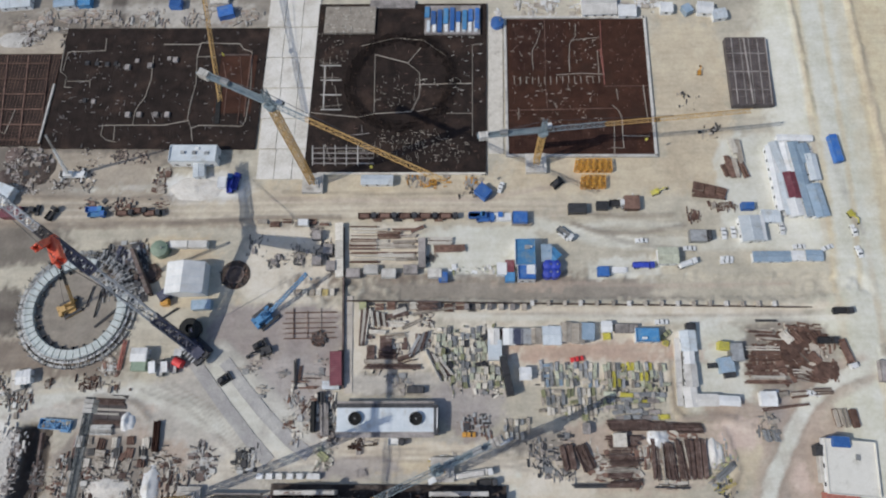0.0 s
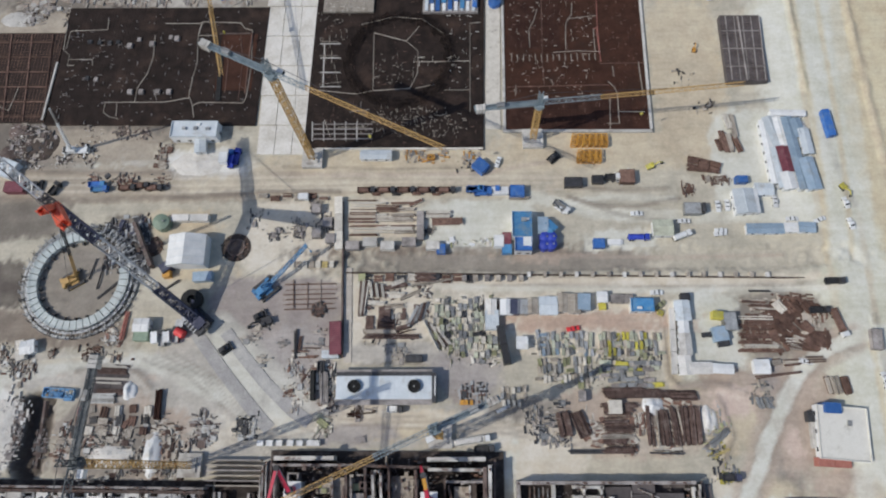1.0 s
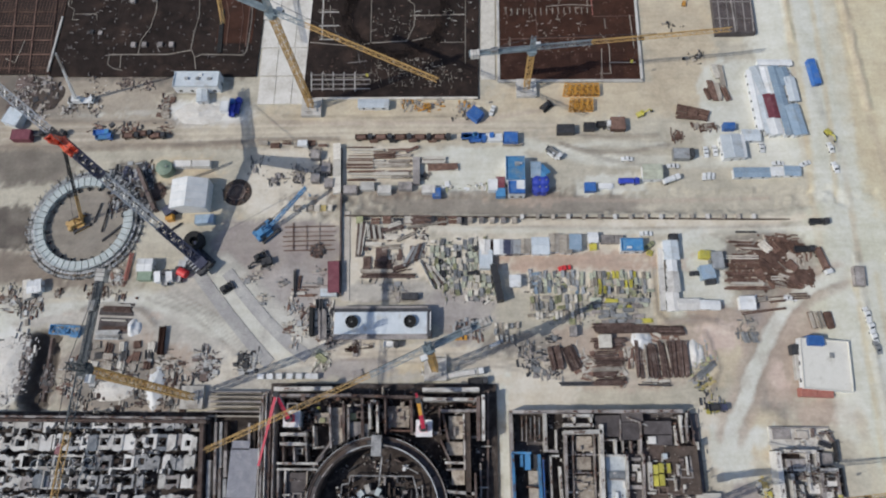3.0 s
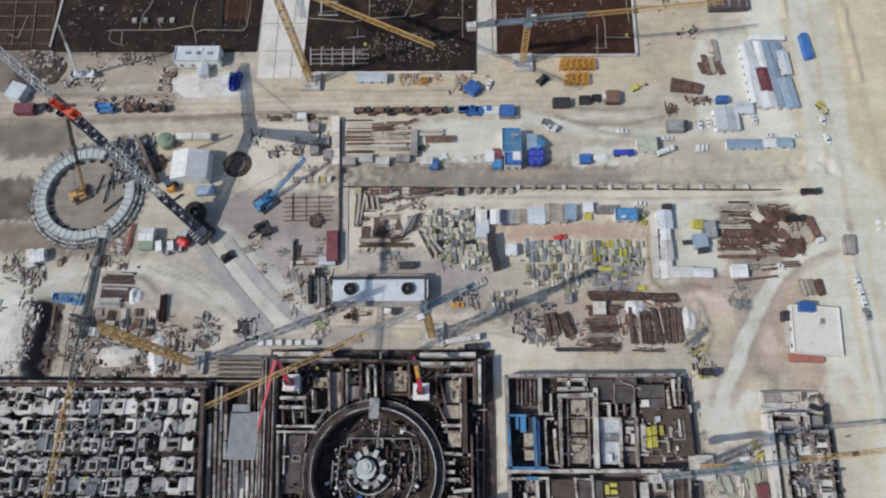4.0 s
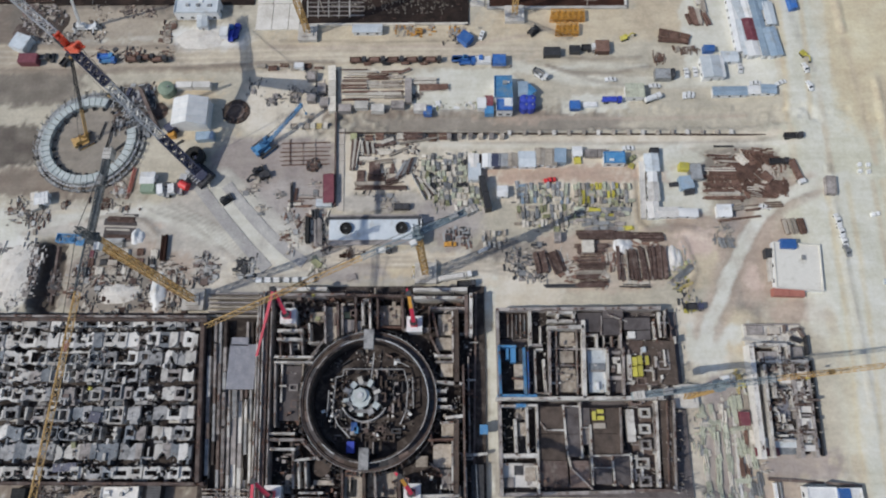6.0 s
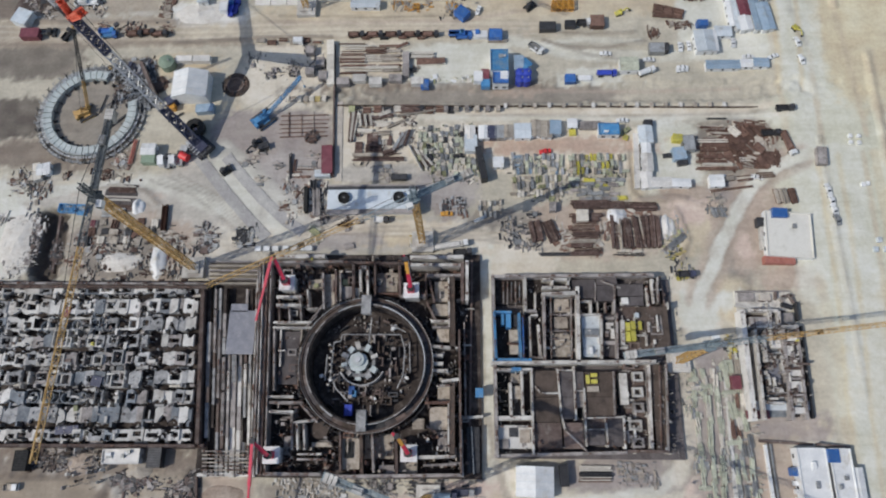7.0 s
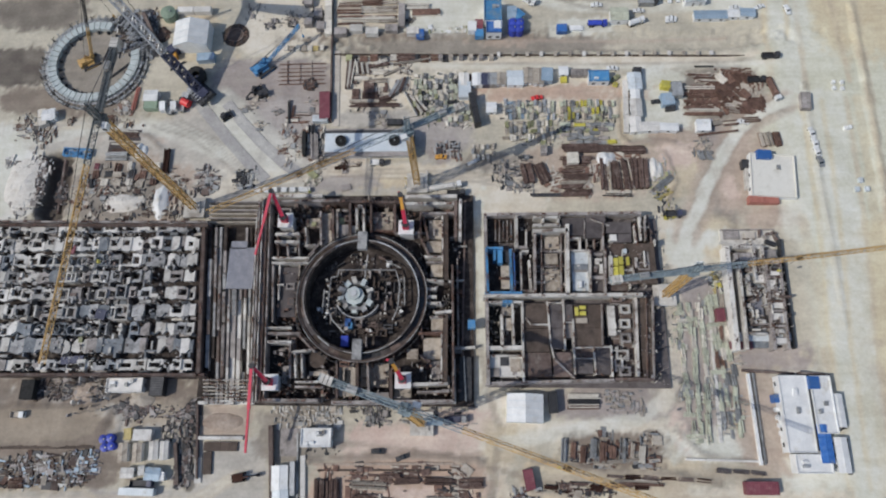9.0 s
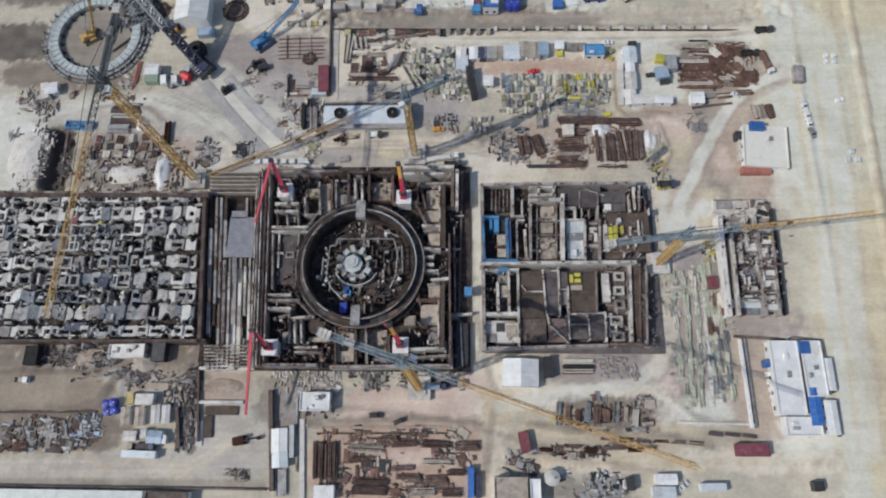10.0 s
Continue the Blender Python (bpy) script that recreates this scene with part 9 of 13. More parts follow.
wall(auxiliary, -36.3, -33.5, 11.8, -32.3, 1.2, 6, "grey_concrete")
wall(auxiliary, 12, -31.8, 27.6, -31.9, 1, 5.5, "dark_concrete")
wall(auxiliary, 32, 35.9, 33.5, 7, 0.7, 3.5, "dark_concrete")
wall(auxiliary, -36.6, 0.9, 25.2, 1.1, 1.4, 7.5, "concrete")
starters(auxiliary, -1.6, 19.8, 62.9, 29.2, 1, 140, 41, "grey_concrete", 4.5)
starters(auxiliary, 23.5, -14.4, 20.4, 36.4, 1, 120, 42, "grey_concrete", 5)
starters(auxiliary, -28.7, -15.4, 11.5, 34.1, 1, 60, 43, "concrete", 4)
starters(auxiliary, 34.8, 1.1, 8.1, 70.7, 0.3, 90, 44, "steel", 2)
clutter(auxiliary, 21, 12, 13, 14, 1, 26, 56, ('concrete', 'grey_concrete', 'dark_concrete'), 5.6)
clutter(auxiliary, 16.5, -15.3, 6, 33, 1, 30, 57, ('concrete', 'grey_concrete', 'pale_concrete', 'dark_concrete'), 4.6)
clutter(auxiliary, -29.5, -7, 10, 15, 1, 10, 58, ('concrete', 'grey_concrete', 'dark_concrete'), 4)
clutter(auxiliary, -9, 14, 12, 25, 1, 24, 60, ('concrete', 'grey_concrete', 'tan_deck', 'dark_concrete'), 4.6)
clutter(auxiliary, 5, 9, 14, 13, 1, 18, 61, ('concrete', 'grey_concrete', 'pale_concrete', 'dark_concrete'), 5)
clutter(auxiliary, 29.5, 20, 8, 28, 1, 28, 63, ('dark_concrete', 'grey_concrete', 'concrete', 'rusty_steel'), 5)
litter(auxiliary, -2, 18.8, 64.6, 28.9, 1, 4.5, 300, 87, ('grey_concrete', 'dark_steel', 'concrete', 'timber'), 0.25, 1.6)
litter(auxiliary, 22.7, -15.2, 20.2, 35.6, 1, 4.5, 200, 88, ('grey_concrete', 'dark_steel', 'concrete', 'timber'), 0.25, 1.6)
litter(auxiliary, -28.8, -16, 12.3, 33.7, 1, 4.5, 110, 89, ('grey_concrete', 'dark_steel', 'concrete', 'timber'), 0.25, 1.6)
litter(auxiliary, -5.6, -17.1, 33.6, 30.8, 5, 1.4, 120, 90, ('dark_concrete', 'dark_steel', 'rusty_steel', 'grey_concrete'), 0.2, 1.2)

# ---- small building of the nearer unit ----

annex = building("annex_building", 131.5, -50.5, "small building shell with grey concrete walls", "building")
floor(annex, -1.1, -1.2, 24.3, 41.2, 0, 0.6, "dark_concrete")
floor(annex, -2.2, 23.5, 23.6, 8.4, 0, 1, "concrete")
floor(annex, -9.8, 25.0, 6.5, 3.7, 0, 1.6, "grey_concrete", name="deck")
floor(annex, -2.3, 24.8, 4.2, 2.7, 0, 2, "cream_slab", name="deck")
wall(annex, -13.7, 27.3, 7.6, 27.3, 0.5, 1.8, "grey_concrete")
wall(annex, -4.9, 23.3, -0.3, 23.3, 0.5, 1.6, "dark_concrete")
wall(annex, -14.2, 21.6, -6.8, 19.9, 1, 1.6, "concrete")
wall(annex, 1.8, 26.6, 1.5, 24.1, 0.8, 2.6, "dark_concrete")
wall(annex, 4.5, 25.2, 8.1, 25.2, 0.7, 3, "dark_concrete")
wall(annex, 6.9, 25.9, 8.2, 22.5, 0.7, 3, "dark_concrete")
wall(annex, 4.2, 21.7, 6.8, 20.7, 1.6, 2.4, "dark_steel")
wall(annex, 8.8, 22.1, 8.5, 15.3, 0.5, 4, "dark_steel", name="fence")
wall(annex, -10.5, 18.8, -0.3, 18.5, 1.3, 5, "concrete")
wall(annex, -14, 17.8, -15.1, -22.7, 1.9, 6, "pale_concrete")
wall(annex, -10, 10.5, -11.2, -22.8, 0.9, 6, "concrete")
floor(annex, -7.7, 14.3, 7.2, 3.4, 0, 5.5, "grey_concrete", name="deck")
wall(annex, -3.4, 17.7, -4, 11.9, 1.2, 6, "concrete")
wall(annex, 0.3, 17.8, -0.3, 12.5, 1.2, 5.5, "concrete")
wall(annex, -11.6, 12.4, 6.4, 12.2, 1.1, 5.5, "concrete")
floor(annex, 4.2, 15.9, 5.0, 4.4, 0, 3, "grey_concrete", name="deck")
floor(annex, -0.2, 16.1, 2.5, 3.9, 0, 2, "pit_shade", name="deck")
floor(annex, -4.5, -4.9, 7.6, 34.2, 0, 1.6, "blue_concrete")
floor(annex, -0.5, 10.6, 4.5, 3.8, 0, 2.2, "maroon", name="deck")
floor(annex, -5.2, 9.3, 3.6, 1.2, 0, 3.2, "dark_concrete", name="deck")
wall(annex, -6.8, 6.5, -7.1, -0.9, 1.2, 5, "concrete")
floor(annex, -1.9, 5.9, 3.5, 3.8, 0, 3.8, "pale_concrete", name="deck")
floor(annex, -8.7, 4.7, 2.3, 1.4, 0, 4.2, "pit_shade", name="deck")
wall(annex, -6, 1.5, -1.4, 2.2, 0.5, 4.6, "steel")
floor(annex, -4.0, -5.6, 4.5, 8.1, 0, 2.8, "grey_sheet", name="deck")
wall(annex, -6.9, -6.6, -6.6, -9.6, 0.5, 4.6, "white_paint")
wall(annex, -0.9, 2.5, -0.9, -2.6, 0.7, 5, "pale_concrete")
wall(annex, 0.8, 10.6, -0.6, -22.7, 1.3, 5.4, "grey_concrete")
floor(annex, 3.7, 7.5, 4.4, 1.9, 0, 5, "pale_concrete", name="deck")
floor(annex, 3.2, 2.8, 4.8, 3.7, 0, 5, "pale_concrete", name="deck")
floor(annex, 2.6, -2.4, 5.3, 1.8, 0, 5, "concrete", name="deck")
floor(annex, 2.7, -5.8, 5.1, 2.2, 0, 5, "pale_concrete", name="deck")
floor(annex, 2.2, -10.9, 5.2, 3.9, 0, 5, "pale_concrete", name="deck")
floor(annex, 1.9, -16.0, 5.0, 1.8, 0, 5, "concrete", name="deck")
floor(annex, 1.8, -19.8, 5.2, 2.2, 0, 5, "pale_concrete", name="deck")
wall(annex, 0.4, 5.6, 5.8, 5.6, 0.8, 5.6, "grey_concrete")
wall(annex, -0, -0.4, 5.3, -0.5, 0.8, 5.6, "grey_concrete")
wall(annex, -0.1, -4.1, 5.2, -4.1, 0.8, 5.6, "dark_concrete")
wall(annex, -0.2, -8, 5, -8, 0.8, 5.6, "grey_concrete")
wall(annex, -0.7, -14.1, 4.5, -14.1, 0.8, 5.6, "grey_concrete")
wall(annex, 6.4, 12, 4.8, -22.7, 0.9, 5.4, "grey_concrete")
wall(annex, 9.4, 12.6, 8.1, -22.4, 0.5, 3.4, "dark_steel", name="fence")
wall(annex, -7.8, -11.2, -3, -11.4, 0.5, 4.8, "grey_concrete")
wall(annex, -10.5, -16.8, -3.1, -17.1, 0.8, 5, "concrete")
floor(annex, -3.5, -17.8, 22.3, 3.5, 1.8, 2.4, "pale_roof")
floor(annex, -12.1, -21.1, 8.5, 3, 0, 2.6, "maroon")
litter(annex, -2, 2, 8, 30, 1.7, 3, 90, 91, ('grey_concrete', 'dark_steel', 'concrete', 'steel'), 0.2, 1.2)
litter(annex, 0, 21.4, 24, 6, 1, 1.6, 50, 92, ('grey_concrete', 'concrete', 'timber', 'pale_concrete'), 0.2, 1.4)
clutter(annex, -4.5, -4, 7, 24, 1.6, 45, 65, ('grey_concrete', 'blue_concrete', 'dark_concrete', 'concrete', 'pit_shade'), 4)
clutter(annex, 3.6, -4, 7, 28, 1.6, 40, 66, ('grey_concrete', 'dark_concrete', 'concrete', 'pit_shade'), 4.6)
clutter(annex, -2, 11.5, 18, 6, 0.6, 26, 67, ('grey_concrete', 'dark_concrete', 'concrete', 'blue_concrete'), 5)
litter(annex, -0.5, -2, 17, 30, 3.5, 3, 160, 93, ('grey_concrete', 'dark_steel', 'concrete', 'pale_concrete'), 0.2, 1.3)

starter_bars()

# ---- tower cranes ----
tower_crane(-66.4, 118.8, 65.5, -26.7, 67.9, 29.6, 0.22, 9, "yellow lattice tower crane with a long jib over the farther slab")
tower_crane(31.6, 126.8, 28.5, 4.8, 82.0, 26.3, 0.3, 9, "yellow lattice tower crane beside the rusty slab")
tower_crane(-105.8, -11.1, 77.5, -92.2, 78.5, 30, 0.22, 9, "tall yellow lattice tower crane beside the turbine hall", "crane_dark")
tower_crane(-9.4, -0.6, 48, -155.5, 76.8, 22.9, 0.27, 9, "yellow lattice tower crane beside the reactor building")
tower_crane(91.7, -51, 35, 6.6, 68.5, 30, 0.28, 9, "yellow lattice tower crane between the auxiliary buildings")
tower_crane(-6.2, -101.5, 73, -19.5, 85.1, 26.4, 0.2, 9, "yellow lattice tower crane south of the reactor building")
tower_crane(-118.7, 219.6, 27, -76.2, 78.6, 18, 0.3, 9, "yellow lattice tower crane north of the foundation slabs")

# ---- concrete placing booms on the reactor building ----
placing_boom(-63.6, -19.9, 111.4, 8.3, -103.9, 25.5, 6, False, 1.0, 12)
placing_boom(-64.6, -86.5, 131, 6.3, -92.6, 30.8, 6, False, 1.0, 12)
placing_boom(-13.2, -23.5, 98.8, 9.0, 110, 3.0, 4, True, 1.0, 12)
placing_boom(-13.2, -85.8, 122, 6.6, 150, 2.4, 4, True, 1.0, 12)

# ---- crawler and mobile cranes ----
heavy_crane(-109.6, 45.6, (-33.4, 29.4, 54), (-65.1, 55.1, 80.4), 139, (-2.7, 8.4, 0), (-6.4, -5.2, 0), ((-15.2, 14.6, 75), (-23.6, 19.4, 75)))
crawler_crane(-82.2, 59.2, 41.2, 9, 23.2, 20.4, "sky_blue", "sky_blue", "bright blue crawler crane with its lattice boom lowered")
crawler_crane(-165.1, 63.9, 29.9, 8, 50.2, 66.3, "crane_yellow", "crane_yellow", "yellow crawler crane inside the steel ring", "dark_steel")
mobile_crane(-175.1, 124.6, 0, 2, 35.8, 71.7)

# ---- steel ring and yard to the west ----
liner_ring(-162.5, 63.3, 17.6, 21.6, 2.2)
tent(-116.1, 74.9, -89.7, 13.5, 16, 9, "white storage tent with a pitched roof")
container(-122.2, 90.8, -0.7, 7.6, 3, 2.8, "pale_concrete", "shipping_container", "pale weathered shipping container beside the tent")
container(-113.9, 90.7, -0.7, 8.1, 3, 2.8, "pale_concrete", "shipping_container", "pale weathered shipping container beside the tent")
tank(-129.8, 88.5, 3.6, 4, "green_paint", "green round water tank beside the tent")
dark_reel(-97.1, 77.6, 6.5, "round shaft kerb with dark props around it")
low_wall(-136.7, 78.6, -62.9, 22.4, 1.5, 4, "dark_concrete", "dark scaffold wall beside the steel ring")
dark_reel(-133.4, 78.4, 4.5, "round pile of dark scaffold parts")
container(-124.3, 69, 37, 6.8, 4, 4, "navy_paint", "shipping_container", "dark blue generator container beside the ring")
container(-125, 66.5, 97.8, 4.9, 3, 3, "orange_paint", "shipping_container", "orange site generator by the tent")
container(-109.3, 64.2, 2.9, 8, 4, 3, "blue_grey_roof", "shipping_container", "blue grey shipping container by the tent")
container(-131.8, 39.6, -0.3, 6, 5, 3, "green_paint", "shipping_container", "green tool container by the haul road")
cabin(-131.8, 43.4, -0.3, 6, 5, 4, "white_paint", "white site cabin near the steel ring")
container(-126.3, 38.5, -81.9, 4.6, 2.6, 3, "white_paint", "shipping_container", "white tool container by the haul road")
container(-121.3, 38.7, -82.2, 4.1, 2.6, 3, "white_paint", "shipping_container", "white tool container by the haul road")
bar_stack(-140.4, 43.5, -94.6, 13.9, 1.8, 0.7, "orange_roof", "stack of faded red painted steel beams", 3)
truck(-123.2, 38.3, 90, "dark_steel", "steel", "dark service truck beside the crane", 7, False, "")
truck(-117.8, 39.6, 90, "dark_steel", "steel", "dark service truck beside the crane", 7, False, "")
scatter(-146.8, 40.2, 12.9, 9.2, 60, ['steel', 'timber', 'rusty_steel', 'pale_timber'], "loose timber and steel offcuts beside the ring", 5, 0.6, 2.4)
scatter(-146.5, 87.4, 19.8, 10.3, 90, ['dark_steel', 'steel', 'navy_paint'], "dark lattice scaffold parts in a heap", 6, 1, 4)
scatter(-140.3, 76.6, 11.5, 23.7, 120, ['dark_steel', 'steel'], "dark lattice scaffold parts in a heap", 7, 1, 4)
bar_stack(-158.3, 68.6, 78.8, 10, 0.8, 0.7, "dark_steel", "dark steel profiles lying in the ring", 0)
bar_stack(-154, 64.4, 83.6, 11.2, 0.8, 0.7, "dark_steel", "dark steel profiles lying in the ring", 2)
bar_stack(-123, 61, 36.1, 8.1, 0.9, 0.5, "dark_steel", "dark steel profiles lying by the ring", 8)
bar_stack(-149.1, 60, 42.4, 14.1, 0.8, 0.6, "dark_steel", "dark steel profile lying in the ring", 9)
container(-51.8, 37.7, -87, 13.4, 4.6, 3.2, "maroon", "shipping_container", "long dark red container on the grey yard")
container(-53.6, 31.1, -0.2, 6.7, 3, 2.6, "pale_roof", "shipping_container", "pale blue container beside the red one")
bulldozer(-84.1, 47.2, 30, "dark_steel", "dark tracked loader on the grey yard")
excavator(-81.2, 44.9, 200, "dark_steel", "dark tracked excavator on the grey yard", 1.1)
scatter(-71.5, 36.4, 41.3, 18, 60, ['steel', 'grey_concrete', 'timber'], "loose beams on the grey yard", 8, 0.6, 2.4)
scatter(-61.2, 18.7, 22.4, 21.6, 110, ['steel', 'timber', 'rusty_steel', 'pale_timber'], "loose offcuts beside the shed", 9, 0.6, 2.4)
bar_stack(-68.3, 35.7, -85.9, 12.4, 1.2, 1, "dark_steel", "dark steel column lying on the ground", 3)
yard("bars", -64.5, 33.5, 0, 2, 3, 4.6, 2.6, 8, 1.2, 0.6, ['rusty_steel', 'steel'], "row of steel profiles on bearers", 11, 0.1, 0)
bar_stack(-64.1, 60.9, 0.7, 23, 0.5, 0.3, "rusty_steel", "rusty rails laid on the grey yard", 0)
bar_stack(-64, 58.7, 0.7, 23, 0.5, 0.3, "rusty_steel", "rusty rails laid on the grey yard", 1)
bar_stack(-63.8, 56.6, 0.8, 22.9, 0.5, 0.3, "rusty_steel", "rusty rails laid on the grey yard", 2)
bar_stack(-63.7, 54.5, 0.8, 22.9, 0.5, 0.3, "rusty_steel", "rusty rails laid on the grey yard", 3)
bar_stack(-63.6, 52.4, 0.8, 22.8, 0.5, 0.3, "rusty_steel", "rusty rails laid on the grey yard", 4)
bar_stack(-63.4, 50.3, 0.8, 22.7, 0.5, 0.3, "rusty_steel", "rusty rails laid on the grey yard", 5)
bar_stack(-70.6, 56.6, -85.9, 13, 0.4, 0.3, "rusty_steel", "rusty rails laid on the grey yard", 6)
bar_stack(-65, 56.5, -86.2, 13, 0.4, 0.3, "rusty_steel", "rusty rails laid on the grey yard", 7)
bar_stack(-59.4, 56.5, -86.6, 13, 0.4, 0.3, "rusty_steel", "rusty rails laid on the grey yard", 8)
dark_reel(-59.8, 50.1, 3.4, "coiled dark hoses on the grey yard")
panel_stack(-72.6, 69.7, -0.5, 2.4, 3.5, 1, "pale_timber", "pallet of yellow formwork panels", 0)
panel_stack(-69.7, 69.6, -0.5, 2.4, 3.5, 0.7, "tan_deck", "pallet of yellow formwork panels", 1)
panel_stack(-66.9, 69.6, -0.5, 2.4, 3.5, 1, "pale_timber", "pallet of yellow formwork panels", 2)
panel_stack(-64, 69.6, -0.5, 2.4, 3.5, 0.7, "tan_deck", "pallet of yellow formwork panels", 3)
panel_stack(-61.2, 69.6, -0.5, 2.4, 3.5, 1, "pale_timber", "pallet of yellow formwork panels", 4)
panel_stack(-58.4, 69.5, -0.5, 2.4, 3.5, 0.7, "yellow_ochre", "pallet of yellow formwork panels", 5)
panel_stack(-55.5, 69.5, -0.5, 2.4, 3.5, 1, "pale_timber", "pallet of yellow formwork panels", 6)
scatter(-73.1, 89.1, 39, 20.4, 90, ['dark_steel', 'grey_concrete', 'timber'], "loose steel and timber on pale concrete", 10, 0.6, 2.4)
container(-63, 94.3, -0.7, 3.9, 4, 3, "grey_concrete", "shipping_container", "grey storage box on pale concrete")
container(-57.8, 87.9, -0.7, 3.8, 4, 3, "grey_concrete", "shipping_container", "grey storage box on pale concrete")
container(-56.2, 80.5, -0.6, 3.8, 4, 3, "grey_concrete", "shipping_container", "grey storage box on pale concrete")
container(-62.3, 83, -0.6, 3.8, 4, 3, "grey_concrete", "shipping_container", "grey storage box on pale concrete")
bar_stack(-87.4, 101.3, -0.8, 4.4, 2.4, 1.2, "timber", "row of timber and steel stacks", 0)
bar_stack(-81.9, 100.1, -0.8, 4.4, 2.4, 1.2, "rusty_steel", "row of timber and steel stacks", 1)
bar_stack(-76.6, 101.1, -0.8, 4.4, 2.4, 1.2, "rusty_steel", "row of timber and steel stacks", 2)
bar_stack(-71.1, 100, -0.8, 4.4, 2.4, 1.2, "timber", "row of timber and steel stacks", 3)
bar_stack(-65.8, 101, -0.8, 4.4, 2.4, 1.2, "rusty_steel", "row of timber and steel stacks", 4)
bar_stack(-60.3, 99.9, -0.8, 4.4, 2.4, 1.2, "rusty_steel", "row of timber and steel stacks", 5)
container(-69.2, 100.2, -0.8, 4.2, 2.6, 2.6, "white_paint", "shipping_container", "white tool box beside the haul road")

# ---- haul road and yards to the north ----
flat_building(-120.1, 132.4, -1, 21.1, 8, 5, "pale_roof", "low grey site building beside the dark slab", 4, 3)
cabin(-117.4, 125.8, -83.2, 7.5, 4.5, 3.5, "pale_roof", "narrow pale site cabin with a pitched roof")
truck(-103.1, 119.1, 90, "blue_paint", "deep_blue", "blue dump truck beside white gravel", 9, False, "")
truck(-100.7, 120.1, 80, "deep_blue", "deep_blue", "deep blue dump truck beside white gravel", 8, False, "")
container(-106.4, 119.4, -0.9, 3.8, 5, 3, "white_paint", "shipping_container", "white fuel container beside the gravel")
heap(-118.1, 117.4, 13, 6, 1.6, "stone_heap", "heap of white limestone gravel", 2)
heap(-195.2, 128.9, 12, 9, 0.8, "brown_slab", "rough low heap of brown rubble", 3)
scatter(-198, 130, 22, 18, 160, ['grey_concrete', 'brown_slab', 'dark_concrete', 'dark_steel', 'timber'], "broken rubble below the slab", 141, 0.6, 2.6)
heap(-205, 135.6, 5, 5, 1.0, "dark_concrete", "dark heap of spoil", 4)
heap(-207.1, 123.5, 5, 5, 0.9, "dark_concrete", "dark heap of spoil", 5)
scatter(-185.3, 127.7, 49.7, 24.5, 170, ['grey_yard', 'dark_concrete', 'stone_heap'], "broken stones over the rough earth", 101, 0.3, 1.0)
scatter(-144.8, 134.8, 33.9, 9.1, 70, ['brown_soil', 'dark_concrete'], "broken stones over the rough earth", 102, 0.3, 1.2)
truck(-160.8, 105.4, 0, "blue_paint", "sky_blue", "blue tipper truck on the haul road", 8, False, "")
truck(-162.2, 107.6, 0, "sky_blue", "blue_paint", "blue flatbed truck on the haul road", 8, False, "")
truck(-148.3, 105.8, 0, "dark_steel", "rusty_steel", "dark flatbed truck loaded with steel", 8, False, "rusty_steel")
truck(-142.4, 106.8, 0, "dark_steel", "rusty_steel", "dark flatbed truck loaded with steel", 8, False, "rusty_steel")
truck(-136.2, 105.6, 0, "dark_steel", "rusty_steel", "dark flatbed truck loaded with steel", 8, False, "rusty_steel")
container(-198.7, 106.4, -1, 8.8, 5, 3.4, "maroon", "shipping_container", "long red brown trailer on the haul road")
container(-203.9, 115.4, -21.7, 8, 8, 4, "pale_roof", "shipping_container", "pale blue container by the road")
truck(-193.2, 107.9, 0, "dark_steel", "steel", "dark lorry parked at the haul road", 9, False, "")
car(-188.3, 108, 90, "dark_steel", "dark car parked at the haul road")
truck(-181.2, 106, 60, "dark_steel", "dark_steel", "black lorry parked at the haul road", 7, False, "")
scatter(-150.2, 110.1, 38.9, 7, 70, ['dark_steel', 'timber', 'rusty_steel'], "scattered scrap by the haul road", 12, 0.6, 2.4)
scatter(-135.1, 121.1, 7.7, 12.4, 40, ['timber', 'rusty_steel'], "scrap timber in a heap", 13, 1, 3)
bar_stack(-135, 124.5, 9.5, 3, 1.4, 0.8, "timber", "short timber stack on the dusty ground", 0)
bar_stack(-134.7, 122.2, 9.5, 3, 1.4, 0.8, "timber", "short timber stack on the dusty ground", 1)
bar_stack(-134.4, 120, 9.5, 3, 1.4, 0.8, "timber", "short timber stack on the dusty ground", 2)
bar_stack(-134.1, 117.8, 9.5, 3, 1.4, 0.8, "timber", "short timber stack on the dusty ground", 3)
bar_stack(-133.8, 115.7, 9.5, 3, 1.4, 0.8, "timber", "short timber stack on the dusty ground", 4)
cabin(-37.9, 119.4, -0.9, 13.6, 4, 3, "pale_roof", "long pale canopy at the edge of the slab")
scatter(-10.2, 119.4, 39.7, 7.3, 60, ['orange_paint', 'timber', 'steel'], "small crates along the slab edge", 14, 0.6, 2.4)
truss_frame(-13.6, 118.4, -0.9, 3, 2, 2, "orange_paint", "short orange crane section on the ground")
container(8.2, 113.3, 48.4, 5.2, 6, 3.5, "blue_paint", "shipping_container", "bright blue covered pump unit")
car(15.9, 115.8, 70, "white_paint", "white pickup parked on the bare earth")
scatter(1.5, 115.6, 8.6, 8, 20, ['timber', 'dark_steel'], "posts and crates on the sandy road", 15, 0.6, 2.4)
low_wall(-27.8, 123.1, -0.9, 74.8, 0.8, 1.2, "pale_timber", "pale plank kerb along the slab edge")
truck(-41.8, 103, 0, "dark_steel", "rusty_steel", "dark lorry with a steel load in a row", 8, False, "rusty_steel")
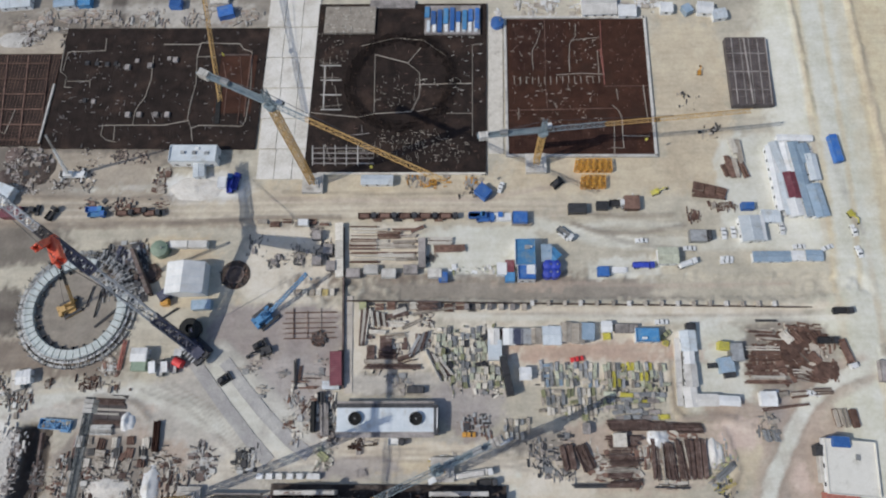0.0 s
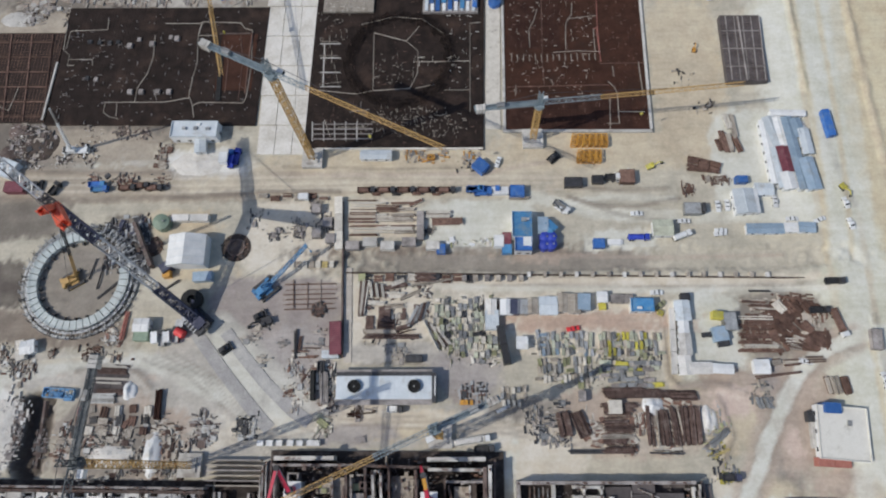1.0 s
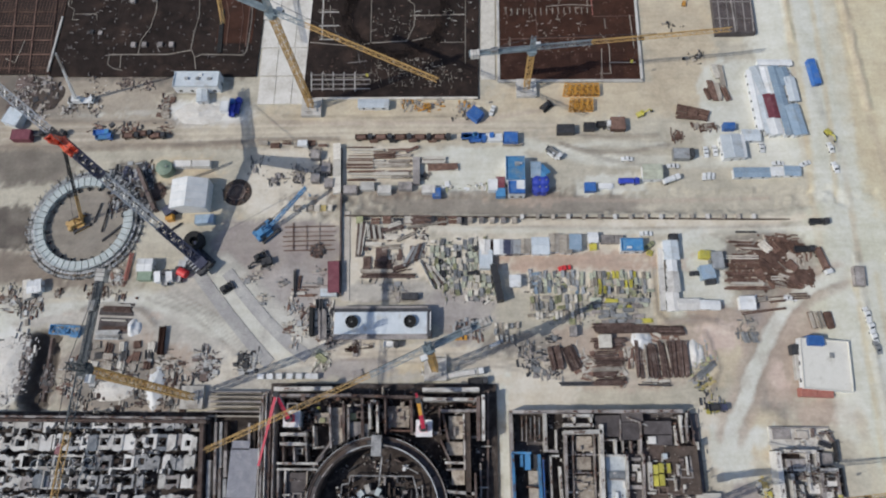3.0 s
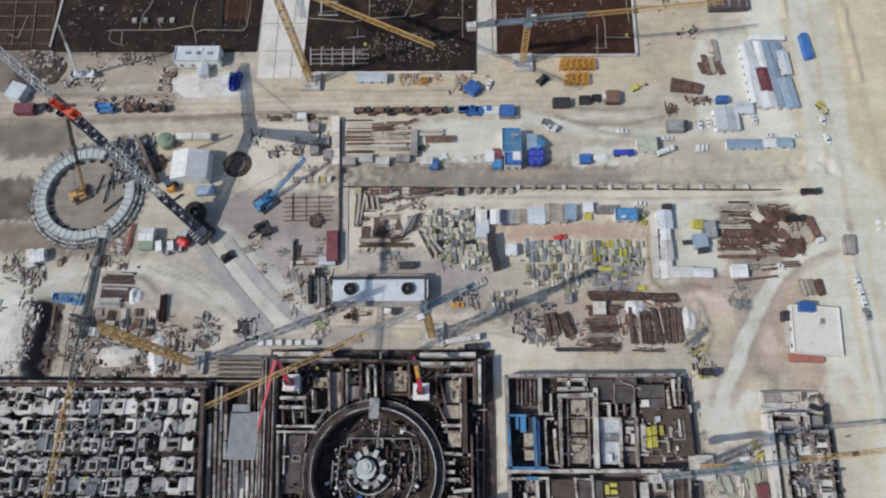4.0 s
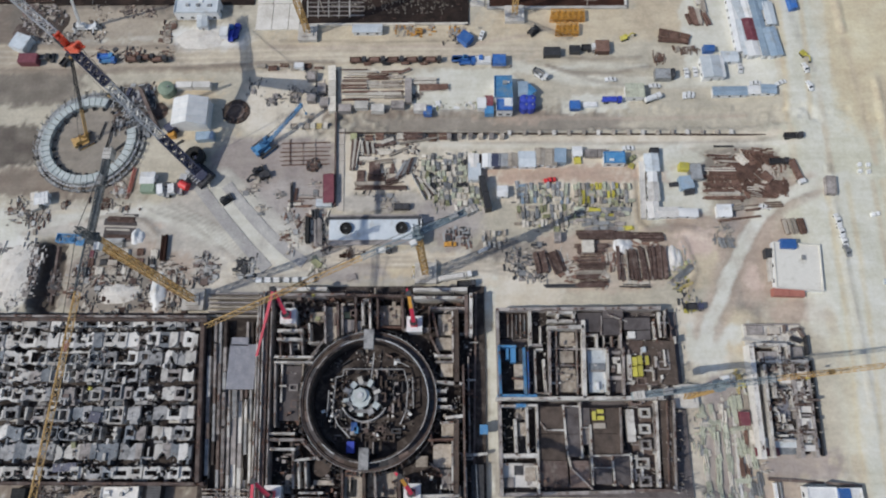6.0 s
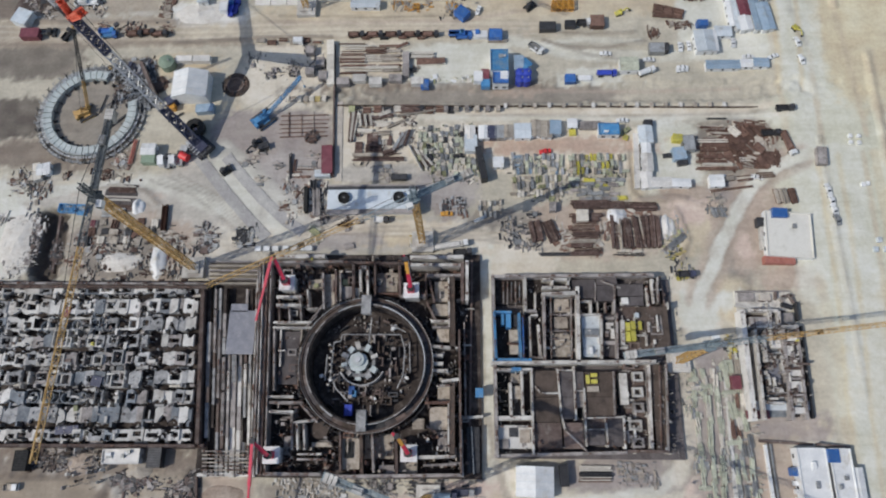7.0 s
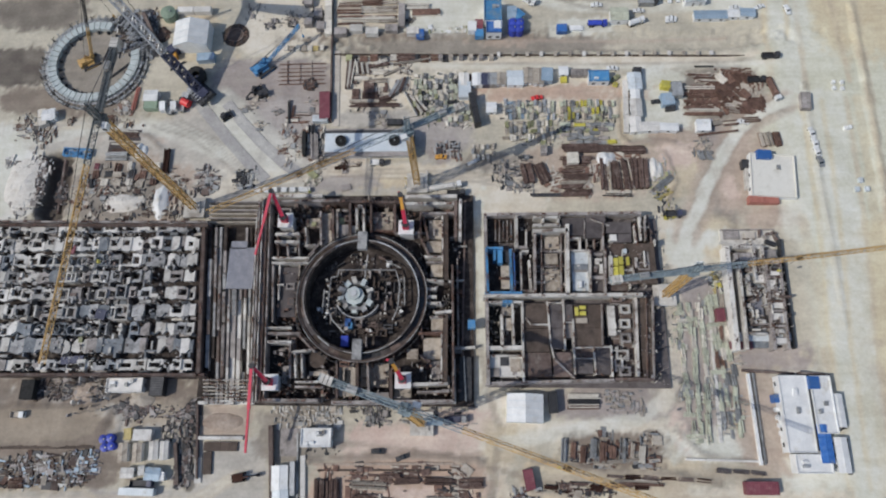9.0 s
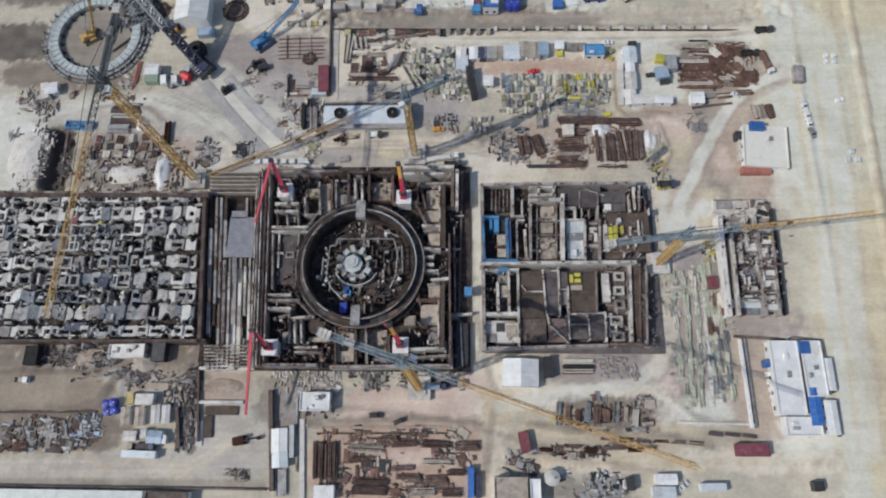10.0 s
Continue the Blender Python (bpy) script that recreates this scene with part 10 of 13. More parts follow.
bar_stack(-37.4, 102.5, -0.8, 3.9, 3.5, 1.6, "rusty_steel", "dark stack of pipes in a row", 1)
truck(-33, 102.9, 0, "dark_steel", "rusty_steel", "dark lorry with a steel load in a row", 8, False, "rusty_steel")
bar_stack(-28.6, 102.4, -0.8, 3.9, 3.5, 1.6, "dark_steel", "dark stack of pipes in a row", 3)
truck(-24.3, 102.8, 0, "dark_steel", "rusty_steel", "dark lorry with a steel load in a row", 8, False, "rusty_steel")
bar_stack(-19.8, 102.3, -0.8, 3.9, 3.5, 1.6, "rusty_steel", "dark stack of pipes in a row", 5)
truck(-15.5, 102.6, 0, "dark_steel", "rusty_steel", "dark lorry with a steel load in a row", 8, False, "rusty_steel")
bar_stack(-11.1, 102.2, -0.8, 3.9, 3.5, 1.6, "rusty_steel", "dark stack of pipes in a row", 7)
truck(-6.8, 102.5, 0, "dark_steel", "rusty_steel", "dark lorry with a steel load in a row", 8, False, "rusty_steel")
truck(5.6, 102.6, 0, "blue_paint", "blue_paint", "blue truck parked in a row", 8, False, "")
truck(9, 101, 0, "blue_paint", "blue_paint", "blue truck parked in a row", 8, False, "")
truck(12.4, 102.5, 0, "blue_paint", "blue_paint", "blue truck parked in a row", 8, False, "")
container(16.4, 101.6, -0.8, 7.2, 3.4, 2.2, "white_paint", "shipping_container", "white flat container in a row")
container(23.7, 101.2, -0.8, 6.2, 5, 3, "blue_paint", "shipping_container", "blue container at the haul road")
bar_stack(24.8, 98.6, -0.8, 9.6, 1.4, 0.8, "rusty_steel", "row of rusty bars at the road", 4)
truck(5.6, 102.9, 0, "sky_blue", "blue_paint", "blue concrete truck in a row", 7, False, "")

# ---- spare crane sections and sandy terrace ----
crane_section(49.8, 125.5, 80)
crane_section(52.5, 125.4, 82)
crane_section(55.2, 125.4, 84)
crane_section(57.9, 125.4, 86)
crane_section(60.5, 125.3, 88)
crane_section(63.2, 125.3, 90)
crane_section(51.9, 117.6, 82)
crane_section(54.6, 117.6, 84)
crane_section(57.3, 117.6, 86)
crane_section(59.9, 117.5, 88)
container(48.1, 104.9, -0.8, 7.6, 4.2, 3, "dark_steel", "shipping_container", "dark grey container beside the track")
container(58.7, 106.2, -0.8, 4.8, 3.5, 2.6, "dark_steel", "shipping_container", "dark trailer on the sandy ground")
truck(65.3, 107.5, 0, "white_paint", "dark_steel", "white lorry with a dark bed", 7, False, "")
container(71.3, 107.2, -0.8, 6.2, 6, 3, "rusty_steel", "shipping_container", "dark batching unit on the sandy ground")
excavator(82.2, 112.6, 20, "yellow_paint", "yellow loader on the sandy ground", 0.8)
scatter(70, 108.3, 12, 7.1, 30, ['white_paint', 'dark_steel'], "boxes round the batching unit", 16, 0.6, 2.4)
bulldozer(40.1, 117.2, 40, "dark_steel", "dark roller on the sandy road")
bar_stack(100.5, 114.2, -13.6, 4.8, 5, 1.4, "rusty_steel", "brown stack of bars on the terrace", 0)
bar_stack(105.1, 113, -16.7, 4.8, 5, 1.4, "rusty_steel", "brown stack of bars on the terrace", 1)
bar_stack(109.7, 111.7, -19.8, 4.8, 5, 1.4, "rusty_steel", "brown stack of bars on the terrace", 2)
bar_stack(104.6, 110.3, -6.1, 14.2, 2, 1, "rusty_steel", "brown row of bars on the terrace", 5)
scatter(106.2, 105.5, 22.6, 3.9, 50, ['rusty_steel', 'timber'], "scrap along the terrace", 17, 0.6, 2.4)
scatter(97.4, 101.7, 5.9, 6.4, 20, ['rusty_steel'], "scrap steel on the terrace", 18, 0.6, 2.4)
bar_stack(117.8, 133.9, -79.3, 7.6, 2.6, 1.2, "rusty_steel", "brown bundle of long bars", 0)
bar_stack(115.2, 124.1, -80.8, 10.7, 2.6, 1.2, "rusty_steel", "brown bundle of long bars", 1)
bar_stack(117.5, 123.4, -84.4, 9.2, 2.6, 1.2, "rusty_steel", "brown bundle of long bars", 2)
bar_stack(120.1, 131.2, -86.5, 12.1, 2.6, 1.2, "rusty_steel", "brown bundle of long bars", 3)
bar_stack(121.1, 122.7, -73.9, 8.1, 2.6, 1.2, "rusty_steel", "brown bundle of long bars", 4)
bar_stack(113.4, 122.4, -74.8, 6.1, 2.6, 1.2, "rusty_steel", "brown bundle of long bars", 5)
car(74.1, 90.6, 0, "white_paint", "white minibus on the pale track")
car(41.9, 93.1, -40, "white_paint", "white service truck on the pale track")
truck(42.4, 93.9, -40, "white_paint", "steel", "white lorry turning on the track", 8, False, "")
car(108, 81.1, 5, "white_paint", "white pickup parked on the bare earth")
car(93.6, 86.9, 0, "white_paint", "white pickup parked on the bare earth")

# ---- offices on the terrace ----
cabin(132.9, 117.7, -87.9, 29.9, 3.2, 3.2, "white_paint", "long white prefabricated office block")
cabin(136.1, 126.9, -77.6, 15, 5, 3.2, "pale_roof", "pale blue roofed office block")
cabin(138.7, 126.9, -85.4, 13.9, 3.2, 3.2, "white_paint", "white roofed office block")
cabin(138.8, 113.7, -84.5, 11.8, 4.8, 3.2, "maroon", "dark red roofed office block")
cabin(138.7, 103.7, -84.1, 7.5, 5.4, 3.2, "white_paint", "white roofed office block")
cabin(143.2, 116.4, -85.5, 34.1, 4.2, 3.2, "blue_grey_roof", "long blue grey roofed office block")
cabin(146, 128.1, -79.7, 8.7, 4, 3.2, "blue_grey_roof", "blue roofed office block")
cabin(135.7, 110, -87.9, 18.5, 3, 3.2, "pale_roof", "pale roofed office block")
cabin(148.1, 121.4, -87.4, 11.8, 4, 3.2, "pale_roof", "pale roofed office block")
cabin(147.5, 106.2, -83.3, 14.5, 5.4, 3.2, "blue_grey_roof", "blue roofed office block")
cabin(143.1, 135.6, -2.4, 14.7, 2.4, 3.2, "white_paint", "white canopy row on the dusty ground")
car(146.9, 130.5, 80, "white_paint", "white pickup parked on the bare earth")
car(148.9, 129.4, 80, "white_paint", "white pickup parked on the bare earth")
car(147.5, 127.8, 80, "white_paint", "white pickup parked on the bare earth")
container(159.2, 130, -85, 12.6, 3, 2.8, "blue_paint", "shipping_container", "long blue container on the terrace")
excavator(160.7, 100.2, -60, "yellow_paint", "yellow excavator beside the road", 0.7)
car(160.4, 93, -78, "white_paint", "long white van on the eastern road")
car(160.7, 83.7, -78, "white_paint", "long white van on the eastern road")
cabin(118.9, 94.6, -87.1, 10.6, 8, 4, "pale_roof", "pale blue roofed hall beside the cabins")
cabin(122.7, 94.8, -90, 10.6, 4, 3.5, "white_paint", "white store beside the pale hall")
container(119.7, 105.1, -1.2, 4.9, 3, 2.8, "blue_paint", "shipping_container", "blue tank container beside the hall")
cabin(128.3, 100.2, -1.8, 7.3, 5, 3, "pale_roof", "grey cabin beside the hall")
container(97.3, 91.9, -1.1, 6.9, 5, 3, "steel", "shipping_container", "grey container on the terrace")
container(101.9, 92.1, -1.1, 1.5, 4, 3.4, "dark_steel", "shipping_container", "dark container on the terrace")
car(108.6, 93.4, 90, "white_paint", "white pickup parked on the bare earth")
car(112.6, 93.9, 90, "white_paint", "white pickup parked on the bare earth")
car(116, 93.9, 90, "white_paint", "white pickup parked on the bare earth")
car(132.8, 95.1, 90, "white_paint", "white pickup parked on the bare earth")
cabin(126, 82.4, -0.4, 14.8, 4, 3, "blue_grey_roof", "long blue grey cabin row along the track")
cabin(136.3, 82.5, -1.2, 4.8, 3.6, 3, "white_paint", "white cabin in the cabin row")
cabin(142.4, 82.2, -2.9, 6.2, 4, 3, "blue_grey_roof", "blue grey cabin in the cabin row")
car(138.2, 86.9, 0, "white_paint", "white pickup parked on the bare earth")
car(148.7, 85.9, 20, "white_paint", "white pickup parked on the bare earth")
car(108.4, 82.4, 0, "white_paint", "white pickup parked on the bare earth")
cabin(83.7, 83, -0.6, 7.8, 6.5, 4, "pale_olive", "pale green grey workshop roof")
truck(73.7, 79.6, 0, "deep_blue", "deep_blue", "deep blue tank truck", 9, True, "")
truck(91.8, 80.2, 20, "white_paint", "white_paint", "white concrete mixer truck", 8, True, "")
container(57, 77, -0.6, 4.6, 4, 2.4, "blue_paint", "shipping_container", "blue flat rack on the track")
panel_stack(63.5, 77.8, -0.6, 6.9, 3, 1.2, "white_paint", "white pallets beside the blue rack", 0)

# ---- storage yard along the grey bank ----
low_wall(51, 63.5, -1.3, 200.5, 0.5, 1.0, "brown_slab", "long dark retaining wall along the grey bank")
low_wall(-53.1, 87.7, -87.1, 24.2, 3.4, 2.5, "pale_timber", "broad pale wall of stacked panels")
low_wall(-50.4, 64, -87.6, 68, 0.7, 1.6, "dark_concrete", "dark wall beside the yard")
low_wall(-47.6, 48, -88.0, 40, 3.2, 0.35, "cream_slab", "pale concrete strip beside the yard")
bar_stack(-43.3, 98.4, -0.9, 13.4, 0.9, 0.9, "rusty_steel", "long stack of beams on the yard", 0)
bar_stack(-40.6, 97.1, -0.9, 17.1, 0.9, 0.9, "pale_timber", "long stack of beams on the yard", 1)
bar_stack(-38, 95.7, -0.9, 20.8, 0.9, 0.9, "pale_timber", "long stack of beams on the yard", 2)
bar_stack(-36.4, 94.3, -0.9, 26.7, 0.9, 0.9, "rusty_steel", "long stack of beams on the yard", 3)
bar_stack(-42.7, 93.1, -0.9, 12.6, 0.9, 0.9, "pale_timber", "long stack of beams on the yard", 4)
bar_stack(-40, 91.7, -0.9, 16.3, 0.9, 0.9, "pale_timber", "long stack of beams on the yard", 5)
bar_stack(-38.5, 90.4, -0.8, 22.2, 0.9, 0.9, "rusty_steel", "long stack of beams on the yard", 6)
bar_stack(-35.9, 89, -0.8, 25.8, 0.9, 0.9, "pale_timber", "long stack of beams on the yard", 7)
bar_stack(-42.1, 87.8, -0.8, 11.8, 0.9, 0.9, "pale_timber", "long stack of beams on the yard", 8)
bar_stack(-40.6, 86.4, -0.8, 17.7, 0.9, 0.9, "rusty_steel", "long stack of beams on the yard", 9)
bar_stack(-38, 85.1, -0.8, 21.3, 0.9, 0.9, "pale_timber", "long stack of beams on the yard", 10)
bar_stack(-35.4, 83.7, -0.8, 24.9, 0.9, 0.9, "pale_timber", "long stack of beams on the yard", 11)
bar_stack(-42.6, 82.5, -0.8, 13.2, 0.9, 0.9, "rusty_steel", "long stack of beams on the yard", 12)
bar_stack(-25.7, 96.7, 0.5, 10.6, 1.4, 0.9, "rusty_steel", "stack of short beams on the yard", 70)
bar_stack(-24.9, 94, 0.8, 9.1, 1.4, 0.9, "timber", "stack of short beams on the yard", 71)
bar_stack(-25.6, 91.4, 0.6, 10.6, 1.4, 0.9, "rusty_steel", "stack of short beams on the yard", 72)
bar_stack(-24.8, 88.7, 0.8, 9.1, 1.4, 0.9, "timber", "stack of short beams on the yard", 73)
bar_stack(-25.5, 86.1, 0.6, 10.5, 1.4, 0.9, "rusty_steel", "stack of short beams on the yard", 74)
bar_stack(-24.7, 83.5, 0.9, 9, 1.4, 0.9, "timber", "stack of short beams on the yard", 75)
bar_stack(-43.1, 90.1, -0.8, 12.3, 5, 1.6, "rusty_steel", "large stack of rusty tubes", 9)
bar_stack(-32.3, 94.3, -0.9, 10.1, 3, 1.4, "rusty_steel", "stack of rusty tubes", 10)
bar_stack(-28.9, 85.4, -0.8, 15.9, 2, 1, "pale_timber", "row of pale beams", 11)
bar_stack(-29.2, 89.4, -0.8, 14, 2, 1, "timber", "row of pale beams", 12)
bar_stack(-20.3, 97.1, 24.7, 6.2, 2, 1.2, "rusty_steel", "short stack of rusty bars", 13)
low_wall(-18, 86.1, -89.4, 13, 3, 2.4, "grey_concrete", "grey block wall in the yard")
bar_stack(-10.6, 91.4, -0.9, 11, 3.4, 1.3, "rusty_steel", "brown stack of steel profiles", 14)
bar_stack(-6.4, 87.9, 1.4, 13.6, 3.2, 1.3, "rusty_steel", "brown stack of steel profiles", 15)
scatter(-14.3, 83.7, 6.1, 3.9, 20, ['timber', 'dark_steel'], "offcuts beside the stacks", 19, 0.6, 2.4)
container(-46.7, 77.2, -0.8, 5.8, 3.6, 2.8, "grey_concrete", "shipping_container", "grey roofed store in a row along the bank")
container(-39.3, 78.7, -0.8, 5.8, 3.6, 2.8, "concrete", "shipping_container", "grey roofed store in a row along the bank")
container(-31.8, 77, -0.8, 5.8, 3.6, 2.8, "concrete", "shipping_container", "grey roofed store in a row along the bank")
container(-22.7, 78.5, -0.8, 5.8, 3.6, 2.8, "grey_concrete", "shipping_container", "grey roofed store in a row along the bank")
container(-12.6, 76.8, -0.8, 5.7, 3.6, 2.8, "concrete", "shipping_container", "grey roofed store in a row along the bank")
container(-9.1, 75.3, -0.7, 3.6, 4, 2.6, "blue_paint", "shipping_container", "blue tool container on the dusty ground")
scatter(3.3, 78.6, 19.3, 3.1, 40, ['pale_timber', 'olive_panel', 'white_paint'], "pale pallets in a row", 20, 0.6, 2.4)
flat_building(24.9, 84.5, -0.8, 8.1, 11, 6, "sky_blue", "blue roofed pump house", 2, 5)
flat_building(25.3, 78.5, -0.8, 7.1, 11, 5, "blue_paint", "deep blue roofed pump house", 1, 6)
container(27.1, 78, -92.3, 5.5, 3.6, 5.6, "white_paint", "shipping_container", "white tank container on the blue building")
cabin(33.9, 84.7, -0.8, 3.8, 7, 4, "blue_grey_roof", "blue canopy beside the pump house")
cabin(36.4, 83.7, -49.1, 4.5, 5, 4, "sky_blue", "small blue canopy on the dusty ground")
tank(34.4, 79.5, 2.2, 4, "deep_blue", "deep blue round tank beside the pump house")
tank(37.2, 79.5, 2.2, 4, "deep_blue", "deep blue round tank beside the pump house")
tank(34.2, 76.2, 2.2, 4, "deep_blue", "deep blue round tank beside the pump house")
tank(37, 76.2, 2.2, 4, "deep_blue", "deep blue round tank beside the pump house")
container(15.2, 78.3, -91.5, 5.1, 4, 3.2, "white_paint", "shipping_container", "white container beside the pump house")
container(18.5, 79.4, -91.7, 5.1, 3.6, 3, "maroon", "shipping_container", "pale red container beside the pump house")
container(18.5, 74.9, -0.7, 4, 4, 2.8, "sky_blue", "shipping_container", "pale blue container beside the pump house")
bar_stack(-40.2, 63.6, -0.6, 3.8, 3.2, 1.2, "dark_steel", "dark stack along the wall", 0)
bar_stack(-35.4, 62.8, -0.6, 3.8, 3.2, 1.2, "rusty_steel", "dark stack along the wall", 1)
bar_stack(-30.6, 63.5, -0.6, 3.8, 3.2, 1.2, "rusty_steel", "dark stack along the wall", 2)
bar_stack(-25.9, 62.7, -0.6, 3.8, 3.2, 1.2, "dark_steel", "dark stack along the wall", 3)
bar_stack(-21.1, 63.4, -0.6, 3.8, 3.2, 1.2, "rusty_steel", "dark stack along the wall", 4)
bar_stack(-16.4, 62.6, -0.6, 3.8, 3.2, 1.2, "rusty_steel", "dark stack along the wall", 5)
bar_stack(-11.6, 63.3, -0.6, 3.8, 3.2, 1.2, "dark_steel", "dark stack along the wall", 6)
bar_stack(-6.9, 62.5, -0.6, 3.8, 3.2, 1.2, "rusty_steel", "dark stack along the wall", 7)
bar_stack(-2.1, 63.1, -0.6, 3.8, 3.2, 1.2, "rusty_steel", "dark stack along the wall", 8)
bar_stack(2.6, 62.4, -0.6, 3.8, 3.2, 1.2, "dark_steel", "dark stack along the wall", 9)
container(0.5, 62.6, -0.6, 1.9, 2.2, 2.2, "grey_concrete", "shipping_container", "small crate along the wall")
container(5.2, 62.5, -0.6, 1.9, 2.2, 2.2, "timber", "shipping_container", "small crate along the wall")
container(9.9, 62.5, -0.6, 1.9, 2.2, 2.2, "grey_concrete", "shipping_container", "small crate along the wall")
container(14.5, 62.4, -0.6, 1.9, 2.2, 2.2, "timber", "shipping_container", "small crate along the wall")
container(19.2, 62.4, -0.6, 1.9, 2.2, 2.2, "grey_concrete", "shipping_container", "small crate along the wall")
container(23.9, 62.3, -0.6, 1.9, 2.2, 2.2, "timber", "shipping_container", "small crate along the wall")
container(27.3, 64, -0.7, 1.4, 2, 1.4, "pale_concrete", "shipping_container", "small crate along the wall")
container(33.9, 63.9, -0.7, 1.4, 2, 1.4, "timber", "shipping_container", "small crate along the wall")
container(40.5, 63.8, -0.7, 1.4, 2, 1.4, "timber", "shipping_container", "small crate along the wall")
container(47, 63.8, -0.7, 1.4, 2, 1.4, "pale_concrete", "shipping_container", "small crate along the wall")
container(53.5, 63.7, -0.7, 1.4, 2, 1.4, "timber", "shipping_container", "small crate along the wall")
container(60.1, 63.6, -0.7, 1.4, 2, 1.4, "timber", "shipping_container", "small crate along the wall")
container(66.6, 63.5, -0.7, 1.4, 2, 1.4, "pale_concrete", "shipping_container", "small crate along the wall")
container(73.1, 63.5, -0.7, 1.4, 2, 1.4, "timber", "shipping_container", "small crate along the wall")
container(79.6, 63.4, -0.7, 1.4, 2, 1.4, "timber", "shipping_container", "small crate along the wall")
container(86, 63.3, -0.7, 1.4, 2, 1.4, "pale_concrete", "shipping_container", "small crate along the wall")
container(92.5, 63.2, -0.7, 1.4, 2, 1.4, "timber", "shipping_container", "small crate along the wall")
container(98.9, 63.2, -0.7, 1.4, 2, 1.4, "timber", "shipping_container", "small crate along the wall")
container(105.4, 63.1, -0.7, 1.4, 2, 1.4, "pale_concrete", "shipping_container", "small crate along the wall")
container(111.8, 63, -0.7, 1.4, 2, 1.4, "timber", "shipping_container", "small crate along the wall")
container(118.2, 63, -0.7, 1.4, 2, 1.4, "timber", "shipping_container", "small crate along the wall")
container(124.6, 62.9, -0.7, 1.4, 2, 1.4, "pale_concrete", "shipping_container", "small crate along the wall")
panel_stack(-42.3, 63.5, -0.6, 3.3, 4, 1.5, "olive_panel", "pile of yellowish panels by the wall", 0)

# ---- timber and steel yard ----
bar_stack(-42.7, 54.7, -91.1, 15.9, 1, 1.1, "brown_bars", "long upright row of bars", 0)
bar_stack(-41.7, 54.7, -92.9, 15.9, 1, 1.1, "pale_timber", "long upright row of bars", 1)
bar_stack(-40.8, 54.7, -94.6, 15.9, 1, 1.1, "brown_bars", "long upright row of bars", 2)
bar_stack(-39.8, 54.7, -96.4, 15.9, 1, 1.1, "pale_timber", "long upright row of bars", 3)
bar_stack(-38.2, 58.1, -82.1, 7, 1.1, 1.2, "pale_timber", "short row of bars and timber", 0)
bar_stack(-37, 58, -82, 6.7, 1.1, 1.2, "brown_bars", "short row of bars and timber", 1)
bar_stack(-35.8, 57.9, -81.8, 6.5, 1.1, 1.2, "pale_timber", "short row of bars and timber", 2)
bar_stack(-34.6, 57.7, -81.7, 6.2, 1.1, 1.2, "brown_bars", "short row of bars and timber", 3)
bar_stack(-33.4, 57.6, -81.5, 6, 1.1, 1.2, "pale_timber", "short row of bars and timber", 4)
bar_stack(-32.3, 57.4, -81.3, 5.7, 1.1, 1.2, "brown_bars", "short row of bars and timber", 5)
bar_stack(-27.7, 59.6, 9.8, 9.6, 2, 1.2, "brown_bars", "stack of beams in the timber yard", 20)
bar_stack(-28.1, 55.8, -0.6, 8.5, 2.5, 1.2, "pale_timber", "stack of beams in the timber yard", 21)
bar_stack(-21.7, 56, 24.7, 10.3, 1.6, 1.2, "timber", "stack of beams in the timber yard", 22)
bar_stack(-28.3, 51.1, 4.2, 8.7, 2, 1.2, "timber", "stack of beams in the timber yard", 23)
bar_stack(-32.3, 47.9, -0.5, 5.2, 6, 1.2, "brown_bars", "stack of beams in the timber yard", 24)
bar_stack(-38.4, 44.3, -0.5, 3.5, 6, 1.2, "brown_bars", "stack of beams in the timber yard", 25)
bar_stack(-31.6, 43.6, -0.5, 7.7, 4, 1.2, "brown_bars", "stack of beams in the timber yard", 26)
bar_stack(-34.2, 40.7, -0.5, 13.9, 2, 1.2, "timber", "stack of beams in the timber yard", 27)
bar_stack(-29.5, 38.4, -0.5, 23.1, 2, 1.2, "brown_bars", "stack of beams in the timber yard", 28)
bar_stack(-35.8, 52.5, -4.5, 7.1, 1.5, 1.2, "pale_timber", "stack of beams in the timber yard", 29)
bar_stack(-27.1, 61.2, 22.3, 6.4, 2, 1.2, "pale_timber", "stack of beams in the timber yard", 30)
bar_stack(-15.9, 63.3, -0.6, 9.5, 4, 1.2, "brown_bars", "stack of beams in the timber yard", 31)
bar_stack(-24.4, 41.6, 17.7, 6, 3, 1.2, "brown_bars", "stack of beams in the timber yard", 32)
bar_stack(-12.9, 61.3, 8.9, 17.9, 1.4, 1.2, "timber", "stack of beams in the timber yard", 33)
bar_stack(-20.8, 46.9, 62.8, 9.9, 1.3, 1.3, "steel", "slanting row of steel beams", 0)
bar_stack(-19.6, 47.5, 65.8, 9.4, 1.3, 1.3, "brown_bars", "slanting row of steel beams", 1)
bar_stack(-18.3, 48.1, 69.2, 8.9, 1.3, 1.3, "steel", "slanting row of steel beams", 2)
bar_stack(-17, 48.7, 73, 8.5, 1.3, 1.3, "brown_bars", "slanting row of steel beams", 3)
bar_stack(-15.8, 49.3, 77.2, 8.1, 1.3, 1.3, "steel", "slanting row of steel beams", 4)
bar_stack(-13, 38.9, -64, 14.4, 1.2, 1.2, "pale_timber", "slanting row of pale beams", 0)
bar_stack(-11.8, 38.7, -61.9, 12.8, 1.2, 1.2, "brown_bars", "slanting row of pale beams", 1)
bar_stack(-10.5, 38.6, -59, 11.2, 1.2, 1.2, "pale_timber", "slanting row of pale beams", 2)
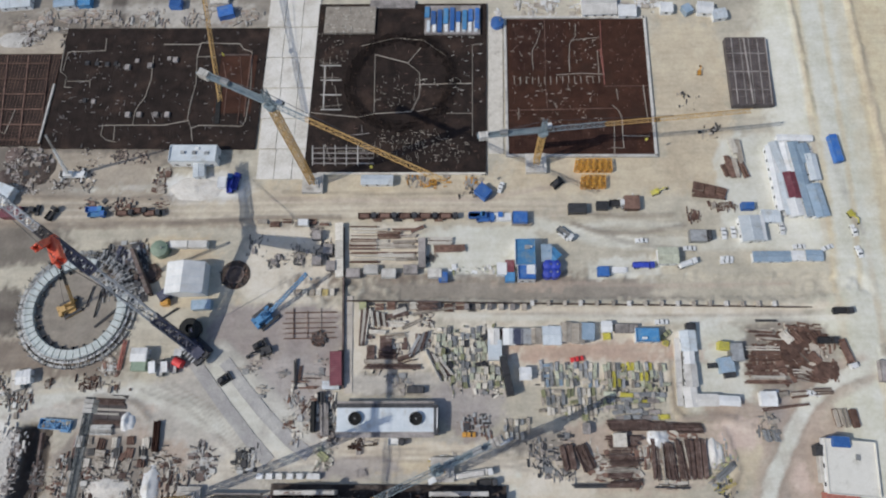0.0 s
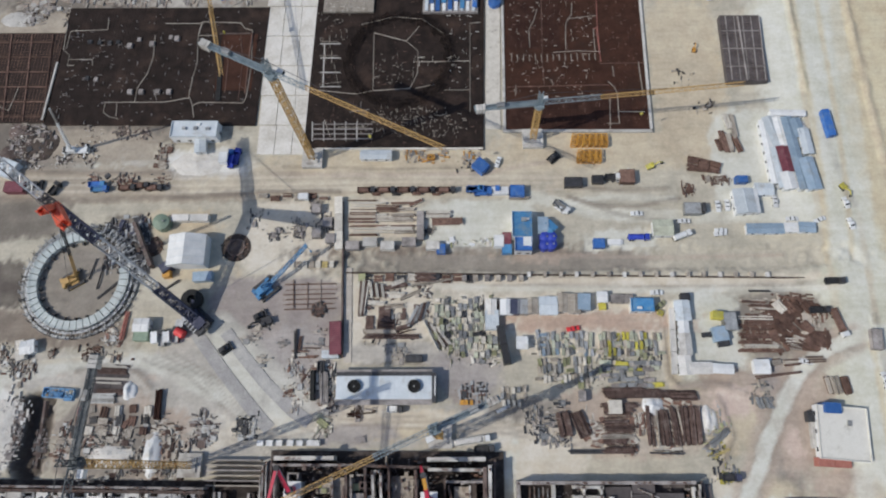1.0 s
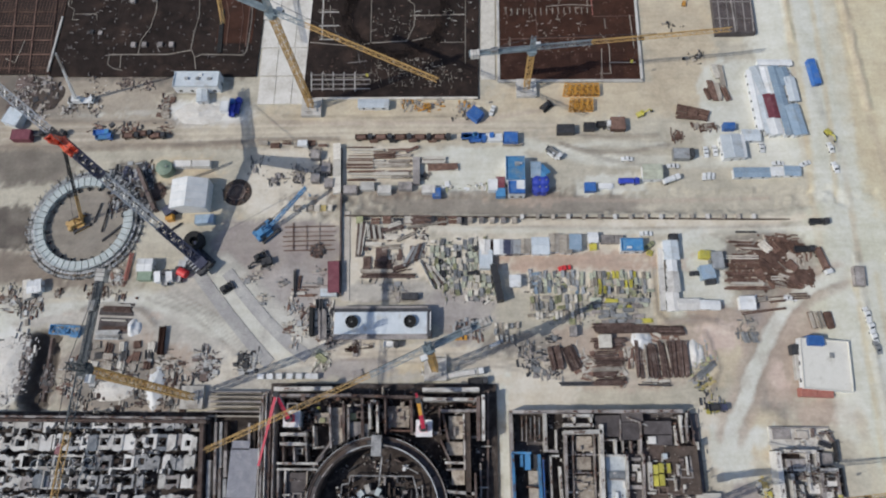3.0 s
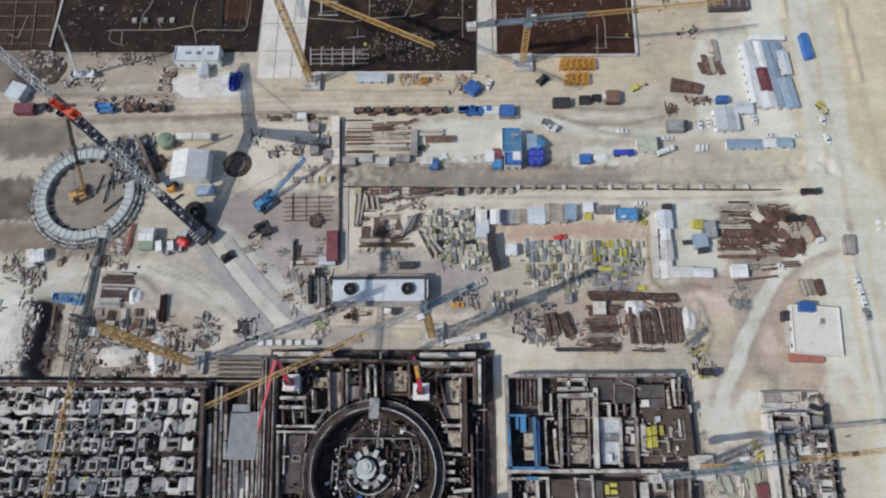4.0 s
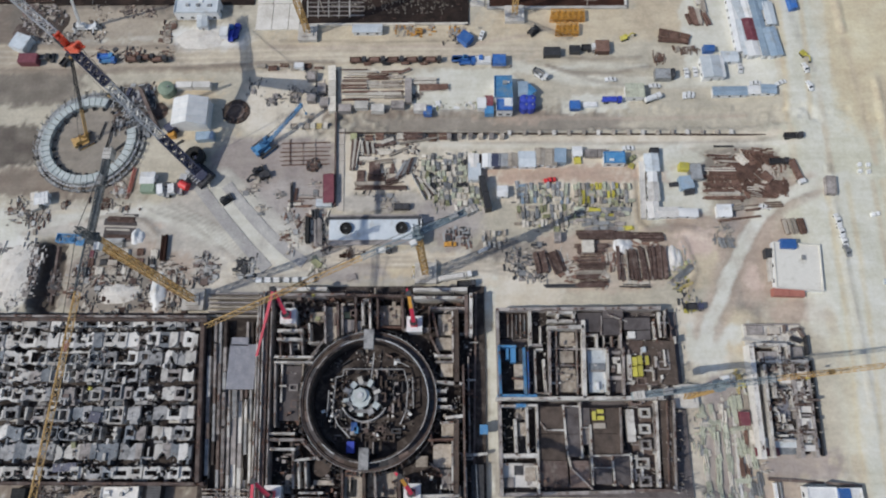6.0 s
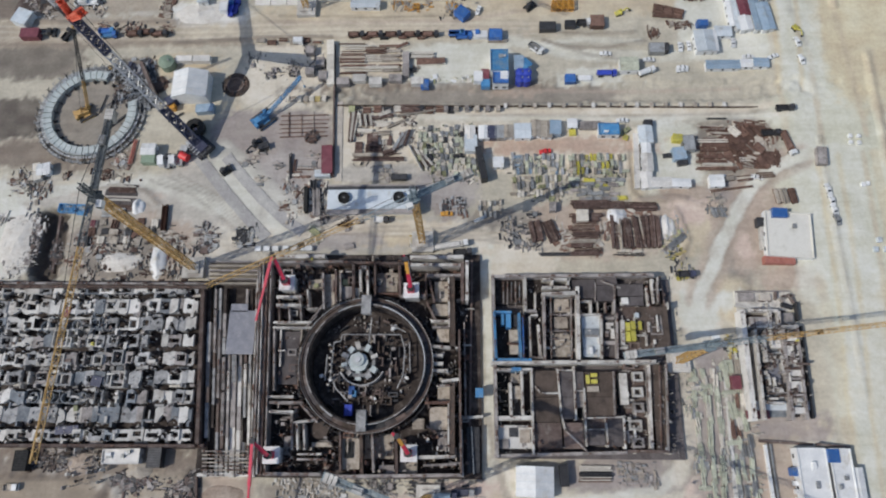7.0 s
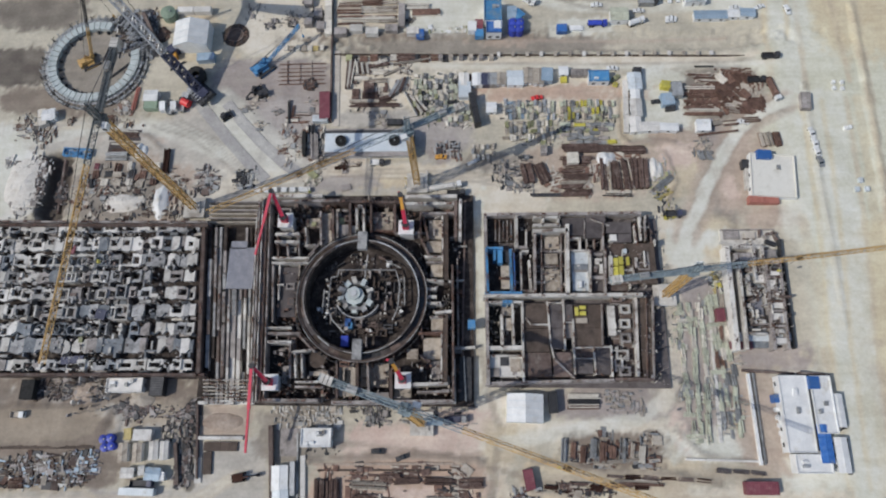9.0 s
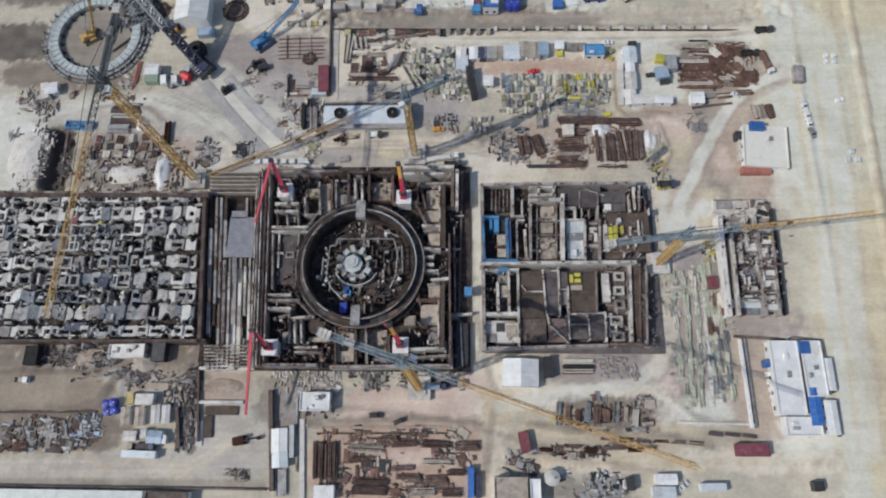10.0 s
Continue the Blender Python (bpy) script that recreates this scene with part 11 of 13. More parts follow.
bar_stack(-9.2, 38.4, -55.3, 9.7, 1.2, 1.2, "brown_bars", "slanting row of pale beams", 3)
bar_stack(-8, 38.3, -50.2, 8.3, 1.2, 1.2, "pale_timber", "slanting row of pale beams", 4)
scatter(-28.2, 49.3, 29.4, 26.6, 130, ['brown_bars', 'timber', 'pale_timber', 'dark_steel'], "loose timber and steel in the yard", 21, 0.6, 2.4)
yard("panels", -1.8, 46.2, 0, 9, 6, 2.3, 2.8, 3.2, 1.8, 1.6, ['olive_panel', 'steel', 'pale_olive', 'pale_olive', 'pale_timber', 'dark_steel', 'pale_olive'], "stack of olive and grey formwork panels", 22, 0.12, 90)
yard("panels", 6.1, 34, 0, 8, 3, 2.6, 2.9, 3.0, 2.2, 1.6, ['pale_olive', 'pale_timber', 'olive_panel', 'timber', 'steel'], "stack of olive formwork panels", 23, 0.1, 90)
scatter(1, 40.7, 26.6, 28.3, 140, ['steel', 'olive_panel', 'dark_steel', 'pale_timber'], "loose formwork parts in the yard", 24, 0.6, 2.4)
cabin(11.2, 50, -91.3, 6, 4, 3, "pale_concrete", "grey open shed in a row")
bar_stack(14, 50.3, -82.7, 6, 2.5, 1.6, "brown_bars", "stack of rusty tubes", 3)
cabin(17.4, 49.9, -91.7, 6, 4.5, 3, "white_paint", "white cabin in a row")
container(20.9, 50, -92, 6.2, 4, 3, "navy_paint", "shipping_container", "dark blue container in a row")
container(24.1, 50, -92.2, 6.2, 4, 3, "steel", "shipping_container", "grey container in a row")
cabin(27.8, 50.2, -92.4, 5.7, 4.5, 3, "timber", "beige roofed cabin in a row")
cabin(34.4, 50.3, -0.6, 6.9, 7, 3, "pale_roof", "pale grey roofed shed")
cabin(40.2, 51.6, -93.3, 7.4, 4, 3, "timber", "beige roofed cabin in a row")
cabin(45, 51, -93.6, 7.6, 4.5, 3, "timber", "beige roofed cabin in a row")
container(48.9, 51.8, -93.8, 6.7, 5, 3.2, "blue_grey_roof", "shipping_container", "blue container in a row")
cabin(56.4, 53.7, -0.6, 3.7, 4, 3, "white_paint", "white cabin in a row")
panel_stack(56.7, 50.3, -0.6, 3.2, 3.5, 1.4, "yellow_paint", "stack of yellow formwork frames", 2)
container(60.7, 53.2, -94.6, 3.4, 1.6, 2.2, "grey_concrete", "shipping_container", "narrow grey rack in a row")
container(62.5, 53.2, -94.7, 3.4, 1.6, 2.2, "grey_concrete", "shipping_container", "narrow grey rack in a row")
container(64.3, 53.1, -94.9, 3.4, 1.6, 2.2, "grey_concrete", "shipping_container", "narrow grey rack in a row")
container(66.2, 53.1, -95, 3.4, 1.6, 2.2, "grey_concrete", "shipping_container", "narrow grey rack in a row")
container(68, 53.1, -95.1, 3.4, 1.6, 2.2, "grey_concrete", "shipping_container", "narrow grey rack in a row")
flat_building(72, 50.1, -0.6, 9.1, 5.5, 3.5, "sky_blue", "blue roofed store on the dusty ground", 1, 7)
panel_stack(79.7, 47.3, -23.9, 2.4, 2.6, 1.4, "yellow_paint", "yellow formwork frame pile", 1)
car(79.8, 50.5, 40, "olive_panel", "olive van beside the blue store")
car(78.9, 55.8, 0, "white_paint", "white pickup parked on the bare earth")
container(11.5, 44.6, -0.5, 5.5, 8, 3, "pale_roof", "shipping_container", "pale workshop with a flat roof")
cabin(23.3, 35.2, -0.4, 4.1, 4.5, 3.2, "white_paint", "small white cabin in the yard")
low_wall(15.9, 34.3, -80, 15.6, 2.8, 5, "dark_steel", "dark tall screen wall in the yard")
car(44.1, 41.1, 10, "red_paint", "red car parked on reddish earth")
yard("panels", 40.4, 34.9, 0, 12, 3, 1.9, 3.3, 4.2, 1.5, 1.4, ['steel', 'pale_steel', 'pale_olive', 'steel', 'blue_grey_roof', 'pale_timber'], "stack of grey and olive formwork frames", 25, 0.1, 90)
yard("panels", 39.8, 24.9, 0, 11, 3, 2, 3.4, 4.2, 1.5, 1.4, ['pale_timber', 'olive_panel', 'steel', 'timber'], "stack of pale formwork frames", 26, 0.15, 90)
yard("panels", 66.4, 34.7, 0, 14, 3, 1.8, 3.3, 4.2, 1.4, 1.4, ['steel', 'pale_olive', 'yellow_paint', 'pale_steel', 'steel', 'pale_olive', 'timber'], "stack of grey and yellow formwork frames", 27, 0.12, 90)
yard("panels", 65.9, 22.8, 0, 7, 5, 3.3, 2.2, 5.5, 2, 1.2, ['steel', 'grey_concrete', 'yellow_paint', 'steel', 'pale_olive'], "stack of grey and yellow formwork frames", 28, 0.15, 0)
scatter(53.5, 28.7, 49.5, 22.8, 170, ['steel', 'dark_steel', 'olive_panel', 'timber'], "loose formwork parts in the yard", 29, 0.6, 2.4)
scatter(-134.2, -3.9, 53, 24.8, 260, ['timber', 'brown_bars', 'dark_steel', 'pale_timber'], "crates and scrap before the turbine hall", 103, 0.5, 2.6)
scatter(-144.6, 80.4, 18.9, 26.5, 150, ['dark_steel', 'dark_concrete', 'steel'], "dark scaffold scrap beside the steel ring", 104, 0.4, 2.0)

# ---- white cabins and bar yards to the east ----
cabin(87.9, 47.8, -89.8, 7.8, 5.6, 3.2, "pale_roof", "pale grey roofed site office")
cabin(87.6, 41.2, -91, 4.6, 3.6, 3, "white_paint", "white site office on the dusty ground")
cabin(87.4, 34.2, -90.2, 8, 4.4, 3.2, "pale_concrete", "pale grey roofed site office")
cabin(86.5, 26.1, -88, 7.4, 4.6, 3, "pale_concrete", "white site office on the dusty ground")
container(89.8, 53.5, -0.6, 3.6, 3, 2.6, "dark_steel", "shipping_container", "dark steel box at the end of the offices")
cabin(92.6, 24.8, -0.4, 7.9, 4, 3, "pale_concrete", "white site office beside the bar yard")
cabin(100.8, 24.5, -3.6, 7.8, 3.2, 3, "white_paint", "white canteen cabin beside the bar yard")
low_wall(83.4, 35.9, -93.3, 26.4, 2.2, 1.6, "pale_concrete", "pale kerb wall below the offices")
container(101.6, 45.8, -96.9, 3, 4, 3.4, "yellow_paint", "shipping_container", "bright yellow generator container")
container(106.1, 43.2, -87.8, 7, 5, 3.4, "steel", "shipping_container", "dark grey roofed container")
container(101.7, 38.3, -83.1, 5.7, 5.5, 3.2, "blue_grey_roof", "shipping_container", "blue grey container on the dusty ground")
car(97.6, 38.2, 0, "dark_steel", "dark car beside the containers")
container(103, 34.4, 6, 4.2, 2, 2, "dark_steel", "shipping_container", "dark rack beside the containers")
bar_stack(117, 44.9, -0.7, 14, 1.5, 1.1, "rusty_steel", "long stack of brown bars", 0)
bar_stack(118.9, 43.2, -0.7, 14.4, 1.5, 1.1, "rusty_steel", "long stack of brown bars", 1)
bar_stack(118.8, 41.6, -0.7, 18.5, 1.5, 1.1, "rusty_steel", "long stack of brown bars", 2)
bar_stack(117.2, 40, -0.7, 12, 1.5, 1.1, "rusty_steel", "long stack of brown bars", 3)
bar_stack(117.2, 38.3, -0.6, 16.2, 1.5, 1.1, "rusty_steel", "long stack of brown bars", 4)
bar_stack(119.1, 36.7, -0.6, 16.6, 1.5, 1.1, "rusty_steel", "long stack of brown bars", 5)
bar_stack(115.6, 35.1, -0.6, 13.8, 1.5, 1.1, "rusty_steel", "long stack of brown bars", 6)
bar_stack(117.5, 33.5, -0.6, 14.2, 1.5, 1.1, "rusty_steel", "long stack of brown bars", 7)
bar_stack(117.5, 31.8, -0.6, 18.3, 1.5, 1.1, "rusty_steel", "long stack of brown bars", 8)
bar_stack(116.7, 52.3, -3.4, 11.2, 1, 0.9, "timber", "long row of brown bars", 10)
bar_stack(117.8, 51.5, -3.5, 10.7, 1, 0.9, "rusty_steel", "long row of brown bars", 11)
bar_stack(118.8, 50.8, -3.6, 10.3, 1, 0.9, "timber", "long row of brown bars", 12)
bar_stack(119.9, 50, -3.7, 9.8, 1, 0.9, "rusty_steel", "long row of brown bars", 13)
bar_stack(120.9, 49.2, -3.9, 9.3, 1, 0.9, "timber", "long row of brown bars", 14)
bar_stack(122, 48.4, -4, 8.8, 1, 0.9, "rusty_steel", "long row of brown bars", 15)
bar_stack(127.1, 49.3, -52.7, 5.5, 3.2, 1.5, "rusty_steel", "heaped bundles of brown bars", 20)
bar_stack(130.8, 49.2, -53.8, 5.4, 3.2, 1.5, "rusty_steel", "heaped bundles of brown bars", 21)
bar_stack(134.4, 49.1, -55, 5.4, 3.2, 1.5, "rusty_steel", "heaped bundles of brown bars", 22)
bar_stack(137.9, 48.9, -55.8, 5.4, 3.2, 1.5, "rusty_steel", "heaped bundles of brown bars", 23)
bar_stack(126, 41.5, -48.2, 5.1, 3.2, 1.5, "rusty_steel", "heaped bundles of brown bars", 24)
bar_stack(129.6, 41.5, -49, 5, 3.2, 1.5, "rusty_steel", "heaped bundles of brown bars", 25)
bar_stack(133.2, 41.4, -50.4, 5, 3.2, 1.5, "rusty_steel", "heaped bundles of brown bars", 26)
bar_stack(136.7, 41.2, -51.3, 5, 3.2, 1.5, "rusty_steel", "heaped bundles of brown bars", 27)
bar_stack(128.5, 34.8, -35.9, 6.8, 2.6, 1.2, "rusty_steel", "heaped bundles of brown bars", 30)
bar_stack(129.9, 35.3, -1.3, 5.6, 2.6, 1.2, "rusty_steel", "heaped bundles of brown bars", 31)
bar_stack(131, 33.3, -12.6, 5.1, 2.6, 1.2, "rusty_steel", "heaped bundles of brown bars", 32)
bar_stack(132.7, 35.9, -20.3, 4.7, 2.6, 1.2, "rusty_steel", "heaped bundles of brown bars", 33)
bar_stack(133.8, 33.9, -34.5, 4.6, 2.6, 1.2, "rusty_steel", "heaped bundles of brown bars", 34)
bar_stack(135.1, 34.4, 18.2, 4.1, 2.6, 1.2, "rusty_steel", "heaped bundles of brown bars", 35)
bar_stack(136.5, 34.6, -57, 4.8, 2.6, 1.2, "rusty_steel", "heaped bundles of brown bars", 36)
bar_stack(137.8, 35, -3.1, 2.8, 2.6, 1.2, "rusty_steel", "heaped bundles of brown bars", 37)
bar_stack(138.8, 33, -26.5, 2.4, 2.6, 1.2, "rusty_steel", "heaped bundles of brown bars", 38)
heap(129.1, 45.1, 9, 9, 1.6, "rusty_steel", "round heap of brown bar offcuts", 6)
heap(137.3, 35.9, 8, 5, 1.4, "rusty_steel", "heap of brown bar offcuts", 7)
scatter(127.8, 43.2, 32.8, 22.5, 200, ['rusty_steel', 'rusty_steel', 'timber'], "brown bar offcuts over the yard", 31, 0.8, 4)
bar_stack(120.5, 56.1, -0.8, 9.4, 1, 1, "dark_steel", "row of dark beams", 3)
bar_stack(132.7, 52.7, -12.8, 11.2, 1.2, 1, "rusty_steel", "row of brown beams", 4)
truck(141.9, 47.6, 0, "dark_steel", "dark_steel", "dark flatbed truck beside the bar yard", 8, False, "")
truck(148.1, 42.2, -75, "white_paint", "rusty_steel", "white lorry with a load of bars", 12, False, "rusty_steel")
container(160.6, 35.2, -94.9, 8, 4, 2.4, "grey_concrete", "shipping_container", "grey brown covered trailer")
truck(149.4, 59.2, 0, "dark_steel", "dark_steel", "dark water truck on the track", 8, False, "")
bar_stack(122, 27.2, 8.3, 4.7, 2.6, 1.3, "rusty_steel", "stack of brown bars by the ramp", 1325)
bar_stack(128.7, 26.9, 5.1, 6.9, 2.6, 1.3, "rusty_steel", "stack of brown bars by the ramp", 1350)
bar_stack(137.3, 28, 2.5, 8, 2.6, 1.3, "rusty_steel", "stack of brown bars by the ramp", 1385)
car(118.4, 27.5, 10, "white_paint", "white pickup parked on the bare earth")
car(133.9, 27.3, -10, "white_paint", "white pickup parked on the bare earth")
bar_stack(122.5, 22.2, 6.8, 18.5, 1.2, 0.9, "rusty_steel", "long row of bars by the ramp", 6)
scatter(114.6, 15.2, 8, 9.5, 50, ['steel', 'timber'], "loose frames below the ramp", 32, 0.6, 2.4)
cabin(115.9, 25.2, -0.5, 5.6, 5, 3, "white_paint", "white cabin at the ramp")
bar_stack(140.8, 18.1, -82.3, 7.1, 2.6, 1.2, "rusty_steel", "stack of brown bars on the terrace", 0)
bar_stack(143.7, 18, -82.5, 7.1, 2.6, 1.2, "rusty_steel", "stack of brown bars on the terrace", 1)
bar_stack(146.6, 17.8, -82.7, 7.1, 2.6, 1.2, "rusty_steel", "stack of brown bars on the terrace", 2)
car(161.2, 20.3, -78, "white_paint", "white pickup parked on the bare earth")
car(161.8, 15.4, -78, "white_paint", "white pickup parked on the bare earth")
car(162.1, 11.1, -78, "white_paint", "white pickup parked on the bare earth")
car(162.5, 6.6, -78, "steel", "grey van beside the road")
bar_stack(113.4, 11.7, -76.2, 4.8, 1.2, 0.8, "steel", "small rack of steel parts", 0)
bar_stack(114.4, 11, -67.8, 3.5, 1.2, 0.8, "steel", "small rack of steel parts", 1)
bar_stack(115.3, 11.7, -76.5, 4.8, 1.2, 0.8, "steel", "small rack of steel parts", 2)
bar_stack(116.2, 11, -68, 3.5, 1.2, 0.8, "steel", "small rack of steel parts", 3)
bar_stack(117.2, 11.6, -76.7, 4.8, 1.2, 0.8, "steel", "small rack of steel parts", 4)
bar_stack(118.1, 10.9, -68.3, 3.5, 1.2, 0.8, "steel", "small rack of steel parts", 5)

# ---- brown bar yard and sheds ----
fan_shed(-31.3, 17.6, -0.1, 37.2, 10.6, 5.2, "long white shed with two black roof fans")
container(-60.0, 19.0, -88, 11.5, 1.4, 3.0, "rubber_and_shade", "shipping_container", "narrow black frame beside the shed")
bar_stack(-55.6, 18.2, -86, 13.5, 3.4, 1.6, "grey_concrete", "grey stack of slabs beside the shed", 6)
bar_stack(-57.2, 26.4, -86, 4.6, 3.0, 2.0, "dark_steel", "dark rack beside the shed", 8)
scatter(-51.8, 12.5, 4.2, 11, 50, ['grey_concrete', 'dark_steel', 'dark_concrete'], "rubble along the shed wall", 133, 0.6, 2.2)
scatter(-55.1, 18.7, 10.1, 17.2, 60, ['steel', 'dark_steel', 'pale_timber'], "steel parts beside the shed", 33, 0.8, 3)
container(-20, 29.3, -0.2, 6.7, 2.6, 2, "dark_steel", "shipping_container", "dark trailer behind the shed")
scatter(-25.8, 31.2, 31.5, 7.7, 30, ['steel', 'grey_concrete', 'timber'], "loose parts behind the shed", 34, 0.6, 2.4)
car(0.8, 12.2, 0, "orange_paint", "orange loader beside the shed")
scatter(2, 15.4, 15.3, 8.5, 60, ['dark_steel', 'rusty_steel', 'steel'], "steel parts beside the shed", 35, 0.8, 3)
truck(-27.2, 9.6, -2, "dark_steel", "white_paint", "small white truck with a dark cab", 6.4, False, "")
bar_stack(-43.6, 7.6, 2, 5.0, 1.6, 0.8, "dark_rust", "dark heap of steel by the shed", 4)
bar_stack(-39.6, 8.2, 3, 9.4, 0.8, 0.6, "brown_slab", "brown row of steel by the shed", 5)
scatter(-42, 8.5, 15, 4.6, 40, ['dark_rust', 'brown_slab', 'grey_concrete'], "brown offcuts on trodden earth", 134, 0.5, 2.4)
scatter(-56, 3.5, 8, 8, 36, ['pale_timber', 'pale_olive', 'timber'], "pale boards beside the road", 135, 0.6, 2.6)
bar_stack(-40.6, -1.8, 10, 4.4, 3.0, 0.9, "grey_concrete", "grey tarpaulin bundle on the dusty ground", 7)
truck(2.4, -2.2, 8, "white_paint", "white_paint", "long white trailer before the reactor building", 15, False, "pale_concrete")
truck(7.4, -5.2, 4, "dark_steel", "dark_steel", "dark truck before the reactor building", 8, False, "")
scatter(-8, 1.2, 14, 7, 40, ['pale_concrete', 'white_paint', 'timber', 'yellow_ochre'], "crates round the crane foot", 136, 0.6, 2.2)
bar_stack(14.6, 9.4, 25, 4.6, 1.4, 1.2, "white_paint", "white beam under the jib", 12)
panel_stack(-55.7, 4.4, -34.3, 5.5, 3, 1.2, "olive_panel", "olive panels beside the road", 1)
yard("panels", 19.4, 14.3, 0, 5, 3, 2.2, 2.8, 3.2, 1.4, 1.6, ['pale_timber', 'timber', 'steel'], "stack of pale timber frames", 36, 0.1, 90)
scatter(32, 4.9, 19.3, 18.5, 130, ['steel', 'grey_concrete', 'dark_steel', 'timber'], "heaped steel parts in the yard", 37, 0.6, 2.6)
bar_stack(62.3, 16.6, 1.1, 17.6, 2.2, 1.2, "brown_bars", "long stack of brown bars", 0)
bar_stack(65.2, 16, 0.8, 22.7, 2.2, 1.2, "brown_bars", "long stack of brown bars", 1)
bar_stack(68.1, 15.3, 0.6, 27.7, 2.2, 1.2, "brown_bars", "long stack of brown bars", 2)
bar_stack(71, 14.6, 0.5, 32.7, 2.2, 1.2, "brown_bars", "long stack of brown bars", 3)
bar_stack(85, 14.5, -0.3, 10.9, 4, 1.6, "brown_bars", "wide stack of brown bars", 5)
bar_stack(60, 10.9, 0.6, 14.7, 1.8, 1.2, "brown_bars", "long stack of brown bars", 40)
bar_stack(59.6, 8.9, 0.8, 12.4, 1.8, 1.2, "brown_bars", "long stack of brown bars", 41)
bar_stack(59.2, 7, 1, 10.2, 1.8, 1.2, "brown_bars", "long stack of brown bars", 42)
bar_stack(57.5, 5, 0.9, 10.7, 1.8, 1.2, "brown_bars", "long stack of brown bars", 43)
bar_stack(59.8, 3.1, 0.7, 13.7, 1.8, 1.2, "brown_bars", "long stack of brown bars", 44)
bar_stack(59.4, 1.2, 0.9, 11.5, 1.8, 1.2, "brown_bars", "long stack of brown bars", 45)
bar_stack(57.7, -0.7, 0.9, 11.9, 1.8, 1.2, "timber", "long stack of brown bars", 46)
bar_stack(57.4, -2.6, 1.1, 9.7, 1.8, 1.2, "brown_bars", "long stack of brown bars", 47)
bar_stack(59.6, -4.5, 0.8, 12.7, 1.8, 1.2, "brown_bars", "long stack of brown bars", 48)
bar_stack(57.9, -6.3, 0.8, 13.1, 1.8, 1.2, "brown_bars", "long stack of brown bars", 49)
bar_stack(70.5, 3.1, -90.7, 15.3, 1.3, 1.2, "brown_bars", "upright row of brown bars", 50)
bar_stack(72, 2.6, -89.7, 14.4, 1.3, 1.2, "brown_bars", "upright row of brown bars", 51)
bar_stack(73.6, 2.2, -88.5, 13.6, 1.3, 1.2, "timber", "upright row of brown bars", 52)
bar_stack(75.3, 3, -88.7, 15.3, 1.3, 1.2, "brown_bars", "upright row of brown bars", 53)
bar_stack(76.9, 2.6, -87.5, 14.4, 1.3, 1.2, "brown_bars", "upright row of brown bars", 54)
bar_stack(78.4, 2.2, -86.2, 13.6, 1.3, 1.2, "brown_bars", "upright row of brown bars", 55)
bar_stack(80.2, 3, -86.6, 15.3, 1.3, 1.2, "brown_bars", "upright row of brown bars", 56)
bar_stack(81.7, 2.6, -85.3, 14.5, 1.3, 1.2, "brown_bars", "upright row of brown bars", 57)
bar_stack(83.3, 2.1, -83.8, 13.6, 1.3, 1.2, "timber", "upright row of brown bars", 58)
bar_stack(83.2, 3.2, -90.7, 14.8, 1.4, 1.5, "brown_bars", "upright row of brown tubes", 60)
bar_stack(84.5, 3.2, -90.8, 14.8, 1.4, 1.5, "brown_bars", "upright row of brown tubes", 61)
bar_stack(85.8, 3.2, -90.9, 14.8, 1.4, 1.5, "brown_bars", "upright row of brown tubes", 62)
bar_stack(87.1, 3.2, -91, 14.8, 1.4, 1.5, "brown_bars", "upright row of brown tubes", 63)
bar_stack(88.4, 3.2, -91.1, 14.8, 1.4, 1.5, "brown_bars", "upright row of brown tubes", 64)
bar_stack(89.7, 3.2, -91.2, 14.8, 1.4, 1.5, "brown_bars", "upright row of brown tubes", 65)
bar_stack(38.4, 3.8, -80.4, 9.8, 5, 1.5, "brown_bars", "heaped brown bars on the dusty ground", 7)
bar_stack(44.8, 3.8, -68.9, 10.3, 5, 1.8, "brown_bars", "heaped brown bars on the dusty ground", 8)
bar_stack(50.8, -6.2, -0.1, 23.6, 2, 1, "dark_steel", "dark long row of bars", 9)
bar_stack(76.4, -6.5, -2, 12.8, 1.6, 1, "dark_steel", "dark long row of bars", 10)
container(58.1, 10.1, -0.2, 4.8, 5, 3, "pale_timber", "shipping_container", "pale timber clad store")
container(45.8, 14.3, -0.3, 2.6, 4, 3, "grey_concrete", "shipping_container", "grey cabin beside the bars")
heap(73.1, 10.8, 5, 4, 2, "white_paint", "heap covered with a white sheet", 8)
heap(93.6, 5.2, 3.4, 6.0, 1.8, "pale_concrete", "heap under a dusty white sheet beside the bars", 9)
bar_stack(96.6, -1.4, 38, 9.4, 2.6, 1.6, "steel", "grey frames beside the sheeted heap", 11)
bar_stack(93.2, -3.4, 38, 6.4, 1.4, 1.2, "grey_concrete", "grey frames beside the sheeted heap", 12)
bar_stack(97.2, -6.6, 24, 6.6, 1.2, 0.8, "yellow_ochre", "yellow rails at the foot of the ramp", 13)
scatter(64.8, 3.8, 54.3, 22.5, 160, ['rusty_steel', 'timber', 'pale_timber'], "bar offcuts over the brown yard", 38, 0.8, 4)
scatter(96.2, 0, 11.8, 25.3, 60, ['steel', 'olive_panel', 'timber'], "loose frames beside the bar yard", 39, 0.6, 2.4)
scatter(97.8, -10.2, 11.3, 14, 50, ['yellow_paint', 'steel', 'dark_steel'], "yellow and grey formwork parts", 40, 0.6, 2.4)
truck(99.1, -15.6, 0, "navy_paint", "dark_steel", "dark truck at the foot of the ramp", 7, False, "")

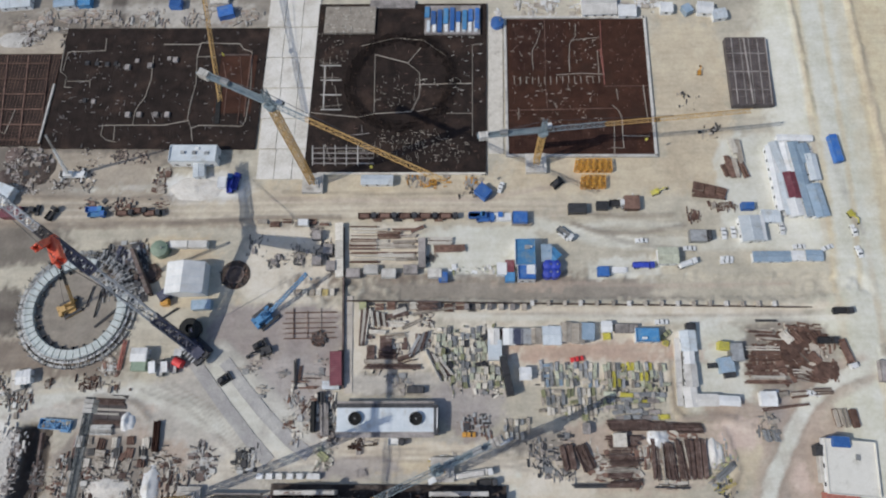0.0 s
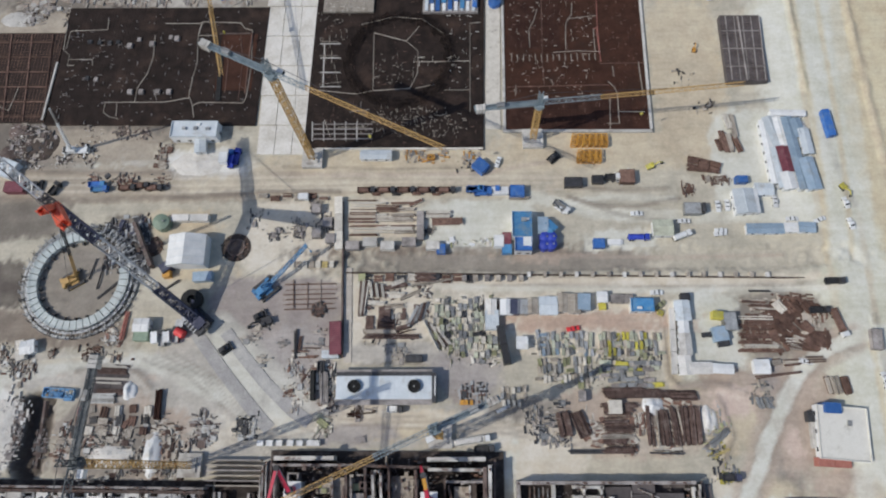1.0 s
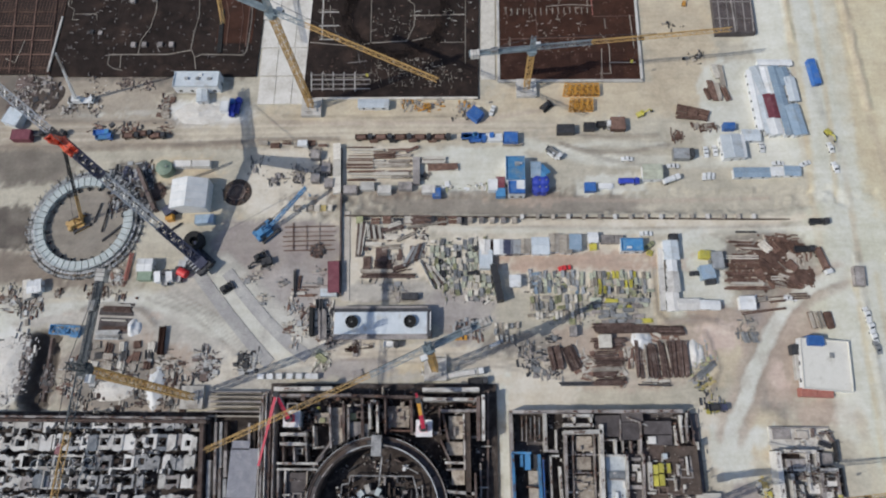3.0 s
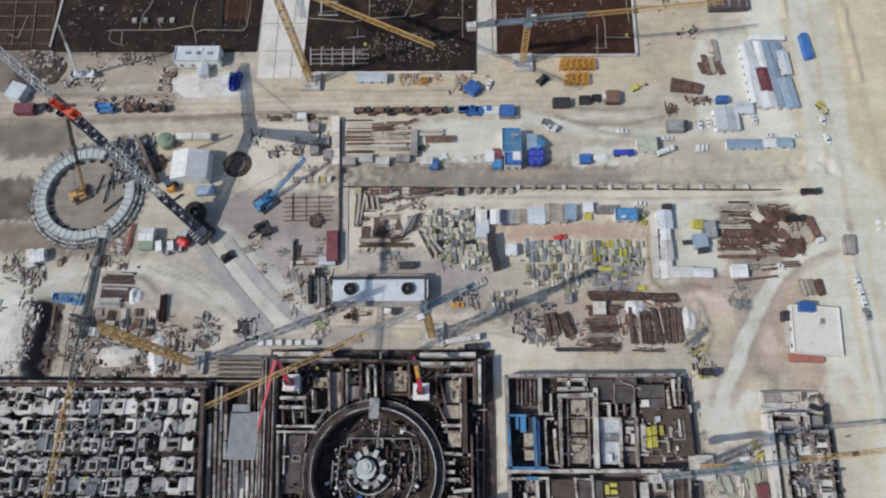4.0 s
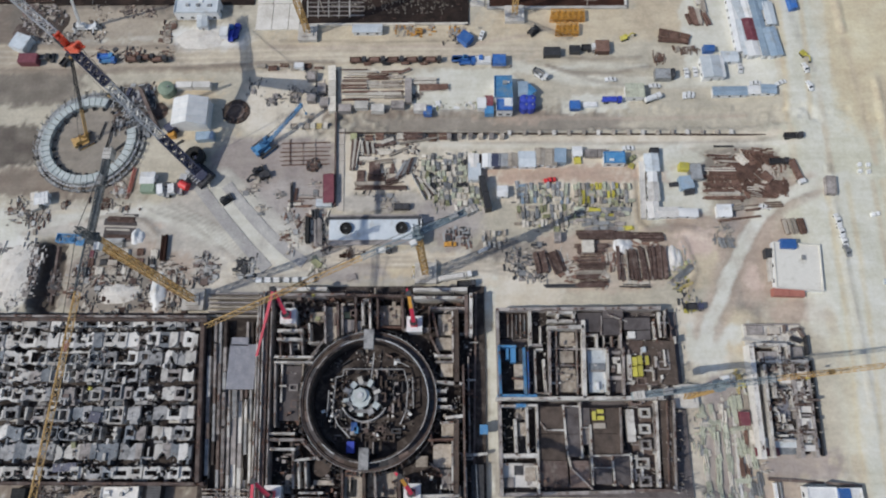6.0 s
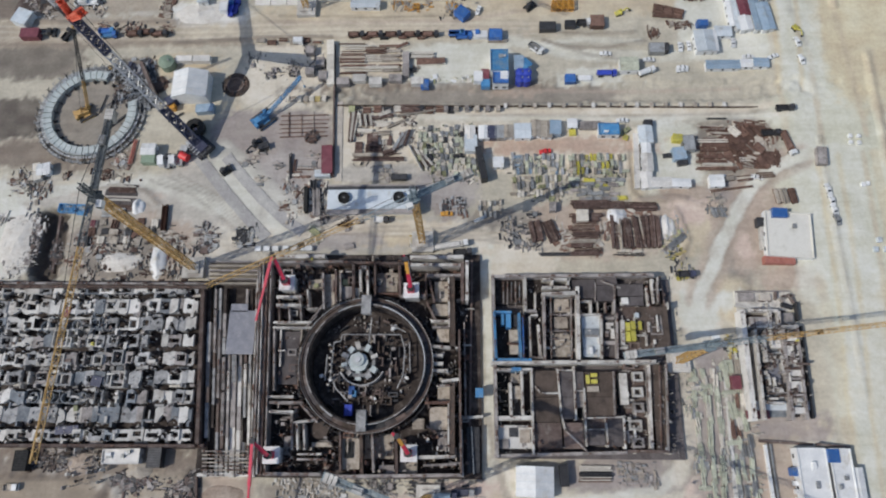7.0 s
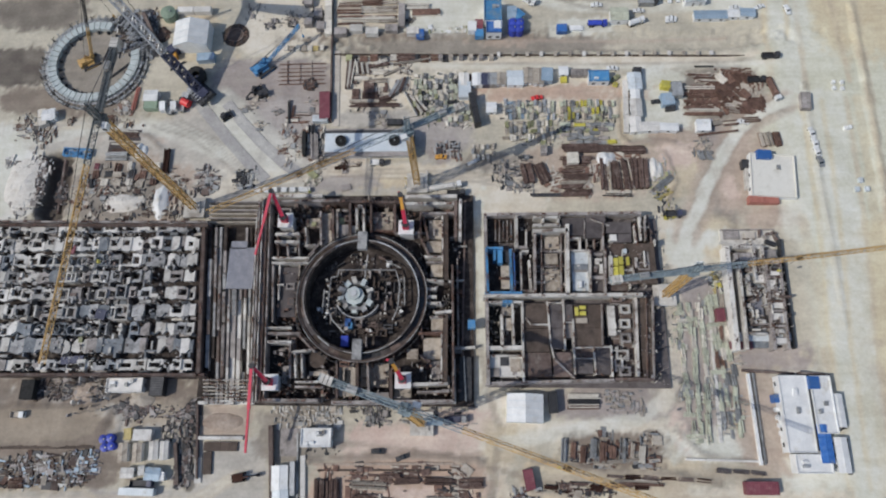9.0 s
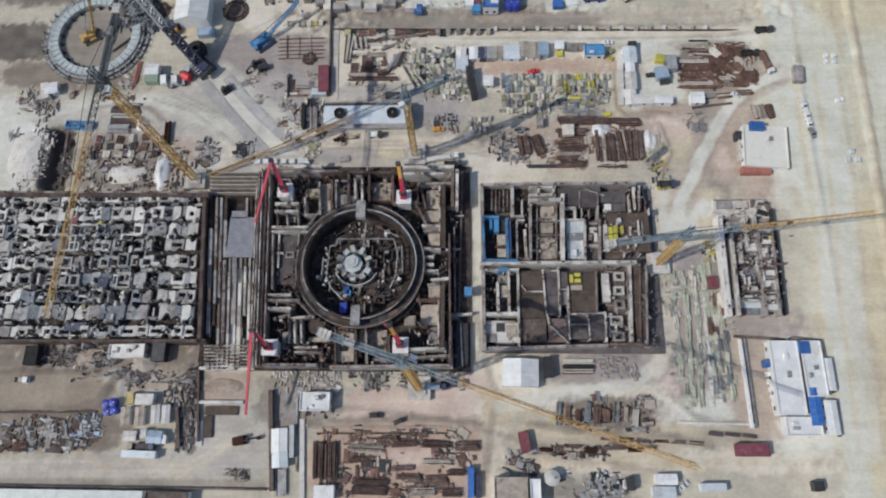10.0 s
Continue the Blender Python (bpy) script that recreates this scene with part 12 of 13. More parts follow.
for u in (-79.2, -75.5, -71.7, -67.5, -63.8, -59.8, -57.3):
    container(u, -3.0, 0, 2.4, 2.0, 1.8, "white_paint", "storage_crate", "small white crate along the reactor building")

# ---- west yard in front of the turbine hall ----
low_wall(-142.6, 25.3, -2.6, 14.5, 5.4, 0.3, "mauve_slab", "dusky concrete pad under the bar stacks")
bar_stack(-142.4, 25.2, -2.6, 12.6, 2.6, 0.9, "brown_bars", "low stack of brown bars on a pad", 21)
low_wall(-142.4, 18.4, -2.6, 14.0, 6.4, 0.3, "mauve_slab", "dusky concrete pad under the bar stacks")
bar_stack(-143.0, 20.4, -2.6, 11.0, 0.8, 0.7, "pale_timber", "low row of pale beams on a pad", 22)
bar_stack(-142.0, 17.0, -2.6, 11.4, 2.2, 0.9, "brown_bars", "low stack of brown bars on a pad", 23)
bar_stack(-144.5, 14.3, -0.3, 10.4, 4, 1.4, "steel", "grey stack of beams", 3)
heap(-134.4, 17.2, 3.2, 4.0, 2.6, "white_paint", "heap under a white sheet", 9)
bar_stack(-121.6, 11.9, -88.4, 12.2, 2.4, 1.6, "dark_rust", "dark tall stack of frames", 4)
truss_frame(-162.6, 16.4, -4, 12.5, 3.6, 1.6, "sky_blue", "bright blue steel bridge girder lying on the ground")
panel_stack(-164.0, 16.0, -4, 7.0, 3.0, 1.0, "sky_blue", "blue panels under the girder", 31)
panel_stack(-158.4, 14.6, -4, 4.4, 3.2, 1.0, "sky_blue", "blue panels under the girder", 32)
panel_stack(-152.6, 9.4, 86, 3.6, 2.6, 1.4, "maroon", "dark red crate before the hall", 33)
low_wall(-167.4, 0.4, -87.5, 26, 0.9, 0.6, "dark_concrete", "dark kerb beside the trench")
scatter(-166.6, -2, 5, 24, 60, ['dark_steel', 'grey_concrete', 'dark_concrete'], "dark rubble along the trench", 137, 0.6, 2.4)
scatter(-177, 2, 4.4, 26, 90, ['dark_steel', 'dark_concrete', 'grey_concrete'], "dark boulders along the trench", 138, 0.8, 2.6)
cabin(-177, 35.1, 9.3, 2.8, 5, 3, "white_paint", "white cabin on reddish earth")
container(-180.8, 31.5, 19.1, 3.5, 4, 2.8, "pale_timber", "shipping_container", "beige cabin on reddish earth")
yard("bars", -139.8, 5.6, 0, 6, 3, 5.4, 4, 4.5, 3, 1.4, ['rusty_steel', 'timber', 'dark_steel', 'pale_timber'], "short stack of timber and steel", 41, 0.12, 90)
heap(-138.7, -7.9, 10, 5, 1.5, "stone_heap", "heap of pale rubble before the hall", 11)
heap(-121.9, -6.9, 4, 9, 2.4, "white_paint", "heap under a white sheet before the hall", 12)
scatter(-137.3, -2.6, 52.3, 15.1, 200, ['timber', 'rusty_steel', 'steel', 'dark_steel'], "scrap before the turbine hall", 42, 0.6, 2.4)
scatter(-102.3, 2.8, 10.2, 13.1, 90, ['steel', 'dark_steel', 'dark_concrete', 'grey_concrete'], "heaped scaffold parts on the pale apron", 43, 0.8, 3)
scatter(-85.9, 3.3, 12, 9.8, 50, ['steel', 'dark_steel'], "heaped scaffold parts on the pale apron", 44, 0.6, 2.4)
heap(-185, 1.7, 9, 14, 1.5, "stone_heap", "long heap of white rubble", 13)
scatter(-184.1, 0.5, 23.3, 32.1, 120, ['stone_heap', 'pale_concrete', 'grey_concrete'], "broken white rubble on the dusty ground", 45, 0.6, 3)
scatter(-185.5, 28.5, 22.7, 18.4, 70, ['timber', 'rusty_steel', 'steel'], "scrap on reddish earth", 46, 0.6, 2.4)
cabin(-178.8, 34.6, 6.1, 4.4, 5, 3, "white_paint", "white cabin on reddish earth")
scatter(-181.1, 26.8, 9.5, 7, 30, ['timber', 'dark_steel'], "scrap beside the cabin", 47, 0.6, 2.4)
bulldozer(-97.1, 33.7, 35, "dark_steel", "dark tracked loader on the steel plates")
container(-181.7, 35.7, 11.2, 3.4, 4, 2.8, "pale_timber", "shipping_container", "beige cabin on the earth")
scatter(-153.6, 32.7, 37.8, 6.6, 60, ['rusty_steel', 'timber'], "scrap by the haul road", 48, 0.6, 2.4)

# ---- ground south of the nearer unit ----
tent(33.6, -95.8, -92, 10.8, 14, 5.2, "bright white storage tent beside the auxiliary building")
container(44.6, -93.5, -88, 8, 3, 3.4, "dark_steel", "shipping_container", "dark container beside the white tent")
bar_stack(56.7, -91.1, -0.1, 12.7, 2, 1.2, "rusty_steel", "dark stack of beams beside the tent", 0)
bar_stack(56.6, -93.1, -0.1, 12.6, 2, 1.2, "dark_steel", "dark stack of beams beside the tent", 1)
bar_stack(56.4, -95.1, -0.1, 12.6, 2, 1.2, "rusty_steel", "dark stack of beams beside the tent", 2)
scatter(73.7, -93.2, 17.7, 8.9, 70, ['steel', 'grey_concrete', 'timber'], "steel offcuts beside the auxiliary building", 60, 0.6, 2.4)
bar_stack(48, -111.4, -95.6, 9.2, 2.4, 1.2, "steel", "stack of brown and grey frames", 0)
bar_stack(51.7, -111.2, -97.2, 6.2, 2.4, 1.2, "rusty_steel", "stack of brown and grey frames", 1)
bar_stack(55.3, -112.7, -97.2, 6.6, 2.4, 1.2, "rusty_steel", "stack of brown and grey frames", 2)
bar_stack(59.1, -110.6, -97, 7.5, 2.4, 1.2, "steel", "stack of brown and grey frames", 3)
bar_stack(62.7, -112, -97, 7.9, 2.4, 1.2, "rusty_steel", "stack of brown and grey frames", 4)
bar_stack(66.4, -111.8, -99.2, 4.9, 2.4, 1.2, "rusty_steel", "stack of brown and grey frames", 5)
bar_stack(70.1, -111.4, -97.1, 9.2, 2.4, 1.2, "steel", "stack of brown and grey frames", 6)
bar_stack(73.8, -111.2, -98.6, 6.2, 2.4, 1.2, "rusty_steel", "stack of brown and grey frames", 7)
bar_stack(77.3, -112.7, -98.6, 6.6, 2.4, 1.2, "rusty_steel", "stack of brown and grey frames", 8)
scatter(66.9, -111.1, 39.1, 13.8, 160, ['steel', 'dark_steel', 'rusty_steel', 'timber'], "heaped steel frames in the yard", 61, 0.8, 3.5)
bar_stack(67.5, -115.2, 3.9, 21.7, 1.2, 0.9, "rusty_steel", "long row of bars", 4)
bar_stack(76.5, -123.4, -2.1, 10.6, 1.2, 0.8, "rusty_steel", "rusty row along the bank", 0)
bar_stack(74.4, -122.6, -1.3, 16.6, 1.2, 0.8, "rusty_steel", "rusty row along the bank", 1)
bar_stack(78.8, -121.7, -2.3, 9.8, 1.2, 0.8, "rusty_steel", "rusty row along the bank", 2)
bar_stack(76.5, -123.4, -1.4, 15.7, 1.2, 0.8, "rusty_steel", "rusty row along the bank", 3)
for k in range(7):
    bar_stack(42.5 + 5.6 * k, -124.6 + 0.5 * (k % 3), (k * 5 % 7 - 3) * 1.3, 5.4, 1.6 + 0.5 * (k % 2), 1.0, "brown_bars" if k % 3 else "dark_rust", "short stack of rusty profiles along the bank", k)
for k in range(6):
    bar_stack(66.5 + 6.6 * k, -120.6 - 0.25 * k, -3 + (k * 3 % 5 - 2), 6.0, 1.2 + 0.4 * (k % 3), 0.8, "dark_rust" if k % 2 else "dark_concrete", "dark row of beams on the bank", k + 10)
for k in range(3):
    bar_stack(107 + 6.4 * k, -118.6 - 0.5 * k, -6, 5.6, 1.8, 0.8, "mauve_slab", "dusky beams on the pale ground", k + 20)
scatter(62, -125.5, 40, 5, 90, ['brown_bars', 'dark_rust', 'timber', 'dark_steel'], "offcuts along the bank", 144, 0.6, 2.6)
low_wall(108.3, -114.8, -1.5, 29.8, 0.8, 0.8, "pale_concrete", "pale kerb wall on the dusty ground")
container(34.3, -121.7, -80.2, 7.3, 3.5, 3, "maroon", "shipping_container", "rust red container standing by the track")
scatter(31.9, -129.4, 13.9, 8.2, 70, ['dark_steel', 'steel', 'rusty_steel'], "dark parts in a heap", 62, 0.8, 3)
container(119.6, -124.5, 0.1, 11.9, 4.6, 3, "maroon", "shipping_container", "long dark red container by the pale road")
low_wall(121, -99.5, -89.4, 34.1, 0.9, 1.6, "white_paint", "long white pipeline on the earth")
low_wall(122.8, -99.4, -89.9, 34.2, 0.6, 1.2, "steel", "long grey pipeline on the earth")
yard("bars", 101.3, -68.2, 0, 3, 10, 4.2, 2.8, 5.5, 1.8, 1, ['pale_olive', 'pale_olive', 'pale_timber'], "stack of grey green pipes", 63, 0.1, 90)
yard("bars", 100.6, -94.9, 0, 3, 9, 3.3, 2.8, 5.5, 1.8, 1, ['pale_olive', 'pale_olive', 'pale_olive'], "stack of grey green pipes", 64, 0.1, 90)
yard("bars", 112.3, -65.9, 0, 3, 9, 2.3, 3.1, 5.5, 1.8, 1, ['pale_olive', 'pale_timber', 'rusty_steel'], "stack of grey profiles", 65, 0.1, 90)
yard("bars", 112.3, -93.3, 0, 3, 9, 2.9, 2.9, 5.5, 1.8, 1, ['pale_olive', 'pale_olive', 'steel'], "stack of grey green pipes", 66, 0.1, 90)
scatter(106.4, -78.1, 26.9, 60.7, 160, ['steel', 'pale_olive', 'pale_timber'], "loose pipes and frames in the pipe yard", 67, 0.6, 3)
container(112.8, -59.5, -0.3, 3.4, 5, 2.6, "maroon", "shipping_container", "rust brown container in the pipe yard")
panel_stack(113.2, -43.6, -80.7, 2.6, 2.4, 1.0, "yellow_ochre", "yellow frames in the pipe yard", 1)
panel_stack(114.6, -46.8, -78, 2.2, 1.8, 1.0, "yellow_paint", "yellow frames in the pipe yard", 2)
scatter(113.4, -47.5, 5.5, 13, 50, ['yellow_ochre', 'pale_olive', 'dark_steel', 'pale_concrete'], "yellow and grey frames in the pipe yard", 139, 0.5, 2.2)
low_wall(108.7, -80.1, -92.5, 56.8, 1.4, 0.5, "pale_concrete", "pale strip of paving slabs")

# ---- south eastern offices ----
flat_building(135.4, -97.9, -90.2, 28.2, 10.6, 4.5, "white_paint", "long white roofed office building", 3, 11)
flat_building(145.2, -94.6, -90.2, 21.2, 7.6, 4.3, "white_paint", "pale roofed office building", 3, 12)
flat_building(138.6, -115.9, -0.2, 13.2, 6.8, 4.2, "white_paint", "white roofed end block of the offices", 2, 18)
cabin(150.6, -96.8, -90.2, 11.6, 3.4, 3.4, "white_paint", "pale canopy beside the offices")
cabin(149.4, -112.8, -90.2, 12.0, 4.0, 3.2, "white_paint", "pale roofed lean-to beside the offices")
container(142.6, -86.6, -90.2, 4.6, 3.9, 5.4, "blue_paint", "roof_tank", "blue roof tank on the office building")
container(129.4, -92.2, -90.2, 2.9, 2.0, 4.0, "blue_paint", "entrance_porch", "blue entrance porch of the offices")
cabin(143.6, -108.8, -90.2, 13.2, 4.2, 4.6, "blue_paint", "blue roofed office wing")
for k in range(6):
    container(129.6 + 0.25 * k, -96.2 - 2.9 * k, -90.2, 1.6, 1.1, 2.2, "white_paint", "entrance_porch", "small white porch along the office wall")
# thin dark strip that puts the shade of the gap into a solid
low_wall(140.9, -97.6, -90.2, 27.6, 0.5, 4.9, "dark_steel", "dark strip for the shaded gap between the offices")
low_wall(145.2, -83.0, -4.9, 11.5, 0.9, 2.0, "dark_concrete", "dark boundary wall on the dusty ground")
# two dark strips painting the roofs' shadow edges, no real fence
low_wall(152.7, -97.4, -91.9, 12.4, 0.35, 2.6, "dark_steel", "dark strip painting the shadow edge beside the offices")
low_wall(152.0, -113.2, -91.9, 13.0, 0.35, 2.6, "dark_steel", "dark strip painting the shadow edge beside the offices")
low_wall(129.6, -81.9, -3.7, 21.4, 1.0, 0.9, "dark_concrete", "dark low wall on tan earth")
flat_building(141.4, 0.1, -95.0, 19.6, 18.5, 3, "hall_roof", "white flat roofed hall on the terrace", 1, 13)
container(138.4, 9.2, -3.7, 5.8, 3.8, 5.4, "blue_paint", "shipping_container", "blue roof unit of the white hall")
low_wall(136.8, -10.4, -3.7, 12, 3.2, 3, "orange_roof", "red tiled lean-to roof")
container(131.9, 0.4, -94, 11.1, 2.0, 2.4, "concrete", "shipping_container", "narrow grey annexe of the hall")
container(131.6, 6.3, -91.3, 3.8, 3, 3, "dark_steel", "shipping_container", "dark steel gate of the hall")
cabin(86.3, -135.0, 0.2, 7.6, 3.2, 3, "white_paint", "white cabin by the southern road")
cabin(85.1, -139.6, -1.0, 8.0, 3.6, 3, "pale_roof", "pale roofed cabin by the southern road")
container(103.5, -137.8, 1.0, 9.2, 2.9, 2.8, "pale_roof", "shipping_container", "grey container by the southern road")
container(141.1, -137.2, 4.0, 3.6, 3.4, 3, "dark_steel", "shipping_container", "dark container by the eastern road")
car(92.6, -137.6, 40, "white_paint", "white pickup parked on the bare earth")
container(73.2, -136.6, -88, 4.6, 2.8, 3, "dark_steel", "shipping_container", "dark machine by the southern road")
flat_building(28.6, -141.6, 0.2, 12.4, 14.4, 5, "tan_deck", "beige flat roofed store", 0, 15)
flat_building(37.6, -141.6, 0.2, 3.8, 13.4, 5, "white_paint", "white flat roofed store", 0, 16)
tank(44.0, -134.6, 2.9, 3.6, "pale_concrete", "pale round tank beside the southern stores")
scatter(58.2, -136.6, 28.5, 10.4, 120, ['steel', 'white_paint', 'dark_steel', 'timber'], "parts beside the southern stores", 68, 0.6, 3)

# ---- southern bar yard ----
for k in range(9):
    bar_stack(-46.2 + 1.12 * k, -128.5, -88.0, 14.2 - 0.3 * (k % 3), 0.95, 1.7, "brown_bars", "upright row of brown bars", k)
STACKS = ((-26.4, -124.2, 14.2, 3.2), (-27.5, -128.2, 9.5, 2.0), (-18.0, -120.6, 8.0, 1.8), (-11.5, -122.4, 10.5, 2.6), (0.2, -122.6, 11.0, 2.8), (0.8, -129.2, 11.6, 2.3), (-12.5, -131.4, 8.6, 2.0),
          (-24.6, -137.8, 14.0, 6.4), (-10.0, -134.8, 9.4, 2.6), (0.6, -135.4, 8.6, 3.0), (-4.5, -139.8, 10.0, 3.0), (8.0, -133.0, 7.0, 2.2), (6.6, -140.0, 7.6, 3.2), (12.6, -123.3, 9.6, 3.8))
for k, (u, v, l, w) in enumerate(STACKS):
    bar_stack(u, v, (k * 37 % 7 - 3) * 0.6, l, w, 1.0 + 0.3 * (k % 3), "brown_bars" if k % 5 else "timber", "stack of brown bars in the yard", k)
low_wall(-20.8, -116.4, 0.4, 54, 0.9, 0.5, "brown_soil", "trodden brown earth edge of the bar yard")
low_wall(-16.0, -118.6, 0.2, 60, 0.7, 0.4, "brown_slab", "dark timber edge of the bar yard")
container(13.8, -136.2, -90.7, 10.8, 2.2, 2.8, "blue_paint", "shipping_container", "narrow blue container beside the bar yard")
container(16.4, -137.4, -90.2, 8.8, 1.6, 2.2, "navy_paint", "shipping_container", "dark blue container beside the bar yard")
scatter(-15, -129.1, 60, 25.7, 230, ['brown_bars', 'brown_bars', 'rusty_steel', 'timber', 'dark_steel'], "bar offcuts over the southern yard", 69, 0.8, 4)
container(-41.4, -140.1, 0.2, 7.5, 5, 3, "white_paint", "shipping_container", "white cabin at the bar yard")
cabin(-59.6, -121.4, -86.5, 8.4, 5.6, 3.2, "white_paint", "white roofed cabin by the bar yard")
cabin(-58.9, -128.4, -86.5, 5.2, 5.4, 3.2, "pale_roof", "pale roofed cabin by the bar yard")
container(-55.0, -121.6, -86.8, 12.0, 1.7, 2.6, "pale_steel", "shipping_container", "narrow pale steel container by the kerb")
low_wall(-57.4, -108.4, 0, 7.6, 10.4, 0.3, "grey_concrete", "grey slab beside the plant room")
low_wall(-53.6, -119.0, -86.5, 28, 0.6, 1.0, "steel", "grey pipe run along the kerb")
bar_stack(-58.6, -136.6, -86.5, 10.0, 4.6, 1.0, "steel", "grey stack of frames", 9)
low_wall(-50.9, -128.2, -86.4, 30, 1.8, 1.0, "pale_concrete", "pale concrete kerb along the bar yard")
low_wall(-63.1, -121, -84.6, 37.8, 1.6, 2.5, "dark_concrete", "dark wall along the lorry road")
flat_building(-46.5, -106.8, 0, 11.6, 7.0, 4, "white_paint", "white roofed plant room", 5, 17)
scatter(-51.8, -99.2, 27.2, 10, 120, ['pale_concrete', 'steel', 'timber'], "parts along the reactor building", 70, 0.6, 2.4)
scatter(-13.5, -98.1, 54, 7.8, 120, ['dark_steel', 'steel', 'grey_concrete'], "parts along the reactor building", 71, 0.6, 2.4)
truck(0.1, -101, 0, "navy_paint", "blue_grey_roof", "dark blue mixer truck", 9, True, "")
truck(6.7, -99.9, 0, "steel", "navy_paint", "grey pump truck on the dusty ground", 9, False, "")
car(-23, -111.8, 0, "dark_steel", "dark car on pinkish earth")
car(-13.5, -113.9, 20, "dark_steel", "dark car on pinkish earth")
scatter(-44.3, -111.2, 13.4, 3.2, 20, ['dark_steel'], "small dark parts on the dusty ground", 72, 0.5, 1.2)

# ---- south western yard ----
container(-114.5, -105.9, 0, 7.2, 4.2, 3.0, "pale_concrete", "site_cabin", "white plant cabin on the dusty ground")
cabin(-121.2, -112.4, -86, 6.6, 2.9, 3.0, "tan_deck", "beige roofed cabin on the dusty ground")
cabin(-115.6, -112.4, -86, 6.6, 3.0, 3.0, "tan_deck", "beige roofed cabin on the dusty ground")
cabin(-109.3, -111.6, -86, 6.4, 2.9, 3.0, "pale_concrete", "pale roofed cabin on the dusty ground")
cabin(-105.2, -111.6, -86, 6.4, 2.6, 3.0, "pale_concrete", "pale roofed cabin on the dusty ground")
cabin(-118.4, -119.8, 0.1, 4.6, 3.2, 2.8, "pale_concrete", "pale roofed cabin on the dusty ground")
container(-113.2, -118.9, -88, 3.6, 2.4, 2.6, "steel", "shipping_container", "grey steel container beside the cabins")
cabin(-108.6, -120.2, -4, 5.4, 4.2, 2.8, "blue_grey_roof", "grey roofed cabin on the dusty ground")
container(-114.0, -126.6, -1.6, 13.4, 2.6, 2.8, "pale_roof", "shipping_container", "long pale blue container")
container(-120.3, -105.5, -84, 4.2, 2.8, 3.0, "yellow_ochre", "generator", "yellow generator beside the cabins")
truck(-112.8, -123.7, 0, "navy_paint", "dark_steel", "dark lorry beside the cabins", 9, False, "")
container(-105.0, -121.0, -86, 3.2, 1.8, 2.6, "white_paint", "shipping_container", "white container beside the cabins")
scatter(-104, -105, 10, 10, 70, ['dark_steel', 'grey_concrete', 'timber'], "dark parts stacked beside the cabins", 78, 0.6, 2.2)
scatter(-98.1, -111.5, 5.6, 28, 150, ['dark_steel', 'grey_concrete', 'dark_concrete'], "scaffold tubes and rubble along the trench", 79, 0.5, 2.6)
container(-163.1, -88.5, -90, 7.6, 5.2, 3.6, "rubber_and_shade", "plant_housing", "black plant housing beside the turbine hall")
truck(-166.0, -98.2, 0, "white_paint", "timber", "small white lorry on the tan terrace", 6.0, False, "")
heap(-141.1, -89.3, 7.0, 4.6, 1.6, "brown_soil", "brown earth bank beside the turbine hall", 23)
# low dark strip added for the shadow at the terrace foot
low_wall(-156, -110.4, 0.4, 44, 1.4, 0.7, "brown_slab", "dark strip painting the bank shadow below the tan terrace")
scatter(-153.6, -88.2, 20, 8.6, 120, ['grey_concrete', 'dark_concrete', 'dark_steel', 'brown_slab'], "rubble and boards along the turbine hall", 80, 0.5, 2.2)
scatter(-122.1, -95.4, 12, 8, 70, ['grey_concrete', 'dark_concrete', 'dark_steel'], "rubble below the plant room", 81, 0.5, 2.2)
tank(-129.9, -107.4, 1.6, 2.6, "deep_blue", "deep blue round tank in a cluster")
tank(-127.2, -107, 1.6, 2.6, "deep_blue", "deep blue round tank in a cluster")
tank(-128.9, -110.5, 1.6, 2.6, "deep_blue", "deep blue round tank in a cluster")
tank(-126.5, -110, 1.6, 2.6, "deep_blue", "deep blue round tank in a cluster")
scatter(-151.5, -118.9, 40, 12.4, 330, ['steel', 'blue_grey_roof', 'timber', 'dark_steel', 'rusty_steel', 'grey_concrete', 'dark_concrete', 'brown_slab'], "scaffold parts and crates in the yard", 73, 0.7, 3)
bar_stack(-162.1, -123.7, 0.1, 6.3, 4, 1.4, "rusty_steel", "stack of brown bars", 3)
scatter(-138.0, -117.4, 11, 11, 90, ['navy_paint', 'blue_grey_roof', 'timber', 'dark_steel'], "blue and grey crates", 74, 0.6, 2.4)
flat_building(-124.2, -86.9, 1.0, 14.6, 5.6, 3.0, "pale_concrete", "pale roofed plant room at the hall", 6, 19)
container(-111.0, -87.2, -90.1, 7.6, 5.2, 4, "dark_steel", "shipping_container", "dark plant room at the hall")
scatter(-143, -88.3, 23.4, 9.2, 90, ['timber', 'grey_concrete', 'dark_steel'], "parts along the turbine hall", 75, 0.6, 2.4)
scatter(-112.4, -98, 32.2, 7.8, 120, ['grey_concrete', 'dark_concrete', 'dark_steel'], "parts along the trench", 76, 0.6, 2.4)
low_wall(-93.4, -108, -84, 28, 0.8, 1.6, "dark_concrete", "dark wall of the earth square")
scatter(-97, -108, 5, 32, 130, ['dark_steel', 'dark_concrete', 'grey_concrete', 'rubber_and_shade'], "dark scaffold tubes in the trench", 143, 0.5, 2.8)
low_wall(-84.3, -106.9, 0, 17.6, 1.2, 1.6, "pale_concrete", "pale edge wall of the earth square")
low_wall(-83.5, -93.6, -0.1, 22.4, 1.2, 1.6, "pale_concrete", "pale edge wall of the earth square")
low_wall(-100.4, -116.2, -80, 15.4, 1.2, 2, "dark_concrete", "dark trench wall on the dusty ground")
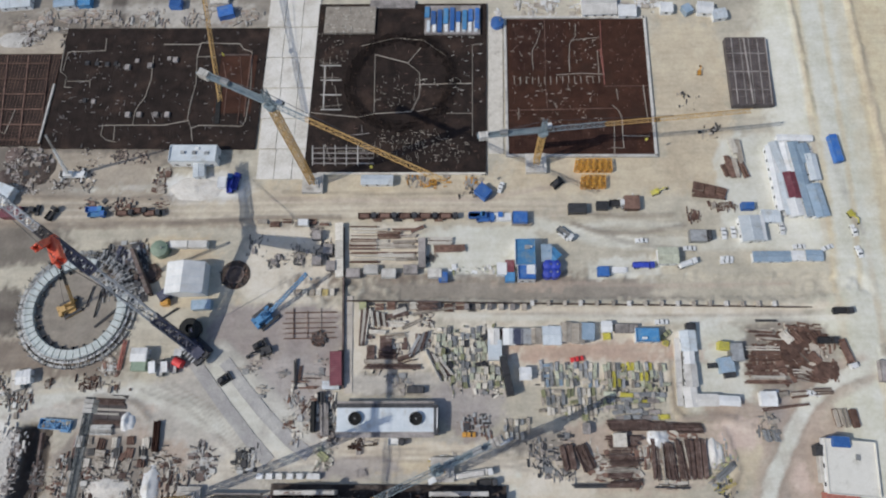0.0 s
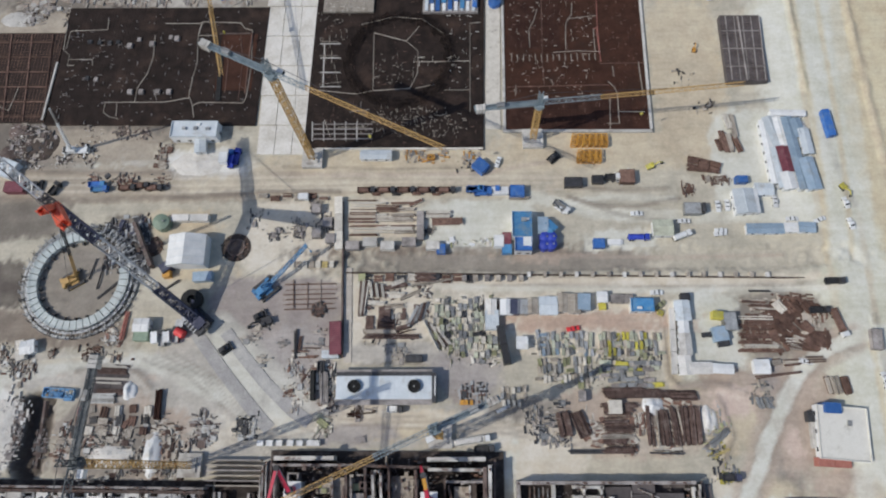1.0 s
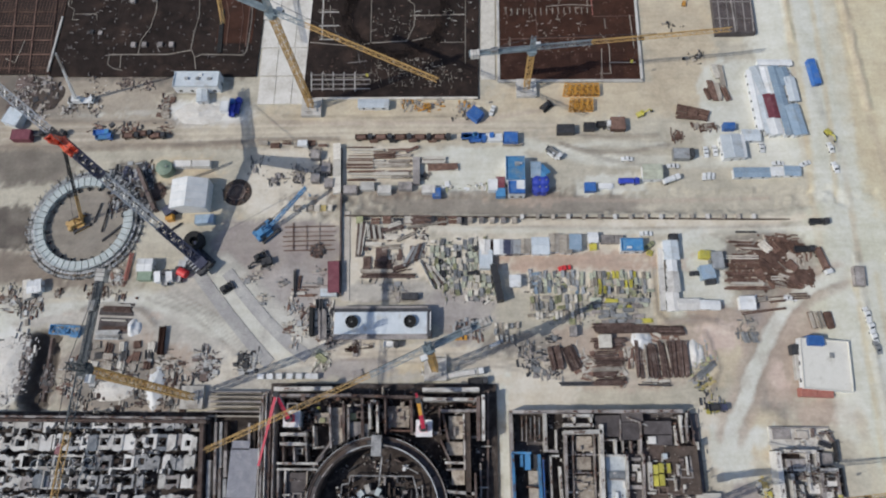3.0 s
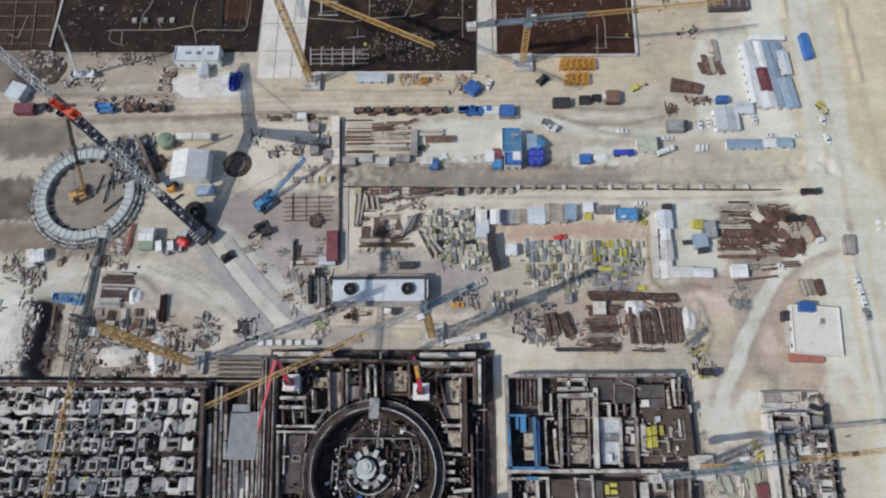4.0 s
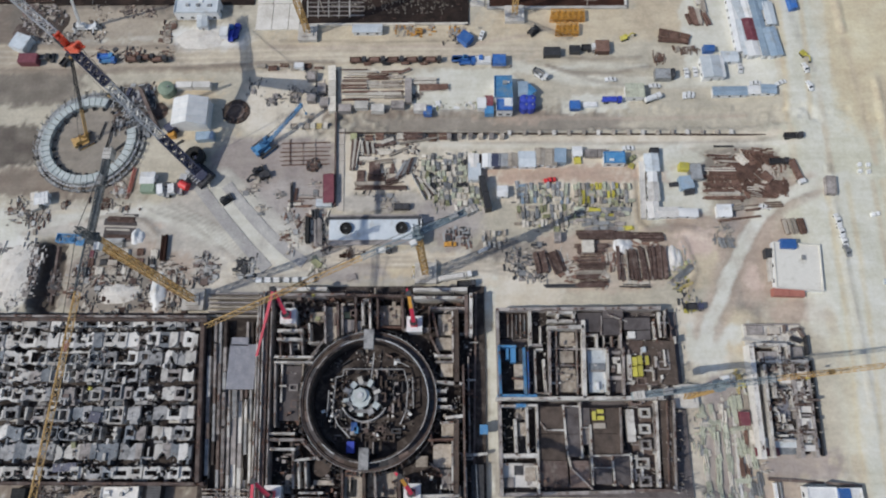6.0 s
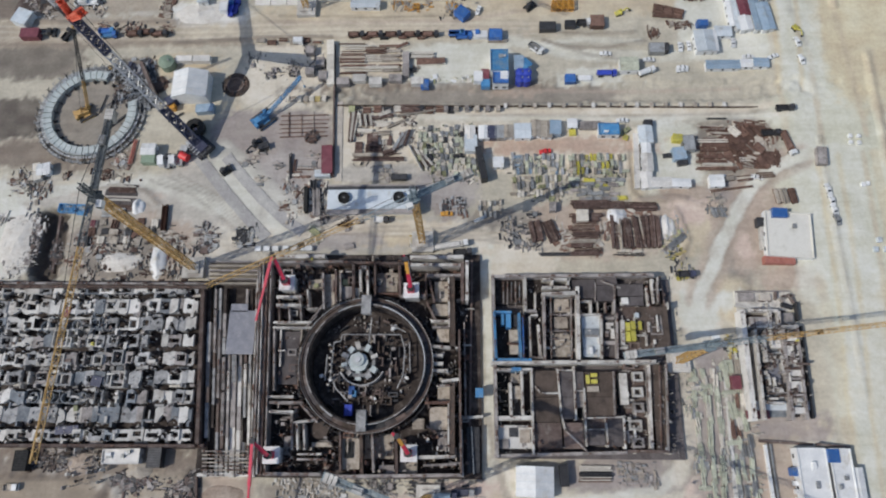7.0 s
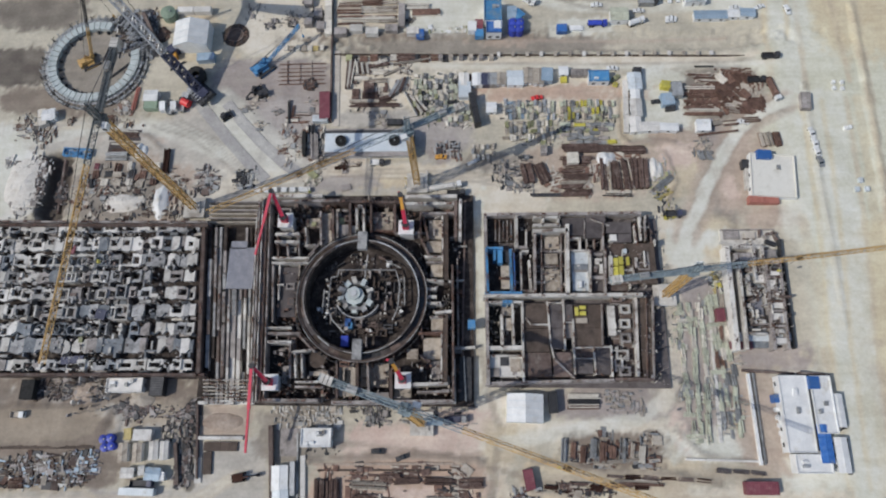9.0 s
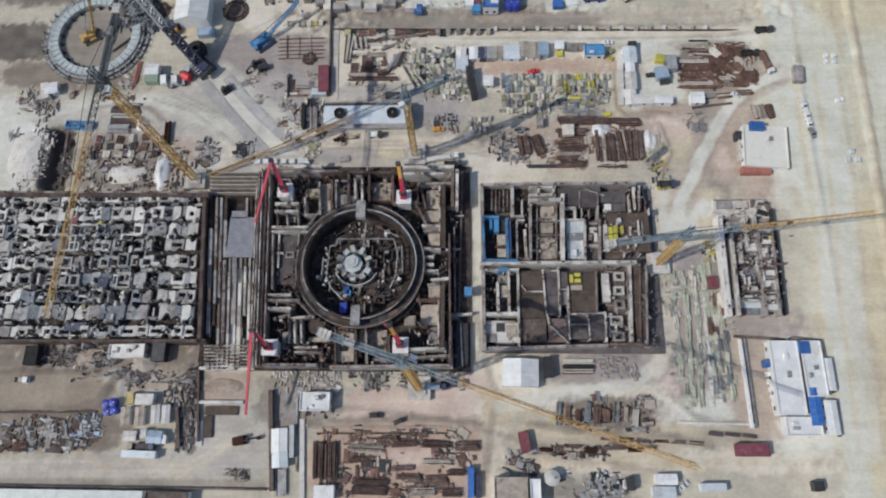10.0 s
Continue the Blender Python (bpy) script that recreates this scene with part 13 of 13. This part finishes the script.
low_wall(-84.2, -110.1, 0, 13.2, 3.4, 0.9, "brown_slab", "dark brown slab edge of the earth square")
low_wall(-88.7, -116.2, -86, 8.4, 3.2, 0.9, "brown_slab", "dark brown slab edge of the earth square")
low_wall(-92.1, -118.8, -86, 9.4, 2.6, 0.6, "pale_concrete", "pale slab beside the brown slab edge")
excavator(-75.5, -121.4, 10, "dark_rust", "rust brown tracked excavator by the lorry road", 1.1)
scatter(-78.9, -133.9, 15.3, 4.1, 40, ['timber', 'dark_steel'], "scrap beside the lorry road", 77, 0.6, 2.4)
low_wall(-123.9, -138.6, -0.6, 120.4, 0.6, 1.4, "dark_concrete", "long dark wall along the lorry road")
flat_building(-143.7, -149.4, -0.6, 67.4, 20, 3, "liner_paint", "long white roofed hall", 3, 21)
flat_building(-100.7, -149, -1.8, 16.2, 18, 3.5, "dark_concrete", "dark roofed hall on the dusty ground", 3, 22)
heap(-117.9, -91.8, 6, 4, 2, "timber", "heap of sawn timber", 14)
heap(-84.6, -100.8, 9, 3.5, 1.2, "brown_soil", "low heap of brown earth", 15)

# ---- north edge ----
heap(-216.5, 198, 11, 5, 0.8, "concrete", "low heap of grey rubble beyond the slab", 16)
scatter(-206, 200, 34, 12, 120, ['grey_concrete', 'concrete', 'timber', 'brown_slab'], "rubble beyond the slab", 142, 0.6, 2.4)
container(-114.5, 209.9, 13.6, 7.5, 6, 3, "blue_paint", "shipping_container", "blue container beyond the slab")
container(-185.5, 217.4, 3.5, 6.2, 5, 3, "sky_blue", "shipping_container", "blue containers beyond the slab")
container(-139.8, 215.6, -1.6, 5.6, 5, 3, "blue_paint", "shipping_container", "blue container beyond the slab")
cabin(-220.2, 218.6, 4.1, 15.0, 7, 3, "pale_roof", "pale roofed cabin beyond the slab")
cabin(-195.5, 218.0, 5.3, 10, 6, 3, "blue_grey_roof", "blue grey roofed cabin beyond the slab")
scatter(-161.5, 210.3, 133, 12.6, 260, ['concrete', 'timber', 'grey_concrete', 'brown_soil'], "parts and crates beyond the slabs", 80, 0.8, 3.5)
scatter(54.7, 209.3, 86, 9.1, 120, ['pale_concrete', 'white_paint', 'timber'], "parts beyond the rusty slab", 81, 0.8, 3.5)
cabin(77.8, 204.9, -1.6, 7.9, 6, 3, "white_paint", "white cabin beyond the slab")
cabin(96.4, 206.3, -1.6, 5.3, 5, 3, "white_paint", "white cabin beyond the slab")
cabin(114.3, 205.5, -6.8, 7, 6, 3, "white_paint", "white cabin beyond the slab")
cabin(120.4, 202, 7.3, 6.2, 5, 3, "pale_roof", "pale cabin beyond the slab")
container(106, 205.4, -60.8, 4.5, 4, 3, "blue_grey_roof", "shipping_container", "blue container beyond the slab")
tank(16.5, 200.2, 3, 3, "blue_paint", "blue round tank beside the path")
cabin(64.8, 208.2, 0.7, 16, 10, 3, "pale_concrete", "pale slab roofed store")
excavator(108.1, 171.6, 80, "orange_paint", "orange excavator on the sandy terrace", 0.55)
scatter(106.1, 158.4, 17.6, 55.3, 25, ['dark_steel', 'timber'], "small parts on the sandy terrace", 82, 0.6, 1.6)

# ---- east edge ----
container(177.5, -2.4, -0.6, 1.6, 2, 1.4, "pale_roof", "storage_crate", "small white crate on the eastern plain")
container(175.4, -6.5, -0.6, 1.6, 2, 1.4, "pale_roof", "storage_crate", "small white crate on the eastern plain")
container(179.5, -6.5, -0.6, 1.6, 2, 1.4, "pale_roof", "storage_crate", "small white crate on the eastern plain")
container(174.8, 45, -0.9, 1.3, 1.6, 1.2, "white_paint", "storage_crate", "small white crate on the eastern plain")
container(178.4, 44.9, -0.9, 1.3, 1.6, 1.2, "white_paint", "storage_crate", "small white crate on the eastern plain")
container(174.5, 42, -0.9, 1.3, 1.6, 1.2, "white_paint", "storage_crate", "small white crate on the eastern plain")
container(178, 41.7, -0.9, 1.3, 1.6, 1.2, "white_paint", "storage_crate", "small white crate on the eastern plain")
container(175.9, 22.2, -0.8, 1.3, 1.6, 1.2, "white_paint", "storage_crate", "small white crate on the eastern plain")
container(177.9, 22.7, -0.8, 1.3, 1.6, 1.2, "white_paint", "storage_crate", "small white crate on the eastern plain")
